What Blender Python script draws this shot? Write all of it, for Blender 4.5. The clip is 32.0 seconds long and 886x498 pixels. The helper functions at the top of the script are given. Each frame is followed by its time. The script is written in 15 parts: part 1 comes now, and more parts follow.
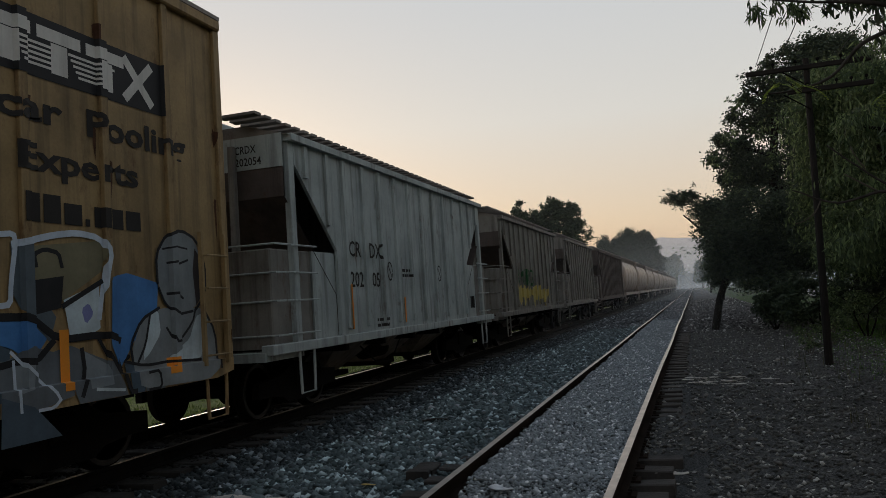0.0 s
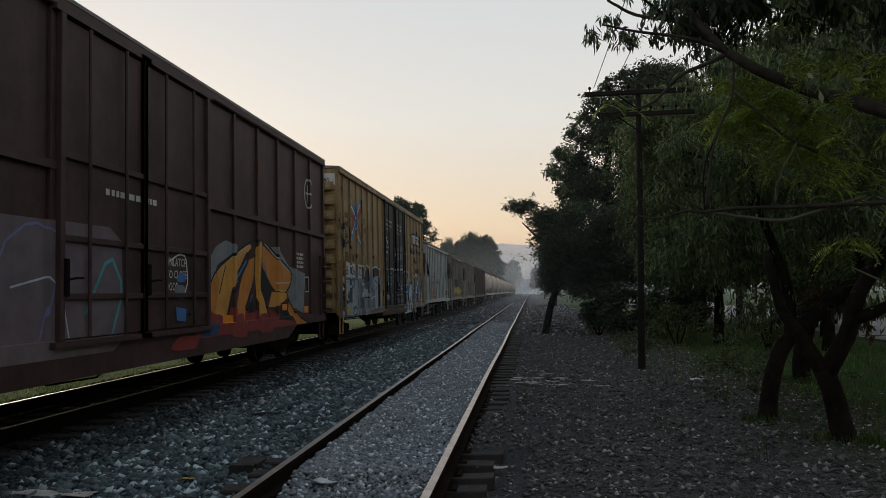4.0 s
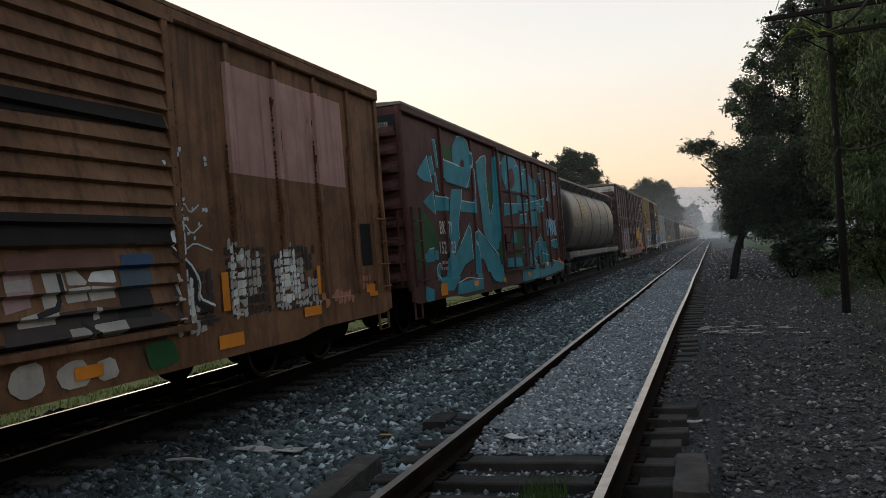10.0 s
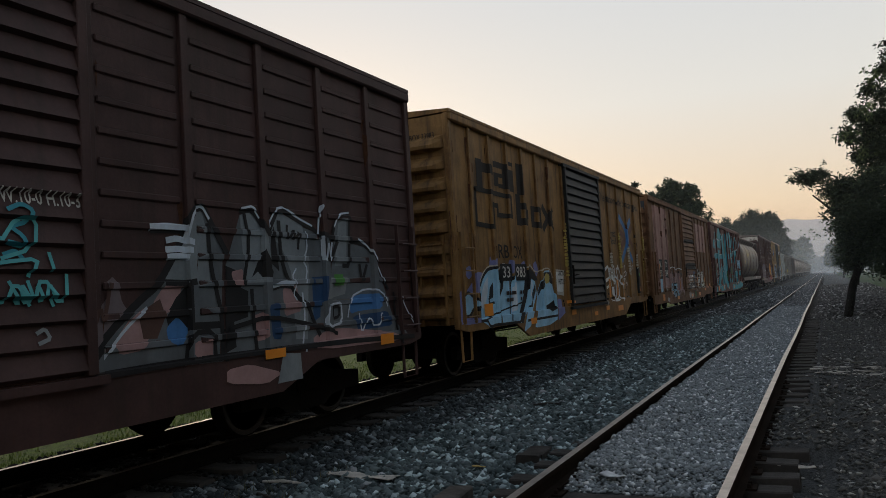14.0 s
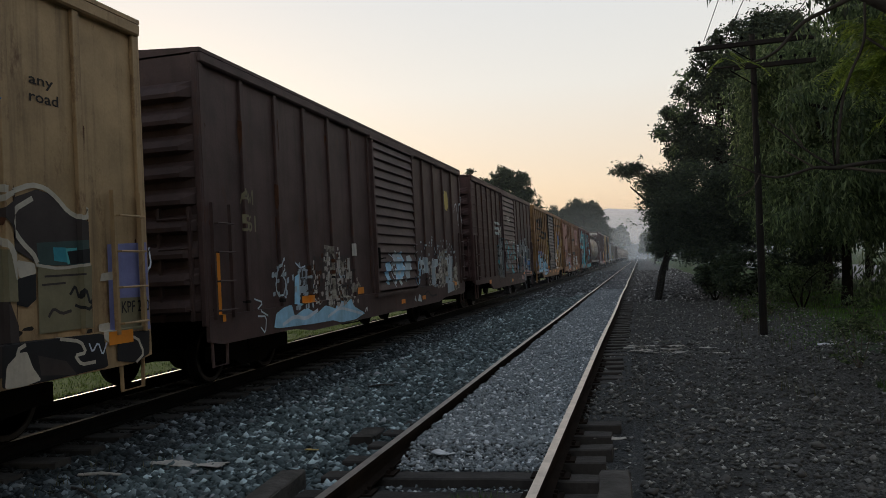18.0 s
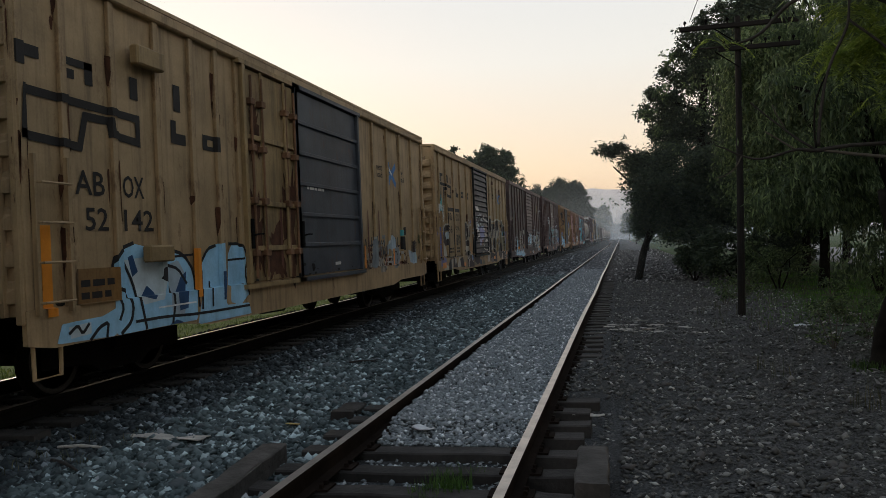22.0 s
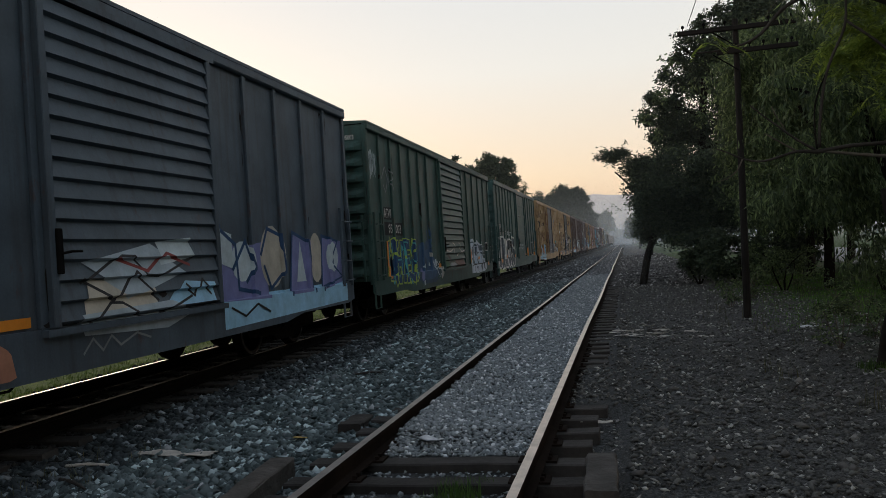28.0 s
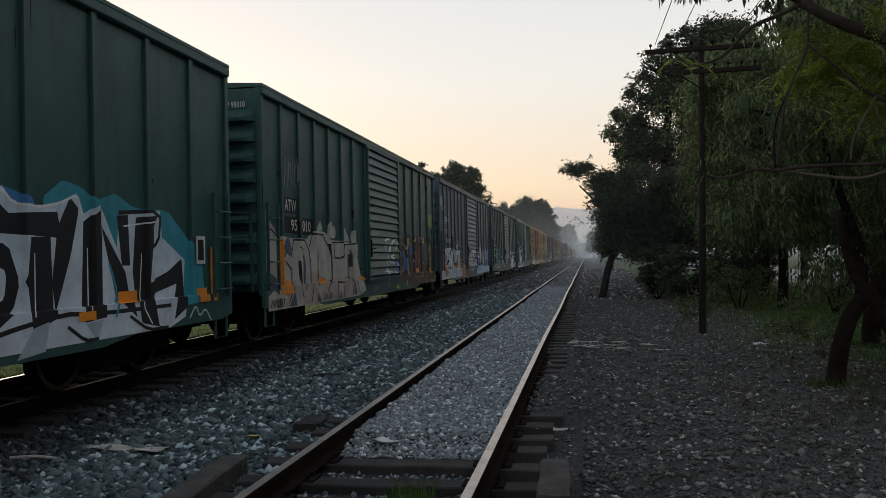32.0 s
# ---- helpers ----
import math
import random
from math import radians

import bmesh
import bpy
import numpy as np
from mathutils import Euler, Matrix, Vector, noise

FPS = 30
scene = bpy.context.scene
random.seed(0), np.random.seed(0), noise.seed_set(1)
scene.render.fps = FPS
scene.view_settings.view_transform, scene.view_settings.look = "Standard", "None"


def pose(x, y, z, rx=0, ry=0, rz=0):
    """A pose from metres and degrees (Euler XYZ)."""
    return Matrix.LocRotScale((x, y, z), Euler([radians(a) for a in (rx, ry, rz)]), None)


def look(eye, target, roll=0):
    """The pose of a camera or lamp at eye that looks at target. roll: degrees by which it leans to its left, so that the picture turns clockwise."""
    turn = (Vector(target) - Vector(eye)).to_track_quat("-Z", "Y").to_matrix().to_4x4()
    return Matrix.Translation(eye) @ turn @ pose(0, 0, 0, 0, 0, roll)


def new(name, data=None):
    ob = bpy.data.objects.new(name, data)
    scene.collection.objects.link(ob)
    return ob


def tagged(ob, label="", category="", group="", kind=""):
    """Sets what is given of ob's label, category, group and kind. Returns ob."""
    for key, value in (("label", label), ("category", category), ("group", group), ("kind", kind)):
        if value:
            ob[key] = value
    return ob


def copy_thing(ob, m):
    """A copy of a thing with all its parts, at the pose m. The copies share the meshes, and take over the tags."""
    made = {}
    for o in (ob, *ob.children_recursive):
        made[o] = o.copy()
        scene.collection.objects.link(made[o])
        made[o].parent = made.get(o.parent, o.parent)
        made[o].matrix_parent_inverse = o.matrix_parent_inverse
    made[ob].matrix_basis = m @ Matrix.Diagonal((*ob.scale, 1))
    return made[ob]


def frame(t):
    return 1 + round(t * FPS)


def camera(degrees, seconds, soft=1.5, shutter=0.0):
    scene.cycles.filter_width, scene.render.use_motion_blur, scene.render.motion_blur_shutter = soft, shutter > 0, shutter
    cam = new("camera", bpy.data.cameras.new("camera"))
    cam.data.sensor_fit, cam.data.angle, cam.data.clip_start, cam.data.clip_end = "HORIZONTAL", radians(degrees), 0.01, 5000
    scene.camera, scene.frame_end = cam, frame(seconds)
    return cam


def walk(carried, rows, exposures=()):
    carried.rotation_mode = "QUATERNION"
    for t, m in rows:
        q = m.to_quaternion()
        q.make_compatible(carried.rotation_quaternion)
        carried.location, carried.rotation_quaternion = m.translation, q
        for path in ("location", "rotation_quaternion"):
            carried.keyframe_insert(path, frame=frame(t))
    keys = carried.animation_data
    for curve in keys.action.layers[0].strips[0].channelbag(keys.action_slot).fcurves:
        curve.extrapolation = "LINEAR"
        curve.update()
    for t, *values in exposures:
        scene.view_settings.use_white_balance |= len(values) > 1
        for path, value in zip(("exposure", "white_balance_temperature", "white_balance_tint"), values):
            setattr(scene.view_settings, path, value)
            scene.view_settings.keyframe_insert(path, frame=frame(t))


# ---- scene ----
cam = camera(59.46, 32.0, 0.85)
PATH = [
    (0, (0.787, -0.002, 1.614), (-2.249, 9.502, 2.291), -3.83),
    (0.5, (0.858, -0.012, 1.600), (-2.069, 9.519, 2.365), -3.85),
    (1, (0.852, -0.010, 1.609), (-1.594, 9.663, 2.287), -2.82),
    (1.5, (0.849, -0.015, 1.604), (-1.311, 9.729, 2.230), -2.12),
    (2, (0.853, -0.018, 1.607), (-1.122, 9.764, 2.236), -2.02),
    (2.5, (0.856, -0.031, 1.597), (-0.902, 9.796, 2.176), -1.42),
    (3, (0.858, -0.033, 1.617), (-0.783, 9.816, 2.183), -0.93),
    (3.5, (0.861, -0.047, 1.600), (-0.350, 9.870, 2.041), -0.60),
    (5.5, (0.858, -0.028, 1.577), (-0.207, 9.845, 2.757), -1.77),
    (6, (0.771, -0.029, 1.659), (-0.475, 9.829, 2.788), -1.44),
    (6.5, (0.844, -0.026, 1.588), (-0.554, 9.807, 2.751), -1.82),
    (7, (0.842, -0.034, 1.593), (-0.580, 9.791, 2.799), -2.22),
    (7.5, (0.844, -0.045, 1.596), (-0.455, 9.802, 2.757), -2.64),
    (8, (0.830, -0.033, 1.593), (-0.450, 9.837, 2.562), -2.97),
    (8.5, (0.818, -0.021, 1.596), (-0.700, 9.837, 2.306), -2.65),
    (9, (0.854, -0.039, 1.625), (-1.586, 9.656, 1.819), -3.22),
    (9.5, (0.830, -0.026, 1.621), (-2.135, 9.524, 1.661), -3.84),
    (10, (0.825, -0.009, 1.615), (-2.465, 9.434, 1.706), -4.58),
    (10.5, (0.825, -0.017, 1.611), (-2.737, 9.325, 1.808), -5.03),
    (11, (0.835, 0.011, 1.589), (-3.167, 9.164, 2.045), -5.38),
    (11.5, (0.841, -0.010, 1.600), (-3.853, 8.799, 2.210), -3.99),
    (12, (0.822, 0.017, 1.598), (-4.024, 8.751, 2.077), -3.34),
    (12.5, (0.793, 0.043, 1.603), (-3.990, 8.816, 2.003), -3.55),
    (13, (0.826, 0.021, 1.563), (-3.974, 8.772, 2.182), -4.22),
    (13.5, (0.811, 0.032, 1.607), (-3.739, 8.919, 2.180), -4.07),
    (14, (0.809, 0.028, 1.606), (-3.579, 8.996, 2.170), -3.53),
    (14.5, (0.813, 0.035, 1.601), (-3.306, 9.136, 2.053), -3.28),
    (16.5, (0.814, 0.013, 1.608), (-1.883, 9.637, 1.912), -2.42),
    (17, (0.809, 0.006, 1.604), (-1.644, 9.698, 1.808), -2.50),
    (17.5, (0.814, 0.009, 1.609), (-1.582, 9.716, 1.782), -2.77),
    (18, (0.815, 0.018, 1.610), (-1.633, 9.711, 1.830), -3.01),
    (18.5, (0.818, 0.009, 1.609), (-1.903, 9.628, 1.892), -2.69),
    (19, (0.813, 0.012, 1.613), (-2.195, 9.544, 1.927), -2.47),
    (19.5, (0.821, 0.010, 1.612), (-2.191, 9.542, 1.883), -2.53),
    (20, (0.811, 0.022, 1.614), (-1.921, 9.641, 1.767), -3.22),
    (20.5, (0.801, 0.028, 1.607), (-1.728, 9.703, 1.644), -3.15),
    (21, (0.804, 0.033, 1.594), (-1.547, 9.752, 1.546), -2.96),
    (21.5, (0.810, 0.025, 1.598), (-1.436, 9.769, 1.522), -2.39),
    (22, (0.813, 0.007, 1.602), (-1.430, 9.752, 1.524), -2.27),
    (22.5, (0.817, 0.012, 1.593), (-1.266, 9.793, 1.515), -2.72),
    (23, (0.820, 0.011, 1.612), (-1.198, 9.805, 1.595), -2.70),
    (23.5, (0.820, 0.016, 1.597), (-1.199, 9.810, 1.673), -2.90),
    (24, (0.810, 0.013, 1.598), (-1.300, 9.787, 1.715), -2.81),
    (24.5, (0.813, 0.010, 1.598), (-1.245, 9.795, 1.719), -3.24),
    (25, (0.821, 0.016, 1.599), (-1.277, 9.793, 1.666), -3.79),
    (25.5, (0.821, 0.010, 1.606), (-1.286, 9.786, 1.603), -3.80),
    (26, (0.814, 0.008, 1.601), (-1.405, 9.759, 1.625), -3.71),
    (26.5, (0.817, 0.017, 1.601), (-1.427, 9.762, 1.627), -3.77),
    (28.5, (0.817, 0.003, 1.608), (-1.471, 9.737, 1.669), -3.58),
    (29, (0.817, 0.001, 1.603), (-1.385, 9.755, 1.678), -3.19),
    (29.5, (0.824, -0.005, 1.606), (-1.338, 9.758, 1.675), -3.48),
    (30, (0.818, 0.009, 1.598), (-1.344, 9.772, 1.613), -3.52),
    (30.5, (0.809, 0.010, 1.600), (-1.386, 9.766, 1.613), -3.25),
    (31, (0.819, 0.006, 1.601), (-1.219, 9.796, 1.636), -2.91),
    (31.5, (0.821, -0.022, 1.593), (-1.003, 9.811, 1.626), -2.30),
    (32, (0.812, -0.010, 1.567), (-0.998, 9.824, 1.683), -1.27),
]
walk(cam, [(t, look(eye, target, roll)) for t, eye, target, roll in PATH],
     [(0.0, -0.15, 6270, 9), (1.0, 0.0, 6270, 9), (2.0, 0.1, 6270, 9), (3.0, 0.1, 6270, 9), (6.0, -0.15, 6270, 9), (8.0, -0.15, 6270, 9), (9.0, 0.05, 6270, 9), (10.0, 0.3, 6270, 9), (12.0, 0.05, 6270, 9), (13.0, 0.13, 6270, 9), (14.0, 0.03, 6270, 9), (17.0, 0.25, 6270, 9), (18.0, 0.15, 6270, 9), (20.0, 0.1, 6270, 9), (22.0, 0.25, 6270, 9), (24.0, 0.17, 6270, 9), (32.0, 0.23, 6270, 9)])

# ---- world, sun, exposure ----
SUN_YAW, SUN_UP = 38.0, 3.0     # degrees left of the track's line, and above the horizon
world = bpy.data.worlds.new("dusk_sky")
scene.world = world
world.use_nodes = True
_n = world.node_tree.nodes
sky = _n.new("ShaderNodeTexSky")
sky.sky_type = "NISHITA"
sky.sun_disc = False
sky.sun_elevation = radians(SUN_UP)
sky.sun_rotation = radians(-SUN_YAW)
sky.air_density, sky.dust_density, sky.ozone_density = 1.0, 2.0, 1.5
soft = _n.new("ShaderNodeMixRGB")
soft.blend_type = "MIX"
soft.inputs[0].default_value = 0.62
way = _n.new("ShaderNodeTexCoord")
rise = _n.new("ShaderNodeSeparateXYZ")
warm = _n.new("ShaderNodeValToRGB")            # the dusk glow: peach along the horizon, paling upwards
for at_, tone in ((0.0, (1.0, 0.65, 0.42, 1)), (0.09, (1.0, 0.77, 0.56, 1)), (0.22, (0.96, 0.89, 0.80, 1)), (0.45, (0.79, 0.81, 0.83, 1)), (0.68, (0.48, 0.52, 0.57, 1))):
    e_ = warm.color_ramp.elements[0] if at_ == 0.0 else warm.color_ramp.elements.new(at_)
    e_.position, e_.color = at_, tone
warm.color_ramp.elements[-1].color = (0.33, 0.37, 0.45, 1)
scale_ = _n.new("ShaderNodeMixRGB")
scale_.blend_type = "MULTIPLY"
scale_.inputs[0].default_value = 1.0
scale_.inputs[2].default_value = (12.0, 12.0, 12.0, 1)
world.node_tree.links.new(way.outputs["Generated"], rise.inputs[0])
world.node_tree.links.new(rise.outputs[2], warm.inputs[0])
world.node_tree.links.new(warm.outputs[0], scale_.inputs[1])
world.node_tree.links.new(scale_.outputs[0], soft.inputs[2])
world.node_tree.links.new(sky.outputs[0], soft.inputs[1])
world.node_tree.links.new(soft.outputs[0], _n["Background"].inputs[0])
_n["Background"].inputs[1].default_value = 0.10
sun = new("sun", bpy.data.lights.new("sun", "SUN"))
sun.data.energy, sun.data.angle, sun.data.color = 0.5, radians(12), (1.0, 0.82, 0.62)
sun.matrix_world = look((0, 0, 0), (math.sin(radians(SUN_YAW)), -math.cos(radians(SUN_YAW)), -math.tan(radians(SUN_UP))))
scene.view_settings.exposure = 0.0


# ---- materials ----
def paint(name, base, rough=0.65, metal=0.0, vary=0.25, scale=1.5, bump=0.15, fine=35.0, streak=0.0, rust=0.0, second=None,
          each=0.0, spec=0.25):
    """A worn surface: base colour with broad blotches, fine grain, run-down streaks of dirt and rust, and relief."""
    m = bpy.data.materials.new(name)
    m.use_nodes = True
    t = m.node_tree
    b = t.nodes["Principled BSDF"]
    b.inputs["Roughness"].default_value = rough
    b.inputs["Metallic"].default_value = metal
    b.inputs["Specular IOR Level"].default_value = spec
    co = t.nodes.new("ShaderNodeTexCoord")

    def noise_node(sc, stretch=None, detail=5.0, rough_=0.6):
        n = t.nodes.new("ShaderNodeTexNoise")
        n.inputs["Scale"].default_value, n.inputs["Detail"].default_value = sc, detail
        n.inputs["Roughness"].default_value = rough_
        if stretch:
            mp = t.nodes.new("ShaderNodeMapping")
            mp.inputs["Scale"].default_value = stretch
            t.links.new(co.outputs["Object"], mp.inputs["Vector"])
            t.links.new(mp.outputs[0], n.inputs["Vector"])
        else:
            t.links.new(co.outputs["Object"], n.inputs["Vector"])
        return n.outputs["Fac"]

    def ramp(fac, a, z):
        r = t.nodes.new("ShaderNodeMapRange")
        r.inputs["From Min"].default_value, r.inputs["From Max"].default_value = a, z
        t.links.new(fac, r.inputs["Value"])
        return r.outputs["Result"]

    def mix(fac, c1, c2, kind="MIX"):
        x = t.nodes.new("ShaderNodeMixRGB")
        x.blend_type = kind
        for value, socket in ((fac, x.inputs[0]), (c1, x.inputs[1]), (c2, x.inputs[2])):
            if isinstance(value, (int, float)):
                socket.default_value = value
            elif isinstance(value, tuple):
                socket.default_value = (*value, 1)
            else:
                t.links.new(value, socket)
        return x.outputs[0]

    two = second or tuple(min(1.0, c * (1 + vary)) for c in base)
    col = mix(ramp(noise_node(scale), 0.35, 0.65), tuple(c * (1 - vary) for c in base), two)
    col = mix(ramp(noise_node(fine, detail=3), 0.3, 0.7), col, mix(1.0, col, (1 - vary * 0.6,) * 3, "MULTIPLY"))
    if streak:
        s = ramp(noise_node(1.0, (7.0, 7.0, 0.35)), 0.5, 0.72)
        f = t.nodes.new("ShaderNodeMath")
        f.operation = "MULTIPLY"
        f.inputs[1].default_value = streak
        t.links.new(s, f.inputs[0])
        col = mix(f.outputs[0], col, (0.035, 0.026, 0.02))
    if rust:
        s = ramp(noise_node(2.2, (1.6, 1.6, 0.7), detail=8, rough_=0.75), 0.62 - 0.1 * rust, 0.70)
        f = t.nodes.new("ShaderNodeMath")
        f.operation = "MULTIPLY"
        f.inputs[1].default_value = min(1.0, 0.5 + 0.4 * rust)
        t.links.new(s, f.inputs[0])
        col = mix(f.outputs[0], col, (0.085, 0.035, 0.018))
    if each:
        o = t.nodes.new("ShaderNodeObjectInfo")
        r = t.nodes.new("ShaderNodeMapRange")
        r.inputs["To Min"].default_value, r.inputs["To Max"].default_value = 1 - each, 1 + each
        t.links.new(o.outputs["Random"], r.inputs["Value"])
        g = t.nodes.new("ShaderNodeCombineColor")
        for i in range(3):
            t.links.new(r.outputs[0], g.inputs[i])
        col = mix(1.0, col, g.outputs[0], "MULTIPLY")
    t.links.new(col, b.inputs["Base Color"])
    if bump:
        k = t.nodes.new("ShaderNodeBump")
        k.inputs["Strength"].default_value, k.inputs["Distance"].default_value = bump, 0.02
        t.links.new(noise_node(fine * 0.6, detail=6), k.inputs["Height"])
        t.links.new(k.outputs[0], b.inputs["Normal"])
    return m


def islands(name, low, high, rough=0.85, bump=0.4, fine=30.0, translucent=0.0, knee=(0.75, 0.4)):
    """For loose pieces in one mesh: each piece takes its own tone between two colours."""
    m = bpy.data.materials.new(name)
    m.use_nodes = True
    t = m.node_tree
    b = t.nodes["Principled BSDF"]
    b.inputs["Roughness"].default_value = rough
    b.inputs["Specular IOR Level"].default_value = 0.3
    g = t.nodes.new("ShaderNodeNewGeometry")
    r = t.nodes.new("ShaderNodeValToRGB")
    r.color_ramp.elements[0].color, r.color_ramp.elements[1].color = (*low, 1), (*high, 1)
    mid = r.color_ramp.elements.new(knee[0])
    mid.color = (*(l * (1 - knee[1]) + h * knee[1] for l, h in zip(low, high)), 1)
    t.links.new(g.outputs["Random Per Island"], r.inputs[0])
    t.links.new(r.outputs[0], b.inputs["Base Color"])
    if bump:
        n = t.nodes.new("ShaderNodeTexNoise")
        n.inputs["Scale"].default_value = fine
        co = t.nodes.new("ShaderNodeTexCoord")
        t.links.new(co.outputs["Object"], n.inputs["Vector"])
        k = t.nodes.new("ShaderNodeBump")
        k.inputs["Strength"].default_value, k.inputs["Distance"].default_value = bump, 0.02
        t.links.new(n.outputs["Fac"], k.inputs["Height"])
        t.links.new(k.outputs[0], b.inputs["Normal"])
    if translucent:
        tr = t.nodes.new("ShaderNodeBsdfTranslucent")
        t.links.new(r.outputs[0], tr.inputs["Color"])
        mx = t.nodes.new("ShaderNodeMixShader")
        mx.inputs[0].default_value = translucent
        out = t.nodes["Material Output"]
        t.links.new(b.outputs[0], mx.inputs[1])
        t.links.new(tr.outputs[0], mx.inputs[2])
        t.links.new(mx.outputs[0], out.inputs["Surface"])
    return m


M_TAN = paint("tan_yellow_car_paint", (0.31, 0.213, 0.10), 0.6, vary=0.22, streak=0.6, rust=0.6)
M_TAN2 = paint("pale_tan_car_paint", (0.39, 0.27, 0.145), 0.6, vary=0.2, streak=0.5, rust=0.5)
M_OCHRE = paint("ochre_car_paint", (0.25, 0.14, 0.05), 0.6, vary=0.3, streak=0.8, rust=0.9)
M_BROWN = paint("mineral_brown_car_paint", (0.066, 0.036, 0.034), 0.6, vary=0.25, streak=0.6, rust=0.2)
M_MAROON = paint("faded_maroon_car_paint", (0.10, 0.042, 0.038), 0.65, vary=0.28, streak=0.5, rust=0.4)
M_RUSTY = paint("rust_brown_car_paint", (0.20, 0.105, 0.055), 0.75, vary=0.3, streak=0.7, rust=1.0)
M_PINK = paint("pinkish_primer_paint", (0.42, 0.25, 0.22), 0.75, vary=0.15, streak=0.5, rust=0.2)
M_DARK = paint("sooty_brown_car_paint", (0.075, 0.048, 0.045), 0.6, vary=0.25, streak=0.5, rust=0.4)
M_GREEN = paint("dark_green_car_paint", (0.030, 0.085, 0.080), 0.5, vary=0.18, streak=0.4, rust=0.1)
M_GREEN2 = paint("dull_green_car_paint", (0.043, 0.088, 0.078), 0.55, vary=0.2, streak=0.5, rust=0.3)
M_SLATE = paint("slate_blue_car_paint", (0.075, 0.10, 0.125), 0.55, vary=0.18, streak=0.4, rust=0.2)
M_GREY = paint("pale_grey_hopper_paint", (0.37, 0.41, 0.40), 0.6, vary=0.16, streak=0.6, rust=0.5)
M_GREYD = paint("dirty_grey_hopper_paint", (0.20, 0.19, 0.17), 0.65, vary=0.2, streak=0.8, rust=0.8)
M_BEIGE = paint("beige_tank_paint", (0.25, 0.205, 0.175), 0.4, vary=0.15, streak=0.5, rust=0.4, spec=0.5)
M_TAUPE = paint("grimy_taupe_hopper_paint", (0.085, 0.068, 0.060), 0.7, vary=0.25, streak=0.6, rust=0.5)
M_HOPPER = paint("dark_brown_grain_car_paint", (0.046, 0.031, 0.027), 0.42, vary=0.25, scale=0.8, streak=0.5, bump=0.03, spec=0.5)
M_BLACK = paint("black_door_paint", (0.014, 0.018, 0.021), 0.6, vary=0.3, streak=0.3, rust=0.3)
M_NAVY = paint("dark_navy_door_paint", (0.055, 0.062, 0.075), 0.5, vary=0.25, streak=0.4, rust=0.5)
M_ROOF = paint("weathered_galvanised_roof", (0.20, 0.18, 0.16), 0.6, vary=0.25, rust=0.7)
# near-black and matt: shade below the cars is put into this iron
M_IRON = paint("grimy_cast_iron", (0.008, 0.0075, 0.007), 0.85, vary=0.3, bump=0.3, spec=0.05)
# wheel rims darkened likewise for the shade they stand in
M_STEEL = paint("worn_wheel_steel", (0.04, 0.038, 0.036), 0.5, 0.4, vary=0.2, bump=0.05)
M_RAIL = paint("polished_rail_head", (0.40, 0.355, 0.32), 0.36, 0.85, vary=0.25, scale=4.0, bump=0.05)
# rail head darkened for the shadow of the cars above it
M_RAILSHADE = paint("dull_rail_head", (0.02, 0.017, 0.015), 0.85, 0.0, vary=0.2, bump=0.05)
# rust taken well below its own tone, with shadow on rail sides included
M_RAILRUST = paint("rusted_rail_web", (0.020, 0.014, 0.011), 0.95, vary=0.3, spec=0.05)
M_TIE = paint("weathered_creosote_timber", (0.048, 0.043, 0.039), 0.85, vary=0.35, scale=3.0, bump=0.6, fine=22, each=0.25)
M_TIEPALE = paint("grey_cracked_timber", (0.085, 0.077, 0.069), 0.9, vary=0.3, scale=4.0, bump=0.8, fine=18)
M_TIEDARK = paint("oily_black_timber", (0.055, 0.052, 0.049), 0.9, vary=0.3, scale=3.0, bump=0.6, fine=22, each=0.3, spec=0.1)
M_WHITE = paint("white_stencil_paint", (0.62, 0.60, 0.56), 0.7, vary=0.12, streak=0.3)
M_INK = paint("black_stencil_paint", (0.025, 0.022, 0.02), 0.7, vary=0.2)
M_PANEL = paint("black_number_panel_paint", (0.012, 0.014, 0.016), 0.6, vary=0.2)
M_ORANGE = paint("orange_reflector_tape", (0.75, 0.27, 0.03), 0.4, vary=0.12)
M_SILL = paint("grimy_sill_paint", (0.07, 0.05, 0.035), 0.75, vary=0.3, streak=0.4, rust=0.6)
SPRAY, TONE = {}, {}


def spray(key, c):
    TONE[key] = c
    SPRAY[key] = paint("spray_paint_" + key, c, 0.6, vary=0.16, scale=2.5, bump=0.03, streak=0.12)


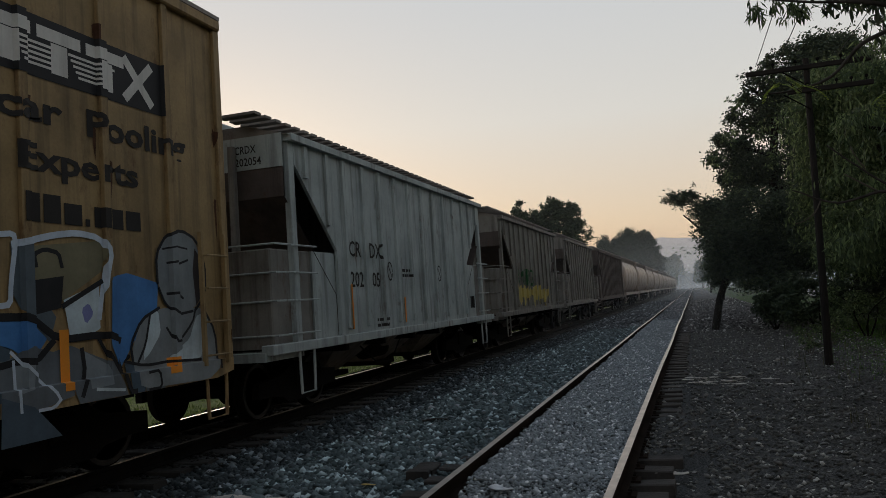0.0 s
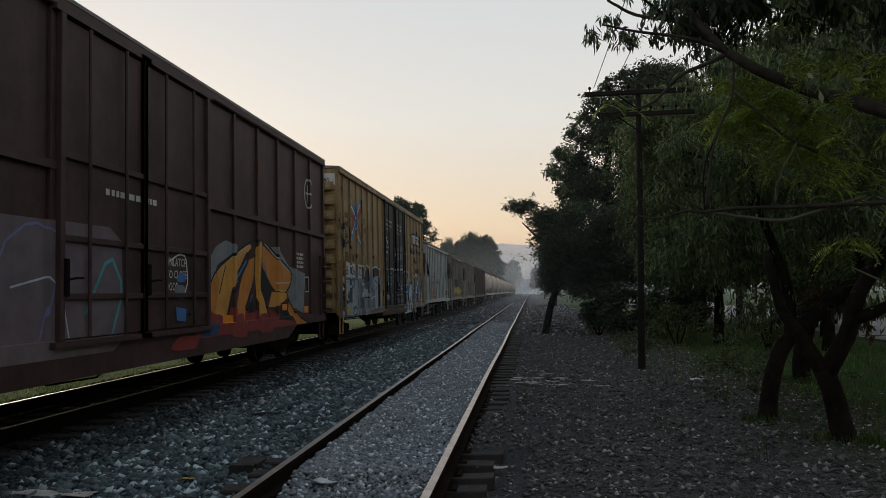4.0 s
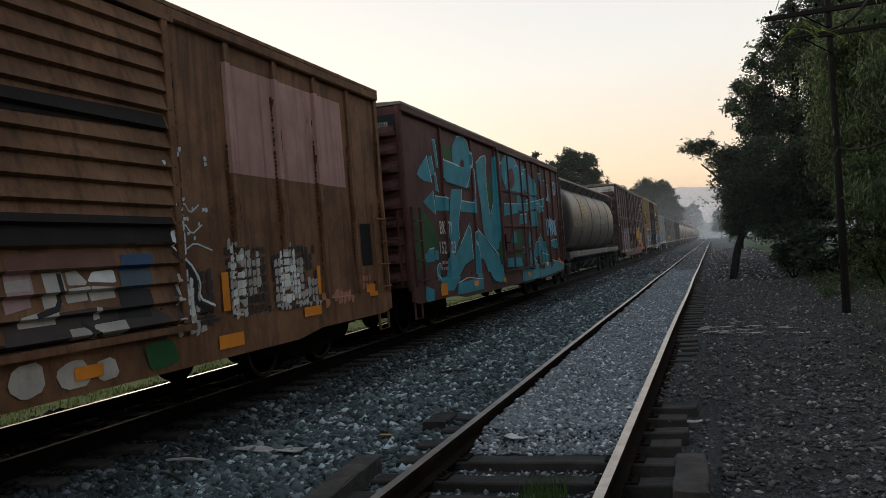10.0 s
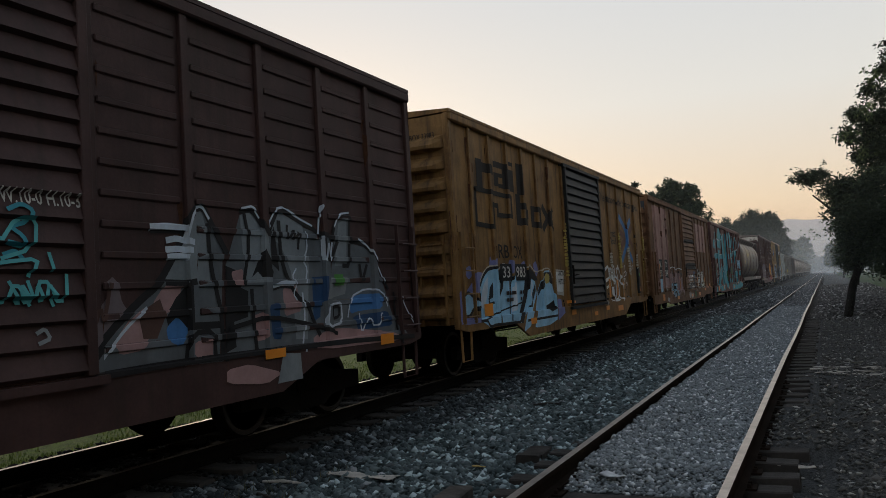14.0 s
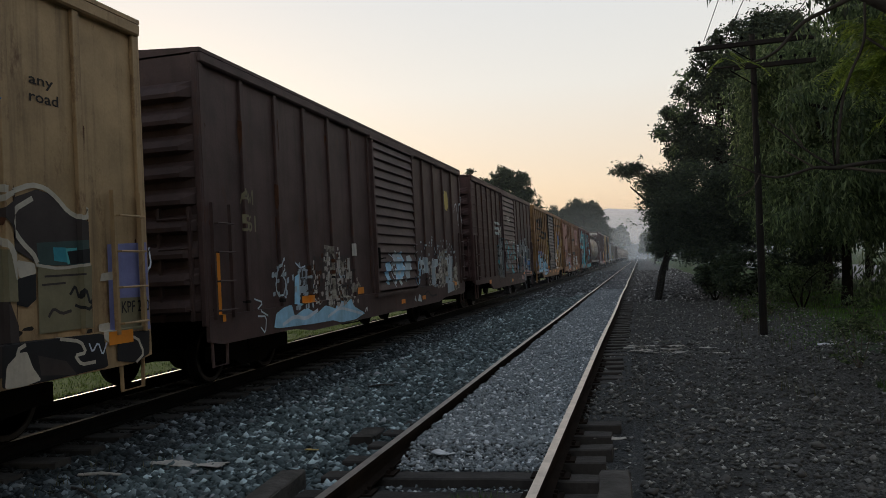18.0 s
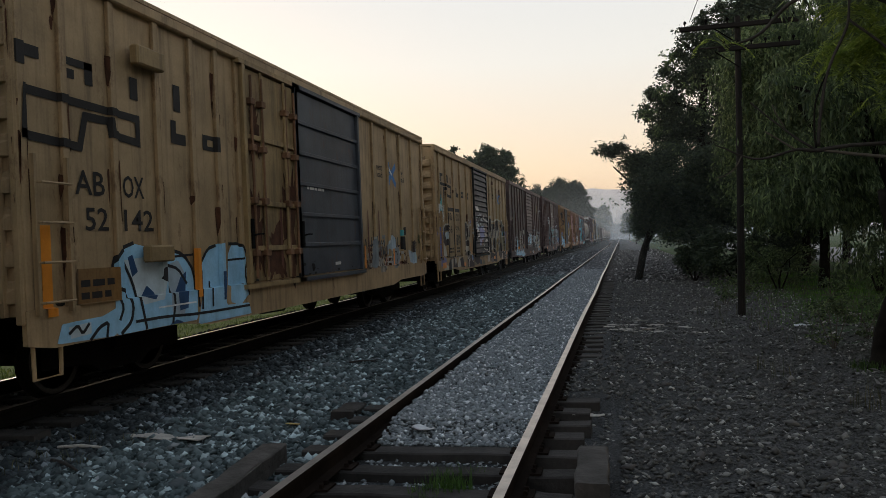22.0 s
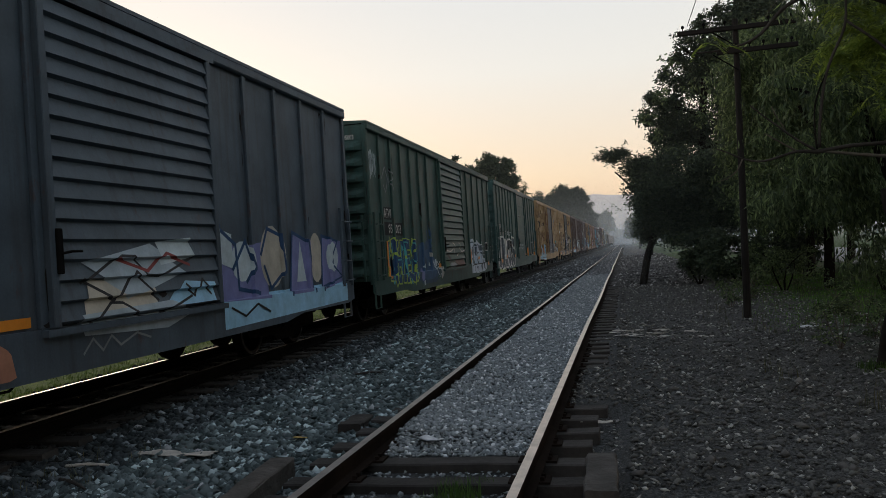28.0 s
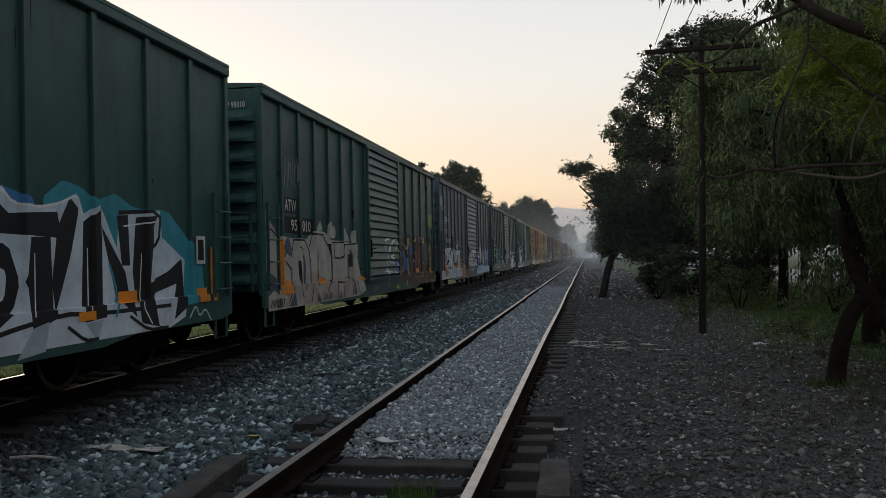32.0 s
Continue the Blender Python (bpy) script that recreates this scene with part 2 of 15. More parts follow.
for key, c in dict(white=(0.76, 0.77, 0.76), black=(0.018, 0.018, 0.02), blue=(0.07, 0.20, 0.45), sky=(0.32, 0.56, 0.74),
                   cyan=(0.045, 0.27, 0.34), pale=(0.52, 0.60, 0.63), violet=(0.20, 0.215, 0.42), orange=(0.55, 0.22, 0.04), amber=(0.62, 0.32, 0.07), sandy=(0.20, 0.18, 0.11), moss=(0.048, 0.082, 0.078),
                   red=(0.24, 0.045, 0.04), cream=(0.50, 0.46, 0.38), dark=(0.05, 0.04, 0.038), green=(0.10, 0.30, 0.07),
                   lime=(0.40, 0.52, 0.10), teal=(0.10, 0.40, 0.42), navy=(0.025, 0.07, 0.16), grey=(0.22, 0.24, 0.25),
                   brown=(0.14, 0.06, 0.04), pink=(0.38, 0.24, 0.24), gold=(0.46, 0.36, 0.10), forest=(0.02, 0.09, 0.03), slate=(0.07, 0.10, 0.13), steel=(0.36, 0.43, 0.48), steelblue=(0.10, 0.125, 0.145), ice=(0.56, 0.63, 0.71), bone=(0.46, 0.44, 0.40), blush=(0.40, 0.355, 0.32), salmon=(0.42, 0.20, 0.13), umber=(0.10, 0.055, 0.045), mauve=(0.17, 0.14, 0.15), dusk=(0.035, 0.075, 0.125), haze=(0.045, 0.10, 0.19), flint=(0.13, 0.147, 0.162), zinc=(0.23, 0.262, 0.285)).items():
    spray(key, c)


SPRAY["flake"] = paint("flaking_cream_paint", (0.50, 0.47, 0.40), 0.8, vary=0.1, scale=7.0, fine=60, second=(0.06, 0.042, 0.035))
SPRAY["maroonish"] = M_MAROON
SPRAY["soot"] = paint("sooty_grime", (0.020, 0.017, 0.015), 0.85, vary=0.3)
SPRAY["rust"] = paint("bleeding_rust", (0.085, 0.036, 0.018), 0.85, vary=0.35, scale=6.0)


def blend(a, b):
    """Two spray colours faded into one another."""
    key = a + "_" + b
    if key not in SPRAY:
        SPRAY[key] = paint("spray_blend_" + key, TONE[a], 0.6, vary=0.06, scale=1.7, bump=0.03, streak=0.25, second=TONE[b])
    return SPRAY[key]


# ---- mesh helpers ----
def part(name, bm, material, parent, label="", smooth=False):
    me = bpy.data.meshes.new(name)
    bmesh.ops.recalc_face_normals(bm, faces=bm.faces[:])
    bm.to_mesh(me)
    bm.free()
    me.materials.append(material)
    if smooth:
        me.polygons.foreach_set("use_smooth", [True] * len(me.polygons))
    ob = new(name, me)
    ob.parent = parent
    if label:
        tagged(ob, label)
    return ob


def again(ob, parent, m=None):
    """The same mesh once more, as an object of its own."""
    o = new(ob.name.split(".")[0], ob.data)
    o.parent = parent
    if m is not None:
        o.matrix_basis = m
    return o


def box(bm, x0, x1, y0, y1, z0, z1, bevel=0.0):
    v = [bm.verts.new((x, y, z)) for x in (x0, x1) for y in (y0, y1) for z in (z0, z1)]
    f = [bm.faces.new([v[i] for i in q]) for q in ((0, 1, 3, 2), (4, 6, 7, 5), (0, 4, 5, 1), (2, 3, 7, 6), (0, 2, 6, 4), (1, 5, 7, 3))]
    if bevel:
        e = list({e for q in f for e in q.edges})
        bmesh.ops.bevel(bm, geom=e, offset=bevel, segments=1, affect="EDGES")
    return bm


def tube(bm, path, radii, n=8, cap=True):
    rings, s = [], None
    for i, p in enumerate(path):
        p = Vector(p)
        a = Vector(path[max(i - 1, 0)])
        b = Vector(path[min(i + 1, len(path) - 1)])
        d = (b - a).normalized()
        if s is None:
            s = d.cross(Vector((0, 0, 1)) if abs(d.z) < 0.9 else Vector((1, 0, 0))).normalized()
        else:
            s = (s - d * s.dot(d)).normalized()
        u = d.cross(s)
        r = radii[i] if isinstance(radii, (list, tuple)) else radii
        rings.append([bm.verts.new(p + s * (r * math.cos(2 * math.pi * k / n)) + u * (r * math.sin(2 * math.pi * k / n))) for k in range(n)])
    for a, b in zip(rings, rings[1:]):
        for k in range(n):
            bm.faces.new((a[k], a[(k + 1) % n], b[(k + 1) % n], b[k]))
    if cap:
        bm.faces.new(rings[0][::-1])
        bm.faces.new(rings[-1])
    return bm


def lathe(bm, profile, n=24):
    """A turned body about the x axis: profile of (x, radius)."""
    rings = [[bm.verts.new((x, r * math.cos(2 * math.pi * k / n), r * math.sin(2 * math.pi * k / n))) for k in range(n)] for x, r in profile]
    for a, b in zip(rings, rings[1:]):
        for k in range(n):
            bm.faces.new((a[k], a[(k + 1) % n], b[(k + 1) % n], b[k]))
    bm.faces.new(rings[0][::-1])
    bm.faces.new(rings[-1])
    return bm


def prism(bm, outline, x0, x1):
    """An outline of (y, z) given depth from x0 to x1."""
    a = [bm.verts.new((x0, y, z)) for y, z in outline]
    b = [bm.verts.new((x1, y, z)) for y, z in outline]
    bm.faces.new(a)
    bm.faces.new(b[::-1])
    for i in range(len(a)):
        j = (i + 1) % len(a)
        bm.faces.new((a[i], b[i], b[j], a[j]))
    return bm


def loose(name, verts, faces, material, parent=None, smooth=False):
    """A mesh from arrays: verts (n, 3), faces (m, k)."""
    me = bpy.data.meshes.new(name)
    verts, faces = np.asarray(verts, np.float32), np.asarray(faces, np.int32)
    k = faces.shape[1]
    me.vertices.add(len(verts))
    me.vertices.foreach_set("co", verts.ravel())
    me.loops.add(faces.size)
    me.loops.foreach_set("vertex_index", faces.ravel())
    me.polygons.add(len(faces))
    me.polygons.foreach_set("loop_start", np.arange(0, faces.size, k, dtype=np.int32))
    me.polygons.foreach_set("loop_total", np.full(len(faces), k, np.int32))
    if smooth:
        me.polygons.foreach_set("use_smooth", np.ones(len(faces), bool))
    me.update(calc_edges=True)
    me.materials.append(material)
    ob = new(name, me)
    ob.parent = parent
    return ob

# ---- the train: lettering and spray paint laid on the car sides ----
TX, TZ = -6.25, 0.06            # the train track's centre line and its rail height
WALL, POST, DOOR, SILL = 1.55, 1.60, 1.61, 1.605


def slat(p):
    """Outline of one pressed door slat over its height: a steep underside, then a face that leans back."""
    return p / 0.14 if p < 0.14 else (1 - p) / 0.86


def side_x(c, u, z):
    """How far out a car's side stands at u metres from its rear end and height z."""
    if "hull" in c:
        return c["hull"](u, z)
    for d0, d1, z0, z1, kind, step in c["doors"]:
        if d0 <= u <= d1 and z0 <= z <= z1:
            return DOOR + (0.055 * slat(((z - z0) / step) % 1) if kind == "corrugated" else 0.004)
    if z <= c["z0"]:
        return SILL
    for p in c["posts"]:
        a = abs(u - p)
        if a < 0.064:
            return POST - (POST - WALL) * max(0.0, (a - 0.05) / 0.014)
    for r in c.get("ribs", ()):
        if abs(z - r) < 0.036:
            return WALL + 0.023 * min(1.0, (0.036 - abs(z - r)) / 0.012)
    return WALL


def cuts(c):
    us, zs = [], [c["z0"], c["z0"] + 0.01] if "z0" in c else []
    for p in c.get("posts", ()):
        us += [p - 0.064, p - 0.05, p + 0.05, p + 0.064]
    for d0, d1, z0, z1, kind, step in c.get("doors", ()):
        us += [d0 - 0.01, d0 + 0.0005, d1 - 0.0005, d1 + 0.01]
        zs += [z0 - 0.01, z0 + 0.0005, z1 - 0.0005, z1 + 0.01]
        if kind == "corrugated":
            zs += [z0 + step * (k + p) for k in range(int((z1 - z0) / step) + 1) for p in (0.0, 0.14) if k + p > 0]
    for r in c.get("ribs", ()):
        zs += [r - 0.036, r - 0.024, r + 0.024, r + 0.036]
    if "hull" in c:
        zs += [1.3 + 0.15 * k for k in range(20)]
    return us, zs


def lay(c, bm, lift):
    """Drapes a flat mesh in (u, z) over the car's side, a few millimetres proud."""
    us, zs = cuts(c)
    if not bm.verts:
        return bm
    ys, hs = [v.co.y for v in bm.verts], [v.co.z for v in bm.verts]
    for values, lo, hi, no in ((us, min(ys), max(ys), (0, 1, 0)), (zs, min(hs), max(hs), (0, 0, 1))):
        for w in values:
            if lo < w < hi:
                bmesh.ops.bisect_plane(bm, geom=bm.verts[:] + bm.edges[:] + bm.faces[:], plane_co=(0, w, w), plane_no=no, dist=1e-5)
    for v in bm.verts:
        v.co.x = side_x(c, v.co.y, v.co.z) + lift + v.co.x
    return bm


def flat(outlines):
    """Flat shapes from outlines of (u, z)."""
    bm = bmesh.new()
    for o in outlines:
        f = bm.faces.new([bm.verts.new((0, u, z)) for u, z in o])
        f.normal_update()
        if f.normal.x < 0:
            f.normal_flip()
    bmesh.ops.triangulate(bm, faces=bm.faces[:])
    return bm


def ribbon(bm, pts, w, rise=0.0):
    """A band of paint along a line of (u, z)."""
    pts = [Vector((0, u, z)) for u, z in pts]
    left, right = [], []
    for i, p in enumerate(pts):
        d1 = (p - pts[i - 1]).normalized() if i else (pts[1] - p).normalized()
        d2 = (pts[i + 1] - p).normalized() if i + 1 < len(pts) else d1
        d = d1 + d2
        d = d.normalized() if d.length > 0.2 else d1
        n = Vector((0, -d.z, d.y))
        k = min(1.6, 1 / max(0.45, d.dot(d1)))
        if i == 0:
            p = p - d1 * w * 0.45
        if i == len(pts) - 1:
            p = p + d1 * w * 0.45
        left.append(bm.verts.new(p + n * (w * 0.5 * k) + Vector((rise, 0, 0))))
        right.append(bm.verts.new(p - n * (w * 0.5 * k) + Vector((rise, 0, 0))))
    for i in range(len(pts) - 1):
        bm.faces.new((right[i], right[i + 1], left[i + 1], left[i]))
    return bm


def mark(c, name, bm, material, lift=0.004, label=""):
    ob = part(name, lay(c, bm, lift), material, c["root"], label)
    return ob


def slab(c, name, u0, u1, z0, z1, material, lift=0.004, label=""):
    return mark(c, name, flat([[(u0, z0), (u1, z0), (u1, z1), (u0, z1)]]), material, lift, label)


def glyphs(text, bold, shear=0.0):
    """A flat mesh of some lettering, lying in x and y."""
    data = bpy.data.curves.new("lettering", "FONT")
    data.body, data.size, data.resolution_u, data.offset, data.shear = text, 1.0, 2, bold, shear
    ob = bpy.data.objects.new("lettering", data)
    me = ob.to_mesh()
    bm = bmesh.new()
    bm.from_mesh(me)
    bmesh.ops.triangulate(bm, faces=bm.faces[:])
    ob.to_mesh_clear()
    bpy.data.objects.remove(ob)
    bpy.data.curves.remove(data)
    return bm


def span(bm):
    xs, ys = [v.co.x for v in bm.verts], [v.co.y for v in bm.verts]
    return min(xs), max(xs), min(ys), max(ys)


def letter_m(bm):
    """A capital M drawn with straight bars in the place of another."""
    x0, x1, y0, y1 = span(bm)
    bm.free()
    bm, w, mid = bmesh.new(), (x1 - x0) * 0.16, (x0 + x1) / 2
    for q in ([(x0, y0), (x0 + w, y0), (x0 + w, y1), (x0, y1)], [(x1 - w, y0), (x1, y0), (x1, y1), (x1 - w, y1)],
              [(x0 + w, y1 - 1.7 * w), (mid, y0), (mid, y0 + 1.9 * w), (x0 + w, y1)], [(mid, y0), (x1 - w, y1 - 1.7 * w), (x1 - w, y1), (mid, y0 + 1.9 * w)]):
        bm.faces.new([bm.verts.new((x, y, 0)) for x, y in q])
    return bm


def words(c, text, u0, z0, high, material, width=None, lift=0.008, name="letter", shear=0.0, bold=0.012):
    """A line of lettering, letter by letter, with its lower left corner at (u0, z0)."""
    whole = glyphs(text, bold, shear)
    x0, x1, y0, y1 = span(whole)
    whole.free()
    k = high / (y1 - y0)
    kw = width / (x1 - x0) if width else k
    for i, letter in enumerate(text):
        if letter == " ":
            continue
        upto, bm = glyphs(text[:i + 1], bold, shear), glyphs(letter, bold, shear)
        shift = span(upto)[1] - span(bm)[1] - x0
        upto.free()
        if letter == "M":
            bm = letter_m(bm)
        for v in bm.verts:
            v.co = Vector((0, u0 + (v.co.x + shift) * kw, z0 + (v.co.y - y0) * k))
        mark(c, name, bm, material, lift)


def end_words(c, text, x0, z0, high, material, width, y=0.0):
    """A line of lettering across the top of a car's rear end."""
    bm = glyphs(text, 0.012)
    a, b, low, top = span(bm)
    for v in bm.verts:
        v.co = Vector((x0 + (v.co.x - a) * width / (b - a), y - 0.012, z0 + (v.co.y - low) * high / (top - low)))
    return tagged(part("end_lettering", bm, material, c["root"], "small stencilled number"), kind="stuff")


def bars(c, u0, u1, z0, z1, rows, material, seed=0, lift=0.008):
    """Small print that cannot be read: rows of plain bars."""
    rnd = random.Random(seed)
    out, h = [], (z1 - z0) / rows
    for r in range(rows):
        u = u0
        while u < u1 - 0.05:
            w = rnd.uniform(0.06, 0.2)
            e = min(u + w, u1)
            zb = z0 + r * h
            out.append([(u, zb), (e, zb), (e, zb + h * 0.55), (u, zb + h * 0.55)])
            u = e + rnd.uniform(0.025, 0.05)
    return mark(c, "small_print", flat(out), material, lift)


STROKES = {   # letter skeletons in a unit box
    "C": [[(0.95, 0.85), (0.6, 1), (0.2, 0.85), (0.05, 0.5), (0.2, 0.15), (0.6, 0), (0.95, 0.18)]],
    "U": [[(0.08, 1), (0.1, 0.35), (0.3, 0.03), (0.65, 0.03), (0.88, 0.3), (0.92, 1)]],
    "R": [[(0.12, 0), (0.12, 1), (0.65, 0.98), (0.85, 0.75), (0.65, 0.52), (0.2, 0.48)], [(0.45, 0.48), (0.9, 0)]],
    "I": [[(0.5, 0), (0.5, 1)]],
    "O": [[(0.5, 1), (0.15, 0.8), (0.08, 0.4), (0.3, 0.04), (0.7, 0.04), (0.92, 0.4), (0.85, 0.8), (0.52, 1)]],
    "S": [[(0.9, 0.88), (0.5, 1), (0.12, 0.8), (0.25, 0.57), (0.78, 0.43), (0.88, 0.18), (0.5, 0), (0.1, 0.14)]],
    "N": [[(0.1, 0), (0.12, 1), (0.85, 0.02), (0.9, 1)]],
    "E": [[(0.9, 0.98), (0.15, 1), (0.12, 0), (0.9, 0.02)], [(0.15, 0.5), (0.75, 0.52)]],
    "K": [[(0.15, 0), (0.15, 1)], [(0.9, 1), (0.3, 0.5), (0.92, 0)]],
    "B": [[(0.12, 0), (0.12, 1), (0.7, 0.95), (0.8, 0.7), (0.25, 0.52)], [(0.3, 0.5), (0.9, 0.3), (0.75, 0.03), (0.15, 0)]],
    "T": [[(0, 0.98), (1, 0.98)], [(0.5, 0.95), (0.5, 0)]],
    "H": [[(0.1, 0), (0.1, 1)], [(0.9, 0), (0.9, 1)], [(0.12, 0.5), (0.88, 0.5)]],
    "G": [[(0.92, 0.85), (0.55, 1), (0.12, 0.75), (0.1, 0.25), (0.5, 0), (0.9, 0.15), (0.9, 0.45), (0.55, 0.45)]],
    "a": [[(0.1, 0.1), (0.3, 0.9), (0.75, 0.95), (0.85, 0.5), (0.5, 0.4), (0.9, 0)]],        # from here on, loose strokes that spell nothing
    "b": [[(0.05, 0.9), (0.6, 1), (0.9, 0.7), (0.4, 0.5), (0.7, 0.1), (0.1, 0)]],
    "c": [[(0.2, 0), (0.05, 0.6), (0.5, 1), (0.95, 0.6), (0.75, 0)], [(0.2, 0.35), (0.8, 0.4)]],
    "d": [[(0.05, 1), (0.35, 0.1), (0.6, 0.8), (0.95, 0)]],
    "e": [[(0.1, 0), (0.2, 1)], [(0.2, 0.9), (0.9, 0.6), (0.3, 0.4), (0.95, 0.05)]],
    "f": [[(0.9, 1), (0.1, 0.7), (0.9, 0.35), (0.1, 0)]],
}


def soften(pts, k=0.25, closed=False):
    """Cuts the corners of a line once, so that it bends."""
    out = [] if closed else [pts[0]]
    n = len(pts)
    for i in range(n if closed else n - 1):
        (a, b), (d, e) = pts[i], pts[(i + 1) % n]
        out += [(a + (d - a) * k, b + (e - b) * k), (a + (d - a) * (1 - k), b + (e - b) * (1 - k))]
    return out if closed else out + [pts[-1]]


def wild(c, n, u0, u1, z0, z1, fill, line, shine, seed, edge, name="graffiti"):
    """Interlocking letters that spell nothing: one faded field, thin dark contours, counters and bright edges."""
    rnd = random.Random(seed)
    low = max(0.6, z0 - 0.1)
    tops, m = [], n * 3
    for i in range(m + 1):
        u = u0 + (u1 - u0) * i / m
        tops.append((u + rnd.uniform(-0.06, 0.06), z1 - rnd.uniform(0.0, 0.30) * (1.6 if i % 3 == 0 else 0.7)))
    lows = [(u1 - (u1 - u0) * i / 8, low + rnd.uniform(0, 0.07)) for i in range(9)]
    mark(c, name + "_field", flat([tops + lows]), blend(fill, shine or "grey"), 0.006)
    mark(c, name + "_outline", ribbon(bmesh.new(), tops, edge * 0.9), SPRAY[line], 0.009)
    step = (u1 - u0) / n
    for i in range(n):
        a, b = u0 + step * i, u0 + step * (i + 1.12)
        b = min(b, u1)
        hi, lo = tops[3 * i + 1][1] - 0.02, low + 0.08
        mid = lo + (hi - lo) * rnd.uniform(0.38, 0.62)
        bar = rnd.uniform(0.2, 0.36) * step
        j = lambda s=0.08: rnd.uniform(-s, s)
        shape = rnd.choice((
            [(a + j(), hi), (a + bar + j(), hi + 0.05), (a + bar, mid), (b - bar, mid + j()), (b - bar * 0.9, hi), (b, hi - 0.06), (b + j(), lo), (b - bar, lo + j()), (b - bar, mid - 0.25), (a + bar, mid - 0.3), (a + bar + j(), lo), (a, lo + j())],
            [(a, lo), (a + 0.1, hi), (b - 0.1, hi + j()), (b, mid), (b - bar, mid - 0.06), (b + j(), lo), (b - bar * 1.2, lo), (a + bar * 1.3, mid - 0.2), (a + bar, lo + j())],
            [(a + 0.08, hi - 0.1), (a + step * 0.5, hi + 0.06), (b, hi - 0.15), (b - bar * 0.5, mid + 0.1), (a + bar * 1.2, mid), (b, mid - 0.15), (b - 0.05, lo + 0.1), (a + step * 0.5, lo - 0.02), (a, lo + 0.15), (a + bar, mid - 0.1), (a, mid + 0.1)],
            [(a, hi), (a + bar, hi), (a + step * 0.5, mid), (b - bar, hi + j()), (b, hi), (b - bar * 0.6, lo), (b - bar * 1.3, lo), (a + step * 0.5, mid - 0.35), (a + bar * 0.9, lo), (a + 0.03, lo)]))
        if rnd.random() < 0.5:
            shape = soften(shape, 0.22, True)
        o = ribbon(bmesh.new(), shape + shape[:1], edge, 0.0003 * (i % 3))
        ribbon(o, [(u + edge * 0.7, max(0.69, z - edge * 0.7)) for u, z in shape[len(shape) // 3:]], edge * 0.8, -0.0006)
        ribbon(o, [(a + j(), mid + j(0.2)), (a + step * 0.55, mid + j(0.3)), (b, mid + j(0.2))], edge * 0.6, 0.001)
        mark(c, name + "_outline", o, SPRAY[line], 0.011)
        f = []
        for _ in range(3):
            u, z, s = rnd.uniform(a + 0.08, b - 0.1), rnd.uniform(lo + 0.15, hi - 0.2), rnd.uniform(0.08, 0.2)
            f.append([(u, z), (u + s * 0.6, z + s * 1.5 * rnd.uniform(0.5, 1)), (u + s, z + s * 0.4), (u + s * 0.5, max(0.7, z - s * 0.7))])
        tagged(mark(c, name + "_counter", flat(f), SPRAY[line if rnd.random() < 0.5 else "dark"], 0.0145), kind="stuff")
        if shine:
            s = bmesh.new()
            ribbon(s, [(u + edge * 0.8, z - edge * 0.7) for u, z in shape[:len(shape) // 2]], edge * 0.45, 0.0)
            ribbon(s, [(u - edge * 0.9, max(0.71, z + edge * 0.8)) for u, z in shape[len(shape) // 2:]], edge * 0.38, 0.0004)
            mark(c, name + "_shine", s, SPRAY[shine], 0.0165)


def piece(c, word, u0, u1, z0, z1, fill, line, w=0.2, edge=0.09, shine=None, back=None, seed=0, lean=0.0, name="graffiti"):
    """A row of fat sprayed letters: a cloud behind, dark outlines, the fill, and a thin shine on it."""
    rnd = random.Random(seed)
    if word.islower():                       # no letters to be told
        return wild(c, len(word), u0, u1, z0, z1, fill, line, shine, seed, min(0.085, max(0.05, edge)))
    w, edge = w * 0.98, edge * 0.75
    if back:
        blob(c, u0 - 0.12, u1 + 0.12, z0 - 0.02, z1 + 0.14, SPRAY[back], seed + 1, 0.004)
    step = (u1 - u0) / len(word)
    n = 0
    for i, ch in enumerate(word):
        o, f, s = bmesh.new(), bmesh.new(), bmesh.new()
        full, w = w, w * (0.72 if ch in "EBRSGH" else 1.0)
        lo, hi = z0 + rnd.uniform(0, 0.1), z1 - rnd.uniform(0, 0.15)
        tilt = lean + rnd.uniform(-0.08, 0.08)
        for line_ in STROKES[ch]:
            m = w * 0.55
            pts = [(u0 + step * i + m * 0.6 + a * (step - m * 1.2) + tilt * (b - 0.5), lo + m + b * (hi - lo - 2 * m)) for a, b in (soften(line_) if ch in "CUOSBG" else line_)]
            ribbon(o, pts, w + 2 * edge, 0.0002 * n)
            ribbon(o, [(a + edge * 0.9, b - edge * 0.9) for a, b in pts], w + edge, 0.0002 * n - 0.002)
            ribbon(f, pts, w, 0.0002 * n)
            if shine:
                ribbon(s, [(a - w * 0.22, b + w * 0.2) for a, b in pts[:max(2, len(pts) // 2 + 1)]], w * 0.16, 0.0002 * n)
            n += 1
        mark(c, name + "_outline", o, SPRAY[line], 0.008)
        mark(c, name + "_fill", f, SPRAY[fill], 0.012)
        if shine:
            mark(c, name + "_shine", s, SPRAY[shine], 0.016)
        else:
            s.free()
        w = full
    flecks(c, u0 + 0.1, u1 - 0.1, z0 + 0.1, z1 - 0.15, SPRAY[line], int(9 * (u1 - u0)), seed + 7)
    if shine:
        flecks(c, u0 + 0.1, u1 - 0.1, z0 + 0.1, z1 - 0.15, SPRAY[shine], int(6 * (u1 - u0)), seed + 8, 0.0235)


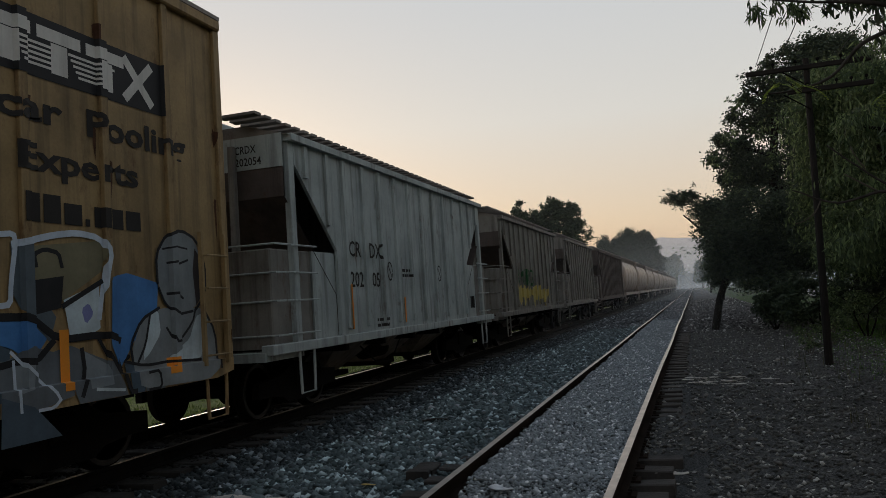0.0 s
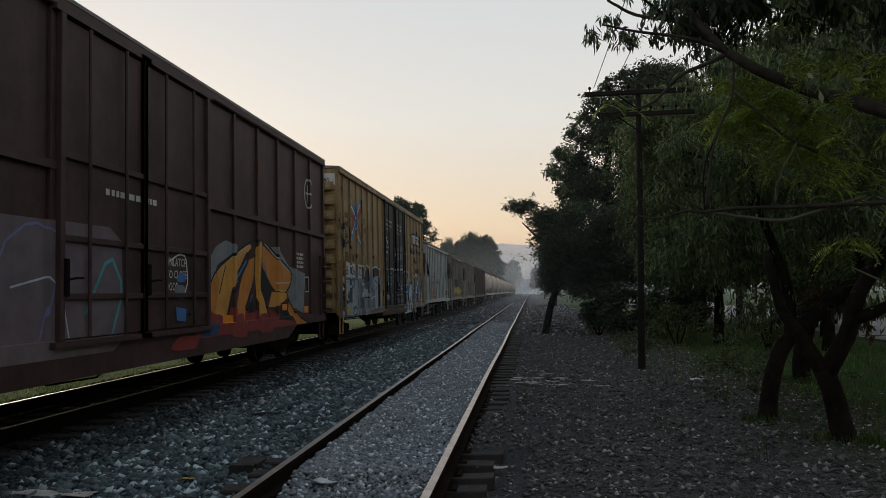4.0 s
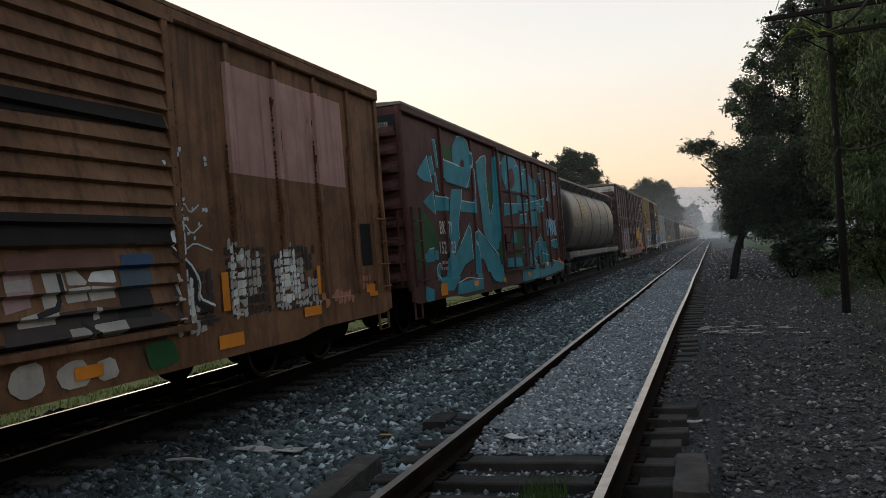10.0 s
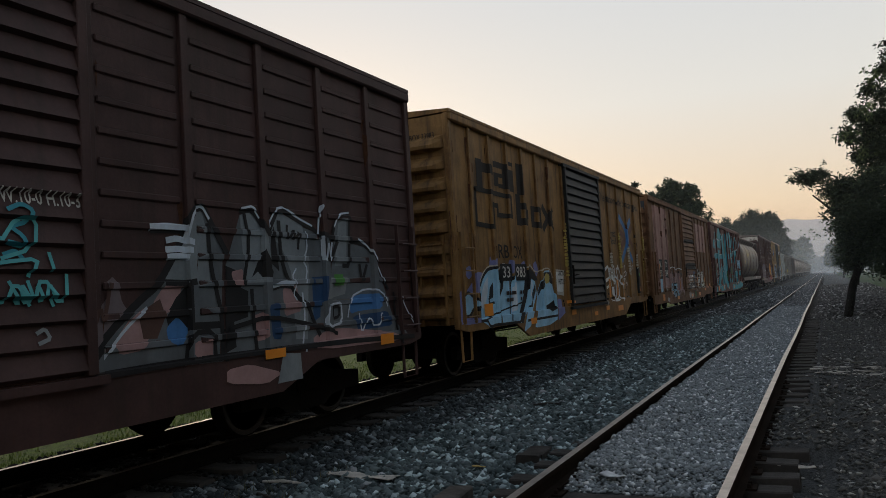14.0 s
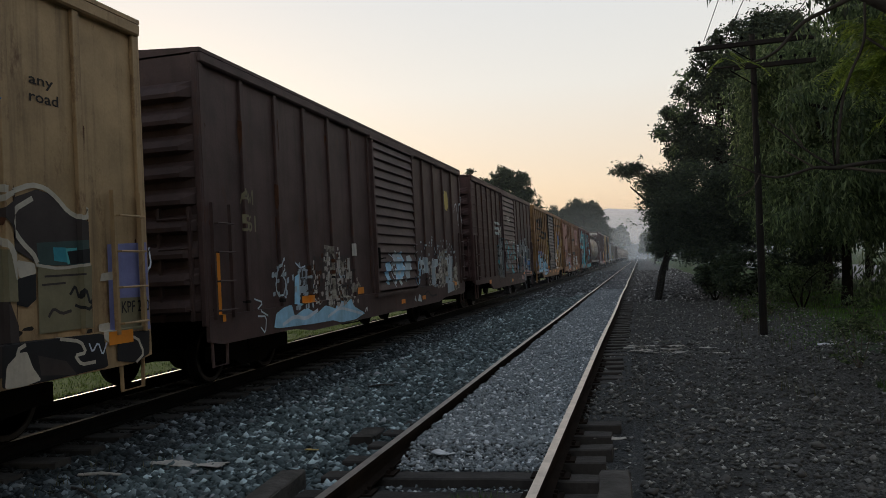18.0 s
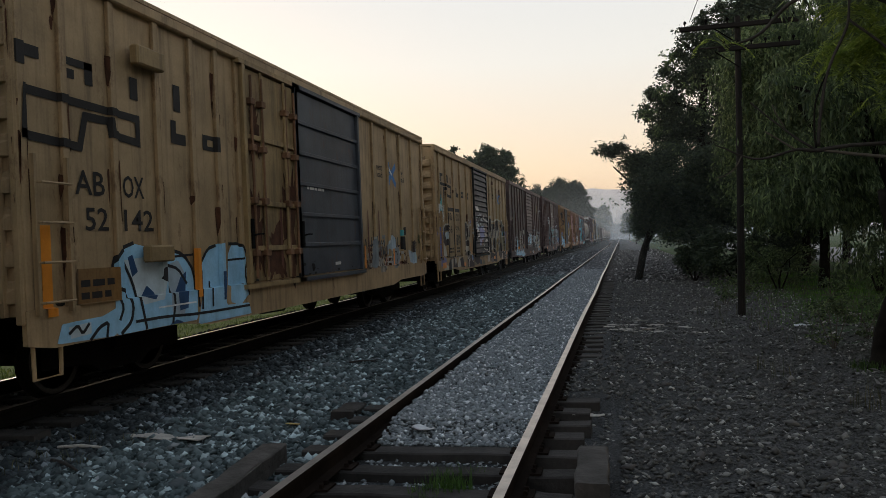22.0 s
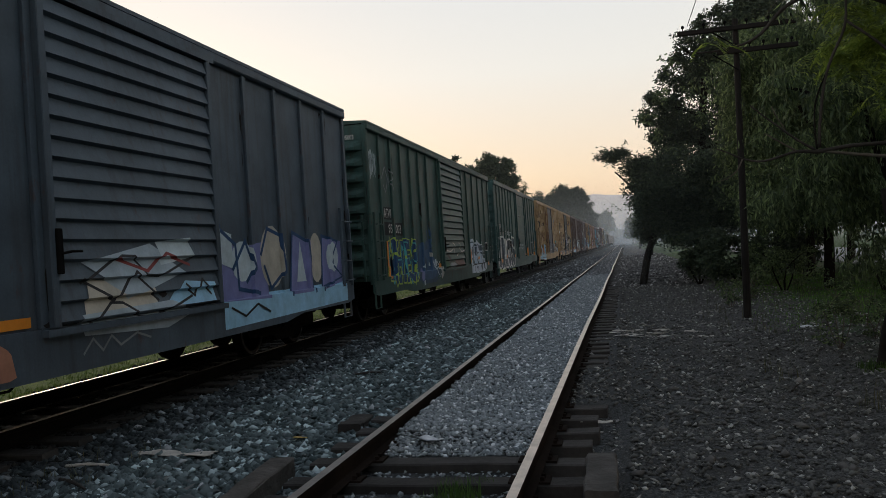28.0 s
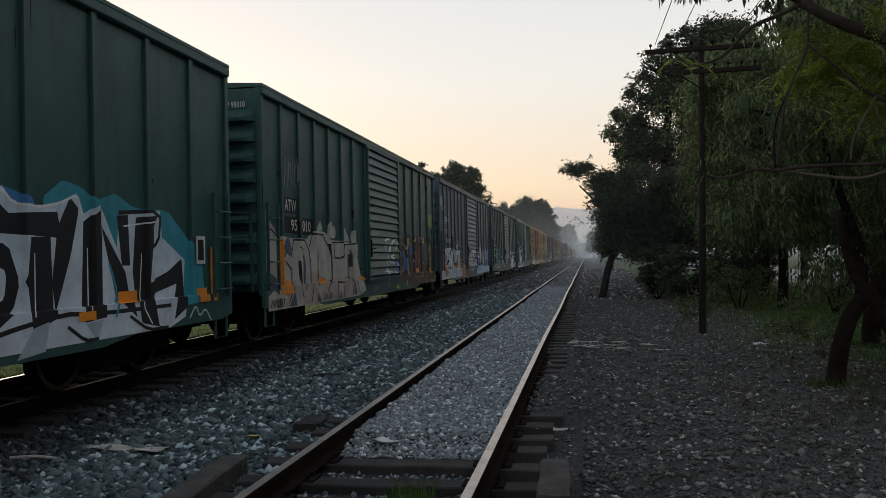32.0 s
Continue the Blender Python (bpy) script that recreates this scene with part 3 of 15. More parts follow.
def flecks(c, u0, u1, z0, z1, material, n, seed, lift=0.021):
    """Small wedges and chips of another colour inside a piece."""
    rnd = random.Random(seed)
    out = []
    for _ in range(n):
        u, z, s, a = rnd.uniform(u0, u1), rnd.uniform(z0, z1), rnd.uniform(0.05, 0.16), rnd.uniform(0, 6.28)
        out.append([(u + s * k * math.cos(a + t), max(0.69, z + s * k * 1.3 * math.sin(a + t))) for t, k in ((0, 1), (2.0, 0.5), (3.3, 0.9), (5.0, 0.4))])
    ob = mark(c, "paint_chips", flat(out), material, lift)
    return tagged(ob, kind="stuff")


def blob(c, u0, u1, z0, z1, material, seed=0, lift=0.004, rough=0.16, name="spray_cloud"):
    """A cloudy patch of paint with an uneven edge."""
    rnd = random.Random(seed)
    uc, zc, n = (u0 + u1) / 2, (z0 + z1) / 2, 44
    ph = [rnd.uniform(0, 6.28) for _ in range(4)]
    pts = []
    for k in range(n):
        a = 2 * math.pi * k / n
        r = 1 + rough * (math.sin(3 * a + ph[0]) * 0.5 + math.sin(7 * a + ph[1]) * 0.35 + math.sin(12 * a + ph[2]) * 0.4) - rough * 0.4
        e = 0.55
        ca, sa = math.cos(a), math.sin(a)
        pts.append((uc + (u1 - u0) / 2 * r * math.copysign(abs(ca) ** e, ca), zc + (z1 - z0) / 2 * r * math.copysign(abs(sa) ** e, sa)))
    pts = [(u, max(z, 0.585)) for u, z in pts]
    return mark(c, name, flat([pts]), material, lift)


def scrawl(c, u0, u1, z0, z1, material, w=0.035, n=7, seed=0, lift=0.016, name="tag"):
    """A thin quick tag: a jittering line that spells nothing."""
    rnd = random.Random(seed)
    bm = bmesh.new()
    u, k = u0, 0
    while u < u1 - 0.02:
        e = min(u1, u + (u1 - u0) / n)
        pts = [(u + (e - u) * a + rnd.uniform(-0.03, 0.03), z0 + (z1 - z0) * (b * 0.9 + rnd.uniform(0, 0.1)))
               for a, b in rnd.choice(([(0, 0.1), (0.4, 1), (0.7, 0.2), (1, 0.9)], [(0, 0.9), (0.2, 0), (0.6, 0.1), (0.9, 0.8), (0.5, 1)],
                                       [(0.1, 0), (0.2, 1), (0.9, 0.8), (0.3, 0.5), (1, 0)], [(0, 0.6), (0.5, 1), (1, 0.6), (0.5, 0), (0.1, 0.3)]))]
        ribbon(bm, pts, w, 0.0002 * k)
        u, k = e, k + 1
    return mark(c, name, bm, material, lift)


def drips(c, u0, u1, z1, z0, material, n=14, seed=0, lift=0.006, name="paint_patch"):
    """Vertical patches and runs of paint of uneven length."""
    rnd = random.Random(seed)
    u = u0
    step = (u1 - u0) / n
    for k in range(n):
        top = z1 - rnd.uniform(0, (z1 - z0) * 0.35)
        low = z0 + rnd.uniform(0, (z1 - z0) * 0.35)
        w = step * rnd.uniform(0.75, 1.2)
        run = [(u, low + 0.12), (u + w * 0.3, low + rnd.uniform(0.0, 0.1)), (u + w * 0.55, low + rnd.uniform(-0.12, 0.02)), (u + w * 0.8, low + 0.1), (u + w, low + rnd.uniform(0.05, 0.2)), (u + w * 0.95, top), (u + w * 0.5, top + rnd.uniform(-0.12, 0.06)), (u - 0.01, top + rnd.uniform(-0.1, 0.1))]
        mark(c, name, flat([[(a, max(0.69, b)) for a, b in run]]), material, lift + 0.0004 * (k % 3))
        u += step


# ---- the train: parts that every car shares ----
def prism_y(bm, outline, y0, y1):
    """An outline of (x, z) drawn out along the car."""
    a = [bm.verts.new((x, y0, z)) for x, z in outline]
    b = [bm.verts.new((x, y1, z)) for x, z in outline]
    bm.faces.new(a)
    bm.faces.new(b[::-1])
    for i in range(len(a)):
        j = (i + 1) % len(a)
        bm.faces.new((a[i], b[i], b[j], a[j]))
    return bm


def make_truck():
    """Meshes of a two-axle truck, centred on its pivot, wheels on the rail."""
    got = {}
    bm = bmesh.new()
    prism(bm, [(-1.22, 0.34), (-1.22, 0.56), (-0.6, 0.62), (-0.35, 0.74), (0.35, 0.74), (0.6, 0.62), (1.22, 0.56), (1.22, 0.34), (0.95, 0.34),
               (0.55, 0.30), (0.4, 0.20), (-0.4, 0.20), (-0.55, 0.30), (-0.95, 0.34)], -0.06, 0.06)
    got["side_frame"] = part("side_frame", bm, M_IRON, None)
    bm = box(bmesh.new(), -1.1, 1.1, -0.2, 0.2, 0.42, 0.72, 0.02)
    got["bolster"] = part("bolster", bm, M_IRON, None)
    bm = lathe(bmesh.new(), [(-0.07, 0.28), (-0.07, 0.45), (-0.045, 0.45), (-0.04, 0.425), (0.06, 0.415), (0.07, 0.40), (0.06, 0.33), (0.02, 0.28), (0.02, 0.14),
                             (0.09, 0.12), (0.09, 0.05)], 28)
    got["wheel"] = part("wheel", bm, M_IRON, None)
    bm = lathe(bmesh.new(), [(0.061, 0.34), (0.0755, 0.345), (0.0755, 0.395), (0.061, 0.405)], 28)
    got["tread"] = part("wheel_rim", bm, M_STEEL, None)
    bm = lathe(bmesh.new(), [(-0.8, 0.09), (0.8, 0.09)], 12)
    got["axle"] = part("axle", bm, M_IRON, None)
    bm = bmesh.new()
    for y in (-0.13, 0.0, 0.13):
        tube(bm, [(0, y, 0.24 + 0.02 * k) for k in range(12)], 0.05, 8)
    got["springs"] = part("spring_nest", bm, M_IRON, None)
    return got


TRUCK = make_truck()


def put_truck(root, u):
    truck = again(TRUCK["bolster"], root, pose(0, u, 0))
    truck.name = "truck_bolster"
    for s in (-1, 1):
        again(TRUCK["side_frame"], truck, pose(s * 1.0, 0, 0))
        again(TRUCK["springs"], truck, pose(s * 1.0, 0, 0))
        for d in (-0.86, 0.86):
            w = again(TRUCK["wheel"], truck, pose(s * 0.75, d, 0.425, 0, 0, 0 if s > 0 else 180))
            again(TRUCK["tread"], truck, pose(s * 0.75, d, 0.425, 0, 0, 0 if s > 0 else 180))
    for d in (-0.86, 0.86):
        again(TRUCK["axle"], truck, pose(0, d, 0.425))


def coupler_mesh():
    bm = box(bmesh.new(), -0.11, 0.11, -0.78, 0.0, 0.80, 0.98, 0.02)
    box(bm, -0.2, 0.2, -0.82, -0.52, 0.74, 1.04, 0.05)
    ob = part("coupler", bm, M_IRON, None)
    return ob


COUPLER = coupler_mesh()


def ladder(root, u0, u1, z0, z1, n, material, x=1.60, side=1):
    """A side ladder: two rails standing off the wall, each rung a bent rod."""
    bm = bmesh.new()
    for u in (u0, u1):
        box(bm, x, x + 0.05, u - 0.02, u + 0.02, z0, z1)
    ob = part("ladder_rail", bm, material, root)
    for k in range(n):
        z = z0 + (z1 - z0) * (k + 0.3) / n
        b = bmesh.new()
        tube(b, [(x, u0, z), (x + 0.09, u0 + 0.02, z), (x + 0.09, u1 - 0.02, z), (x, u1, z)], 0.014, 6)
        part("rung", b, material, ob)
    return ob


def stirrup(root, u0, u1, material, x=1.56, low=0.38):
    bm = bmesh.new()
    tube(bm, [(x, u0, 1.0), (x, u0 + 0.02, low), (x, u1 - 0.02, low), (x, u1, 1.0)], 0.022, 6)
    return part("stirrup_step", bm, material, root)


def end_ladder(root, y, out, material, side=1):
    bm = bmesh.new()
    for x in (side * 0.95, side * 1.4):
        box(bm, x - 0.02, x + 0.02, y - 0.03 + out * 0.06, y + 0.03 + out * 0.06, 1.0, 2.5)
    for k in range(4):
        z = 1.15 + 0.4 * k
        tube(bm, [(side * 0.95, y + out * 0.1, z), (side * 1.4, y + out * 0.1, z)], 0.014, 6)
    return part("end_ladder", bm, material, root)


def underframe(root, L, z=0.95):
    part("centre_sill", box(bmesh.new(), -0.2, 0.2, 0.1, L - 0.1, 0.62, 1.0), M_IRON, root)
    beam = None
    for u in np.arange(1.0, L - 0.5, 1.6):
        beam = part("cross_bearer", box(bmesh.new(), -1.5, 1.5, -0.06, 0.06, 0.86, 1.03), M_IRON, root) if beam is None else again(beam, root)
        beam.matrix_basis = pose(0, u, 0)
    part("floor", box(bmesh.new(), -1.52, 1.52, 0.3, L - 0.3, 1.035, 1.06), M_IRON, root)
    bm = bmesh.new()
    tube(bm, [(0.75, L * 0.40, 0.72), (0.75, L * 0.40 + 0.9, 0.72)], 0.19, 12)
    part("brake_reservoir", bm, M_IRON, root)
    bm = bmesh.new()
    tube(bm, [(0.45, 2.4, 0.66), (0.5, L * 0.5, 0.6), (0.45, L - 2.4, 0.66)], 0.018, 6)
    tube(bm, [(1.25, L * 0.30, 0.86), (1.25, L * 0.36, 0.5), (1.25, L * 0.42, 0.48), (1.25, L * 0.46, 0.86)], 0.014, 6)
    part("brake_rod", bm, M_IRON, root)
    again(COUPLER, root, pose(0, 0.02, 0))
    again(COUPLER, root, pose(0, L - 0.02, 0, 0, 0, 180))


def corrugated_end(root, y, out, z0, z1, material, plate=None):
    """An end wall pressed into broad horizontal bulges."""
    n = 9
    zs, prof = [], []
    step = (z1 - 0.35 - z0) / n
    for k in range(n):
        a = z0 + step * k
        prof += [(0.0, a), (0.0, a + step * 0.24), (0.125, a + step * 0.36), (0.13, a + step * 0.52), (0.085, a + step * 0.78), (0.0, a + step * 0.98)]
    prof += [(0.0, z1 - 0.35), (0.0, z1)]
    bm = bmesh.new()
    lines = []
    for x in (-1.5, -1.32, 1.32, 1.5):
        inner = abs(x) < 1.4
        lines.append([bm.verts.new((x, y + out * (d if inner else 0.0), z)) for d, z in prof])
    for a, b in zip(lines, lines[1:]):
        for i in range(len(prof) - 1):
            bm.faces.new((a[i], b[i], b[i + 1], a[i + 1]))
    back = [bm.verts.new((x, y - out * 0.06, z)) for x, z in ((-1.5, z0), (1.5, z0), (1.5, z1), (-1.5, z1))]
    bm.faces.new(back)
    wall = part("end_wall", bm, material, root, smooth=False)
    for s in (-1, 1):
        bm = box(bmesh.new(), s * 1.5 - (0.0 if s > 0 else 0.09), s * 1.5 + (0.09 if s > 0 else 0.0), y - 0.05, y + 0.05, z0 - 0.08, z1, 0.015)
        part("corner_post", bm, material, root)
    if plate:
        bm = box(bmesh.new(), -1.46, 1.49, y + out * 0.004 - 0.003, y + out * 0.004 + 0.003, z1 - 0.40, z1 - 0.02)
        part("end_placard", bm, plate, root, "pale painted number band")
    return wall


def boxcar(label, L, body, eave=4.40, z0=1.05, doors=((6.6, 9.8, "corrugated", None),), roof=None, ends=None, spacing=1.07, belt=None, deep=True, first_posts=None, foot=0.66, group="boxcars of the train"):
    """A boxcar from its rear end at y = 0 to y = L, rail height z = 0; the side at +x faces the camera's track."""
    eave += 0.04
    root = tagged(new("boxcar"), label, "boxcar", group)
    c = dict(root=root, z0=z0, posts=[], doors=[], L=L, eave=eave, body=body, foot=foot)
    d0, d1 = doors[0][0], doors[-1][1]
    n = max(2, round(d0 / spacing))
    c["posts"] += first_posts or [0.06 + (d0 - 0.16) * k / n for k in range(n + 1)]
    n = max(2, round((L - d1) / spacing))
    c["posts"] += [d1 + 0.1 + (L - d1 - 0.16) * k / n for k in range(n + 1)]
    for a, b, kind, m in doors:
        c["doors"].append((a, b, z0 + 0.02, eave - 0.22, kind, 0.205))
    # walls
    for s in (1, -1):
        bm = box(bmesh.new(), s * WALL if s < 0 else WALL - 0.05, s * WALL + 0.05 if s < 0 else WALL, 0.04, L - 0.04, z0, eave - 0.02)
        part("side_wall", bm, body, root)
    bm = box(bmesh.new(), WALL, POST, -0.05, 0.05, z0, eave - 0.14, 0.006)
    first = part("side_post", bm, body, root)
    first.matrix_basis = pose(0, c["posts"][0], 0)
    for p in c["posts"][1:]:
        again(first, root, pose(0, p, 0))
    bm = box(bmesh.new(), -POST, -WALL, -0.05, 0.05, z0, eave - 0.14)
    far = part("side_post", bm, body, root)
    far.matrix_basis = pose(0, c["posts"][0], 0)
    for p in c["posts"][1::2]:
        again(far, root, pose(0, p, 0))
    for s in (1, -1):
        bm = box(bmesh.new(), *sorted((s * 1.50, s * 1.635)), 0.0, L, eave - 0.14, eave, 0.02)
        part("top_chord", bm, body, root)
        belly = [(0.0, z0), (L, z0), (L, foot + 0.06), (L - 0.35, foot), (L - 2.6, foot), (L - 3.3, 0.57 if deep else foot), (3.3, 0.57 if deep else foot), (2.6, foot), (0.35, foot), (0.0, foot + 0.06)]
        bm = prism(bmesh.new(), belly, *sorted((s * 1.55, s * (SILL - 0.001))))
        part("side_sill", bm, body, root)
    if belt:
        for a, b in ((0.0, d0), (d1, L)):
            part("belt_rail", box(bmesh.new(), WALL, POST + 0.015, a + 0.03, b - 0.03, belt - 0.05, belt + 0.05), body, root)
    # doors
    for a, b, kind, m in doors:
        bm = bmesh.new()
        zl, zh, step = z0 + 0.02, eave - 0.22, 0.205
        if kind == "corrugated":
            prof = [(DOOR, zl)]
            for k in range(40):
                for p in (0.0, 0.14):
                    if 0 < (k + p) * step < zh - zl:
                        prof.append((DOOR + 0.055 * slat(p), zl + (k + p) * step))
            prof.append((DOOR + 0.055 * slat(((zh - zl) / step) % 1), zh))
            la = [bm.verts.new((x, a, z)) for x, z in prof]
            lb = [bm.verts.new((x, b, z)) for x, z in prof]
            for i in range(len(prof) - 1):
                bm.faces.new((la[i], lb[i], lb[i + 1], la[i + 1]))
            for li, u in ((la, a), (lb, b)):
                w = [bm.verts.new((WALL, u, zl)), bm.verts.new((WALL, u, zh))]
                bm.faces.new([w[0], *li, w[1]])
        else:
            box(bm, WALL, DOOR, a, b, zl, zh)
        door = part("sliding_door", bm, m or body, root, "corrugated steel sliding door" if kind == "corrugated" else "flat panelled sliding door")
        for y in (a, b):
            part("door_stile", box(bmesh.new(), WALL, DOOR + 0.06, y - 0.05, y + 0.05, zl - 0.02, zh + 0.03, 0.008), m or body, door)
        part("door_track", box(bmesh.new(), WALL, DOOR + 0.07, a - 0.15, b + 0.15, zl - 0.10, zl - 0.03), m or body, door)
        part("door_hood", box(bmesh.new(), WALL, DOOR + 0.06, a - 0.15, b + 0.15, zh + 0.03, zh + 0.10), m or body, door)
        if kind == "panel":
            for k in range(1, 6):
                z = zl + (zh - zl) * k / 6
                part("door_batten", box(bmesh.new(), DOOR, DOOR + 0.035, a + 0.06, b - 0.06, z - 0.035, z + 0.035, 0.008), m or body, door)
        if kind == "plug":
            for y in (a + (b - a) * 0.28, a + (b - a) * 0.72):
                bm = bmesh.new()
                tube(bm, [(DOOR + 0.06, y, zl), (DOOR + 0.06, y, zh)], 0.025, 6)
                part("lock_rod", bm, m or body, door)
            for z in (zl + 0.5, zl + 1.2, zl + 2.2):
                part("door_batten", box(bmesh.new(), DOOR, DOOR + 0.045, a + 0.06, b - 0.06, z - 0.04, z + 0.04, 0.008), m or body, door)
        bm = bmesh.new()
        box(bm, DOOR, DOOR + 0.09, a + 0.02, a + 0.10, zl + 0.5, zl + 0.95, 0.01)
        tube(bm, [(DOOR + 0.09, a + 0.06, zl + 0.7), (DOOR + 0.13, a + 0.16, zl + 0.72), (DOOR + 0.13, a + 0.3, zl + 0.72)], 0.015, 6)
        part("door_latch", bm, M_IRON, door)
        part("sliding_door", box(bmesh.new(), -DOOR, -WALL, a, b, zl, zh), m or body, root)
    # ends, roof and fittings
    for y, out in ((0.02, -1), (L - 0.02, 1)):
        corrugated_end(root, y, out, z0 - 0.05, eave - 0.02, ends or body)
        end_ladder(root, y, out, ends or body)
    n = round(L / 1.05)
    panel = rib = None
    for k in range(n):
        a, b = L * k / n, L * (k + 1) / n
        if panel is None:
            panel = part("roof_panel", prism_y(bmesh.new(), [(-1.63, eave), (-1.63, eave + 0.05), (0, eave + 0.16), (1.63, eave + 0.05), (1.63, eave)], 0, L / n - 0.004), roof or M_ROOF, root)
            rib = part("roof_rib", prism_y(bmesh.new(), [(-1.56, eave + 0.05), (-1.45, eave + 0.085), (0, eave + 0.185), (1.45, eave + 0.085), (1.56, eave + 0.05)], -0.05, 0.05), roof or M_ROOF, root)
            p, q = panel, rib
        else:
            p, q = again(panel, root), again(rib, root)
        p.matrix_basis, q.matrix_basis = pose(0, a, 0), pose(0, b - 0.05, 0)
    ladder(root, 0.14, 0.60, 1.0, 2.55, 4, ends or body)
    ladder(root, L - 0.60, L - 0.14, 1.0, 2.55, 4, ends or body)
    stirrup(root, 0.1, 0.5, ends or body)
    stirrup(root, L - 0.5, L - 0.1, ends or body)
    underframe(root, L)
    put_truck(root, 2.15)
    put_truck(root, L - 2.15)
    return c


def weather(c, seed, much=1.0, tone="rust"):
    """Wear on a car's side: rust bleeding down beside the posts, soot over the sill, scuffs and chips."""
    rnd = random.Random(seed)
    L, z0, top = c["L"], c["z0"], c["eave"] - 0.2
    runs, soot = [], []
    for _ in range(int(46 * much)):
        p = rnd.choice(c["posts"]) + rnd.choice((-1, 1)) * rnd.uniform(0.05, 0.12)
        z, h, w = rnd.uniform(z0 + 0.3, top), rnd.uniform(0.12, 0.9) * rnd.random() + 0.08, rnd.uniform(0.012, 0.045)
        low = max(z0 + 0.02, z - h)
        runs.append([(p - w, z - 0.03), (p - w * 0.4, z + rnd.uniform(0.0, 0.05)), (p + w * 0.7, z), (p + w * 0.5, (z + low) / 2), (p + w * 0.1, low), (p - w * 0.5, (z + low) / 2 - 0.05)])
    for _ in range(int(34 * much)):
        u, z, s = rnd.uniform(0.2, L - 0.3), z0 + 0.02 + 0.25 * rnd.random() ** 2, rnd.uniform(0.03, 0.10)
        soot.append([(u + s * (0.6 + 0.5 * rnd.random()) * math.cos(a), max(z0 + 0.01, z + s * 0.45 * (0.5 + 0.6 * rnd.random()) * math.sin(a))) for a in np.linspace(0, 5.6, 9)])
    tagged(mark(c, "rust_streak", flat(runs), SPRAY[tone], 0.0052), kind="stuff")
    tagged(mark(c, "grime_stain", flat(soot), SPRAY["soot"], 0.0046), kind="stuff")


def reflectors(c, places, tall=False):
    for u, z, w, h in places:
        slab(c, "reflector", u, u + w, z, z + h, M_ORANGE, 0.02, "orange reflective marker")


TRAIN = []       # (root, place of the rear end along the track at the start)


def block_logo(c, boxes, outline, material):
    """A maker's emblem reduced to plain blocks and an angular band."""
    for a, b, z0, z1 in boxes:
        slab(c, "emblem_block", a, b, z0, z1, material, 0.008)
    if outline:
        mark(c, "emblem_band", ribbon(bmesh.new(), outline, 0.09), material, 0.010)


# ---- the train: hoppers ----
def hopper_bays(root, u0, u1, n, z1, material, half=1.45):
    step = (u1 - u0) / n
    for k in range(n):
        a, b = u0 + step * k, u0 + step * (k + 1)
        bm = bmesh.new()
        top = [bm.verts.new(p) for p in ((-half, a + 0.04, z1), (half, a + 0.04, z1), (half, b - 0.04, z1), (-half, b - 0.04, z1))]
        m, w = (a + b) / 2, 0.35
        low = [bm.verts.new(p) for p in ((-0.55, m - w, 0.42), (0.55, m - w, 0.42), (0.55, m + w, 0.42), (-0.55, m + w, 0.42))]
        for i in range(4):
            bm.faces.new((top[i], top[(i + 1) % 4], low[(i + 1) % 4], low[i]))
        bm.faces.new(low)
        bay = part("hopper_bay", bm, material, root)
        part("discharge_gate", box(bmesh.new(), -0.75, 0.75, m - w - 0.06, m + w + 0.06, 0.34, 0.43, 0.01), M_IRON, bay)


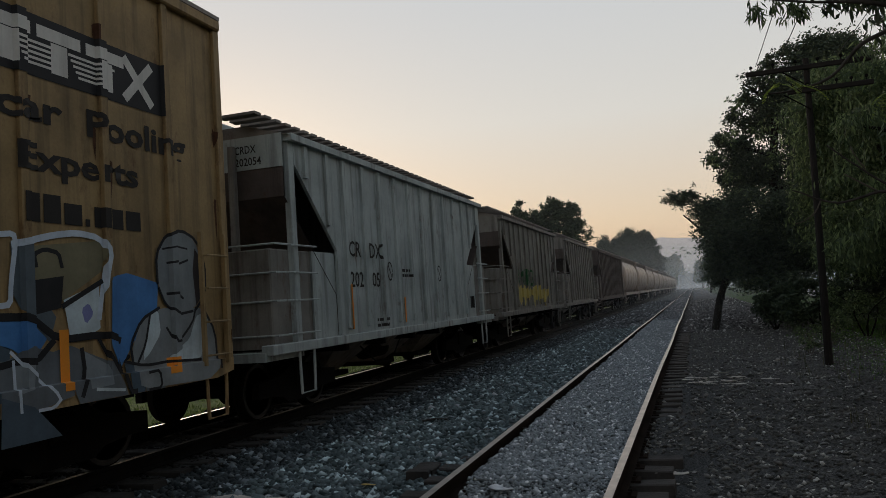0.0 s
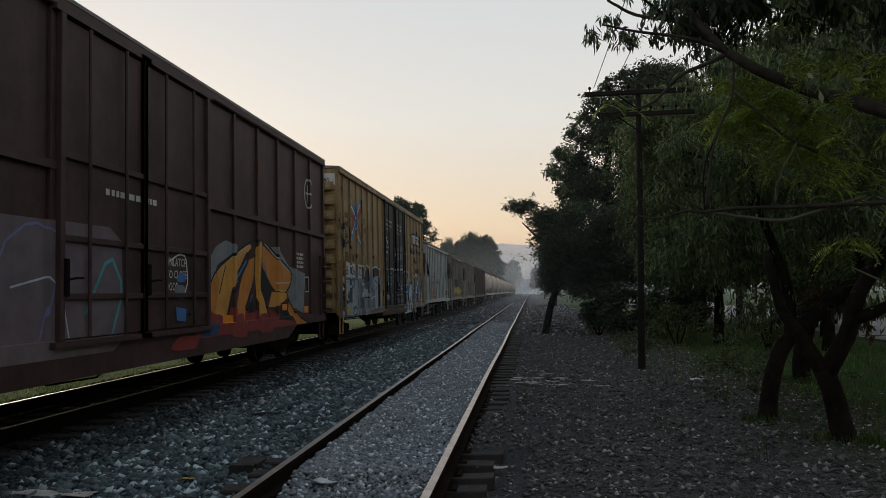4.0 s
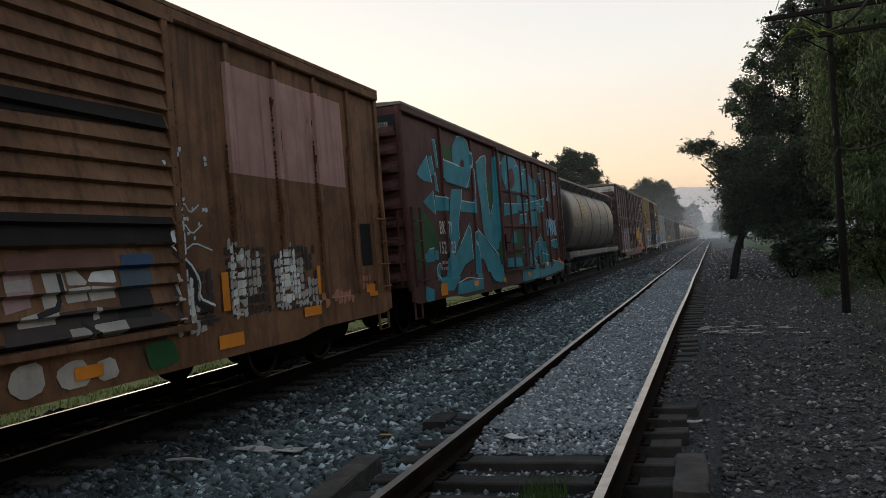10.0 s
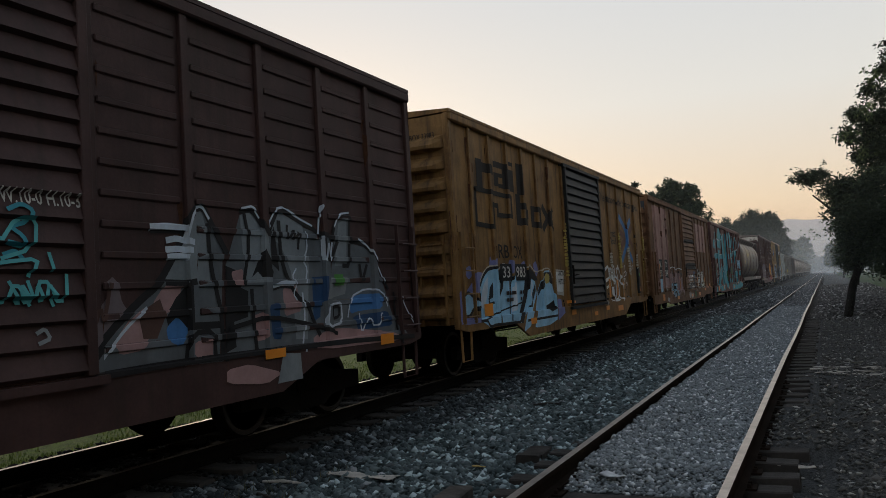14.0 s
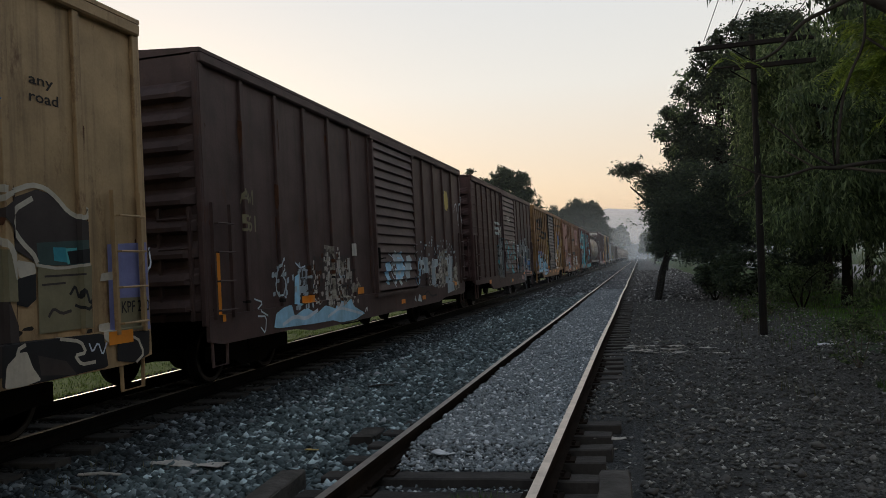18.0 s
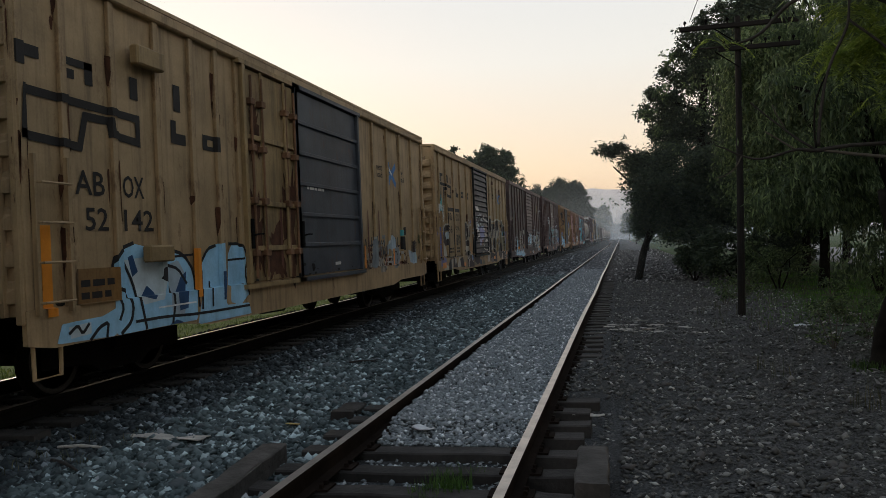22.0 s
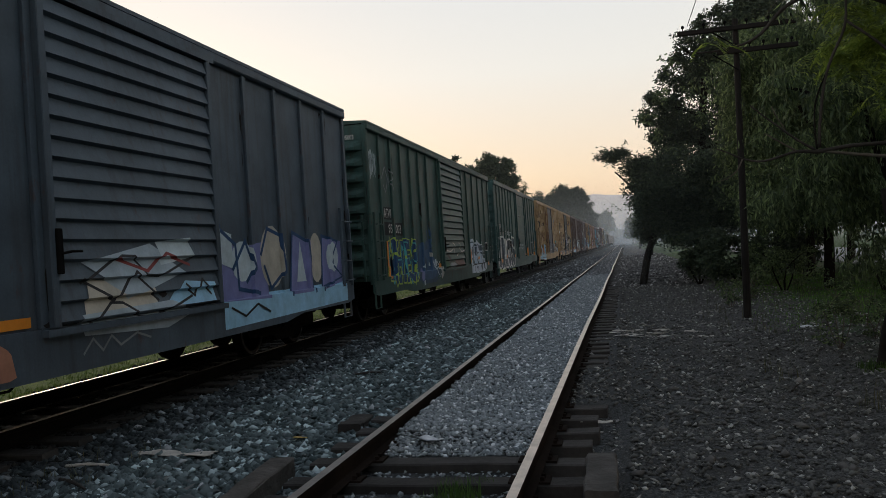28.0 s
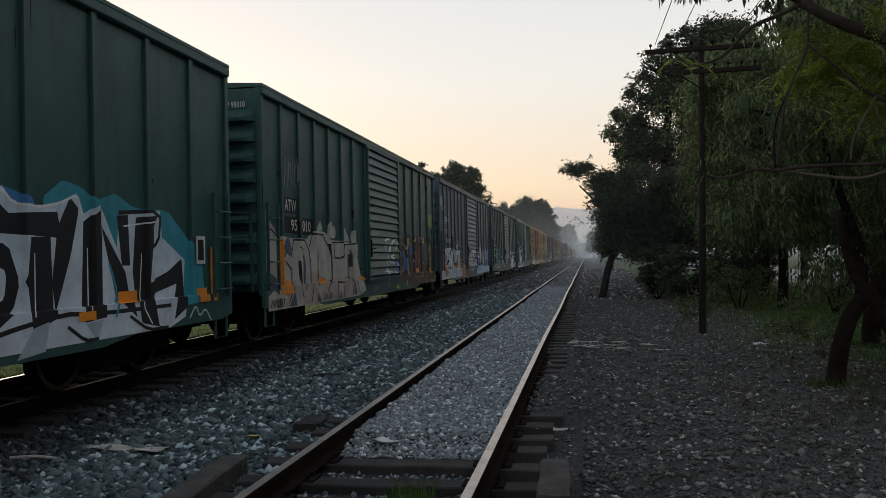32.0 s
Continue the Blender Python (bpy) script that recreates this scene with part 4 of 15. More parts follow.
def covered_hopper(label, L, body, eave=4.02, s0=1.0, s1=2.3, z0=1.12):
    root = tagged(new("covered_hopper_car"), label, "hopper car", "hoppers of the train")
    c = dict(root=root, z0=z0, posts=[1.3, 2.0, *[2.62 + (L - 5.24) * k / round((L - 5.24) / 0.78) for k in range(round((L - 5.24) / 0.78) + 1)], L - 2.0, L - 1.3], doors=[], L=L, eave=eave)
    for s in (1, -1):
        bm = prism(bmesh.new(), [(s0, eave), (L - s0, eave), (L - s0, eave - 0.4), (L - s1, 2.5), (L - s1, z0), (s1, z0), (s1, 2.5), (s0, eave - 0.4)], *sorted((s * 1.50, s * WALL)))
        part("side_wall", bm, body, root)
        for p in c["posts"]:
            inset = 0.0
            low = z0
            if p < s1:
                low = 2.5 + (eave - 2.9) * (s1 - p) / (s1 - s0)
            if p > L - s1:
                low = 2.5 + (eave - 2.9) * (p - L + s1) / (s1 - s0)
            part("side_post", box(bmesh.new(), *sorted((s * WALL, s * POST)), p - 0.05, p + 0.05, low + 0.1, eave - 0.1), body, root)
        part("side_sill", box(bmesh.new(), *sorted((s * 1.42, s * SILL)), 0.05, L - 0.05, z0 - 0.14, z0, 0.01), body, root)
        part("top_chord", box(bmesh.new(), *sorted((s * 1.46, s * 1.64)), s0 - 0.2, L - s0 + 0.2, eave - 0.08, eave + 0.02), body, root)
    for y, out in ((0.0, 1), (L, -1)):
        bm = bmesh.new()
        q = [(-1.5, y + out * (s0 - 0.25), eave), (1.5, y + out * (s0 - 0.25), eave), (1.5, y + out * (s0 - 0.25), eave - 0.9), (-1.5, y + out * (s0 - 0.25), eave - 0.9)]
        top = [bm.verts.new(p) for p in q]
        bm.faces.new(top)
        low = [bm.verts.new((x, y + out * 3.0, z0)) for x in (-1.5, 1.5)]
        bm.faces.new((top[3], top[2], low[1], low[0]))
        # darker paint than the body, with the recess's shade put into it
        part("slope_sheet", bm, M_TAUPE, root, "grimy sloping end sheet, darkened for the shade of its recess")
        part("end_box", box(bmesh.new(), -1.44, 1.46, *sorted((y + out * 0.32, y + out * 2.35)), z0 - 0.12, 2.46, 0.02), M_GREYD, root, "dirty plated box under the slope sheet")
        part("end_plate", box(bmesh.new(), -1.5, 1.5, *sorted((y + out * 0.735, y + out * 0.76)), eave - 0.46, eave + 0.03), body, root, "pale plate with the car's number")
        for x in (-0.7, 0.7):
            part("end_post", box(bmesh.new(), x - 0.05, x + 0.05, y + out * 0.68 - 0.05, y + out * 0.68 + 0.05, 2.46, eave - 0.1, 0.01), M_GREYD, root)
        for x in (-1.5, 1.5):
            part("corner_post", box(bmesh.new(), x - 0.05, x + 0.05, y + out * 0.92 - 0.075, y + out * 0.92 + 0.075, z0 - 0.1, eave, 0.01), body, root)
        part("end_side_plate", box(bmesh.new(), 1.462, 1.49, *sorted((y + out * 1.5, y + out * s1)), z0 - 0.1, 2.46), body, root)
        part("end_platform", box(bmesh.new(), -1.5, 1.5, *sorted((y, y + out * 1.1)), z0 - 0.22, z0 - 0.1), body, root)
        a = y + out * 0.85
        stirrup(root, min(a, a + out * 0.45), max(a, a + out * 0.45), body)
        bm = bmesh.new()
        for z in (1.24, 1.72, 2.12, 2.52):
            tube(bm, [(-1.2, y + out * 0.3, z), (1.56, y + out * 0.3, z), (1.58, y + out * 1.5, z)], 0.016, 6)
        part("grab_rail", bm, body, root)
    bm = bmesh.new()
    pr = [(-1.6, eave), (-0.9, eave + 0.2), (0.9, eave + 0.2), (1.6, eave)]
    la, lb = ([bm.verts.new((x, y, z)) for x, z in pr] for y in (s0 - 0.25, L - s0 + 0.25))
    for i in range(3):
        bm.faces.new((la[i], la[i + 1], lb[i + 1], lb[i]))
    bm.faces.new(la)
    bm.faces.new(lb[::-1])
    part("roof", bm, M_ROOF, root)
    walk_ = bmesh.new()
    for s in (-1, 1):
        for k in range(40):
            u = 0.3 + (L - 0.6) * k / 40
            box(walk_, *sorted((s * 0.75, s * 1.35)), u, u + (L - 0.6) / 40 * 0.6, eave + 0.24, eave + 0.28)
    tagged(part("roof_walkway", walk_, M_ROOF, root), "open steel grating walkway", kind="stuff")
    for k in range(4):
        u = L * (k + 0.5) / 4
        part("roof_hatch", box(bmesh.new(), -0.45, 0.45, u - 1.0, u + 1.0, eave + 0.2, eave + 0.34, 0.03), body, root)
    hopper_bays(root, 2.6, L - 2.6, 3, z0 + 0.05, M_GREYD)
    underframe(root, L)
    put_truck(root, 1.75)
    put_truck(root, L - 1.75)
    return c


def hull_x(u, z):
    k = abs((z - 2.72) / 1.62)
    return 1.60 * max(0.0, 1 - k ** 2.5) ** (1 / 2.5)


def tank_hopper(label, L, body, near=False, trim=None):
    """A cylindrical covered hopper: a bulging hull on a long sill, with a roof walk over it."""
    root = tagged(new("cylindrical_hopper_car"), label, "hopper car", "hoppers of the train")
    c = dict(root=root, hull=hull_x, L=L)
    bm = bmesh.new()
    n = 36
    rings = []
    for u, k in ((0.75, 0.0), (0.78, 0.55), (0.95, 0.86), (1.35, 0.985), (1.75, 1.0), *[(1.75 + (L - 3.5) * i / 14, 1.0) for i in range(1, 14)], (L - 1.75, 1.0), (L - 1.35, 0.985), (L - 0.95, 0.86), (L - 0.78, 0.55), (L - 0.75, 0.0)):
        if k == 0.0:
            rings.append([bm.verts.new((0, u, 2.72))] * n)
            continue
        ring = []
        for i in range(n):
            a = 2 * math.pi * i / n
            ca, sa = math.cos(a), math.sin(a)
            ring.append(bm.verts.new((k * 1.60 * math.copysign(abs(ca) ** 0.8, ca), u, 2.72 + k * 1.62 * math.copysign(abs(sa) ** 0.8, sa))))
        rings.append(ring)
    for a, b in zip(rings, rings[1:]):
        for i in range(n):
            j = (i + 1) % n
            v = list(dict.fromkeys((a[i], a[j], b[j], b[i])))
            if len(v) > 2:
                bm.faces.new(v)
    part("hull", bm, body, root, smooth=True)
    for k in range(1, 5):
        u = 0.75 + (L - 1.5) * k / 5
        bm = bmesh.new()
        prev = None
        pts = [(hull_x(0, z) + 0.004, u, z) for z in np.linspace(1.3, 4.1, 15)]
        tube(bm, pts, 0.012, 5)
        part("weld_seam", bm, body, root)
    for s in (1, -1):
        part("side_sill", box(bmesh.new(), *sorted((s * 1.44, s * 1.60)), 0.1, L - 0.1, 1.08, 1.30, 0.012), body, root)
    top = 4.36
    bm = bmesh.new()
    for x in (-1.35, -0.95, 0.95, 1.35):
        box(bm, x - 0.03, x + 0.03, 0.15, L - 0.15, top - 0.06, top)
    part("walkway_frame", bm, M_ROOF if not near else body, root)
    bm = bmesh.new()
    for s in (-1, 1):
        for k in range(60):
            u = 0.2 + (L - 0.4) * k / 60
            box(bm, *sorted((s * 0.95, s * 1.35)), u, u + (L - 0.4) / 60 * 0.7, top, top + 0.025)
    tagged(part("roof_walkway", bm, M_ROOF if not near else body, root), kind="stuff")
    for s in (-1, 1):
        part("roof_skirt", prism_y(bmesh.new(), [(s * 1.36, top - 0.01), (s * 1.36, top - 0.07), (s * 1.02, 3.86), (s * 0.9, 3.92), (s * 0.9, top - 0.01)], 0.5, L - 0.5), M_ROOF if not near else body, root)
    nb = 9
    for k in range(nb):
        u = 0.9 + (L - 1.8) * k / (nb - 1)
        b = tube(bmesh.new(), [(1.37, u, top - 0.07), (1.12, u, 3.95), (1.2, u, 3.7)], 0.02, 5)
        part("walkway_bracket", b, body, root)
    for k in range(4):
        u = 1.2 + (L - 2.4) * (k + 0.5) / 4
        part("roof_hatch", box(bmesh.new(), -0.5, 0.5, u - 1.3, u + 1.3, 4.28, 4.42, 0.03), body, root)
    for y, out in ((0.12, 1), (L - 0.12, -1)):
        for x in (-1.38, 1.38, -0.6, 0.6):
            part("end_post", box(bmesh.new(), x - 0.05, x + 0.05, y - 0.05, y + 0.05, 1.1, top - 0.06, 0.01), body, root)
        part("end_platform", box(bmesh.new(), -1.5, 1.5, *sorted((y - out * 0.1, y + out * 1.3)), 1.0, 1.1), body, root)
        bm = bmesh.new()
        for k in range(8):
            z = 1.35 + 0.36 * k
            tube(bm, [(0.62, y, z), (1.36, y, z)], 0.016, 6)
        part("end_ladder", bm, body, root)
        bm = bmesh.new()
        tube(bm, [(1.5, y, 1.0), (1.5, y + out * 0.02, 0.42), (1.5, y + out * 0.4, 0.42), (1.5, y + out * 0.42, 1.0)], 0.022, 6)
        part("stirrup_step", bm, body, root)
    hopper_bays(root, 2.9, L - 2.9, 4, 1.35, body, 1.2)
    underframe(root, L)
    put_truck(root, 1.95)
    put_truck(root, L - 1.95)
    return c


# ---- the train, car by car, from its head ----
def far_hoppers():
    c = tank_hopper("pale beige cylindrical grain hopper in a long row", 16.4, M_BEIGE)
    TRAIN.append((c["root"], 66.4))
    for k in range(1, 12):
        TRAIN.append((copy_thing(c["root"], pose(0, 0, 0)), 66.4 + 17.2 * k))
    c = covered_hopper("dark grimy brown covered hopper with ribbed sides", 18.0, M_TAUPE, 4.05)
    TRAIN.append((c["root"], 47.4))
    c = covered_hopper("dirty grey ribbed covered hopper", 11.9, M_GREYD, 4.05)
    TRAIN.append((c["root"], 34.4))
    c = covered_hopper("grey covered hopper with yellow scrawls low on its ribs", 11.4, M_GREYD, 4.05)
    drips(c, 2.6, 8.4, 2.0, 1.2, SPRAY["gold"], 18, 3)
    scrawl(c, 2.7, 5.4, 1.9, 2.5, SPRAY["forest"], 0.06, 8, 5)
    TRAIN.append((c["root"], 22.2))


def grey_hopper():
    c = covered_hopper("pale grey covered hopper with black stencilled numbers and grimy ends", 12.2, M_GREY, 4.14)
    words(c, "CR", 2.75, 2.42, 0.27, M_INK)
    words(c, "DX", 3.62, 2.42, 0.27, M_INK)
    words(c, "202", 2.75, 1.90, 0.27, M_INK)
    words(c, "05", 3.68, 1.90, 0.27, M_INK)
    for u in (4.55, 7.55):
        mark(c, "emblem_band", ribbon(bmesh.new(), [(u + 0.12 * math.cos(a), 2.2 + 0.17 * math.sin(a)) for a in np.linspace(0, 6.0, 14)], 0.03), M_INK, 0.008)
        mark(c, "emblem_band", ribbon(bmesh.new(), [(u - 0.07, 2.3), (u + 0.07, 2.1)], 0.03), M_INK, 0.009)
    bars(c, 5.2, 5.7, 2.1, 2.3, 2, M_INK, 4)
    bars(c, 3.8, 4.4, 1.18, 1.38, 2, M_INK, 5)
    slab(c, "placard", 10.0, 10.2, 1.35, 1.65, M_INK)
    reflectors(c, [(2.62, 1.2, 0.07, 0.75), (5.2, 1.2, 0.07, 0.5)])
    end_words(c, "CRDX", 0.72, 3.92, 0.12, M_INK, 0.36, 0.742)
    end_words(c, "202054", 0.72, 3.74, 0.12, M_INK, 0.44, 0.742)
    TRAIN.append((c["root"], 9.2))


def tan_high_car():
    """The tall tan boxcar with two black plug doors."""
    c = boxcar("tall tan boxcar with black double plug doors and low graffiti", 17.9, M_TAN, 5.22,
               doors=((7.1, 9.45, "plug", M_BLACK), (9.45, 11.8, "plug", M_BLACK)), roof=M_ROOF, foot=0.84, deep=False, first_posts=[0.06, 0.66, 1.55, 2.42, 3.3, 4.2, 5.1, 6.05, 7.0])
    k = SPRAY
    weather(c, 11, 1.0)
    words(c, "next", 0.80, 3.88, 0.20, M_INK, 0.52)
    words(c, "load", 0.80, 3.62, 0.22, M_INK, 0.52)
    words(c, "any", 3.42, 3.86, 0.22, M_INK, 0.45)
    words(c, "road", 3.42, 3.62, 0.20, M_INK, 0.55)
    cross_logo(c)
    words(c, "TB", 0.80, 2.56, 0.26, M_INK, 0.5)
    words(c, "OX", 1.66, 2.56, 0.26, M_INK, 0.5)
    for u0, u1, s in ((0.76, 1.48, "66"), (1.62, 2.18, "06"), (2.62, 3.12, "72")):
        slab(c, "number_panel", u0, u1, 2.05, 2.5, M_WHITE, 0.02, "white painted number panel")
        words(c, s, u0 + 0.08, 2.12, 0.3, M_INK, 0.38, 0.025)
    bars(c, 0.9, 1.4, 1.25, 1.6, 2, M_INK, 1)
    # emblem and slogan towards the leading end
    slab(c, "emblem_ground", 14.35, 16.80, 3.82, 4.40, k["black"], 0.006, "black ground of a maker's emblem")
    for a, b in ((14.47, 15.00), (15.07, 15.60), (15.67, 16.20)):
        mark(c, "emblem_block", flat([[(a, 4.2), (b, 4.2), (b, 4.32), (a, 4.32)], [(a + 0.16, 3.9), (a + 0.36, 3.9), (a + 0.36, 4.19), (a + 0.16, 4.19)]]), M_WHITE, 0.010)
    for i in range(5):
        for a, b in ((14.77, 15.41), (15.45, 16.05)):
            mark(c, "emblem_stripe", ribbon(bmesh.new(), [(a + 0.03 * i, 4.14 - 0.05 * i), (b - 0.03 * i, 4.14 - 0.05 * i)], 0.026), M_WHITE, 0.0105)
    mark(c, "emblem_band", ribbon(ribbon(bmesh.new(), [(16.23, 3.92), (16.60, 4.3)], 0.1), [(16.23, 4.3), (16.60, 3.92)], 0.1, 0.0004), M_WHITE, 0.010)
    words(c, "Railcar", 13.77, 3.40, 0.27, M_INK, 1.58, bold=0.03)
    words(c, "Pooling", 15.65, 3.30, 0.36, M_INK, 1.54, bold=0.03)
    words(c, "Experts", 14.81, 2.88, 0.33, M_INK, 1.55, bold=0.03)
    for a, b, h in ((14.85, 15.05, 0.26), (15.09, 15.29, 0.26), (15.33, 15.55, 0.2), (15.59, 15.65, 0.07), (15.71, 15.89, 0.2), (15.93, 16.11, 0.2), (16.15, 16.37, 0.2)):
        slab(c, "address_block", a, b, 2.5, 2.5 + h, M_INK, 0.008)
    # door notices
    for i, s in enumerate(("CLOSE THIS DOOR", "BEFORE CLOSING", "MAIN DOOR")):
        words(c, s, 7.5, 4.34 - 0.18 * i, 0.11, M_WHITE, (1.15, 1.08, 0.7)[i])
    for i, s in enumerate(("CLOSE AND LOCK", "THIS DOOR BEFORE", "MOVING CAR")):
        words(c, s, 9.9, 4.34 - 0.17 * i, 0.10, M_WHITE, (1.05, 1.15, 0.75)[i])
    words(c, "1 in the", 9.9, 3.16, 0.13, k["steel"], 0.62, 0.03, "tag")
    words(c, "ood, G!", 9.9, 2.9, 0.15, k["steel"], 0.62, 0.03, "tag")
    # the long piece low on the side
    long_piece(c)
    front_piece(c)
    door_frost(c)
    part("door_sill", box(bmesh.new(), 1.40, SILL + 0.02, 6.5, 12.3, 0.70, 0.88, 0.02), M_SILL, c["root"], "grimy brown beam under the doors")
    slab(c, "scuffed_ledge", 6.95, 11.9, 0.89, 1.045, SPRAY["umber"], 0.004)
    slab(c, "notice_panel", 0.85, 1.45, 0.95, 1.12, k["gold"], 0.03, "yellow notice plate")
    reflectors(c, [(0.24, 0.75, 0.12, 1.05), (6.38, 1.15, 0.16, 0.42), (9.62, 1.1, 0.09, 0.42), (12.35, 1.1, 0.1, 0.42), (15.21, 0.98, 0.11, 0.55), (16.68, 0.98, 0.19, 0.17)])
    part("end_placard", box(bmesh.new(), -1.3, 1.49, -0.008, -0.002, 4.75, 5.1), M_WHITE, c["root"], "white number band on the end")
    end_words(c, "TBOX 660672", 0.80, 4.86, 0.105, M_INK, 0.53)
    TRAIN.append((c["root"], -9.6))


def brown_belted_car():
    c = boxcar("tall brown boxcar with a mid-height belt rail and an orange mural", 18.2, M_BROWN, 5.12, doors=((6.2, 8.2, "plug", M_BROWN), (8.2, 10.4, "plug", M_BROWN)), belt=3.12, spacing=1.25, foot=0.84)
    k = SPRAY
    weather(c, 12, 0.7)
    part("end_placard", box(bmesh.new(), -1.46, 1.49, -0.008, -0.002, 4.62, 5.08), M_WHITE, c["root"], "white number band on the end")
    bm = ribbon(bmesh.new(), [(16.75 + 0.28 * math.cos(a), 4.1 + 0.36 * math.sin(a)) for a in np.linspace(0, 6.28, 20)], 0.05)
    ribbon(bm, [(16.6, 4.1), (16.9, 4.1)], 0.05, 0.0004)
    ribbon(bm, [(16.75, 3.9), (16.75, 4.3)], 0.05, 0.0008)
    mark(c, "emblem_band", bm, M_WHITE, 0.008)
    words(c, "BN", 0.55, 2.45, 0.24, M_WHITE)
    words(c, "SF", 1.25, 2.45, 0.24, M_WHITE)
    words(c, "760", 0.5, 2.0, 0.24, M_WHITE)
    for i, s in enumerate(("UNLATCH", "TO CLOSE", "DOOR")):
        words(c, s, 8.9, 2.02 - 0.19 * i, 0.13, M_WHITE, 0.7 if i < 2 else 0.4)
    bars(c, 7.2, 8.6, 2.9, 3.05, 1, M_WHITE, 8)
    bars(c, 15.6, 16.3, 2.2, 2.6, 4, M_WHITE, 9)
    slab(c, "placard", 16.4, 16.75, 1.6, 2.0, M_INK)
    mark(c, "placard_frame", ribbon(bmesh.new(), [(16.42, 1.62), (16.73, 1.62), (16.73, 1.98), (16.42, 1.98), (16.42, 1.62)], 0.03), M_WHITE, 0.010)
    orange_mural(c)
    violet_scribble(c)
    reflectors(c, [(0.9, 0.92, 0.35, 0.16), (3.2, 0.92, 0.3, 0.14), (11.2, 1.05, 0.5, 0.14), (14.6, 1.2, 0.35, 0.14), (16.3, 1.1, 0.35, 0.16)])
    end_words(c, "BNSF 760775", 0.80, 4.78, 0.105, M_INK, 0.53)
    TRAIN.append((c["root"], -29.4))


def dark_grain_car():
    """The dark cylindrical grain hopper with a wheat emblem."""
    c = tank_hopper("dark brown cylindrical grain hopper with pale lettering and a wheat emblem", 16.9, M_HOPPER, True)
    gold, pale = SPRAY["gold"], SPRAY["grey"]
    words(c, "MGLX", 1.75, 2.36, 0.24, gold, 1.15, bold=0.002)
    words(c, "397084", 3.05, 2.36, 0.24, pale, 1.35)
    for z, h, lens in ((3.0, 0.36, (3.5,)), (2.58, 0.27, (0.8, 0.55, 1.75))):   # the owner's name as plain blocks
        u = 8.15
        for w in lens:
            n = max(3, round(w / (h * 0.72)))
            for i in range(n):
                a = u + w * i / n
                hh = h if i == 0 or i % 3 == 2 else h * 0.72
                slab(c, "name_block", a, a + w / n * 0.80, z, z + hh, SPRAY["grey"], 0.006)
            u += w + 0.2
    c["foot"] = 0.5
    wheat_emblem(c)
    for u in (2.2, 11.4):
        part("reflector", box(bmesh.new(), 1.6, 1.604, u, u + 0.16, 1.1, 1.32), M_WHITE, c["root"], "white reflective marker")
    TRAIN.append((c["root"], -47.6))


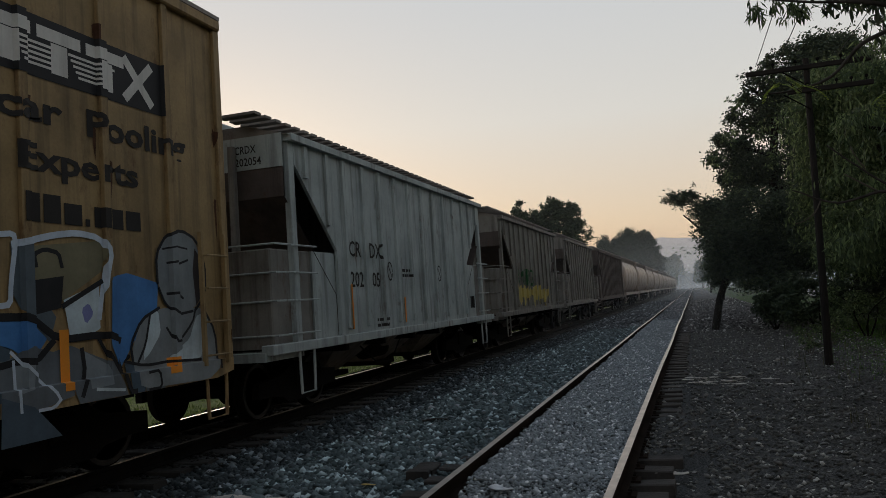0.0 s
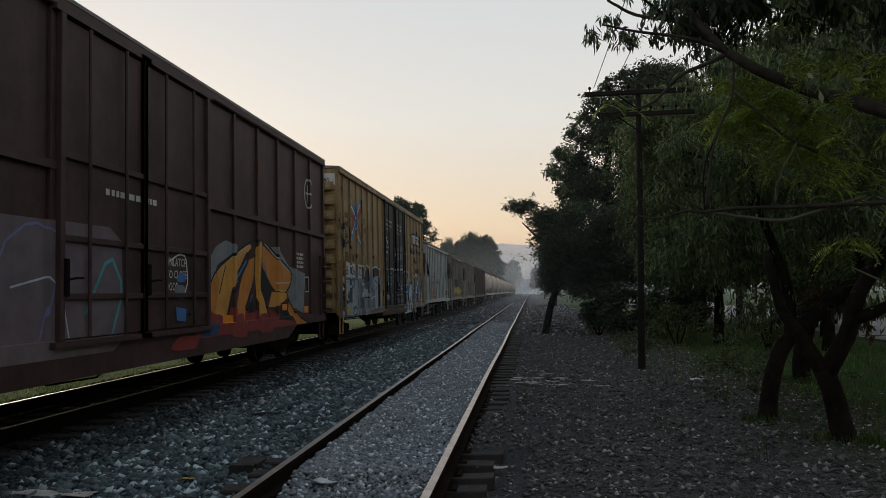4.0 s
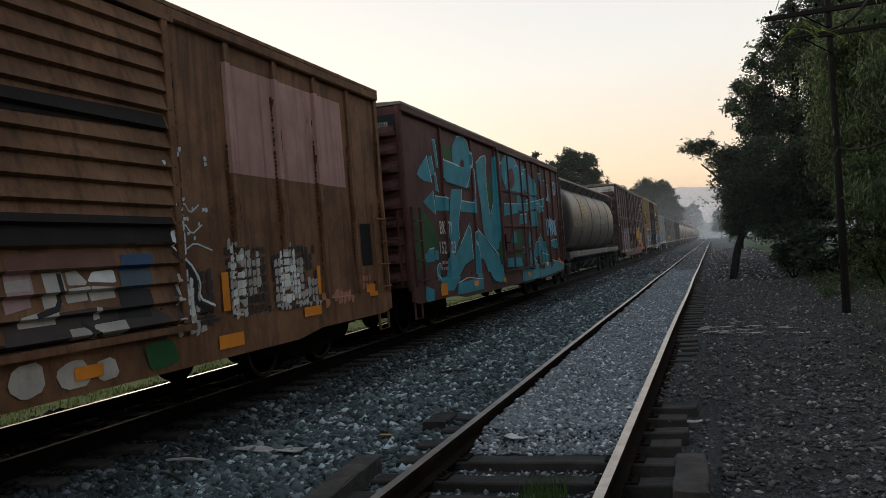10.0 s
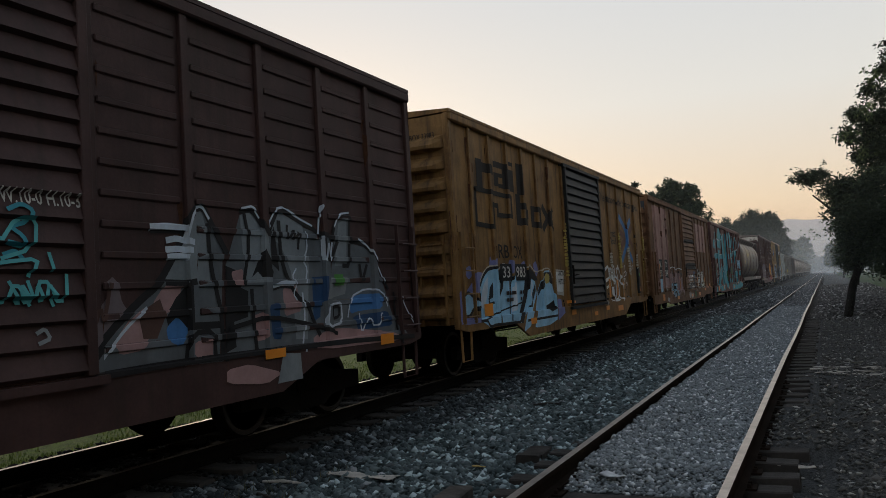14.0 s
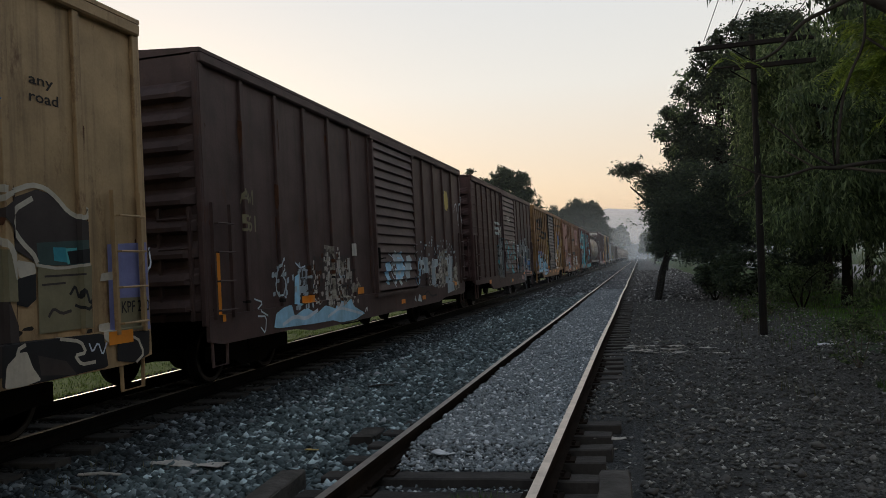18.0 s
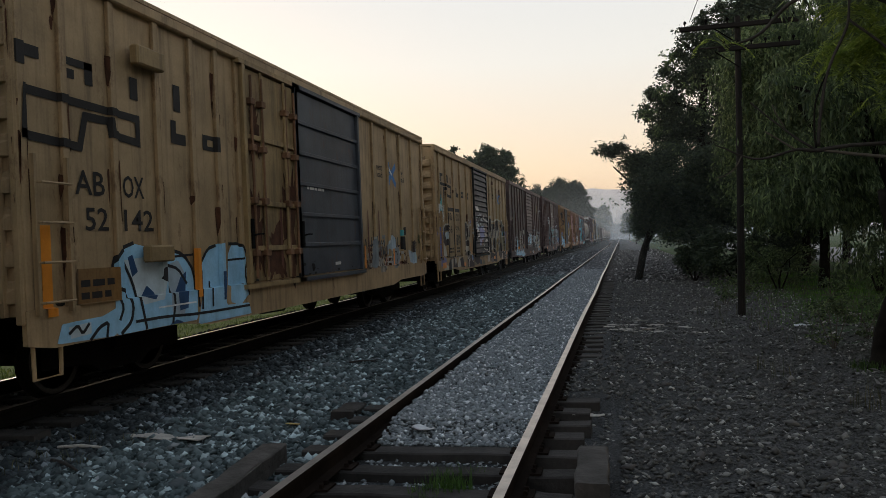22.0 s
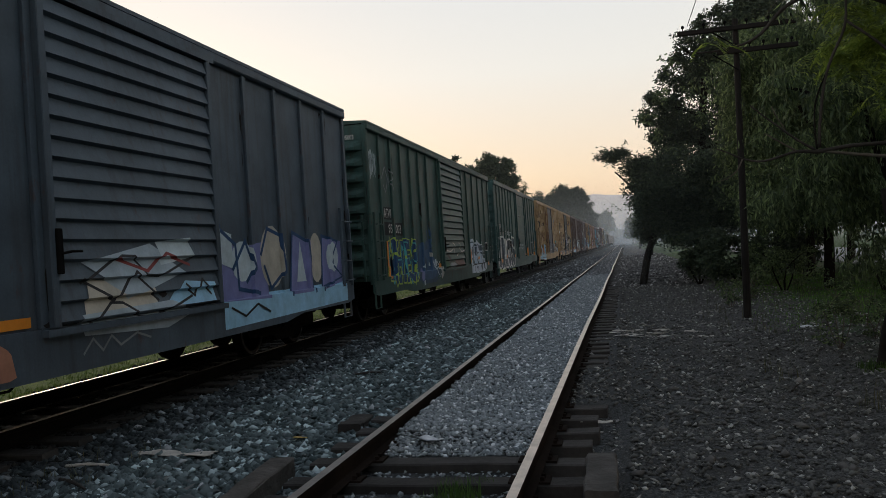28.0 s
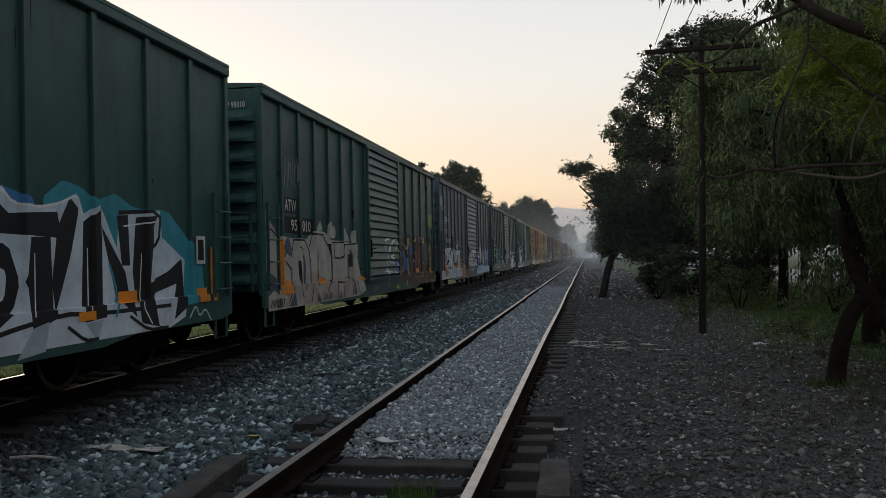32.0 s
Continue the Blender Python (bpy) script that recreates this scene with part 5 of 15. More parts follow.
def cyan_car():
    c = boxcar("maroon boxcar with huge cyan graffiti letters across its whole side", 15.8, M_MAROON, 4.50, doors=((6.9, 10.4, "plug", M_MAROON),), roof=M_ROOF, first_posts=[0.06, 2.33, 4.6, 6.78])
    k = SPRAY
    weather(c, 13, 0.7)
    cy = k["cyan"]
    blob(c, 0.3, 1.7, 1.3, 2.5, k["forest"], 51, 0.004, 0.25)
    for u0, u1, z0, z1, s in ((2.4, 3.1, 3.4, 4.1, 52), (5.6, 6.9, 1.0, 3.6, 53), (8.0, 9.4, 1.2, 2.2, 54)):
        blob(c, u0, u1, z0, z1, k["forest"], s, 0.004, 0.2)
    n_ = 0

    def bar(*pts, bend=0.16):
        """One flat limb of a letter, with a bright upper edge and a black lower one."""
        nonlocal n_
        n_ += 1
        pts = list(pts)
        shape = soften(pts, bend, True) if len(pts) > 4 else pts
        mark(c, "graffiti_fill", flat([shape]), cy, 0.009 + 0.00018 * n_)
        j = max(range(len(pts)), key=lambda q: pts[q][1] + pts[(q + 1) % len(pts)][1])
        mark(c, "graffiti_shine", ribbon(bmesh.new(), [pts[j], pts[(j + 1) % len(pts)]], 0.03), k["pale"], 0.0185)
        if len(pts) > 4:
            i = min(range(len(pts)), key=lambda q: pts[q][1] + pts[(q + 1) % len(pts)][1])
            mark(c, "graffiti_outline", ribbon(bmesh.new(), [(u + 0.04, z - 0.04) for u, z in (pts[i - 1], pts[i], pts[(i + 1) % len(pts)])], 0.05), k["black"], 0.0172)

    cyan_letters(c)
    # the leading half: angular limbs, arrows and a signature
    bar((8.9, 4.05), (9.1, 4.12), (9.55, 3.88), (9.55, 3.55), (9.25, 3.45), (9.38, 3.15), (9.45, 2.76), (8.9, 2.76), bend=0.1)
    bar((9.65, 3.88), (9.9, 3.92), (9.92, 3.32), (9.86, 2.82), (9.74, 3.3))
    bar((10.02, 4.05), (10.8, 4.2), (10.86, 3.82), (11.95, 3.8), (12.08, 3.7), (12.08, 3.32), (10.04, 3.36), bend=0.1)
    bar((10.46, 3.28), (10.9, 3.3), (10.9, 2.78), (11.84, 2.8), (11.83, 2.3), (10.95, 2.3), (10.42, 2.6), bend=0.08)
    bar((10.03, 3.1), (10.36, 3.12), (10.34, 2.84), (10.03, 2.84))
    bar((11.03, 3.1), (11.77, 3.15), (11.77, 2.9), (11.03, 2.9))
    bar((11.88, 3.08), (12.08, 3.08), (12.08, 2.83), (11.86, 2.82))
    bar((12.17, 3.08), (12.95, 2.86), (12.16, 2.75))
    bar((9.1, 2.62), (10.0, 2.66), (10.0, 2.37), (8.9, 2.31))
    bar((10.37, 2.58), (10.9, 2.58), (10.96, 2.28), (10.58, 1.65), (10.36, 1.92), (10.02, 1.46), (9.97, 1.8), (10.25, 2.25), bend=0.08)
    bar((10.36, 1.9), (10.82, 1.3), (10.72, 0.96), (10.02, 0.98), (10.04, 1.4), bend=0.05)
    bar((12.17, 2.08), (13.35, 1.3), (12.97, 1.0), (12.2, 1.52), (11.96, 1.5), bend=0.05)
    bar((11.25, 1.72), (12.03, 1.95), (12.02, 1.0), (11.82, 1.0), (11.8, 1.36), (11.02, 1.25), (10.88, 1.43), bend=0.08)
    bar((12.2, 1.4), (13.2, 1.3), (13.3, 0.75), (12.25, 0.8))
    bar((10.85, 1.28), (11.28, 1.12), (11.27, 0.6), (10.28, 0.6), (10.02, 0.94), bend=0.08)
    bar((13.8, 1.8), (14.72, 1.85), (15.2, 1.65), (14.7, 1.5), (13.8, 1.6), bend=0.02)
    bar((12.4, 4.1), (12.68, 4.15), (12.66, 3.7))
    bar((13.3, 3.95), (13.52, 3.95), (13.38, 3.55))
    bar((13.74, 3.95), (14.3, 3.2), (13.58, 3.25))
    bar((8.9, 1.02), (10.0, 0.95), (13.3, 0.8), (14.0, 1.1), (15.7, 0.92), (15.6, 0.72), (12.9, 0.6), (8.9, 0.6), bend=0.05)
    bar((9.07, 1.58), (9.29, 1.66), (9.65, 1.54), (9.29, 1.42), (9.07, 1.48), bend=0.02)
    scrawl(c, 13.3, 14.9, 2.0, 2.6, k["sky"], 0.10, 5, 59, 0.014)
    scrawl(c, 14.75, 15.55, 3.5, 4.05, k["sky"], 0.06, 3, 60, 0.014)
    words(c, "BK", 1.85, 2.03, 0.28, M_WHITE, 0.38, 0.03)
    words(c, "TY", 2.42, 2.03, 0.28, M_WHITE, 0.28, 0.03)
    words(c, "152", 1.76, 1.60, 0.27, M_WHITE, 0.44, 0.03)
    words(c, "123", 2.42, 1.60, 0.27, M_WHITE, 0.42, 0.03)
    bars(c, 1.8, 2.2, 1.25, 1.5, 2, k["pink"], 57, 0.03)
    bars(c, 7.0, 7.9, 4.0, 4.12, 1, M_WHITE, 58)
    reflectors(c, [(1.5, 0.72, 0.42, 0.26), (3.9, 0.78, 0.35, 0.12), (6.6, 0.72, 0.3, 0.12), (9.6, 0.72, 0.4, 0.12), (12.5, 0.95, 0.35, 0.12), (14.9, 0.95, 0.3, 0.2)])
    part("end_placard", box(bmesh.new(), -1.46, 1.49, -0.008, -0.002, 4.02, 4.36), M_BLACK, c["root"], "dark number band on the end")
    end_words(c, "BKTY 152123", 0.80, 4.12, 0.105, M_WHITE, 0.53)
    TRAIN.append((c["root"], -64.8))


def rusty_pink_car():
    c = boxcar("rust-brown boxcar with pinkish primer panels and a corrugated door", 15.7, M_RUSTY, 4.50, doors=((6.85, 9.95, "corrugated", M_RUSTY),), roof=M_RUSTY, first_posts=[0.06, 1.28, 2.35, 3.42, 4.45, 5.5, 6.75])
    k = SPRAY
    weather(c, 14, 1.3)
    slab(c, "primer_patch", 0.95, 3.4, 1.2, 4.3, M_PINK, 0.004, "pinkish primer patch")
    slab(c, "primer_patch", 11.1, 14.3, 2.78, 4.15, M_PINK, 0.004, "pinkish primer patch")
    for u, a, b in ((1.42, "BK", "155"), (2.55, "TY", "364")):
        slab(c, "number_panel", u, u + 0.72, 1.56, 2.30, M_PANEL, 0.010, "black number panel")
        words(c, a, u + 0.14, 2.0, 0.22, M_WHITE, 0.4, 0.014)
        words(c, b, u + 0.1, 1.66, 0.24, M_WHITE, 0.5, 0.014)
    drips(c, 3.4, 6.6, 1.95, 0.72, k["pink"], 10, 61, 0.006)
    mark(c, "graffiti_shine", ribbon(bmesh.new(), [(3.5, 1.95), (4.3, 2.02), (5.0, 1.9), (5.6, 1.98), (6.5, 1.92)], 0.035), k["white"], 0.010)
    piece(c, "SNEIK", 3.75, 5.1, 0.78, 1.42, "sky", "black", 0.12, 0.05, None, None, 62)
    scrawl(c, 5.0, 5.6, 0.8, 1.05, k["black"], 0.03, 4, 63)
    bm = ribbon(bmesh.new(), [(3.9, 1.5), (4.2, 1.85), (4.3, 1.45)], 0.09)
    ribbon(bm, [(5.3, 1.2), (5.4, 1.8), (5.75, 1.85)], 0.09, 0.0004)
    ribbon(bm, [(5.9, 1.1), (6.1, 1.75), (6.45, 1.7), (6.4, 1.2)], 0.08, 0.0008)
    mark(c, "graffiti_outline", bm, k["dark"], 0.012)
    flaking_remnants(c)
    slab(c, "placard", 14.7, 15.1, 1.5, 2.2, M_PANEL, 0.01)
    reflectors(c, [(1.26, 1.62, 0.11, 0.5), (1.36, 1.12, 0.12, 0.48), (1.5, 0.75, 0.4, 0.24), (3.55, 0.95, 0.14, 0.5), (4.6, 0.70, 0.5, 0.14), (5.55, 1.1, 0.10, 0.5), (8.4, 0.7, 0.35, 0.12), (10.76, 1.11, 0.14, 0.46), (10.55, 0.68, 0.5, 0.16), (13.1, 1.14, 0.09, 0.42), (12.55, 0.86, 0.5, 0.13), (14.75, 0.98, 0.35, 0.2)])
    part("end_placard", box(bmesh.new(), -1.46, 1.49, -0.008, -0.002, 4.05, 4.38), M_NAVY, c["root"], "dark number band on the end")
    end_words(c, "BKTY 155364", 0.80, 4.15, 0.105, M_WHITE, 0.53)
    TRAIN.append((c["root"], -81.6))


def ochre_car():
    c = boxcar("ochre yellow boxcar with a black corrugated door and pale blue graffiti", 15.05, M_OCHRE, 4.54, doors=((6.3, 9.3, "corrugated", M_BLACK),), roof=M_OCHRE, foot=0.86, first_posts=[0.06, 0.85, 1.74, 2.64, 3.5, 4.35, 5.2, 6.2])
    k = SPRAY
    weather(c, 15, 1.5)
    ink = M_INK
    block_logo(c, [(1.15, 1.42, 3.42, 3.95), (1.42, 1.95, 3.72, 3.9), (1.98, 2.62, 3.88, 4.0), (1.98, 2.2, 3.52, 3.78), (2.42, 2.66, 3.5, 3.9), (2.2, 2.44, 3.5, 3.58), (2.2, 2.44, 3.7, 3.78),
                   (2.78, 3.02, 3.48, 3.92), (2.78, 3.02, 4.0, 4.08), (3.2, 3.48, 3.46, 4.1),
                   (3.08, 3.34, 2.82, 3.46), (3.34, 3.72, 2.84, 2.98), (3.34, 3.72, 3.16, 3.3), (3.6, 3.78, 2.98, 3.18),
                   (3.95, 4.15, 2.82, 3.28), (4.4, 4.62, 2.82, 3.28), (4.15, 4.4, 2.82, 2.95), (4.15, 4.4, 3.16, 3.28)],
               [(1.05, 3.36), (1.05, 2.74), (1.78, 2.72), (1.78, 3.14), (2.08, 3.14), (2.08, 2.96), (2.82, 2.98), (2.82, 3.36), (1.05, 3.38)], ink)
    mark(c, "emblem_band", ribbon(ribbon(bmesh.new(), [(4.75, 2.85), (5.35, 3.28)], 0.17), [(4.75, 3.28), (5.35, 2.85)], 0.17, 0.0005), ink, 0.008)
    words(c, "RB", 1.98, 2.14, 0.26, ink, 0.55)
    words(c, "OX", 2.75, 2.14, 0.26, ink, 0.5)
    for u0, u1, s in ((1.98, 2.57, "33"), (2.71, 3.42, "983")):
        slab(c, "number_panel", u0, u1, 1.70, 2.03, M_PANEL, 0.024, "black number panel")
        words(c, s, u0 + 0.1, 1.76, 0.22, M_WHITE, u1 - u0 - 0.2, 0.028)
    cube_letters(c)
    words(c, "WRITING", 5.48, 1.76, 0.13, k["black"], 0.54, 0.024)
    words(c, "HISTORY", 5.48, 1.57, 0.13, k["black"], 0.54, 0.024)
    for a, b in ((2.2, 2.6), (2.95, 3.3)):
        bars(c, a, b, 1.30, 1.56, 2, k["dark"], int(a * 5), 0.03)
    # towards the leading end
    words(c, "The nationwide boxcar pool", 9.62, 3.80, 0.30, ink, 4.9)
    white_throwup(c)
    words(c, "next", 10.75, 2.88, 0.18, ink, 0.55)
    words(c, "load", 10.75, 2.66, 0.20, ink, 0.55)
    words(c, "any", 13.72, 2.90, 0.18, ink, 0.4)
    words(c, "road", 13.72, 2.66, 0.20, ink, 0.5)
    slab(c, "number_panel", 13.75, 14.25, 1.15, 2.0, M_PANEL, 0.01, "dark notice panel")
    slab(c, "sticker", 14.1, 14.25, 1.7, 1.8, k["green"], 0.014)
    # pale paint and rust flaking on the posts
    c["coat"] = 0.0115
    for i, p in enumerate(c["posts"][7:14]):
        peeling(c, "cream" if i % 3 else "gold", [(p - 0.07, p + 0.07, 1.75 + 0.2 * (i % 2), 3.2 - 0.35 * (i % 3))], 70 + i, 0.9, 0.07)
        peeling(c, "rust", [(p - 0.05, p + 0.05, 2.3 - 0.2 * (i % 3), 3.9)], 90 + i, 0.3, 0.06)
    reflectors(c, [(1.12, 1.08, 0.4, 0.22), (3.35, 0.80, 0.35, 0.12), (6.2, 0.84, 0.35, 0.12), (6.0, 1.12, 0.4, 0.07), (8.2, 0.72, 0.3, 0.1), (9.4, 0.8, 0.35, 0.12), (10.08, 1.13, 0.19, 0.52), (10.98, 1.16, 0.16, 0.44), (11.74, 1.12, 0.12, 0.42), (10.75, 0.72, 0.62, 0.15), (13.85, 1.2, 0.3, 0.16)])
    end_words(c, "RBOX 33983", 0.80, 4.16, 0.105, M_INK, 0.53)
    TRAIN.append((c["root"], -97.8))


def brown_ribbed_car():
    c = boxcar("dark brown boxcar with a wide corrugated door and grey-blue graffiti", 14.8, M_BROWN, 4.54, doors=((5.9, 9.0, "corrugated", M_BROWN),), roof=M_DARK, foot=0.84)
    k = SPRAY
    weather(c, 16, 0.7)
    # pressed ribs between the posts
    c["ribs"] = [1.24 + 0.27 * i for i in range(12)]
    for a, b in zip(c["posts"], c["posts"][1:]):
        if b - a < 1.6:
            for z in c["ribs"]:
                part("wall_rib", box(bmesh.new(), WALL, WALL + 0.022, a + 0.1, b - 0.1, z - 0.035, z + 0.035, 0.012), M_BROWN, c["root"])
    knife_letters(c)
    slab(c, "sticker", 12.65, 12.85, 1.72, 1.86, k["green"], 0.024)
    words(c, "DOOR OPENING W.10-0 H.10-3", 7.35, 2.42, 0.12, M_WHITE, 1.6, 0.006)
    bars(c, 7.0, 7.6, 3.3, 3.65, 2, M_WHITE, 90)
    bars(c, 4.4, 5.4, 2.7, 3.3, 3, k["pale"], 91)
    slab(c, "sticker", 5.0, 5.5, 2.78, 2.9, M_WHITE, 0.012)
    slab(c, "sticker", 5.66, 5.74, 2.6, 3.05, M_WHITE, 0.012)
    reflectors(c, [(7.6, 0.72, 0.4, 0.12), (11.2, 0.95, 0.35, 0.10), (13.6, 0.9, 0.35, 0.14), (2.4, 0.8, 0.4, 0.14)])
    TRAIN.append((c["root"], -114.0))


def sooty_car():
    c = boxcar("sooty dark brown boxcar with pale blue paint patches", 15.2, M_DARK, 4.50, doors=((6.65, 9.65, "corrugated", M_DARK),), roof=M_DARK, ends=M_DARK)
    k = SPRAY
    weather(c, 17, 0.8)
    words(c, "AM", 1.02, 2.6, 0.22, k["sandy"], 0.4)
    words(c, "561", 1.05, 2.2, 0.25, k["sandy"], 0.42)
    blue_remnants(c)
    blob(c, 13.2, 13.65, 3.2, 3.8, k["gold"], 108, 0.006, 0.1, "round_mark")
    slab(c, "sticker", 5.39, 5.63, 1.85, 2.09, M_WHITE, 0.012)
    reflectors(c, [(0.30, 0.96, 0.08, 0.95), (2.95, 1.05, 0.5, 0.12), (5.55, 1.08, 0.4, 0.13), (8.3, 0.72, 0.3, 0.1), (10.1, 0.72, 0.3, 0.1), (13.7, 0.95, 0.3, 0.12)])
    TRAIN.append((c["root"], -130.9))


def daub(c, key, lift, outlines, name="graffiti_fill"):
    """Patches of one spray paint, each an object of its own."""
    for i, o in enumerate(outlines):
        mark(c, name, flat([o]), SPRAY[key], lift + 0.0004 * i)


def line(c, key, lift, w, paths, name="graffiti_outline"):
    """Thin sprayed lines through a few points each."""
    for i, p in enumerate(paths):
        mark(c, name, ribbon(bmesh.new(), p, w), SPRAY[key], lift + 0.00015 * i)


def oval(u, z, a, b, n=18):
    return [(u + a * math.cos(6.2832 * i / n), z + b * math.sin(6.2832 * i / n)) for i in range(n)]


def arc(u, z, a, b, t0, t1, n=12):
    return [(u + a * math.cos(math.radians(t0 + (t1 - t0) * i / n)), z + b * math.sin(math.radians(t0 + (t1 - t0) * i / n))) for i in range(n + 1)]


def patch(c, key, outline, bend=0.0):
    """One more coat of spray paint: a patch with sharp or rounded corners."""
    c["coat"] += 0.0002
    ends = [u for u, z in outline if min(u, c["L"] - u) < 2.6]
    outline = [(min(max(u, 0.03), c["L"] - 0.03), max(z, c["foot"] + 0.005 if ends else 0.58)) for u, z in outline]
    mark(c, "graffiti_fill", flat([soften(outline, bend, True) if bend else outline]), SPRAY[key], c["coat"])


def stroke(c, key, w, path):
    """One more coat of spray paint: a line drawn with the can."""
    c["coat"] += 0.0002
    path = [(u, max(z, c["foot"] + w * 0.5)) for u, z in path]
    mark(c, "graffiti_outline", ribbon(bmesh.new(), soften(path, 0.2) if len(path) > 2 else path, w), SPRAY[key], c["coat"])


def front_piece(c):
    """Blue and pale letters with black contours under an outlined band, and a plain outlined head."""
    c["coat"] = 0.0055
    patch(c, "pale", [(11.62, 0.85), (11.82, 1.84), (12.34, 1.8), (12.5, 1.98), (12.92, 1.94), (13.31, 1.75), (13.89, 2.04), (13.88, 0.65), (12.82, 0.66), (11.65, 0.62)], 0.05)
    patch(c, "steel", [(12.26, 0.79), (12.4, 1.46), (12.89, 1.58), (13.29, 1.43), (13.23, 0.71)])
    patch(c, "dark", [(11.68, 1.8), (11.81, 1.8), (11.77, 1.16), (11.64, 1.08)])
    patch(c, "blue", [(12.61, 1.76), (12.92, 1.98), (13.33, 1.94), (13.14, 1.71), (12.88, 1.45), (12.68, 1.45)], 0.1)
    patch(c, "sky", [(11.88, 1.85), (12.34, 1.8), (12.89, 1.58), (12.3, 1.29), (12.04, 1.35)], 0.1)
    patch(c, "slate", [(11.96, 1.47), (12.31, 1.42), (12.12, 0.8), (11.92, 0.82)])
    patch(c, "slate", [(13.26, 1.16), (13.61, 1.42), (13.8, 1.04), (13.66, 0.67), (13.33, 0.7)])
    patch(c, "slate", [(14.19, 1.41), (14.7, 1.49), (14.65, 0.99), (14.27, 0.91)])
    patch(c, "navy", [(12.86, 1.18), (13.11, 1.35), (13.15, 0.81), (12.93, 0.78)], 0.1)
    stroke(c, "pale", 0.05, [(11.4, 2.45), (12.03, 2.5), (12.86, 2.54), (12.88, 2.25), (12.75, 1.87), (12.34, 1.85), (11.37, 1.88)])
    stroke(c, "slate", 0.03, [(11.49, 2.39), (12.76, 2.46), (12.63, 1.98), (11.47, 1.95)])
    stroke(c, "slate", 0.05, [(13.21, 2.33), (13.25, 2.03), (14.24, 1.95)])
    stroke(c, "white", 0.05, [(12.03, 1.22), (12.88, 1.45), (13.38, 1.29), (13.85, 1.61)])
    stroke(c, "white", 0.05, [(13.23, 0.71), (13.7, 1.14), (13.81, 0.85)])
    stroke(c, "black", 0.05, [(11.81, 1.8), (12.05, 1.51), (11.94, 1.15), (12.3, 1.34), (12.66, 1.19)])
    stroke(c, "black", 0.05, [(12.5, 1.98), (12.55, 1.72), (12.88, 1.4), (12.77, 1.1)])
    stroke(c, "black", 0.05, [(13.89, 2.04), (13.31, 1.71), (12.99, 1.58)])
    stroke(c, "black", 0.05, [(13.94, 1.75), (14.0, 1.41), (14.15, 1.02), (14.0, 0.64)])
    stroke(c, "black", 0.04, [(12.28, 1.04), (12.44, 0.78)])
    stroke(c, "black", 0.04, [(13.41, 1.62), (13.62, 1.52), (13.48, 1.2)])
    c["coat"] = 0.0115
    patch(c, "sandy", [(14.93, 2.28), (15.86, 2.38), (15.77, 2.07), (15.29, 1.8), (14.98, 1.96)])
    patch(c, "steelblue", [(14.72, 2.29), (14.93, 2.31), (14.93, 1.96), (15.19, 1.65), (15.11, 1.43), (14.87, 1.62), (14.73, 1.86)])
    patch(c, "blue", [(14.56, 1.68), (14.9, 1.62), (15.08, 1.46), (14.89, 1.25), (14.72, 1.39), (14.55, 1.45)], 0.05)
    patch(c, "blue", [(15.86, 2.01), (16.13, 2.06), (16.6, 1.96), (16.56, 1.6), (16.21, 1.38), (15.95, 1.07), (15.82, 1.35)], 0.05)
    patch(c, "pale", [(15.28, 1.8), (15.73, 1.96), (15.73, 1.52), (15.63, 1.47), (15.34, 1.48)])
    patch(c, "violet", [(15.49, 1.71), (15.59, 1.77), (15.65, 1.66), (15.54, 1.56)], 0.2)
    patch(c, "black", [(14.95, 1.98), (15.29, 2.02), (15.25, 1.73), (14.97, 1.68)])
    patch(c, "flint", [(14.63, 1.3), (14.89, 1.41), (15.14, 1.34), (15.35, 1.38), (15.32, 0.93), (14.87, 0.78), (14.53, 0.63), (14.55, 1.31)])
    patch(c, "zinc", [(14.71, 1.25), (14.9, 1.28), (14.88, 1.04), (14.7, 1.01)])
    patch(c, "flint", [(15.35, 1.38), (15.84, 1.19), (15.98, 0.95), (16.02, 0.73), (15.38, 0.74), (15.32, 0.98)])
    patch(c, "zinc", [(15.48, 1.33), (15.8, 1.17), (15.83, 0.97), (15.53, 0.96)])
    patch(c, "slate", [(14.54, 1.01), (14.87, 0.89), (15.16, 0.6), (14.52, 0.6)])
    patch(c, "slate", [(16.04, 1.17), (16.34, 1.08), (16.26, 0.69), (16.09, 0.74)])
    patch(c, "flint", [(16.28, 1.15), (16.6, 1.12), (16.58, 0.82), (16.28, 0.72)])
    stroke(c, "ice", 0.06, [(14.75, 2.29), (14.93, 2.33), (15.18, 2.39), (15.46, 2.43), (15.75, 2.4), (15.87, 2.27), (15.8, 2.02), (15.72, 1.63)])
    stroke(c, "ice", 0.05, [(14.58, 2.36), (14.75, 2.38), (14.77, 2.3), (14.71, 1.96), (14.7, 1.77), (14.56, 1.76)])
    stroke(c, "black", 0.04, [(14.98, 2.11), (14.96, 2.21), (15.08, 2.26), (15.24, 2.23), (15.27, 2.11)])
    stroke(c, "black", 0.07, [(14.56, 1.67), (14.9, 1.66), (15.21, 1.44), (15.78, 1.46), (15.97, 1.39)])
    stroke(c, "black", 0.06, [(14.55, 1.26), (14.77, 1.29), (14.95, 1.27), (15.14, 1.43)])
    stroke(c, "black", 0.05, [(15.28, 1.75), (15.76, 1.97)])
    stroke(c, "ice", 0.03, [(14.69, 1.37), (14.89, 1.18), (15.17, 0.93), (15.08, 0.72), (14.92, 0.61)])
    stroke(c, "black", 0.05, [(15.48, 1.33), (15.51, 1.12), (15.42, 0.92)])
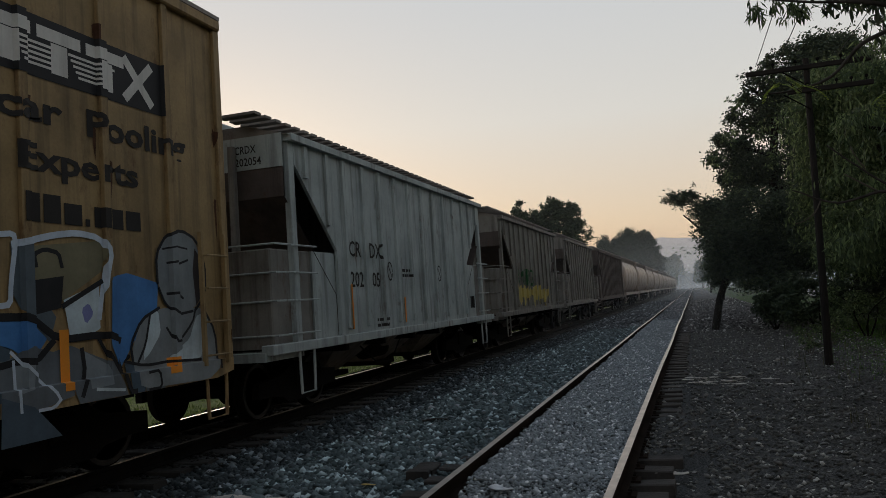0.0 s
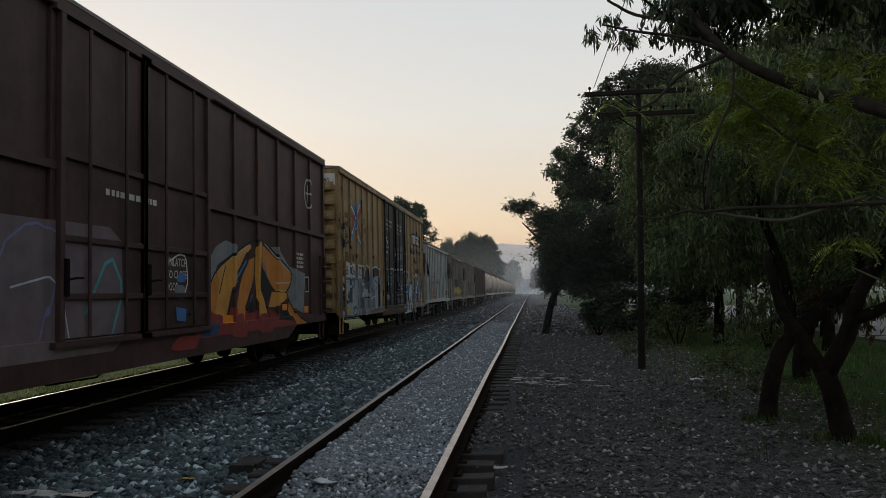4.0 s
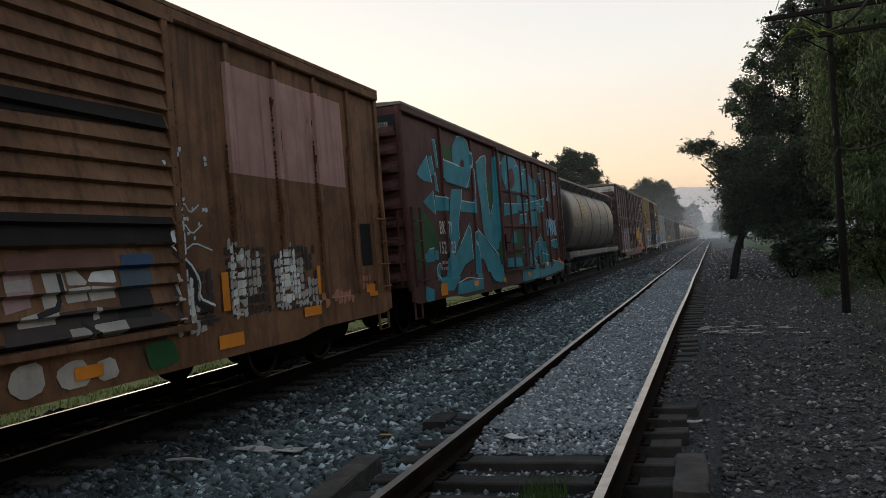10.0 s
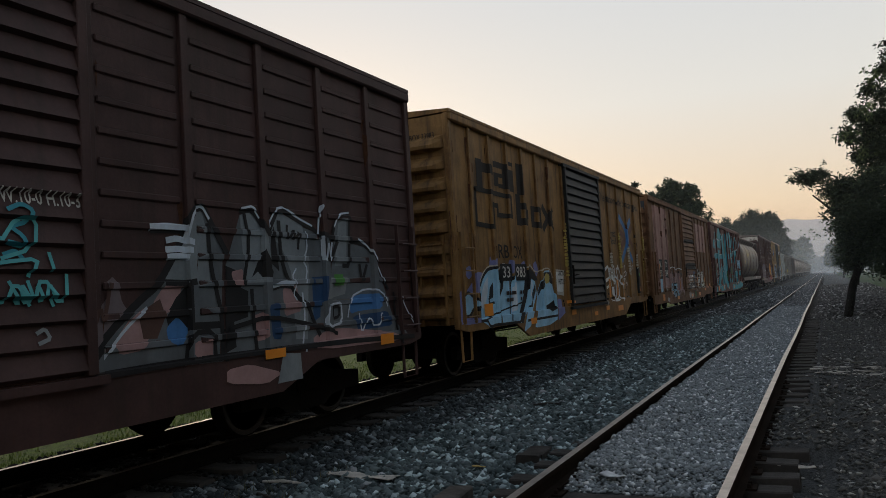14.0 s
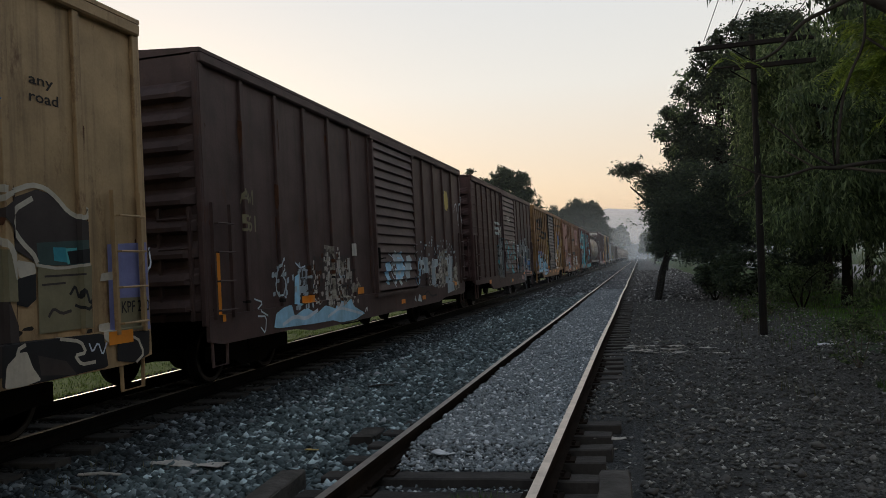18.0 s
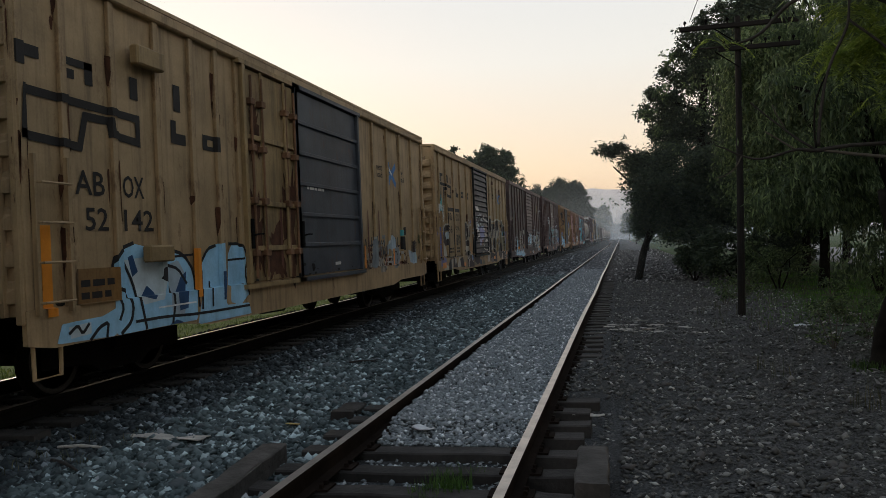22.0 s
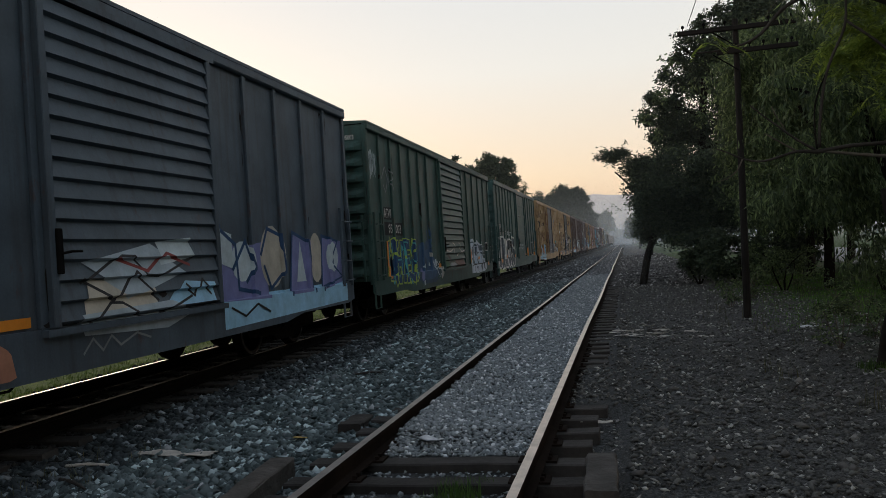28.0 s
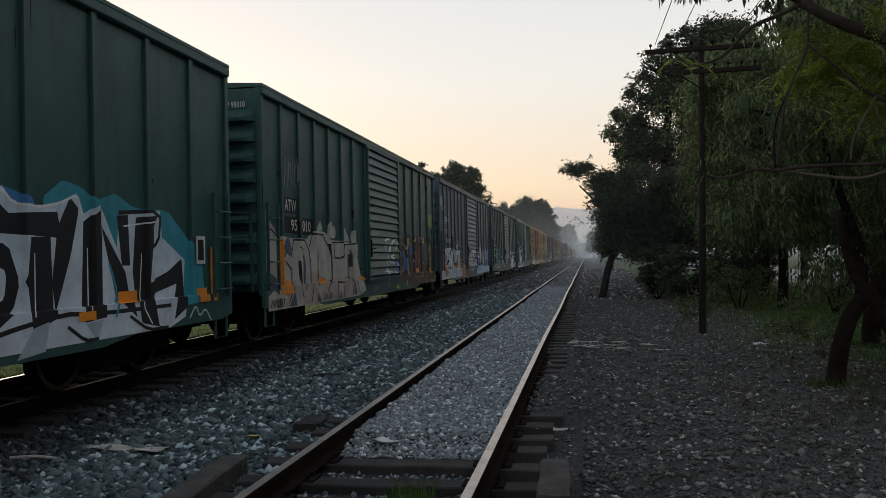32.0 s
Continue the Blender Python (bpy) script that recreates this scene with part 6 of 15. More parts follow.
    stroke(c, "black", 0.05, [(15.95, 1.18), (16.06, 0.83), (16.13, 0.73)])
    stroke(c, "black", 0.04, [(15.7, 1.42), (15.93, 1.07)])
    stroke(c, "ice", 0.03, [(14.71, 1.29), (14.73, 0.87)])
    stroke(c, "pale", 0.03, [(15.6, 0.95), (15.96, 0.9)])
    patch(c, "grey", [(16.21, 0.87), (16.15, 1.27), (16.31, 1.58), (16.63, 1.69), (17.39, 1.67), (17.59, 1.36), (17.6, 0.96), (17.37, 0.71)], 0.1)
    patch(c, "pale", [(16.44, 1.61), (16.58, 1.67), (16.61, 1.42), (16.42, 1.22), (16.31, 1.15)], 0.15)
    patch(c, "pale", [(16.69, 1.13), (17.1, 1.33), (17.24, 1.58), (17.4, 1.62), (17.4, 1.31), (17.29, 1.09)], 0.1)
    patch(c, "grey", [(16.6, 2.27), (16.78, 2.48), (17.03, 2.55), (17.27, 2.46), (17.4, 2.17), (17.37, 1.83), (17.21, 1.67), (16.94, 1.61), (16.73, 1.72), (16.6, 1.9)], 0.2)
    patch(c, "dark", [(17.26, 2.36), (17.44, 2.17), (17.42, 1.87), (17.25, 1.7), (17.21, 2.1)])
    stroke(c, "black", 0.035, [(16.59, 1.96), (16.58, 2.27), (16.76, 2.49), (17.03, 2.56), (17.29, 2.47), (17.45, 2.2), (17.44, 1.83), (17.23, 1.65)])
    stroke(c, "black", 0.03, [(16.61, 1.9), (16.71, 1.72), (16.92, 1.61), (17.18, 1.64)])
    stroke(c, "black", 0.025, [(16.76, 2.18), (16.91, 2.2)])
    stroke(c, "black", 0.025, [(16.98, 2.18), (17.12, 2.22)])
    stroke(c, "black", 0.03, [(16.74, 1.84), (16.91, 1.85), (17.01, 1.79)])
    stroke(c, "black", 0.02, [(16.69, 2.33), (16.92, 2.37), (17.12, 2.35)])
    stroke(c, "black", 0.035, [(16.16, 1.16), (16.13, 1.33), (16.31, 1.58), (16.59, 1.69)])
    stroke(c, "black", 0.035, [(17.39, 1.65), (17.59, 1.39), (17.62, 0.96)])
    stroke(c, "black", 0.03, [(16.44, 1.61), (16.36, 1.32), (16.24, 1.15)])
    stroke(c, "black", 0.03, [(16.71, 1.47), (16.87, 1.28), (17.17, 1.51), (17.23, 1.67)])
    stroke(c, "black", 0.03, [(16.04, 1.17), (16.34, 1.1), (16.69, 1.11)])
    stroke(c, "black", 0.03, [(16.69, 1.11), (17.29, 1.08)])
    stroke(c, "black", 0.03, [(16.34, 1.03), (16.5, 1.04), (16.53, 0.83), (16.33, 0.83)])


def cross_logo(c):
    """A woven cross of two bent bands."""
    c["coat"] = 0.008
    stroke(c, "red", 0.16, [(3.1, 4.28), (2.6, 3.94), (3.08, 3.43)])
    stroke(c, "red", 0.16, [(1.63, 4.06), (2.16, 3.95), (1.62, 3.41)])
    stroke(c, "red", 0.14, [(2.16, 3.95), (2.43, 4.08)])
    stroke(c, "white", 0.22, [(1.68, 4.43), (2.29, 4.19), (2.48, 4.02), (2.35, 3.74), (1.7, 3.24)])
    stroke(c, "blue", 0.17, [(1.68, 4.47), (2.29, 4.23), (2.48, 4.02), (2.35, 3.74), (1.7, 3.18)])
    stroke(c, "blue", 0.16, [(2.6, 4.26), (3.11, 4.63)])
    stroke(c, "blue", 0.15, [(2.58, 3.39), (3.05, 3.12)])
    stroke(c, "white", 0.03, [(2.6, 4.17), (3.11, 4.54)])
    stroke(c, "white", 0.03, [(2.61, 3.45), (3.08, 3.22)])


def long_piece(c):
    """Steel-blue letters with pale contours along the tall tan side, and black spray tags above."""
    c["coat"] = 0.0045
    patch(c, "steelblue", [(0.0, 1.84), (0.18, 2.0), (0.41, 2.1), (0.74, 2.32), (0.83, 2.44), (1.48, 2.3), (2.25, 2.28), (2.39, 2.01), (2.89, 2.43), (3.31, 2.34), (3.53, 2.12), (4.27, 2.27), (4.43, 1.89), (4.81, 2.07), (6.55, 2.12), (6.71, 1.32), (6.68, 0.92), (5.15, 0.9), (3.27, 0.7), (2.72, 0.62), (1.47, 0.77), (0.01, 0.84)], 0.05)
    patch(c, "blue", [(0.0, 1.52), (0.11, 1.73), (0.26, 1.84), (0.3, 1.51), (0.11, 1.3), (0.0, 1.26)], 0.1)
    patch(c, "blue", [(2.13, 2.24), (2.4, 2.22), (2.69, 2.31), (2.49, 2.05), (2.19, 1.97)], 0.1)
    patch(c, "blue", [(4.35, 2.15), (4.81, 2.21), (4.9, 1.9), (4.43, 1.89)], 0.1)
    patch(c, "sky", [(2.88, 1.87), (3.09, 1.95), (3.12, 1.5), (2.87, 1.36), (2.74, 1.58)], 0.1)
    patch(c, "steel", [(0.78, 1.97), (1.48, 1.98), (1.48, 1.73), (1.23, 1.48), (1.32, 1.3), (2.12, 1.19), (2.11, 0.72), (0.82, 0.91)], 0.05)
    patch(c, "steel", [(1.58, 1.86), (2.39, 2.01), (2.46, 1.73), (2.47, 0.89), (1.83, 0.88), (1.68, 1.21)], 0.05)
    patch(c, "zinc", [(2.49, 2.01), (2.88, 2.1), (3.31, 2.03), (3.6, 1.73), (3.59, 1.41), (3.0, 1.43), (2.85, 0.85), (2.49, 0.88)])
    patch(c, "steel", [(3.52, 1.73), (4.16, 1.68), (4.16, 1.44), (3.51, 1.45)], 0.05)
    patch(c, "zinc", [(3.59, 1.41), (4.33, 1.39), (4.22, 0.9), (3.49, 0.8)])
    patch(c, "steel", [(5.0, 2.08), (5.89, 2.25), (5.9, 1.06), (5.26, 1.0), (4.97, 1.37)])
    patch(c, "zinc", [(4.34, 1.81), (5.0, 1.9), (5.16, 1.01), (4.4, 0.93)])
    patch(c, "grey", [(6.02, 2.11), (6.76, 2.23), (6.69, 1.02), (6.01, 0.96)])
    patch(c, "slate", [(0.11, 1.84), (0.3, 1.95), (0.66, 2.08), (0.41, 1.73), (0.33, 1.4), (0.18, 1.3)], 0.1)
    patch(c, "dark", [(3.53, 2.2), (3.94, 2.5), (4.19, 2.31), (4.26, 1.98), (3.6, 1.88)], 0.1)
    patch(c, "dark", [(4.92, 2.43), (5.97, 2.49), (5.96, 2.2), (5.01, 2.12)])
    patch(c, "white", [(0.49, 1.96), (0.72, 2.2), (0.72, 1.73), (0.55, 1.62)], 0.05)
    patch(c, "pale", [(0.82, 1.61), (1.18, 1.67), (1.16, 1.43), (0.84, 1.41)])
    stroke(c, "ice", 0.06, [(0.83, 2.51), (1.19, 2.5), (1.59, 2.38), (2.25, 2.35)])
    stroke(c, "slate", 0.09, [(0.83, 2.44), (1.53, 2.31), (2.31, 2.18)])
    stroke(c, "slate", 0.08, [(1.48, 2.21), (1.63, 1.79), (1.18, 1.52), (1.58, 1.57), (2.19, 1.93)])
    stroke(c, "ice", 0.05, [(1.48, 2.14), (1.58, 1.86), (1.33, 1.61)])
    stroke(c, "black", 0.05, [(2.39, 2.01), (2.48, 1.66), (2.38, 1.17), (2.47, 0.82)])
    stroke(c, "slate", 0.07, [(1.67, 0.96), (1.94, 1.1), (2.38, 1.14), (2.11, 0.85), (1.47, 0.79)])
    stroke(c, "slate", 0.07, [(0.04, 1.26), (0.26, 1.21), (0.65, 1.04), (0.72, 0.81)])
    stroke(c, "ice", 0.04, [(0.11, 1.22), (0.41, 1.07), (0.53, 0.78)])
    stroke(c, "black", 0.05, [(0.49, 1.99), (0.65, 1.73), (0.57, 1.5), (0.69, 1.21)])
    stroke(c, "slate", 0.08, [(2.82, 2.28), (3.24, 2.41), (3.53, 2.08), (3.37, 1.88)])
    stroke(c, "ice", 0.05, [(2.39, 2.04), (2.76, 2.38), (3.2, 2.49), (3.46, 2.35)])
    stroke(c, "ice", 0.05, [(3.53, 2.12), (3.94, 2.54), (4.19, 2.47), (4.26, 2.06)])
    stroke(c, "slate", 0.06, [(3.52, 1.8), (4.17, 1.77)])
    stroke(c, "black", 0.04, [(3.51, 1.42), (4.15, 1.41)])
    stroke(c, "slate", 0.07, [(2.88, 1.87), (3.15, 1.73), (3.12, 1.43), (2.87, 1.33)])
    stroke(c, "ice", 0.04, [(3.16, 2.03), (3.3, 1.73), (3.22, 1.42)])
    stroke(c, "ice", 0.05, [(4.9, 1.9), (4.92, 2.52), (6.04, 2.49), (6.03, 2.2)])
    stroke(c, "slate", 0.07, [(4.35, 2.1), (4.65, 1.72), (4.98, 1.59), (5.0, 2.08)])
    stroke(c, "black", 0.06, [(5.86, 2.39), (6.0, 1.72), (5.97, 1.1)])
    stroke(c, "ice", 0.04, [(4.42, 1.56), (4.78, 1.33), (5.18, 1.5), (5.26, 1.09)])
    stroke(c, "slate", 0.05, [(5.41, 2.0), (5.83, 1.91), (5.49, 1.63)])
    stroke(c, "ice", 0.03, [(3.5, 1.11), (3.72, 0.78), (3.6, 0.67)])
    stroke(c, "slate", 0.05, [(4.08, 1.73), (4.27, 1.39), (4.19, 0.98)])
    stroke(c, "ice", 0.05, [(6.42, 1.92), (6.68, 2.23)])
    stroke(c, "blue", 0.04, [(6.3, 1.92), (6.55, 2.12), (6.76, 2.23)])
    stroke(c, "sky", 0.05, [(0.86, 0.91), (1.18, 1.0), (1.67, 0.86)])
    patch(c, "orange", [(2.83, 1.65), (2.9, 1.67), (2.9, 1.43), (2.83, 1.42)], 0.2)
    stroke(c, "black", 0.06, [(-0.02, 3.67), (0.11, 3.81), (0.26, 3.74), (0.34, 3.64), (0.26, 3.48), (0.11, 3.48), (0.1, 3.64)])
    stroke(c, "black", 0.06, [(0.08, 3.77), (0.19, 3.86), (0.34, 3.93)])
    stroke(c, "black", 0.06, [(0.42, 3.46), (0.51, 3.6), (0.66, 3.66), (0.71, 3.59), (0.54, 3.52), (0.75, 3.53)])
    stroke(c, "black", 0.07, [(0.34, 3.36), (0.38, 3.2), (0.54, 3.34), (0.42, 3.09), (0.54, 2.99), (0.62, 3.12), (0.51, 3.22)])
    stroke(c, "black", 0.06, [(0.75, 3.38), (0.97, 3.52), (0.83, 3.28), (1.11, 3.39), (1.25, 3.29), (0.92, 3.27)])
    stroke(c, "black", 0.06, [(0.54, 2.88), (0.7, 3.2), (0.83, 3.1), (1.1, 3.08), (1.29, 3.21), (1.59, 2.9)])
    stroke(c, "black", 0.06, [(0.79, 2.85), (1.01, 3.07), (0.97, 3.31)])


def door_frost(c):
    """Pale and dark blue scraps of letters low on the black doors, with tags above."""
    c["coat"] = 0.0055
    stroke(c, "steel", 0.06, [(7.91, 2.49), (8.34, 2.51), (8.86, 2.53)])
    stroke(c, "pale", 0.04, [(7.33, 2.54), (7.49, 2.48), (7.73, 2.48)])
    stroke(c, "steel", 0.06, [(8.86, 2.46), (9.46, 2.5), (10.27, 2.53), (11.23, 2.55)])
    stroke(c, "pale", 0.025, [(8.91, 2.49), (9.57, 2.54), (11.23, 2.58)])
    patch(c, "navy", [(7.63, 2.31), (7.84, 2.38), (8.02, 2.36), (7.91, 2.19), (7.72, 2.08)])
    patch(c, "steelblue", [(7.36, 1.91), (7.59, 2.07), (7.73, 2.24), (7.83, 2.19), (7.58, 1.81), (7.38, 1.61)], 0.1)
    patch(c, "sky", [(7.37, 1.61), (7.48, 1.69), (7.61, 1.66), (7.51, 1.53)], 0.1)
    patch(c, "slate", [(8.02, 2.31), (8.5, 2.37), (8.54, 2.05), (8.05, 1.98)])
    patch(c, "slate", [(9.56, 2.27), (10.13, 2.37), (10.24, 1.95), (9.59, 1.87)])
    patch(c, "navy", [(10.36, 1.81), (11.04, 1.92), (11.03, 1.65), (10.41, 1.59)])
    patch(c, "steelblue", [(7.45, 1.48), (8.16, 1.53), (8.23, 1.31), (7.48, 1.28)])
    patch(c, "steelblue", [(9.52, 1.29), (10.21, 1.32), (11.01, 1.31), (11.0, 1.13), (9.57, 1.12)])
    patch(c, "slate", [(8.05, 1.76), (8.49, 1.81), (8.48, 1.58), (8.06, 1.51)])
    stroke(c, "pale", 0.035, [(7.36, 1.86), (7.59, 2.05), (7.84, 2.3), (8.02, 2.23)])
    stroke(c, "pale", 0.03, [(7.32, 1.61), (7.58, 1.84), (7.65, 2.02)])
    stroke(c, "pale", 0.03, [(7.66, 2.31), (7.83, 2.16)])
    stroke(c, "ice", 0.02, [(7.78, 2.13), (7.87, 2.13)])
    patch(c, "pale", [(7.65, 1.97), (7.81, 1.98), (7.81, 1.87), (7.65, 1.84)])
    patch(c, "pale", [(10.12, 1.95), (10.28, 1.96), (10.27, 1.81), (10.11, 1.79)])
    stroke(c, "steel", 0.03, [(8.06, 2.28), (8.5, 2.34)])
    stroke(c, "steel", 0.02, [(8.09, 1.92), (8.41, 1.96), (8.39, 1.81), (8.1, 1.78)])
    stroke(c, "steel", 0.02, [(8.13, 1.87), (8.41, 1.89)])
    stroke(c, "steel", 0.02, [(8.12, 1.73), (8.4, 1.75)])
    stroke(c, "pale", 0.025, [(8.72, 2.23), (8.86, 2.3), (8.9, 2.12), (9.0, 2.21)])
    stroke(c, "ice", 0.025, [(8.41, 2.19), (8.5, 2.1), (8.48, 2.01)])
    stroke(c, "sky", 0.025, [(8.66, 1.93), (8.8, 2.02), (8.94, 1.99)])
    stroke(c, "white", 0.045, [(9.42, 2.04), (9.48, 1.81), (9.44, 1.49), (9.37, 1.3)])
    stroke(c, "pale", 0.03, [(10.13, 2.23), (10.29, 2.32), (10.48, 2.23)])
    stroke(c, "pale", 0.02, [(10.15, 2.14), (10.31, 2.23), (10.5, 2.13)])
    stroke(c, "sky", 0.03, [(10.62, 1.84), (10.9, 1.88), (10.92, 1.77), (10.64, 1.73), (10.62, 1.84)])
    stroke(c, "pale", 0.025, [(10.5, 2.1), (10.79, 1.96), (10.61, 1.66), (10.88, 1.54)])
    stroke(c, "steel", 0.04, [(9.53, 1.65), (10.23, 1.7), (11.03, 1.73)])
    stroke(c, "steel", 0.03, [(9.52, 1.45), (10.22, 1.47), (11.02, 1.5)])
    stroke(c, "pale", 0.03, [(7.41, 1.46), (7.58, 1.4), (7.71, 1.5), (7.89, 1.36), (8.08, 1.45)])
    stroke(c, "sky", 0.03, [(7.44, 1.33), (7.71, 1.37), (8.08, 1.37)])
    stroke(c, "pale", 0.03, [(8.01, 1.59), (8.16, 1.51), (8.32, 1.58), (8.48, 1.46)])
    stroke(c, "black", 0.06, [(7.32, 1.46), (7.65, 1.6), (8.01, 1.7), (8.49, 1.75)])
    stroke(c, "black", 0.05, [(9.59, 1.84), (10.11, 1.81), (11.05, 1.96)])
    stroke(c, "pale", 0.03, [(11.14, 2.42), (11.2, 2.12), (11.14, 1.81)])
    stroke(c, "pale", 0.02, [(11.17, 1.5), (11.21, 1.19)])
    stroke(c, "steel", 0.03, [(8.57, 1.58), (8.58, 1.28), (8.54, 1.11)])
    stroke(c, "white", 0.03, [(7.38, 3.56), (7.48, 3.61), (7.54, 3.54), (7.49, 3.45), (7.61, 3.5), (7.68, 3.63), (7.71, 3.53)])
    stroke(c, "white", 0.03, [(7.41, 3.33), (7.51, 3.4), (7.47, 3.26), (7.61, 3.34), (7.64, 3.24), (7.75, 3.33)])
    stroke(c, "white", 0.025, [(7.73, 3.34), (7.79, 3.28)])
    stroke(c, "white", 0.025, [(7.79, 3.35), (7.72, 3.27)])
    stroke(c, "white", 0.03, [(7.36, 3.11), (7.47, 3.18), (7.44, 3.07), (7.57, 3.13), (7.61, 3.19)])
    stroke(c, "white", 0.03, [(7.38, 3.69), (7.51, 3.75), (7.55, 3.7), (7.43, 3.66), (7.38, 3.69)])
    stroke(c, "white", 0.025, [(7.37, 2.83), (7.44, 2.94), (7.41, 2.78), (7.47, 2.84)])
    patch(c, "grey", [(9.2, 3.36), (9.44, 3.41), (9.44, 3.36), (9.2, 3.31)])
    patch(c, "grey", [(9.2, 3.28), (9.4, 3.33), (9.4, 3.27), (9.2, 3.23)])
    patch(c, "pale", [(9.24, 3.16), (9.46, 3.2), (9.46, 3.09), (9.24, 3.04)])
    stroke(c, "grey", 0.02, [(9.6, 3.4), (9.67, 3.39)])
    stroke(c, "grey", 0.02, [(9.6, 3.33), (9.66, 3.31)])
    stroke(c, "steel", 0.03, [(9.62, 3.25), (9.68, 3.12)])
    patch(c, "slate", [(9.83, 3.42), (11.37, 3.63), (11.33, 3.03), (9.8, 2.9)])
    stroke(c, "grey", 0.02, [(10.56, 2.72), (10.83, 2.75)])
    stroke(c, "grey", 0.02, [(10.56, 2.66), (11.09, 2.71)])
    stroke(c, "grey", 0.02, [(10.55, 2.59), (11.05, 2.63)])


def orange_mural(c):
    """A fiery orange piece with black gaps, a maroon foot and a grey halo."""
    c["coat"] = 0.0055
    patch(c, "grey", [(10.58, 2.12), (10.92, 2.43), (11.4, 2.58), (12.04, 2.48), (11.55, 2.29), (10.99, 2.11), (10.86, 1.88), (10.65, 1.7)], 0.1)
    patch(c, "grey", [(13.88, 2.58), (14.38, 2.62), (15.14, 2.21), (16.46, 2.07), (16.28, 1.1), (15.49, 1.23), (14.83, 1.55), (15.35, 1.91)])
    patch(c, "red", [(10.49, 1.56), (10.93, 1.38), (11.86, 1.32), (12.7, 1.21), (13.68, 1.27), (14.83, 0.99), (15.77, 0.76), (14.96, 0.67), (12.71, 0.73), (11.28, 0.69), (10.16, 0.75), (9.94, 0.93), (10.38, 1.12)], 0.1)
    patch(c, "orange", [(10.55, 1.65), (10.99, 2.0), (11.33, 2.09), (11.02, 1.6), (11.0, 1.2), (10.74, 1.28), (10.5, 1.49)])
    patch(c, "amber", [(10.99, 2.03), (11.33, 2.2), (12.09, 2.45), (12.6, 2.6), (12.72, 2.52), (12.42, 2.35), (11.93, 1.99), (11.63, 1.6), (11.39, 1.16), (10.9, 1.25), (11.07, 1.74)], 0.08)
    patch(c, "orange", [(11.86, 1.24), (12.09, 1.76), (12.42, 2.22), (12.91, 2.33), (12.84, 1.86), (12.38, 1.35), (12.29, 0.78), (11.59, 0.91)])
    patch(c, "amber", [(12.91, 2.47), (13.06, 2.61), (13.35, 2.7), (13.3, 2.22), (13.16, 1.77), (13.47, 1.42), (13.85, 0.81), (13.08, 0.79), (12.97, 1.6), (12.88, 2.03)], 0.08)
    patch(c, "orange", [(13.36, 2.61), (14.15, 2.36), (15.27, 2.06), (15.32, 1.86), (14.83, 1.58), (14.11, 1.67), (13.67, 1.87), (13.36, 2.14)], 0.1)
    patch(c, "amber", [(13.93, 1.62), (15.22, 1.58), (14.83, 1.42), (14.16, 1.29), (13.72, 1.3)])
    patch(c, "orange", [(15.14, 1.47), (15.63, 1.12), (16.37, 0.74), (15.57, 0.68), (15.04, 1.19)])
    patch(c, "red", [(11.64, 1.13), (12.27, 1.23), (12.36, 0.73), (11.49, 0.8)], 0.15)
    patch(c, "red", [(13.04, 1.16), (13.72, 1.18), (13.9, 0.76), (13.04, 0.77)], 0.15)
    patch(c, "black", [(11.9, 1.95), (12.42, 2.39), (12.69, 2.45), (12.51, 2.18), (12.17, 1.91), (11.66, 1.56), (11.56, 1.25), (11.39, 1.13)])
    patch(c, "black", [(13.34, 2.15), (14.02, 1.67), (13.59, 1.4), (13.26, 1.76)])
    patch(c, "black", [(14.23, 1.0), (14.73, 1.4), (15.19, 0.96)])
    patch(c, "black", [(12.7, 1.6), (12.81, 1.21), (12.51, 1.2)])
    stroke(c, "blue", 0.06, [(11.79, 1.82), (12.04, 1.96), (12.41, 2.22)])
    stroke(c, "blue", 0.05, [(13.42, 2.21), (13.59, 1.98)])
    stroke(c, "blue", 0.05, [(12.63, 1.43), (12.72, 1.55)])
    stroke(c, "cream", 0.035, [(10.59, 1.68), (11.02, 2.04), (11.69, 2.29), (12.61, 2.58)])
    stroke(c, "cream", 0.03, [(13.4, 2.67), (14.25, 2.37), (15.35, 2.03)])
    stroke(c, "cream", 0.03, [(14.2, 1.81), (15.24, 1.83)])
    stroke(c, "gold", 0.03, [(14.16, 1.65), (15.03, 1.64)])
    stroke(c, "black", 0.05, [(10.47, 1.58), (10.96, 2.03), (11.74, 2.33), (12.69, 2.63), (13.37, 2.71), (14.29, 2.42), (15.41, 2.06), (15.24, 1.78), (14.88, 1.58), (15.69, 1.04), (16.46, 0.72)])
    stroke(c, "black", 0.035, [(11.08, 1.6), (11.35, 2.08)])
    stroke(c, "black", 0.035, [(12.91, 2.36), (12.84, 1.86), (12.35, 1.31)])
    stroke(c, "black", 0.035, [(13.11, 1.77), (13.57, 1.4), (13.81, 1.04)])
    patch(c, "navy", [(10.14, 1.03), (10.5, 1.11), (11.01, 1.05), (10.88, 0.88), (10.22, 0.85)], 0.1)
    patch(c, "red", [(9.0, 0.75), (9.35, 0.92), (10.16, 0.9), (9.95, 0.69), (9.27, 0.7)], 0.1)
    patch(c, "grey", [(9.16, 1.73), (9.54, 1.73), (9.51, 1.5), (9.2, 1.53)], 0.2)
    patch(c, "blue", [(9.23, 1.77), (9.3, 1.9), (9.5, 1.94), (9.58, 1.78)], 0.2)
    patch(c, "blue", [(9.22, 1.39), (9.59, 1.35), (9.56, 1.15), (9.24, 1.18)])
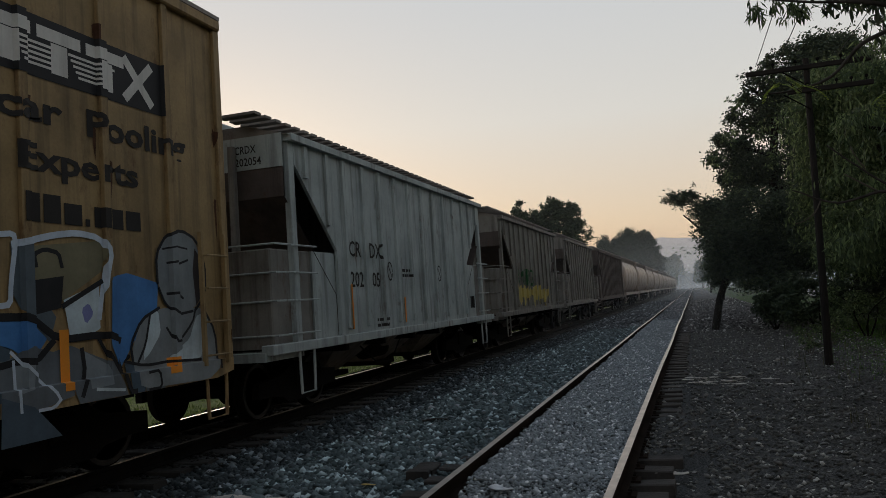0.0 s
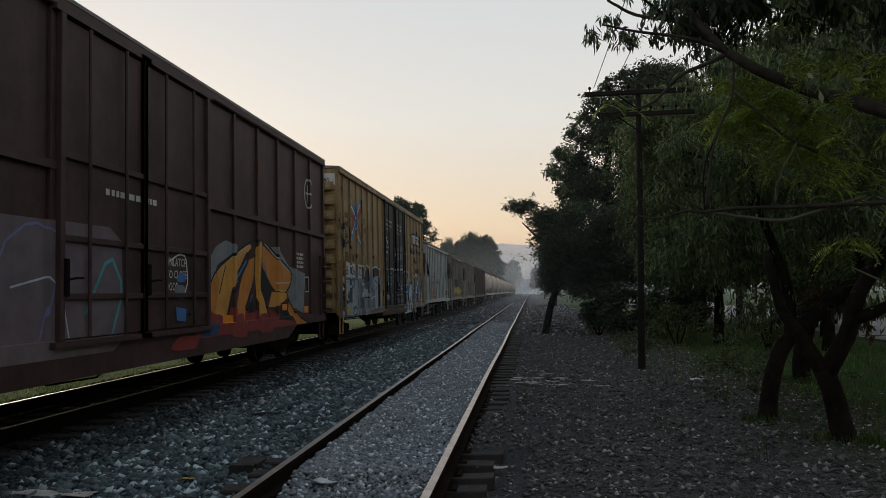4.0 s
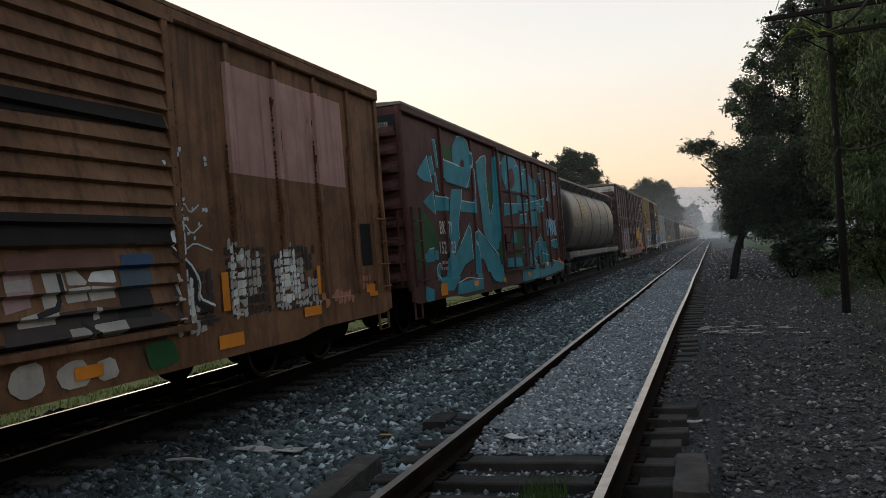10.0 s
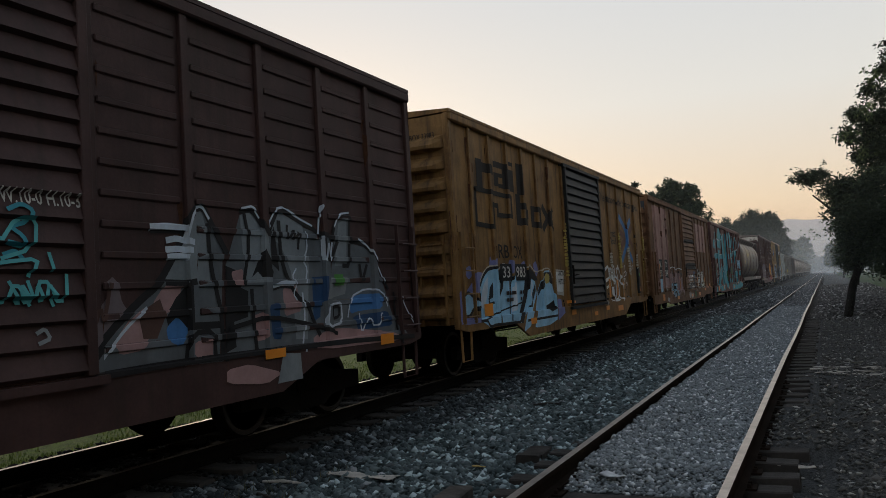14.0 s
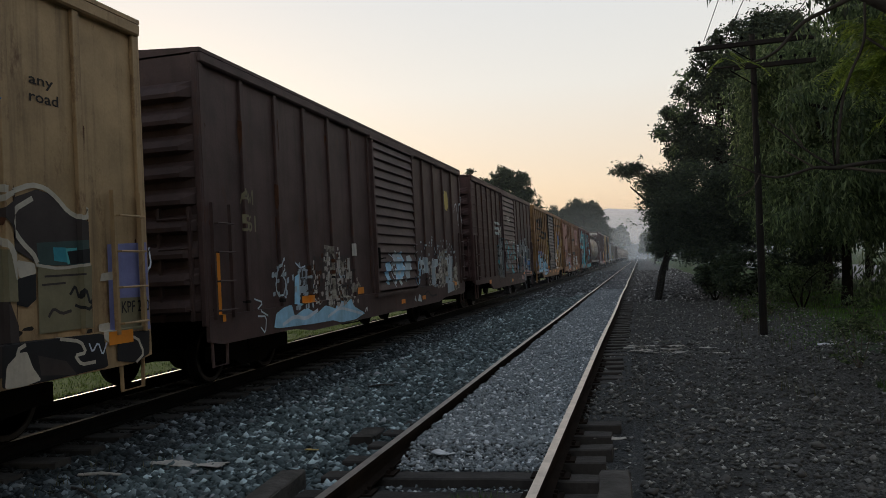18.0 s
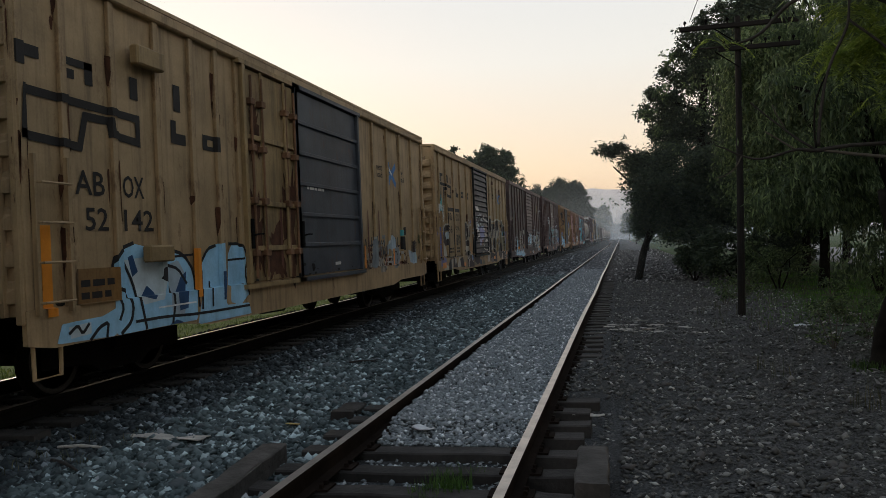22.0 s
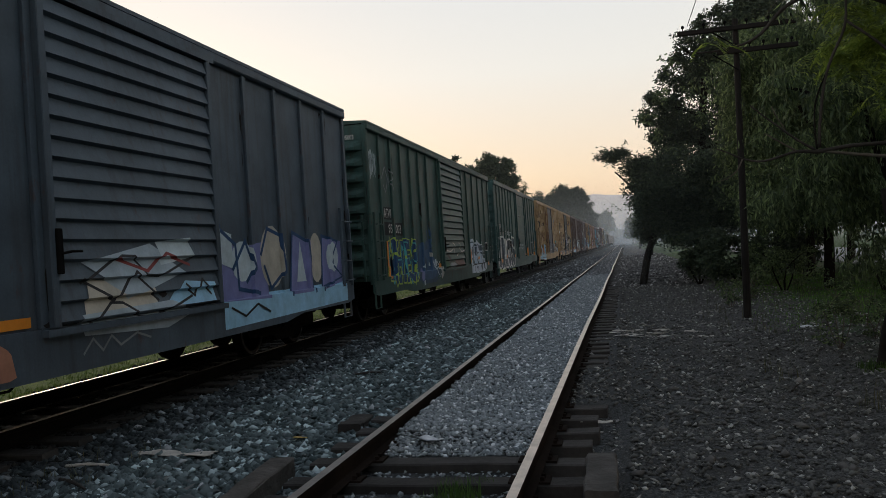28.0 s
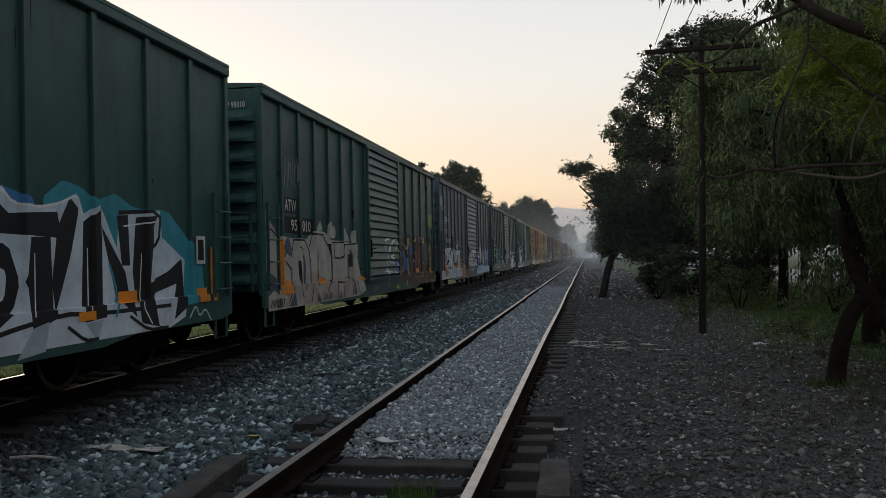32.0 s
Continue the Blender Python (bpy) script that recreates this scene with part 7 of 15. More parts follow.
    stroke(c, "white", 0.03, [(9.01, 2.1), (9.33, 2.22), (9.57, 2.19), (9.64, 1.79), (9.53, 1.6)])


def violet_scribble(c):
    """Thin violet and ice-blue lines over a faded mauve ground."""
    c["coat"] = 0.0055
    patch(c, "mauve", [(2.39, 2.17), (4.89, 2.46), (7.57, 2.48), (7.73, 0.8), (4.58, 0.65), (2.29, 0.69)], 0.1)
    patch(c, "forest", [(1.11, 1.23), (1.79, 1.27), (1.85, 0.74), (1.1, 0.78)])
    stroke(c, "violet", 0.035, [(2.27, 1.92), (2.54, 2.3), (2.94, 2.29), (2.85, 1.68), (2.45, 1.19)])
    stroke(c, "ice", 0.025, [(3.04, 1.17), (3.27, 2.2), (3.79, 2.14), (3.6, 1.55), (4.14, 1.68), (4.4, 2.3)])
    stroke(c, "violet", 0.035, [(4.11, 0.74), (4.05, 1.68), (4.64, 2.24), (5.13, 1.96), (4.84, 0.98)])
    stroke(c, "ice", 0.025, [(2.75, 0.93), (3.33, 0.97), (3.15, 0.73)])
    stroke(c, "violet", 0.03, [(4.98, 0.84), (5.23, 2.11), (5.78, 2.45), (6.34, 2.28), (5.94, 1.09)])
    stroke(c, "ice", 0.025, [(5.43, 1.68), (6.2, 1.83), (6.4, 1.08)])
    stroke(c, "teal", 0.05, [(6.76, 1.37), (7.3, 2.15), (7.66, 1.68), (7.36, 1.05)])
    stroke(c, "violet", 0.03, [(3.36, 2.36), (3.89, 2.48), (4.07, 2.22)])
    stroke(c, "ice", 0.03, [(1.73, 2.21), (1.94, 2.34), (2.09, 2.16)])
    stroke(c, "pale", 0.03, [(1.06, 3.75), (1.67, 3.8), (1.67, 3.58), (1.12, 3.52)])
    stroke(c, "pale", 0.03, [(1.06, 3.42), (1.6, 3.5), (1.6, 3.22)])
    stroke(c, "pale", 0.03, [(1.12, 3.81), (1.33, 4.02)])


def cyan_letters(c):
    """Big flat cyan limbs and arrows, lit along one edge and shaded along the other."""
    c["coat"] = 0.0085
    patch(c, "cyan", [(0.76, 3.25), (1.01, 3.44), (1.41, 3.67), (1.62, 3.13), (1.16, 3.13), (0.9, 3.18)])
    patch(c, "cyan", [(1.51, 3.67), (1.71, 3.7), (1.83, 3.32), (1.62, 3.27)])
    patch(c, "cyan", [(1.77, 3.37), (1.89, 3.35), (1.99, 2.95), (1.83, 2.96)])
    patch(c, "cyan", [(1.83, 4.06), (2.02, 4.08), (2.1, 3.48), (1.98, 3.48)])
    patch(c, "cyan", [(2.35, 3.69), (2.93, 3.68), (3.86, 3.64), (4.36, 3.7), (4.35, 3.19), (4.06, 3.15), (2.69, 3.21), (2.29, 3.26)], 0.05)
    patch(c, "cyan", [(3.15, 3.61), (3.18, 4.05), (3.55, 4.32), (4.02, 4.41), (4.43, 4.29), (4.61, 3.89), (4.44, 3.43), (4.06, 3.16), (3.98, 3.56), (4.04, 3.78), (3.92, 3.84), (3.75, 3.77), (3.63, 3.62)], 0.16)
    patch(c, "cyan", [(1.0, 2.7), (1.65, 2.95), (1.71, 2.45), (1.36, 2.55)])
    patch(c, "cyan", [(1.74, 2.85), (2.67, 2.84), (2.64, 2.56), (1.73, 2.53)])
    patch(c, "cyan", [(2.87, 3.06), (3.65, 3.09), (3.56, 2.79), (3.22, 2.31), (3.19, 1.93), (2.74, 1.5), (2.7, 1.07), (2.42, 0.78), (1.57, 0.82), (2.12, 1.11), (2.28, 1.51), (2.52, 2.14), (2.7, 2.65)], 0.08)
    patch(c, "cyan", [(3.55, 2.82), (4.53, 2.81), (4.69, 3.73), (4.87, 3.59), (4.76, 2.56), (3.51, 2.56)])
    patch(c, "cyan", [(5.03, 3.84), (5.54, 4.05), (6.02, 4.13), (5.87, 3.61), (5.86, 2.98), (5.99, 2.48), (6.39, 2.89), (6.55, 4.1), (7.26, 4.34), (6.94, 2.36), (6.64, 1.63), (6.23, 1.6), (5.26, 2.03), (5.19, 2.84), (5.05, 3.27)], 0.08)
    patch(c, "cyan", [(2.59, 1.43), (3.31, 1.82), (4.15, 2.34), (4.18, 1.44), (3.48, 1.31), (3.0, 1.07), (2.45, 0.82)])
    patch(c, "cyan", [(4.28, 0.94), (4.47, 2.04), (4.7, 2.18), (5.53, 1.87), (6.62, 1.45), (6.94, 0.6), (5.57, 0.83), (5.07, 1.41), (4.76, 1.42), (4.68, 0.65), (2.56, 0.63), (2.74, 0.93)])
    patch(c, "cyan", [(0.74, 1.55), (1.15, 1.72), (1.43, 1.74), (1.43, 1.46), (0.95, 1.45)])
    patch(c, "cyan", [(1.46, 1.7), (1.7, 1.68), (1.69, 1.48), (1.44, 1.49)])
    patch(c, "cyan", [(1.48, 1.14), (1.49, 1.35), (1.73, 1.43), (1.84, 1.29), (1.69, 1.25), (1.74, 1.09), (2.03, 1.1), (2.41, 1.21), (2.52, 1.01), (2.12, 0.81), (1.67, 0.93)], 0.18)
    patch(c, "cyan", [(0.59, 0.78), (0.65, 0.98), (1.11, 0.89), (1.07, 0.6), (0.62, 0.6)])
    patch(c, "cyan", [(7.27, 3.62), (7.39, 4.14), (8.05, 4.38), (8.72, 4.39), (9.27, 4.1), (10.16, 4.21), (10.01, 3.35), (9.14, 3.22), (7.87, 3.17)], 0.15)
    patch(c, "cyan", [(7.28, 2.89), (9.8, 2.96), (13.15, 3.29), (13.09, 2.99), (7.23, 2.54)])
    patch(c, "cyan", [(10.45, 4.13), (11.91, 3.76), (11.76, 2.92), (10.4, 2.9)])
    patch(c, "cyan", [(8.01, 2.08), (8.47, 2.11), (8.52, 1.77), (7.79, 1.78)])
    patch(c, "cyan", [(7.22, 1.35), (8.84, 1.34), (9.13, 1.04), (7.19, 1.1)])
    patch(c, "maroonish", [(8.03, 3.87), (8.6, 4.01), (8.86, 3.6), (8.25, 3.31), (7.91, 3.45)], 0.2)
    stroke(c, "pale", 0.03, [(1.41, 3.67), (1.51, 3.44), (1.62, 3.13)])
    stroke(c, "pale", 0.025, [(1.71, 3.7), (1.83, 3.32)])
    stroke(c, "pale", 0.025, [(1.89, 3.35), (1.99, 2.95)])
    stroke(c, "pale", 0.025, [(1.83, 4.06), (2.02, 4.08), (2.1, 3.48)])
    stroke(c, "pale", 0.035, [(2.35, 3.69), (2.93, 3.68), (3.63, 3.64)])
    stroke(c, "pale", 0.03, [(3.55, 4.32), (4.02, 4.41), (4.43, 4.29), (4.61, 3.89), (4.44, 3.43), (4.06, 3.16)])
    stroke(c, "pale", 0.03, [(1.65, 2.95), (1.68, 2.72), (1.71, 2.45)])
    stroke(c, "pale", 0.025, [(1.74, 2.85), (2.67, 2.84)])
    stroke(c, "pale", 0.03, [(3.65, 3.09), (3.56, 2.79), (3.22, 2.31), (3.19, 1.93)])
    stroke(c, "pale", 0.03, [(4.69, 3.73), (4.87, 3.59), (4.76, 2.56)])
    stroke(c, "pale", 0.03, [(3.55, 2.82), (4.53, 2.81)])
    stroke(c, "pale", 0.03, [(5.03, 3.84), (5.54, 4.05), (6.02, 4.13), (5.87, 3.61), (5.86, 2.98), (5.99, 2.48), (6.39, 2.89)])
    stroke(c, "pale", 0.03, [(3.31, 1.82), (4.15, 2.34), (4.18, 1.44)])
    stroke(c, "pale", 0.03, [(4.65, 1.44), (4.47, 2.04), (4.7, 2.18), (5.53, 1.87), (6.62, 1.45)])
    stroke(c, "pale", 0.025, [(2.74, 0.93), (3.45, 1.02), (4.28, 0.94), (4.71, 0.92)])
    stroke(c, "pale", 0.025, [(1.15, 1.72), (1.43, 1.74)])
    stroke(c, "pale", 0.025, [(1.74, 1.09), (1.55, 1.17), (1.51, 1.33), (1.73, 1.43), (1.84, 1.29)])
    stroke(c, "pale", 0.025, [(7.28, 2.89), (9.8, 2.96), (13.15, 3.29)])
    stroke(c, "pale", 0.025, [(7.63, 3.47), (8.04, 4.34), (8.72, 4.39), (9.27, 4.1)])
    stroke(c, "black", 0.04, [(2.29, 3.24), (2.68, 3.17), (4.05, 3.11), (4.34, 3.13)])
    stroke(c, "black", 0.04, [(3.04, 1.04), (3.51, 1.28), (4.12, 1.39)])
    stroke(c, "black", 0.04, [(4.83, 1.36), (5.1, 1.35), (5.61, 0.79), (6.81, 0.6)])
    stroke(c, "black", 0.04, [(2.66, 2.63), (2.48, 2.14), (2.25, 1.51), (2.1, 1.13)])
    stroke(c, "black", 0.035, [(5.11, 2.83), (5.18, 1.99), (6.22, 1.54)])


def cube_letters(c):
    """Pale blue bubble letters with heavy black gaps, a cream halo and a violet mist."""
    c["coat"] = 0.0055
    patch(c, "violet", [(0.46, 1.96), (0.65, 1.99), (0.71, 1.82), (0.55, 1.74), (0.44, 1.81)], 0.2)
    patch(c, "violet", [(0.76, 1.87), (1.12, 1.87), (1.64, 1.8), (0.9, 1.5), (0.39, 1.53), (0.71, 1.71)], 0.15)
    patch(c, "violet", [(1.47, 1.94), (1.56, 2.19), (1.62, 2.07), (1.83, 2.15), (1.89, 1.94)], 0.2)
    patch(c, "violet", [(2.44, 1.88), (2.49, 2.12), (2.71, 2.09), (2.64, 1.83)], 0.2)
    patch(c, "violet", [(3.0, 1.98), (3.36, 2.12), (3.42, 1.94)], 0.2)
    patch(c, "violet", [(3.85, 2.02), (4.05, 2.12), (4.18, 1.9), (4.03, 1.74)], 0.2)
    patch(c, "violet", [(-0.05, 0.99), (-0.0, 1.52), (0.1, 1.57), (0.16, 1.41), (0.08, 1.01)])
    patch(c, "violet", [(0.07, 1.01), (0.29, 1.11), (0.87, 1.07), (0.86, 0.99), (0.31, 0.98)])
    patch(c, "violet", [(5.25, 1.26), (5.64, 1.24), (5.72, 0.92), (5.18, 0.77)])
    patch(c, "sky", [(0.11, 1.24), (0.14, 1.38), (0.39, 1.5), (0.48, 1.54), (0.68, 1.45), (0.89, 1.39), (0.87, 1.26), (0.65, 1.25), (0.51, 1.16), (0.32, 1.1), (0.21, 1.12)])
    patch(c, "sky", [(0.86, 1.01), (0.92, 1.51), (1.07, 1.76), (1.4, 1.94), (1.87, 1.97), (1.78, 0.9), (1.54, 0.93), (1.25, 0.83), (1.12, 0.93)], 0.1)
    patch(c, "sky", [(1.81, 1.45), (1.95, 1.74), (2.44, 1.73), (2.37, 0.94), (2.92, 0.77), (2.74, 0.65), (1.84, 0.88)])
    patch(c, "sky", [(2.35, 0.95), (2.48, 1.78), (3.3, 1.85), (3.27, 1.12), (2.85, 0.64)], 0.06)
    patch(c, "sky", [(3.32, 1.77), (3.52, 1.98), (3.74, 1.9), (3.9, 1.69), (3.99, 1.41), (3.37, 0.77), (2.94, 0.67), (3.25, 1.12)], 0.08)
    patch(c, "sky", [(3.82, 0.99), (4.04, 1.47), (4.54, 1.89), (4.91, 1.91), (5.04, 1.58), (5.2, 1.27), (5.14, 0.8), (4.55, 0.71), (3.59, 0.71)], 0.1)
    patch(c, "ice", [(0.95, 1.31), (1.17, 1.65), (1.4, 1.81), (1.33, 1.49), (1.14, 1.19)], 0.15)
    patch(c, "ice", [(2.45, 1.07), (2.6, 1.66), (2.87, 1.68), (2.74, 1.16)], 0.15)
    patch(c, "ice", [(3.44, 1.37), (3.63, 1.76), (3.78, 1.62), (3.63, 1.36)], 0.15)
    patch(c, "black", [(1.37, 1.37), (1.44, 1.59), (1.61, 1.69), (1.58, 1.41)], 0.12)
    patch(c, "black", [(1.85, 1.36), (1.97, 1.63), (1.89, 1.88), (2.19, 2.01), (2.37, 1.88), (2.17, 1.79), (2.08, 1.56)])
    patch(c, "black", [(2.74, 0.9), (3.19, 1.41), (3.32, 1.77), (3.54, 2.01), (3.92, 1.84), (4.08, 1.7), (3.88, 1.68), (3.56, 1.76), (3.38, 1.37), (2.91, 0.84)])
    patch(c, "black", [(3.4, 1.14), (3.9, 1.62), (3.93, 1.48), (3.61, 1.16)])
    patch(c, "black", [(4.02, 1.34), (4.1, 1.51), (4.54, 1.86), (4.99, 1.86), (5.07, 1.58), (4.9, 1.62), (4.66, 1.74), (4.36, 1.53)], 0.1)
    patch(c, "black", [(4.42, 1.11), (5.08, 1.23), (5.17, 1.04), (4.78, 0.99)])
    stroke(c, "black", 0.06, [(0.91, 1.39), (0.95, 1.59), (1.18, 1.81), (1.41, 1.93), (1.88, 1.97)])
    stroke(c, "black", 0.05, [(1.6, 1.31), (1.39, 1.29), (1.37, 1.38)])
    stroke(c, "black", 0.05, [(0.86, 1.01), (1.12, 1.01), (1.25, 0.83), (1.51, 0.91), (1.84, 0.9), (2.77, 0.64)])
    stroke(c, "black", 0.05, [(2.35, 0.95), (2.45, 1.6), (2.62, 1.79)])
    stroke(c, "black", 0.05, [(3.21, 0.74), (3.77, 0.72), (4.55, 0.71), (5.14, 0.8)])
    stroke(c, "black", 0.05, [(0.13, 1.39), (0.24, 1.13), (0.52, 1.12), (0.65, 1.23), (0.87, 1.26)])
    stroke(c, "black", 0.05, [(0.14, 1.39), (0.39, 1.5), (0.49, 1.53), (0.71, 1.43), (0.89, 1.37)])
    stroke(c, "black", 0.03, [(1.87, 1.97), (1.78, 0.91)])
    stroke(c, "black", 0.03, [(1.06, 1.02), (1.8, 1.13), (2.38, 1.19), (3.27, 1.28)])
    stroke(c, "cream", 0.028, [(0.89, 1.56), (1.13, 1.84), (1.41, 1.98), (1.87, 2.0)])
    stroke(c, "cream", 0.028, [(3.31, 1.89), (3.59, 2.05), (3.97, 1.85), (4.52, 1.94), (4.91, 1.95), (5.12, 1.73)])
    stroke(c, "cream", 0.025, [(1.9, 1.92), (2.19, 2.06), (2.41, 1.92)])
    patch(c, "gold", [(4.52, 1.75), (4.67, 1.85), (4.89, 1.8), (4.84, 1.63), (4.59, 1.6)], 0.2)
    patch(c, "bone", [(5.27, 1.93), (6.01, 1.9), (5.82, 1.31), (5.28, 1.36)])
    patch(c, "white", [(5.35, 1.87), (5.9, 1.85), (5.76, 1.4), (5.35, 1.42)])


def blue_remnants(c):
    """Flaking cream letters and swoops of pale blue low on the sooty side."""
    c["coat"] = 0.0055
    patch(c, "flake", [(4.03, 2.05), (4.37, 2.02), (4.38, 1.05), (4.17, 0.87), (3.99, 0.89)])
    patch(c, "flake", [(4.51, 1.71), (4.7, 1.8), (4.74, 1.59), (4.55, 1.43)])
    patch(c, "flake", [(4.71, 1.75), (4.93, 1.78), (4.91, 1.39), (4.72, 1.38)])
    patch(c, "bone", [(4.98, 1.78), (5.25, 1.81), (5.26, 1.41), (5.02, 1.39)])
    patch(c, "flake", [(4.75, 1.22), (5.22, 1.27), (5.09, 0.96), (4.53, 1.02)])
    patch(c, "flake", [(5.25, 1.25), (5.69, 1.33), (5.82, 1.23), (5.33, 1.11)])
    patch(c, "sky", [(4.04, 0.69), (4.36, 0.95), (4.58, 1.01), (4.85, 0.95), (5.1, 1.02), (5.25, 0.83), (5.71, 0.67), (5.3, 0.6), (4.54, 0.6)], 0.1)
    stroke(c, "ice", 0.08, [(4.32, 0.82), (4.56, 0.96), (4.9, 0.83), (5.23, 0.83)])
    stroke(c, "ice", 0.07, [(4.41, 0.71), (4.91, 0.73), (5.66, 0.7)])
    stroke(c, "steel", 0.05, [(4.66, 1.7), (4.69, 1.44), (4.94, 1.45)])
    stroke(c, "black", 0.04, [(4.5, 1.24), (5.01, 1.28), (5.25, 1.21)])
    stroke(c, "black", 0.04, [(4.32, 1.46), (4.58, 1.39), (4.85, 1.0)])
    stroke(c, "white", 0.025, [(5.86, 0.72), (5.91, 0.8), (5.95, 0.71), (6.0, 0.79)])
    patch(c, "sky", [(7.14, 1.46), (7.22, 1.67), (7.51, 1.73), (7.64, 1.6), (7.4, 1.46), (7.47, 1.2), (7.25, 1.21)], 0.2)
    patch(c, "steel", [(7.7, 1.86), (7.99, 1.91), (8.04, 1.67), (7.75, 1.59)], 0.2)
    patch(c, "sky", [(8.06, 1.9), (8.37, 1.96), (8.51, 1.74), (8.65, 1.41), (8.09, 1.28), (7.79, 1.18), (7.96, 1.59)], 0.2)
    patch(c, "steel", [(8.69, 1.82), (9.21, 1.87), (9.08, 1.4), (8.63, 1.17)], 0.2)
    stroke(c, "ice", 0.03, [(7.5, 1.89), (7.76, 1.8), (7.6, 1.45), (7.86, 1.14)])
    stroke(c, "ice", 0.03, [(8.17, 1.28), (8.51, 1.66), (8.82, 1.41), (9.19, 1.65)])
    patch(c, "sky", [(9.68, 1.12), (9.86, 1.55), (10.3, 1.83), (10.38, 1.55), (10.13, 1.09)], 0.15)
    patch(c, "steel", [(10.37, 1.36), (10.52, 1.83), (10.98, 1.78), (11.06, 1.34), (10.71, 1.4)], 0.1)
    patch(c, "pale", [(11.31, 1.43), (11.47, 1.78), (11.92, 1.75), (11.77, 1.31)], 0.1)
    patch(c, "flake", [(12.06, 0.99), (12.31, 1.94), (13.08, 2.06), (13.12, 1.04)])
    patch(c, "steel", [(13.14, 1.27), (13.37, 1.83), (13.88, 1.84), (13.68, 1.02)])
    patch(c, "flake", [(13.75, 0.78), (14.03, 1.6), (14.48, 1.65), (14.37, 0.86)])
    stroke(c, "black", 0.03, [(9.76, 1.65), (10.42, 1.92), (10.57, 1.16), (11.06, 1.34)])
    stroke(c, "black", 0.03, [(11.41, 1.12), (11.61, 1.83), (12.16, 1.94)])
    stroke(c, "white", 0.025, [(13.04, 1.72), (13.55, 1.95), (13.56, 1.14), (12.98, 1.22)])
    stroke(c, "pale", 0.025, [(14.88, 2.97), (15.24, 3.89), (15.32, 3.25), (15.43, 2.87)])
    stroke(c, "pale", 0.03, [(2.1, 1.61), (2.01, 1.34), (2.15, 1.18), (2.3, 1.42), (2.15, 1.56), (2.37, 1.69)])
    stroke(c, "pale", 0.03, [(2.14, 1.65), (2.26, 1.83), (2.33, 1.69)])
    stroke(c, "pale", 0.03, [(2.22, 1.2), (2.35, 1.17), (2.43, 1.46)])
    stroke(c, "ice", 0.03, [(2.78, 1.73), (2.94, 1.64), (3.18, 1.68)])
    stroke(c, "pale", 0.025, [(1.32, 1.21), (1.58, 1.15), (1.36, 1.04), (1.6, 0.95)])
    stroke(c, "pale", 0.025, [(1.3, 0.96), (1.56, 0.94), (1.5, 0.69), (1.37, 0.79)])
    patch(c, "sky", [(1.78, 0.73), (1.88, 0.96), (2.14, 1.03), (2.44, 1.06), (2.53, 0.87), (2.98, 0.98), (3.43, 0.85), (3.82, 0.97), (4.47, 0.83), (4.77, 0.97), (5.36, 0.82), (5.82, 0.68), (5.65, 0.61), (3.41, 0.68)], 0.1)
    patch(c, "steel", [(2.83, 1.59), (3.25, 1.68), (3.18, 1.15), (2.88, 1.12)])
    patch(c, "sky", [(2.71, 1.5), (2.87, 1.55), (2.87, 1.03), (2.65, 1.0)])
    stroke(c, "ice", 0.06, [(2.11, 0.77), (2.53, 0.87), (2.96, 0.79), (3.44, 0.9)])
    stroke(c, "ice", 0.05, [(3.92, 0.76), (4.48, 0.88), (5.04, 0.79), (5.65, 0.65)])
    peeling(c, "dark", [(2.9, 5.4, 0.95, 2.0)], 51, 0.6, 0.12)
    peeling(c, "bone", [(3.4, 3.6, 1.0, 1.95), (3.95, 4.25, 0.95, 2.1), (4.55, 4.75, 1.1, 2.1), (5.0, 5.3, 1.3, 1.8)], 52, 0.62, 0.075)
    peeling(c, "blush", [(3.5, 5.5, 0.9, 1.75)], 53, 0.25, 0.09)
    peeling(c, "steel", [(2.6, 3.4, 0.95, 1.75), (1.9, 2.5, 1.2, 1.7)], 54, 0.3, 0.09)
    peeling(c, "rust", [(3.2, 5.2, 1.0, 2.0)], 55, 0.16, 0.09)
    patch(c, "sky", [(9.54, 1.12), (9.57, 1.31), (9.79, 1.39), (9.95, 1.57), (9.96, 1.7), (10.09, 1.67), (10.07, 1.18), (9.98, 1.09)], 0.1)
    patch(c, "black", [(9.7, 1.64), (9.96, 1.77), (9.9, 1.57), (9.65, 1.43)], 0.1)
    patch(c, "pale", [(10.17, 1.76), (10.51, 1.73), (10.7, 1.56), (10.67, 1.45), (10.3, 1.5)], 0.05)
    patch(c, "steel", [(11.39, 1.69), (11.83, 1.76), (11.74, 1.57), (11.42, 1.54)])
    patch(c, "steel", [(11.31, 1.5), (11.74, 1.53), (11.73, 1.0), (11.35, 0.99)])
    patch(c, "pale", [(12.9, 1.8), (13.46, 1.76), (13.51, 1.58), (12.98, 1.6)])
    patch(c, "steel", [(12.86, 1.25), (13.52, 1.18), (13.69, 0.81), (12.82, 0.75)])
    patch(c, "pale", [(9.38, 0.75), (9.5, 0.87), (9.56, 0.7)], 0.1)
    patch(c, "pale", [(9.68, 0.71), (9.82, 0.88), (9.97, 0.84), (10.04, 0.67)], 0.1)
    stroke(c, "black", 0.05, [(9.55, 1.34), (9.84, 1.45), (10.05, 1.28), (9.59, 1.15)])
    stroke(c, "black", 0.04, [(12.05, 1.68), (11.95, 1.29), (12.17, 1.04)])
    stroke(c, "pale", 0.02, [(12.97, 1.59), (13.45, 1.58), (13.43, 1.31), (12.95, 1.32), (12.97, 1.59)])
    stroke(c, "pale", 0.025, [(11.9, 1.76), (12.15, 1.88), (12.37, 1.6), (12.19, 1.44)])
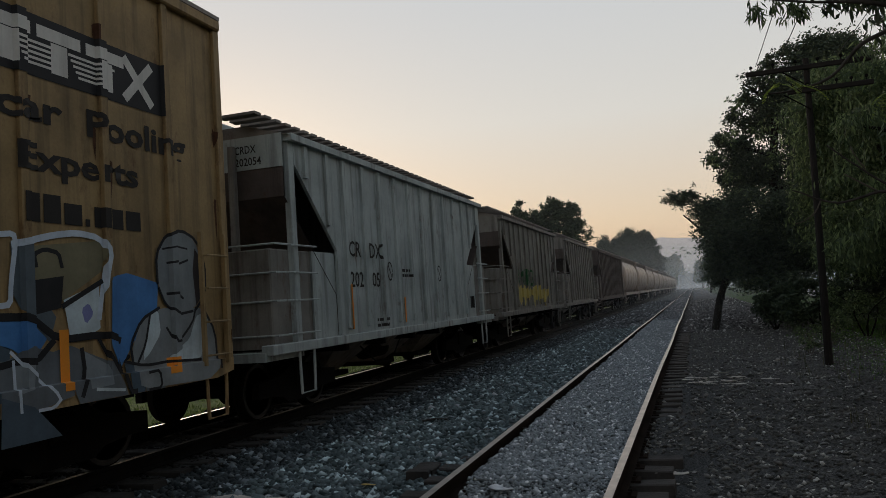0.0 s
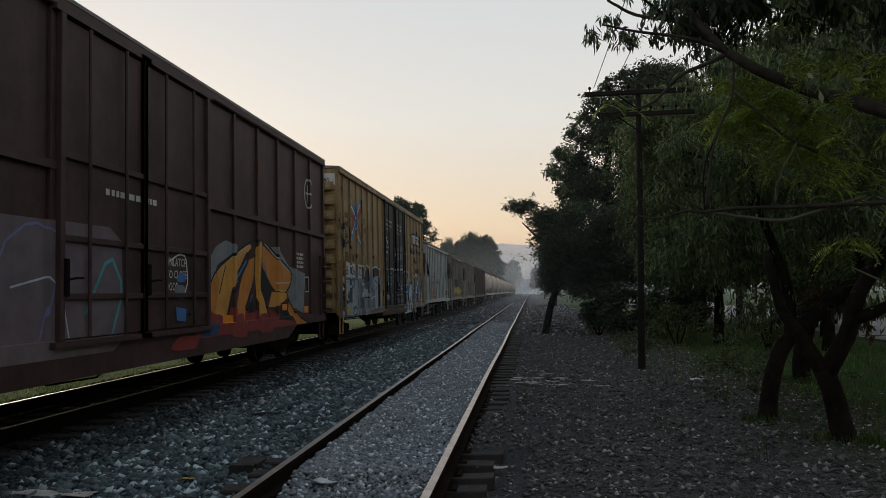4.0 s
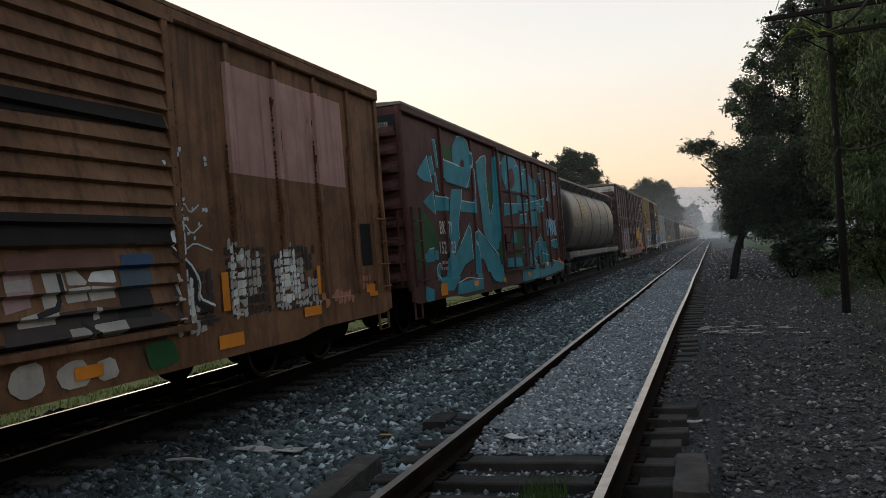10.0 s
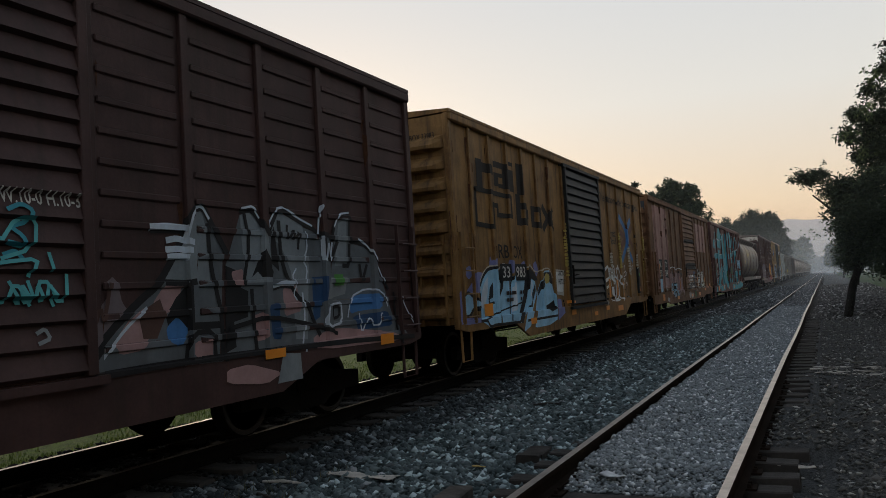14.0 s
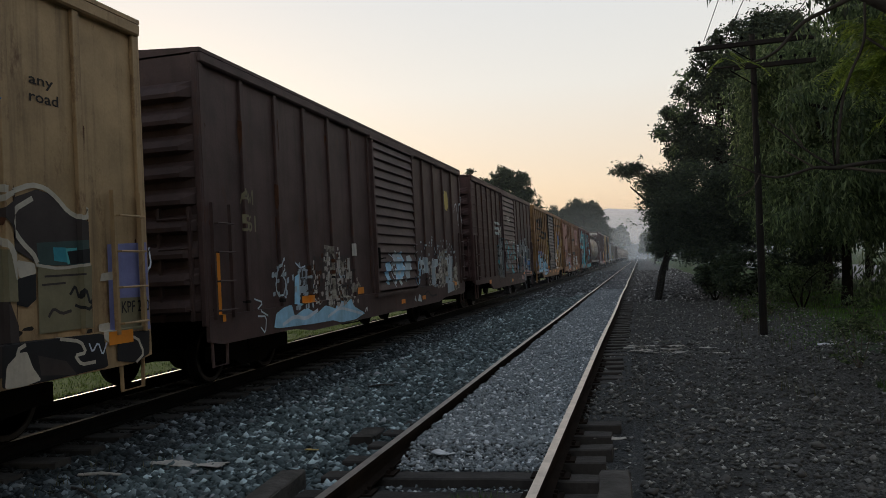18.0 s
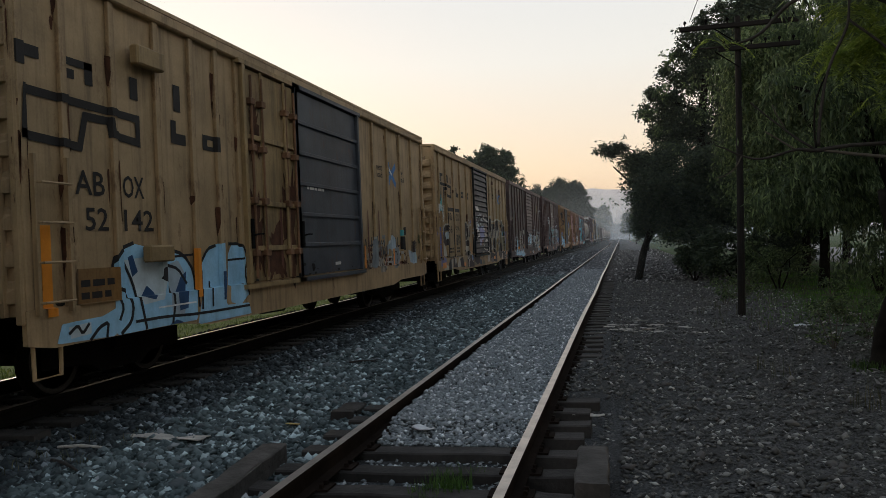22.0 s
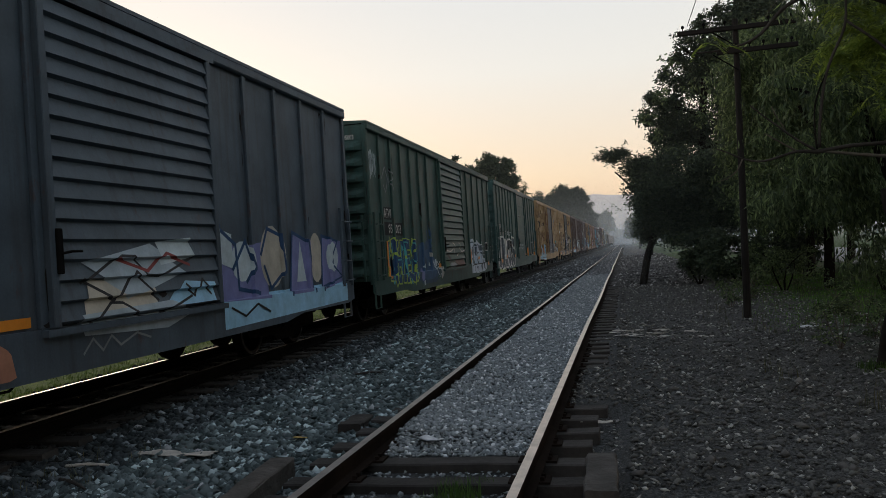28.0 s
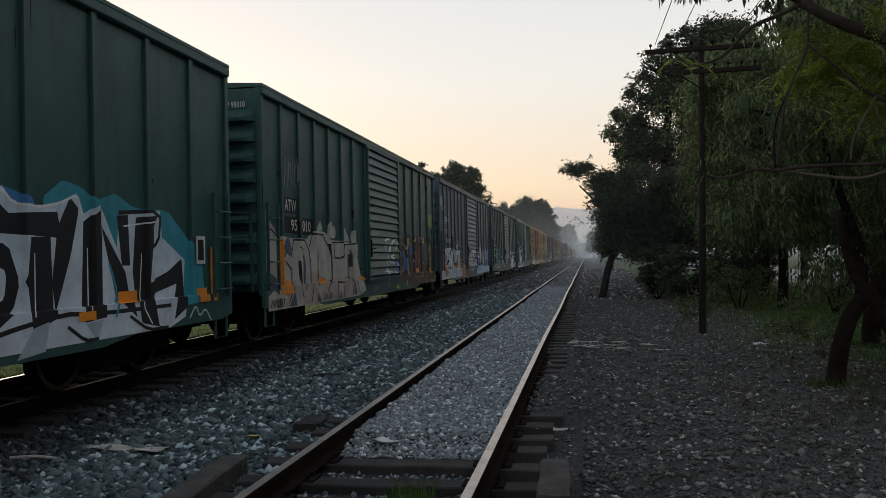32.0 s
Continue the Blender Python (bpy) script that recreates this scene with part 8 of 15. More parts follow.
    stroke(c, "pale", 0.02, [(9.47, 1.77), (9.62, 1.95), (9.74, 2.02), (9.92, 1.96)])
    stroke(c, "pale", 0.02, [(9.58, 2.07), (9.75, 2.21), (9.72, 2.33), (9.87, 2.05)])
    stroke(c, "ice", 0.03, [(14.32, 3.18), (14.45, 3.39), (14.7, 3.51), (14.78, 3.13), (14.87, 2.79)])
    stroke(c, "black", 0.05, [(10.18, 0.78), (10.64, 0.94), (11.0, 0.76), (11.55, 0.78)])
    patch(c, "steel", [(7.77, 1.97), (7.98, 1.9), (8.35, 1.87), (8.31, 1.8), (7.86, 1.82)])
    patch(c, "steel", [(7.85, 1.75), (8.11, 1.77), (8.38, 1.77), (8.34, 1.66), (7.91, 1.67)])
    patch(c, "pale", [(7.73, 1.53), (7.85, 1.57), (7.97, 1.47), (7.9, 1.4), (7.75, 1.41)])
    patch(c, "pale", [(8.03, 1.44), (8.23, 1.56), (8.37, 1.5), (8.16, 1.38)])
    patch(c, "steel", [(8.52, 1.55), (8.74, 1.6), (8.82, 1.49), (8.59, 1.44)])
    patch(c, "steel", [(8.87, 1.74), (9.12, 1.77), (9.16, 1.65), (8.91, 1.65)])
    patch(c, "pale", [(7.78, 1.33), (7.9, 1.37), (7.96, 1.22), (7.81, 1.18)])
    patch(c, "pale", [(8.09, 1.31), (8.3, 1.35), (8.36, 1.19), (8.22, 1.15)])
    patch(c, "pale", [(8.9, 1.54), (9.11, 1.56), (9.06, 1.45), (8.91, 1.43)])
    peeling(c, "bone", [(11.0, 11.35, 1.0, 1.9), (11.6, 12.5, 0.95, 1.75), (13.6, 14.2, 0.95, 1.5)], 56, 0.6, 0.09)
    peeling(c, "steel", [(9.9, 14.3, 1.6, 2.4)], 57, 0.12, 0.07)
    peeling(c, "dark", [(10.0, 14.3, 0.95, 1.9)], 58, 0.22, 0.12)


def torn_letters(c):
    """Dark letters torn apart by cream contours, with gold panels and violet patches."""
    c["coat"] = 0.0045
    patch(c, "dark", [(8.89, 2.27), (9.12, 2.42), (9.29, 2.46), (9.39, 2.28), (9.49, 2.18), (9.45, 2.04), (8.92, 2.07)])
    patch(c, "dark", [(9.7, 2.16), (9.84, 2.36), (10.05, 2.52), (10.22, 2.42), (10.48, 2.28), (11.15, 2.29), (10.71, 1.76), (10.17, 1.47), (10.02, 1.07), (9.62, 1.14), (9.52, 1.5)], 0.06)
    patch(c, "dark", [(10.75, 1.44), (11.11, 1.96), (11.69, 2.24), (12.34, 2.42), (12.6, 1.74), (12.04, 1.81), (11.65, 1.28), (11.39, 0.87), (10.92, 0.86)])
    patch(c, "dark", [(11.47, 2.38), (12.3, 2.51), (12.19, 2.19), (11.69, 2.13)])
    patch(c, "black", [(8.89, 1.63), (9.1, 1.62), (9.43, 1.29), (9.34, 1.08), (8.87, 1.22)])
    patch(c, "black", [(9.71, 1.11), (11.37, 0.89), (11.49, 0.6), (9.6, 0.71)])
    patch(c, "dark", [(12.15, 1.54), (12.86, 1.6), (13.14, 0.88), (12.5, 0.69), (11.97, 0.89)])
    patch(c, "cream", [(8.9, 1.96), (9.32, 2.04), (9.25, 1.87), (8.97, 1.81)])
    patch(c, "cream", [(10.16, 2.05), (10.54, 2.21), (10.43, 1.81), (10.19, 1.87)])
    patch(c, "cream", [(10.11, 1.17), (10.36, 1.29), (10.63, 1.37), (10.58, 1.14)])
    patch(c, "cream", [(11.51, 1.68), (12.0, 2.06), (12.19, 1.74), (11.6, 1.54)])
    patch(c, "cream", [(9.55, 1.27), (9.84, 1.3), (9.8, 1.03), (9.46, 1.01)])
    patch(c, "cream", [(8.96, 0.91), (9.42, 1.04), (9.48, 0.7), (8.91, 0.67)])
    patch(c, "cream", [(12.44, 2.22), (12.77, 1.98), (12.5, 1.89)])
    patch(c, "cream", [(9.72, 1.76), (9.81, 1.97), (9.91, 1.77)], 0.1)
    patch(c, "cream", [(10.79, 1.76), (11.01, 2.02), (11.11, 1.96), (10.93, 1.57)])
    patch(c, "mauve", [(9.81, 0.82), (10.36, 0.84), (10.53, 0.61), (9.84, 0.64)], 0.1)
    patch(c, "violet", [(9.04, 1.77), (9.48, 1.78), (9.47, 1.6), (9.09, 1.61)])
    patch(c, "violet", [(9.44, 2.44), (9.58, 2.48), (9.62, 2.56), (9.68, 2.48), (9.82, 2.44), (9.7, 2.37), (9.61, 2.25), (9.55, 2.37)])
    patch(c, "mauve", [(9.07, 1.16), (9.63, 1.14), (9.63, 1.03), (9.07, 1.05)])
    stroke(c, "cream", 0.07, [(8.41, 2.43), (8.63, 2.35), (8.9, 2.35), (9.19, 2.52), (9.33, 2.51), (9.46, 2.31), (9.6, 2.21), (9.76, 2.33), (9.89, 2.56), (10.1, 2.61), (10.31, 2.48), (10.58, 2.38), (11.14, 2.4), (11.96, 2.53), (12.92, 2.45)])
    stroke(c, "cream", 0.05, [(9.57, 2.18), (9.52, 1.88), (9.36, 1.55), (9.45, 1.12)])
    stroke(c, "cream", 0.05, [(10.1, 2.52), (10.13, 2.18), (9.98, 1.81), (10.12, 1.41), (10.49, 1.58)])
    stroke(c, "cream", 0.04, [(11.12, 2.22), (10.79, 1.75), (10.67, 1.38), (11.08, 1.16)])
    stroke(c, "cream", 0.04, [(11.68, 2.1), (11.6, 1.68), (12.03, 1.38), (11.92, 0.98)])
    stroke(c, "cream", 0.05, [(12.61, 2.28), (12.75, 1.74), (12.53, 1.21)])
    stroke(c, "black", 0.03, [(12.35, 1.53), (12.58, 1.75), (12.73, 1.52), (12.94, 1.75), (13.08, 1.51)])
    patch(c, "dark", [(1.02, 1.74), (1.15, 2.0), (1.34, 2.1), (1.59, 2.11), (1.58, 1.95), (1.33, 1.9), (1.27, 1.79), (1.46, 1.74), (1.6, 1.63), (1.63, 1.47), (1.32, 1.44), (1.01, 1.5)], 0.08)
    patch(c, "pale", [(1.3, 1.83), (1.57, 1.92), (1.6, 1.69), (1.42, 1.64)])
    patch(c, "cream", [(0.78, 1.36), (1.02, 1.56), (1.33, 1.39), (1.51, 1.12), (1.18, 1.09), (0.78, 1.18)])
    patch(c, "cream", [(0.77, 0.92), (1.43, 0.78), (1.38, 0.62), (0.76, 0.69)])
    patch(c, "black", [(1.45, 0.87), (1.77, 1.05), (2.0, 0.91), (1.99, 0.6), (1.47, 0.62)])
    patch(c, "cream", [(1.84, 0.98), (2.16, 1.01), (2.07, 0.69), (1.86, 0.65)])
    patch(c, "dark", [(2.15, 1.07), (2.67, 0.97), (2.84, 0.69), (2.14, 0.73)])
    patch(c, "cream", [(2.37, 0.98), (2.57, 1.05), (2.71, 0.89), (2.47, 0.8)])
    patch(c, "cream", [(2.82, 0.71), (3.03, 1.02), (3.33, 1.03), (3.47, 0.72), (3.01, 0.68)])
    patch(c, "dark", [(3.22, 0.97), (3.76, 1.03), (4.09, 0.65), (3.41, 0.69)])
    stroke(c, "cream", 0.05, [(0.94, 1.87), (1.12, 2.06), (1.37, 2.14), (1.59, 2.14)])
    stroke(c, "cream", 0.05, [(1.01, 1.51), (1.25, 1.3), (1.18, 1.11)])
    patch(c, "violet", [(0.7, 2.08), (0.98, 2.11), (1.04, 1.99), (0.91, 1.75), (0.69, 1.76)], 0.2)
    patch(c, "dark", [(12.85, 2.24), (13.05, 2.38), (13.34, 2.48), (13.55, 2.44), (13.78, 2.29), (14.0, 2.18), (13.99, 1.75), (13.51, 1.75), (13.3, 1.78), (13.03, 1.91), (12.98, 2.12)], 0.1)
    patch(c, "moss", [(13.31, 1.97), (13.97, 2.01), (13.97, 1.75), (13.33, 1.76)])
    patch(c, "cyan", [(13.52, 1.93), (13.69, 1.93), (13.71, 1.78), (13.53, 1.8)])
    patch(c, "teal", [(13.69, 1.92), (13.85, 1.93), (13.83, 1.81), (13.71, 1.76)])
    patch(c, "black", [(13.71, 1.89), (13.99, 1.92), (13.98, 1.78), (13.75, 1.76)])
    patch(c, "cream", [(13.06, 1.81), (13.28, 1.78), (13.29, 1.68), (13.08, 1.64)], 0.1)
    patch(c, "sandy", [(12.84, 1.91), (13.04, 1.89), (13.02, 1.43), (12.81, 1.44)])
    patch(c, "sandy", [(13.31, 1.74), (14.06, 1.75), (14.02, 1.11), (13.3, 1.11)])
    patch(c, "black", [(13.03, 1.63), (13.29, 1.68), (13.28, 1.44), (13.17, 1.37), (13.04, 1.4)])
    patch(c, "black", [(12.8, 1.07), (14.12, 1.04), (14.18, 0.68), (13.16, 0.61), (12.78, 0.68)], 0.05)
    patch(c, "dark", [(13.21, 0.92), (13.57, 0.82), (13.72, 0.66), (13.24, 0.73)])
    patch(c, "cream", [(12.98, 0.97), (13.08, 0.97), (13.14, 0.82), (13.24, 0.69), (13.06, 0.63), (12.81, 0.67), (12.84, 0.87)], 0.1)
    patch(c, "cream", [(14.12, 1.13), (14.3, 1.14), (14.4, 0.95), (14.24, 0.91), (14.13, 0.98)], 0.1)
    patch(c, "violet", [(14.31, 1.97), (15.08, 2.0), (15.09, 1.01), (14.3, 1.05)])
    patch(c, "sandy", [(14.41, 1.39), (14.89, 1.38), (14.86, 1.02), (14.41, 1.04)])
    patch(c, "cream", [(14.2, 1.66), (14.39, 1.68), (14.38, 1.59), (14.17, 1.58)])
    patch(c, "black", [(14.34, 1.02), (14.9, 1.0), (14.88, 0.74), (14.65, 0.61), (14.32, 0.72)], 0.05)
    stroke(c, "cream", 0.05, [(12.86, 2.34), (12.99, 2.42), (13.27, 2.52), (13.45, 2.5), (13.59, 2.42), (13.74, 2.29), (13.94, 2.22), (14.01, 2.33)])
    stroke(c, "cream", 0.05, [(13.26, 2.38), (13.05, 2.27), (13.01, 2.12), (13.13, 1.97), (13.27, 1.86), (13.3, 1.8)])
    stroke(c, "cream", 0.03, [(13.3, 1.76), (13.59, 1.72), (13.99, 1.76)])
    stroke(c, "cream", 0.06, [(12.87, 1.99), (12.97, 1.91), (13.02, 1.66)])
    stroke(c, "black", 0.03, [(13.73, 1.47), (13.8, 1.55), (13.85, 1.41), (13.89, 1.52), (13.95, 1.34), (14.02, 1.48), (13.96, 1.29), (13.8, 1.35)])
    stroke(c, "dark", 0.03, [(13.43, 1.27), (13.49, 1.34), (13.6, 1.28), (13.72, 1.3)])
    stroke(c, "dark", 0.02, [(13.4, 1.65), (13.9, 1.66)])
    stroke(c, "dark", 0.02, [(13.36, 1.57), (13.66, 1.58)])
    stroke(c, "cream", 0.035, [(13.51, 1.04), (13.78, 0.99), (13.85, 0.87), (13.69, 0.86), (13.77, 0.76), (13.97, 0.76)])
    stroke(c, "cream", 0.035, [(12.94, 0.8), (12.97, 1.0), (13.05, 1.03)])
    stroke(c, "ice", 0.02, [(13.9, 0.95), (13.94, 0.86), (14.03, 0.96), (14.09, 0.81), (14.16, 0.93)])
    stroke(c, "ice", 0.03, [(15.03, 1.93), (15.06, 1.73), (14.95, 1.67)])
    stroke(c, "cream", 0.03, [(14.38, 0.95), (14.67, 0.95), (14.78, 0.75), (14.65, 0.6)])
    stroke(c, "black", 0.02, [(15.0, 1.87), (15.05, 1.93)])
    words(c, "KPF 20", 14.5, 1.22, 0.13, SPRAY["black"], 0.42, c["coat"] + 0.001)
    c["coat"] = 0.0055
    patch(c, "dark", [(4.64, 2.23), (4.9, 2.24), (4.99, 2.13), (5.04, 1.88), (5.0, 1.63), (4.62, 1.61)])
    patch(c, "dark", [(4.62, 1.61), (5.33, 1.62), (5.31, 1.21), (5.93, 1.05), (5.9, 0.6), (4.59, 0.64)])
    patch(c, "dark", [(5.05, 2.13), (5.45, 2.04), (5.47, 1.72), (5.04, 1.68)], 0.05)
    patch(c, "mauve", [(5.08, 2.05), (5.38, 2.14), (5.44, 1.93), (5.11, 1.88)])
    patch(c, "cream", [(4.97, 2.07), (5.08, 1.93), (5.27, 1.91), (5.23, 1.67), (4.94, 1.63)], 0.08)
    patch(c, "dark", [(4.99, 2.15), (5.09, 2.28), (5.28, 2.34), (5.42, 2.28), (5.37, 2.17), (5.15, 2.12)], 0.25)
    patch(c, "cream", [(5.12, 2.18), (5.22, 2.24), (5.32, 2.24), (5.28, 2.18), (5.17, 2.15)], 0.2)
    patch(c, "cream", [(4.71, 1.8), (4.83, 1.85), (4.87, 1.95), (4.89, 1.78), (4.74, 1.77)], 0.05)
    patch(c, "violet", [(5.51, 2.28), (5.64, 2.36), (5.78, 2.34), (5.76, 2.24), (5.56, 2.23)], 0.2)
    patch(c, "cream", [(4.61, 1.36), (4.79, 1.42), (4.99, 1.38), (5.02, 1.23), (4.87, 1.19), (4.89, 1.05), (4.8, 0.91), (4.6, 0.96)], 0.08)
    patch(c, "cream", [(4.96, 1.14), (5.08, 1.13), (5.1, 0.87), (4.94, 0.8), (4.91, 0.63), (4.79, 0.65), (4.77, 0.77), (4.83, 0.91), (4.92, 0.95)], 0.08)
    patch(c, "umber", [(4.61, 1.22), (4.72, 1.18), (4.89, 1.07), (4.83, 0.96), (4.61, 1.08)])
    patch(c, "slate", [(5.07, 1.33), (5.3, 1.34), (5.31, 1.18), (5.08, 1.18)])
    patch(c, "cream", [(5.48, 1.19), (5.7, 1.18), (5.7, 1.07), (5.62, 0.97), (5.44, 0.88), (5.4, 0.94)], 0.05)
    patch(c, "blue", [(5.48, 1.04), (5.66, 1.04), (5.75, 0.87), (5.54, 0.87)], 0.1)
    patch(c, "sandy", [(5.85, 0.83), (6.24, 0.81), (6.59, 0.65), (5.91, 0.65)], 0.1)
    patch(c, "dark", [(5.93, 1.05), (7.1, 1.0), (7.19, 0.74), (6.59, 0.65), (5.92, 0.83)])
    patch(c, "sandy", [(7.73, 0.78), (8.25, 0.76), (8.31, 0.6), (7.57, 0.63)])
    patch(c, "slate", [(7.09, 0.84), (7.53, 0.82), (7.49, 0.63), (7.13, 0.65)], 0.1)
    patch(c, "black", [(6.03, 2.51), (9.1, 2.78), (8.95, 1.07), (5.97, 1.1)])
    patch(c, "bone", [(6.05, 2.52), (6.32, 2.55), (6.51, 2.44), (6.45, 2.34), (6.5, 2.07), (6.39, 2.01), (6.1, 2.35)], 0.05)
    patch(c, "umber", [(6.06, 2.43), (6.36, 2.43), (6.39, 2.19), (6.05, 2.12)])
    patch(c, "bone", [(6.05, 2.12), (6.31, 2.17), (6.34, 2.01), (6.08, 1.95), (5.97, 2.0)], 0.05)
    patch(c, "bone", [(5.96, 1.92), (6.25, 1.98), (6.85, 2.02), (6.94, 1.9), (6.0, 1.82)])
    patch(c, "bone", [(6.0, 1.77), (6.29, 1.8), (6.24, 1.69), (6.03, 1.72)])
    patch(c, "bone", [(6.6, 1.77), (7.1, 1.9), (7.12, 1.74), (6.84, 1.71), (6.59, 1.59)])
    patch(c, "pale", [(6.56, 2.32), (6.77, 2.36), (7.0, 2.03), (6.85, 1.96), (6.57, 2.05)], 0.05)
    patch(c, "violet", [(7.1, 2.06), (7.38, 2.15), (7.96, 2.15), (8.13, 1.91), (8.06, 1.7), (7.14, 1.67)], 0.1)
    patch(c, "violet", [(7.03, 1.64), (8.05, 1.66), (7.85, 1.42), (7.12, 1.38)], 0.1)
    patch(c, "umber", [(8.22, 2.27), (8.9, 2.15), (8.88, 1.76), (8.31, 1.69)])
    patch(c, "brown", [(7.46, 1.57), (7.93, 1.63), (7.91, 1.42), (7.5, 1.37)])
    patch(c, "bone", [(7.86, 2.61), (8.36, 2.46), (8.92, 2.38), (8.89, 2.3), (8.23, 2.38), (7.92, 2.47)])
    patch(c, "bone", [(7.94, 2.26), (8.08, 2.09), (8.41, 2.06), (8.2, 1.98), (7.95, 2.08)], 0.05)
    patch(c, "bone", [(8.2, 1.91), (8.74, 1.92), (8.66, 1.8), (8.25, 1.69)])
    patch(c, "bone", [(7.85, 1.35), (8.05, 1.52), (8.24, 1.55), (7.97, 1.35)])
    patch(c, "bone", [(8.24, 1.59), (8.87, 1.65), (8.79, 1.54), (8.3, 1.51)])
    patch(c, "grey", [(6.62, 1.13), (6.75, 1.03), (7.01, 1.14), (6.9, 0.99), (6.66, 0.98)])
    patch(c, "cream", [(7.26, 0.96), (7.57, 1.13), (7.84, 1.14), (7.7, 0.92), (7.31, 0.92)])
    patch(c, "cream", [(8.62, 1.09), (8.91, 1.15), (8.82, 0.97), (8.54, 0.95)])
    stroke(c, "cream", 0.05, [(4.73, 2.26), (4.87, 2.27), (4.96, 2.15), (5.01, 1.98), (4.98, 1.78), (4.94, 1.63)])
    stroke(c, "cream", 0.05, [(4.96, 2.07), (5.02, 2.2), (5.15, 2.31), (5.32, 2.35), (5.45, 2.28), (5.52, 2.15), (5.7, 2.16)])
    stroke(c, "cream", 0.04, [(5.01, 1.93), (5.05, 2.05), (5.31, 2.09), (5.52, 2.18), (5.78, 2.19)])
    stroke(c, "cream", 0.03, [(4.62, 1.6), (4.97, 1.62), (5.29, 1.61)])
    stroke(c, "cream", 0.03, [(5.4, 0.91), (5.52, 1.19)])
    stroke(c, "cream", 0.03, [(5.4, 0.91), (5.72, 0.77), (5.76, 0.84)])
    stroke(c, "black", 0.05, [(4.96, 1.11), (4.98, 0.96), (4.89, 0.93)])
    stroke(c, "pale", 0.03, [(7.06, 2.57), (7.19, 2.65), (7.24, 2.55), (7.35, 2.66), (7.42, 2.56), (7.57, 2.65)])
    stroke(c, "pale", 0.03, [(7.18, 2.47), (7.34, 2.51), (7.26, 2.36), (7.45, 2.42), (7.5, 2.34), (7.64, 2.49), (7.73, 2.35)])
    stroke(c, "pale", 0.025, [(7.25, 2.26), (7.27, 2.16), (7.38, 2.27), (7.43, 2.18), (7.55, 2.28)])
    stroke(c, "pale", 0.025, [(7.54, 2.04), (7.49, 2.14), (7.58, 2.18), (7.62, 2.04)])
    stroke(c, "pale", 0.02, [(6.48, 2.52), (6.88, 2.56)])
    stroke(c, "pale", 0.02, [(6.51, 2.47), (6.85, 2.49)])
    stroke(c, "bone", 0.04, [(6.45, 2.37), (6.52, 2.07), (6.43, 1.92), (6.85, 1.93)])
    stroke(c, "bone", 0.03, [(6.77, 2.33), (6.96, 2.15), (7.07, 1.93)])
    stroke(c, "black", 0.03, [(6.58, 2.23), (6.86, 2.27)])
    stroke(c, "black", 0.04, [(6.02, 1.86), (7.05, 1.91)])
    stroke(c, "black", 0.04, [(6.01, 1.58), (7.08, 1.66)])
    stroke(c, "bone", 0.03, [(7.97, 1.28), (8.42, 1.18), (8.84, 1.19)])


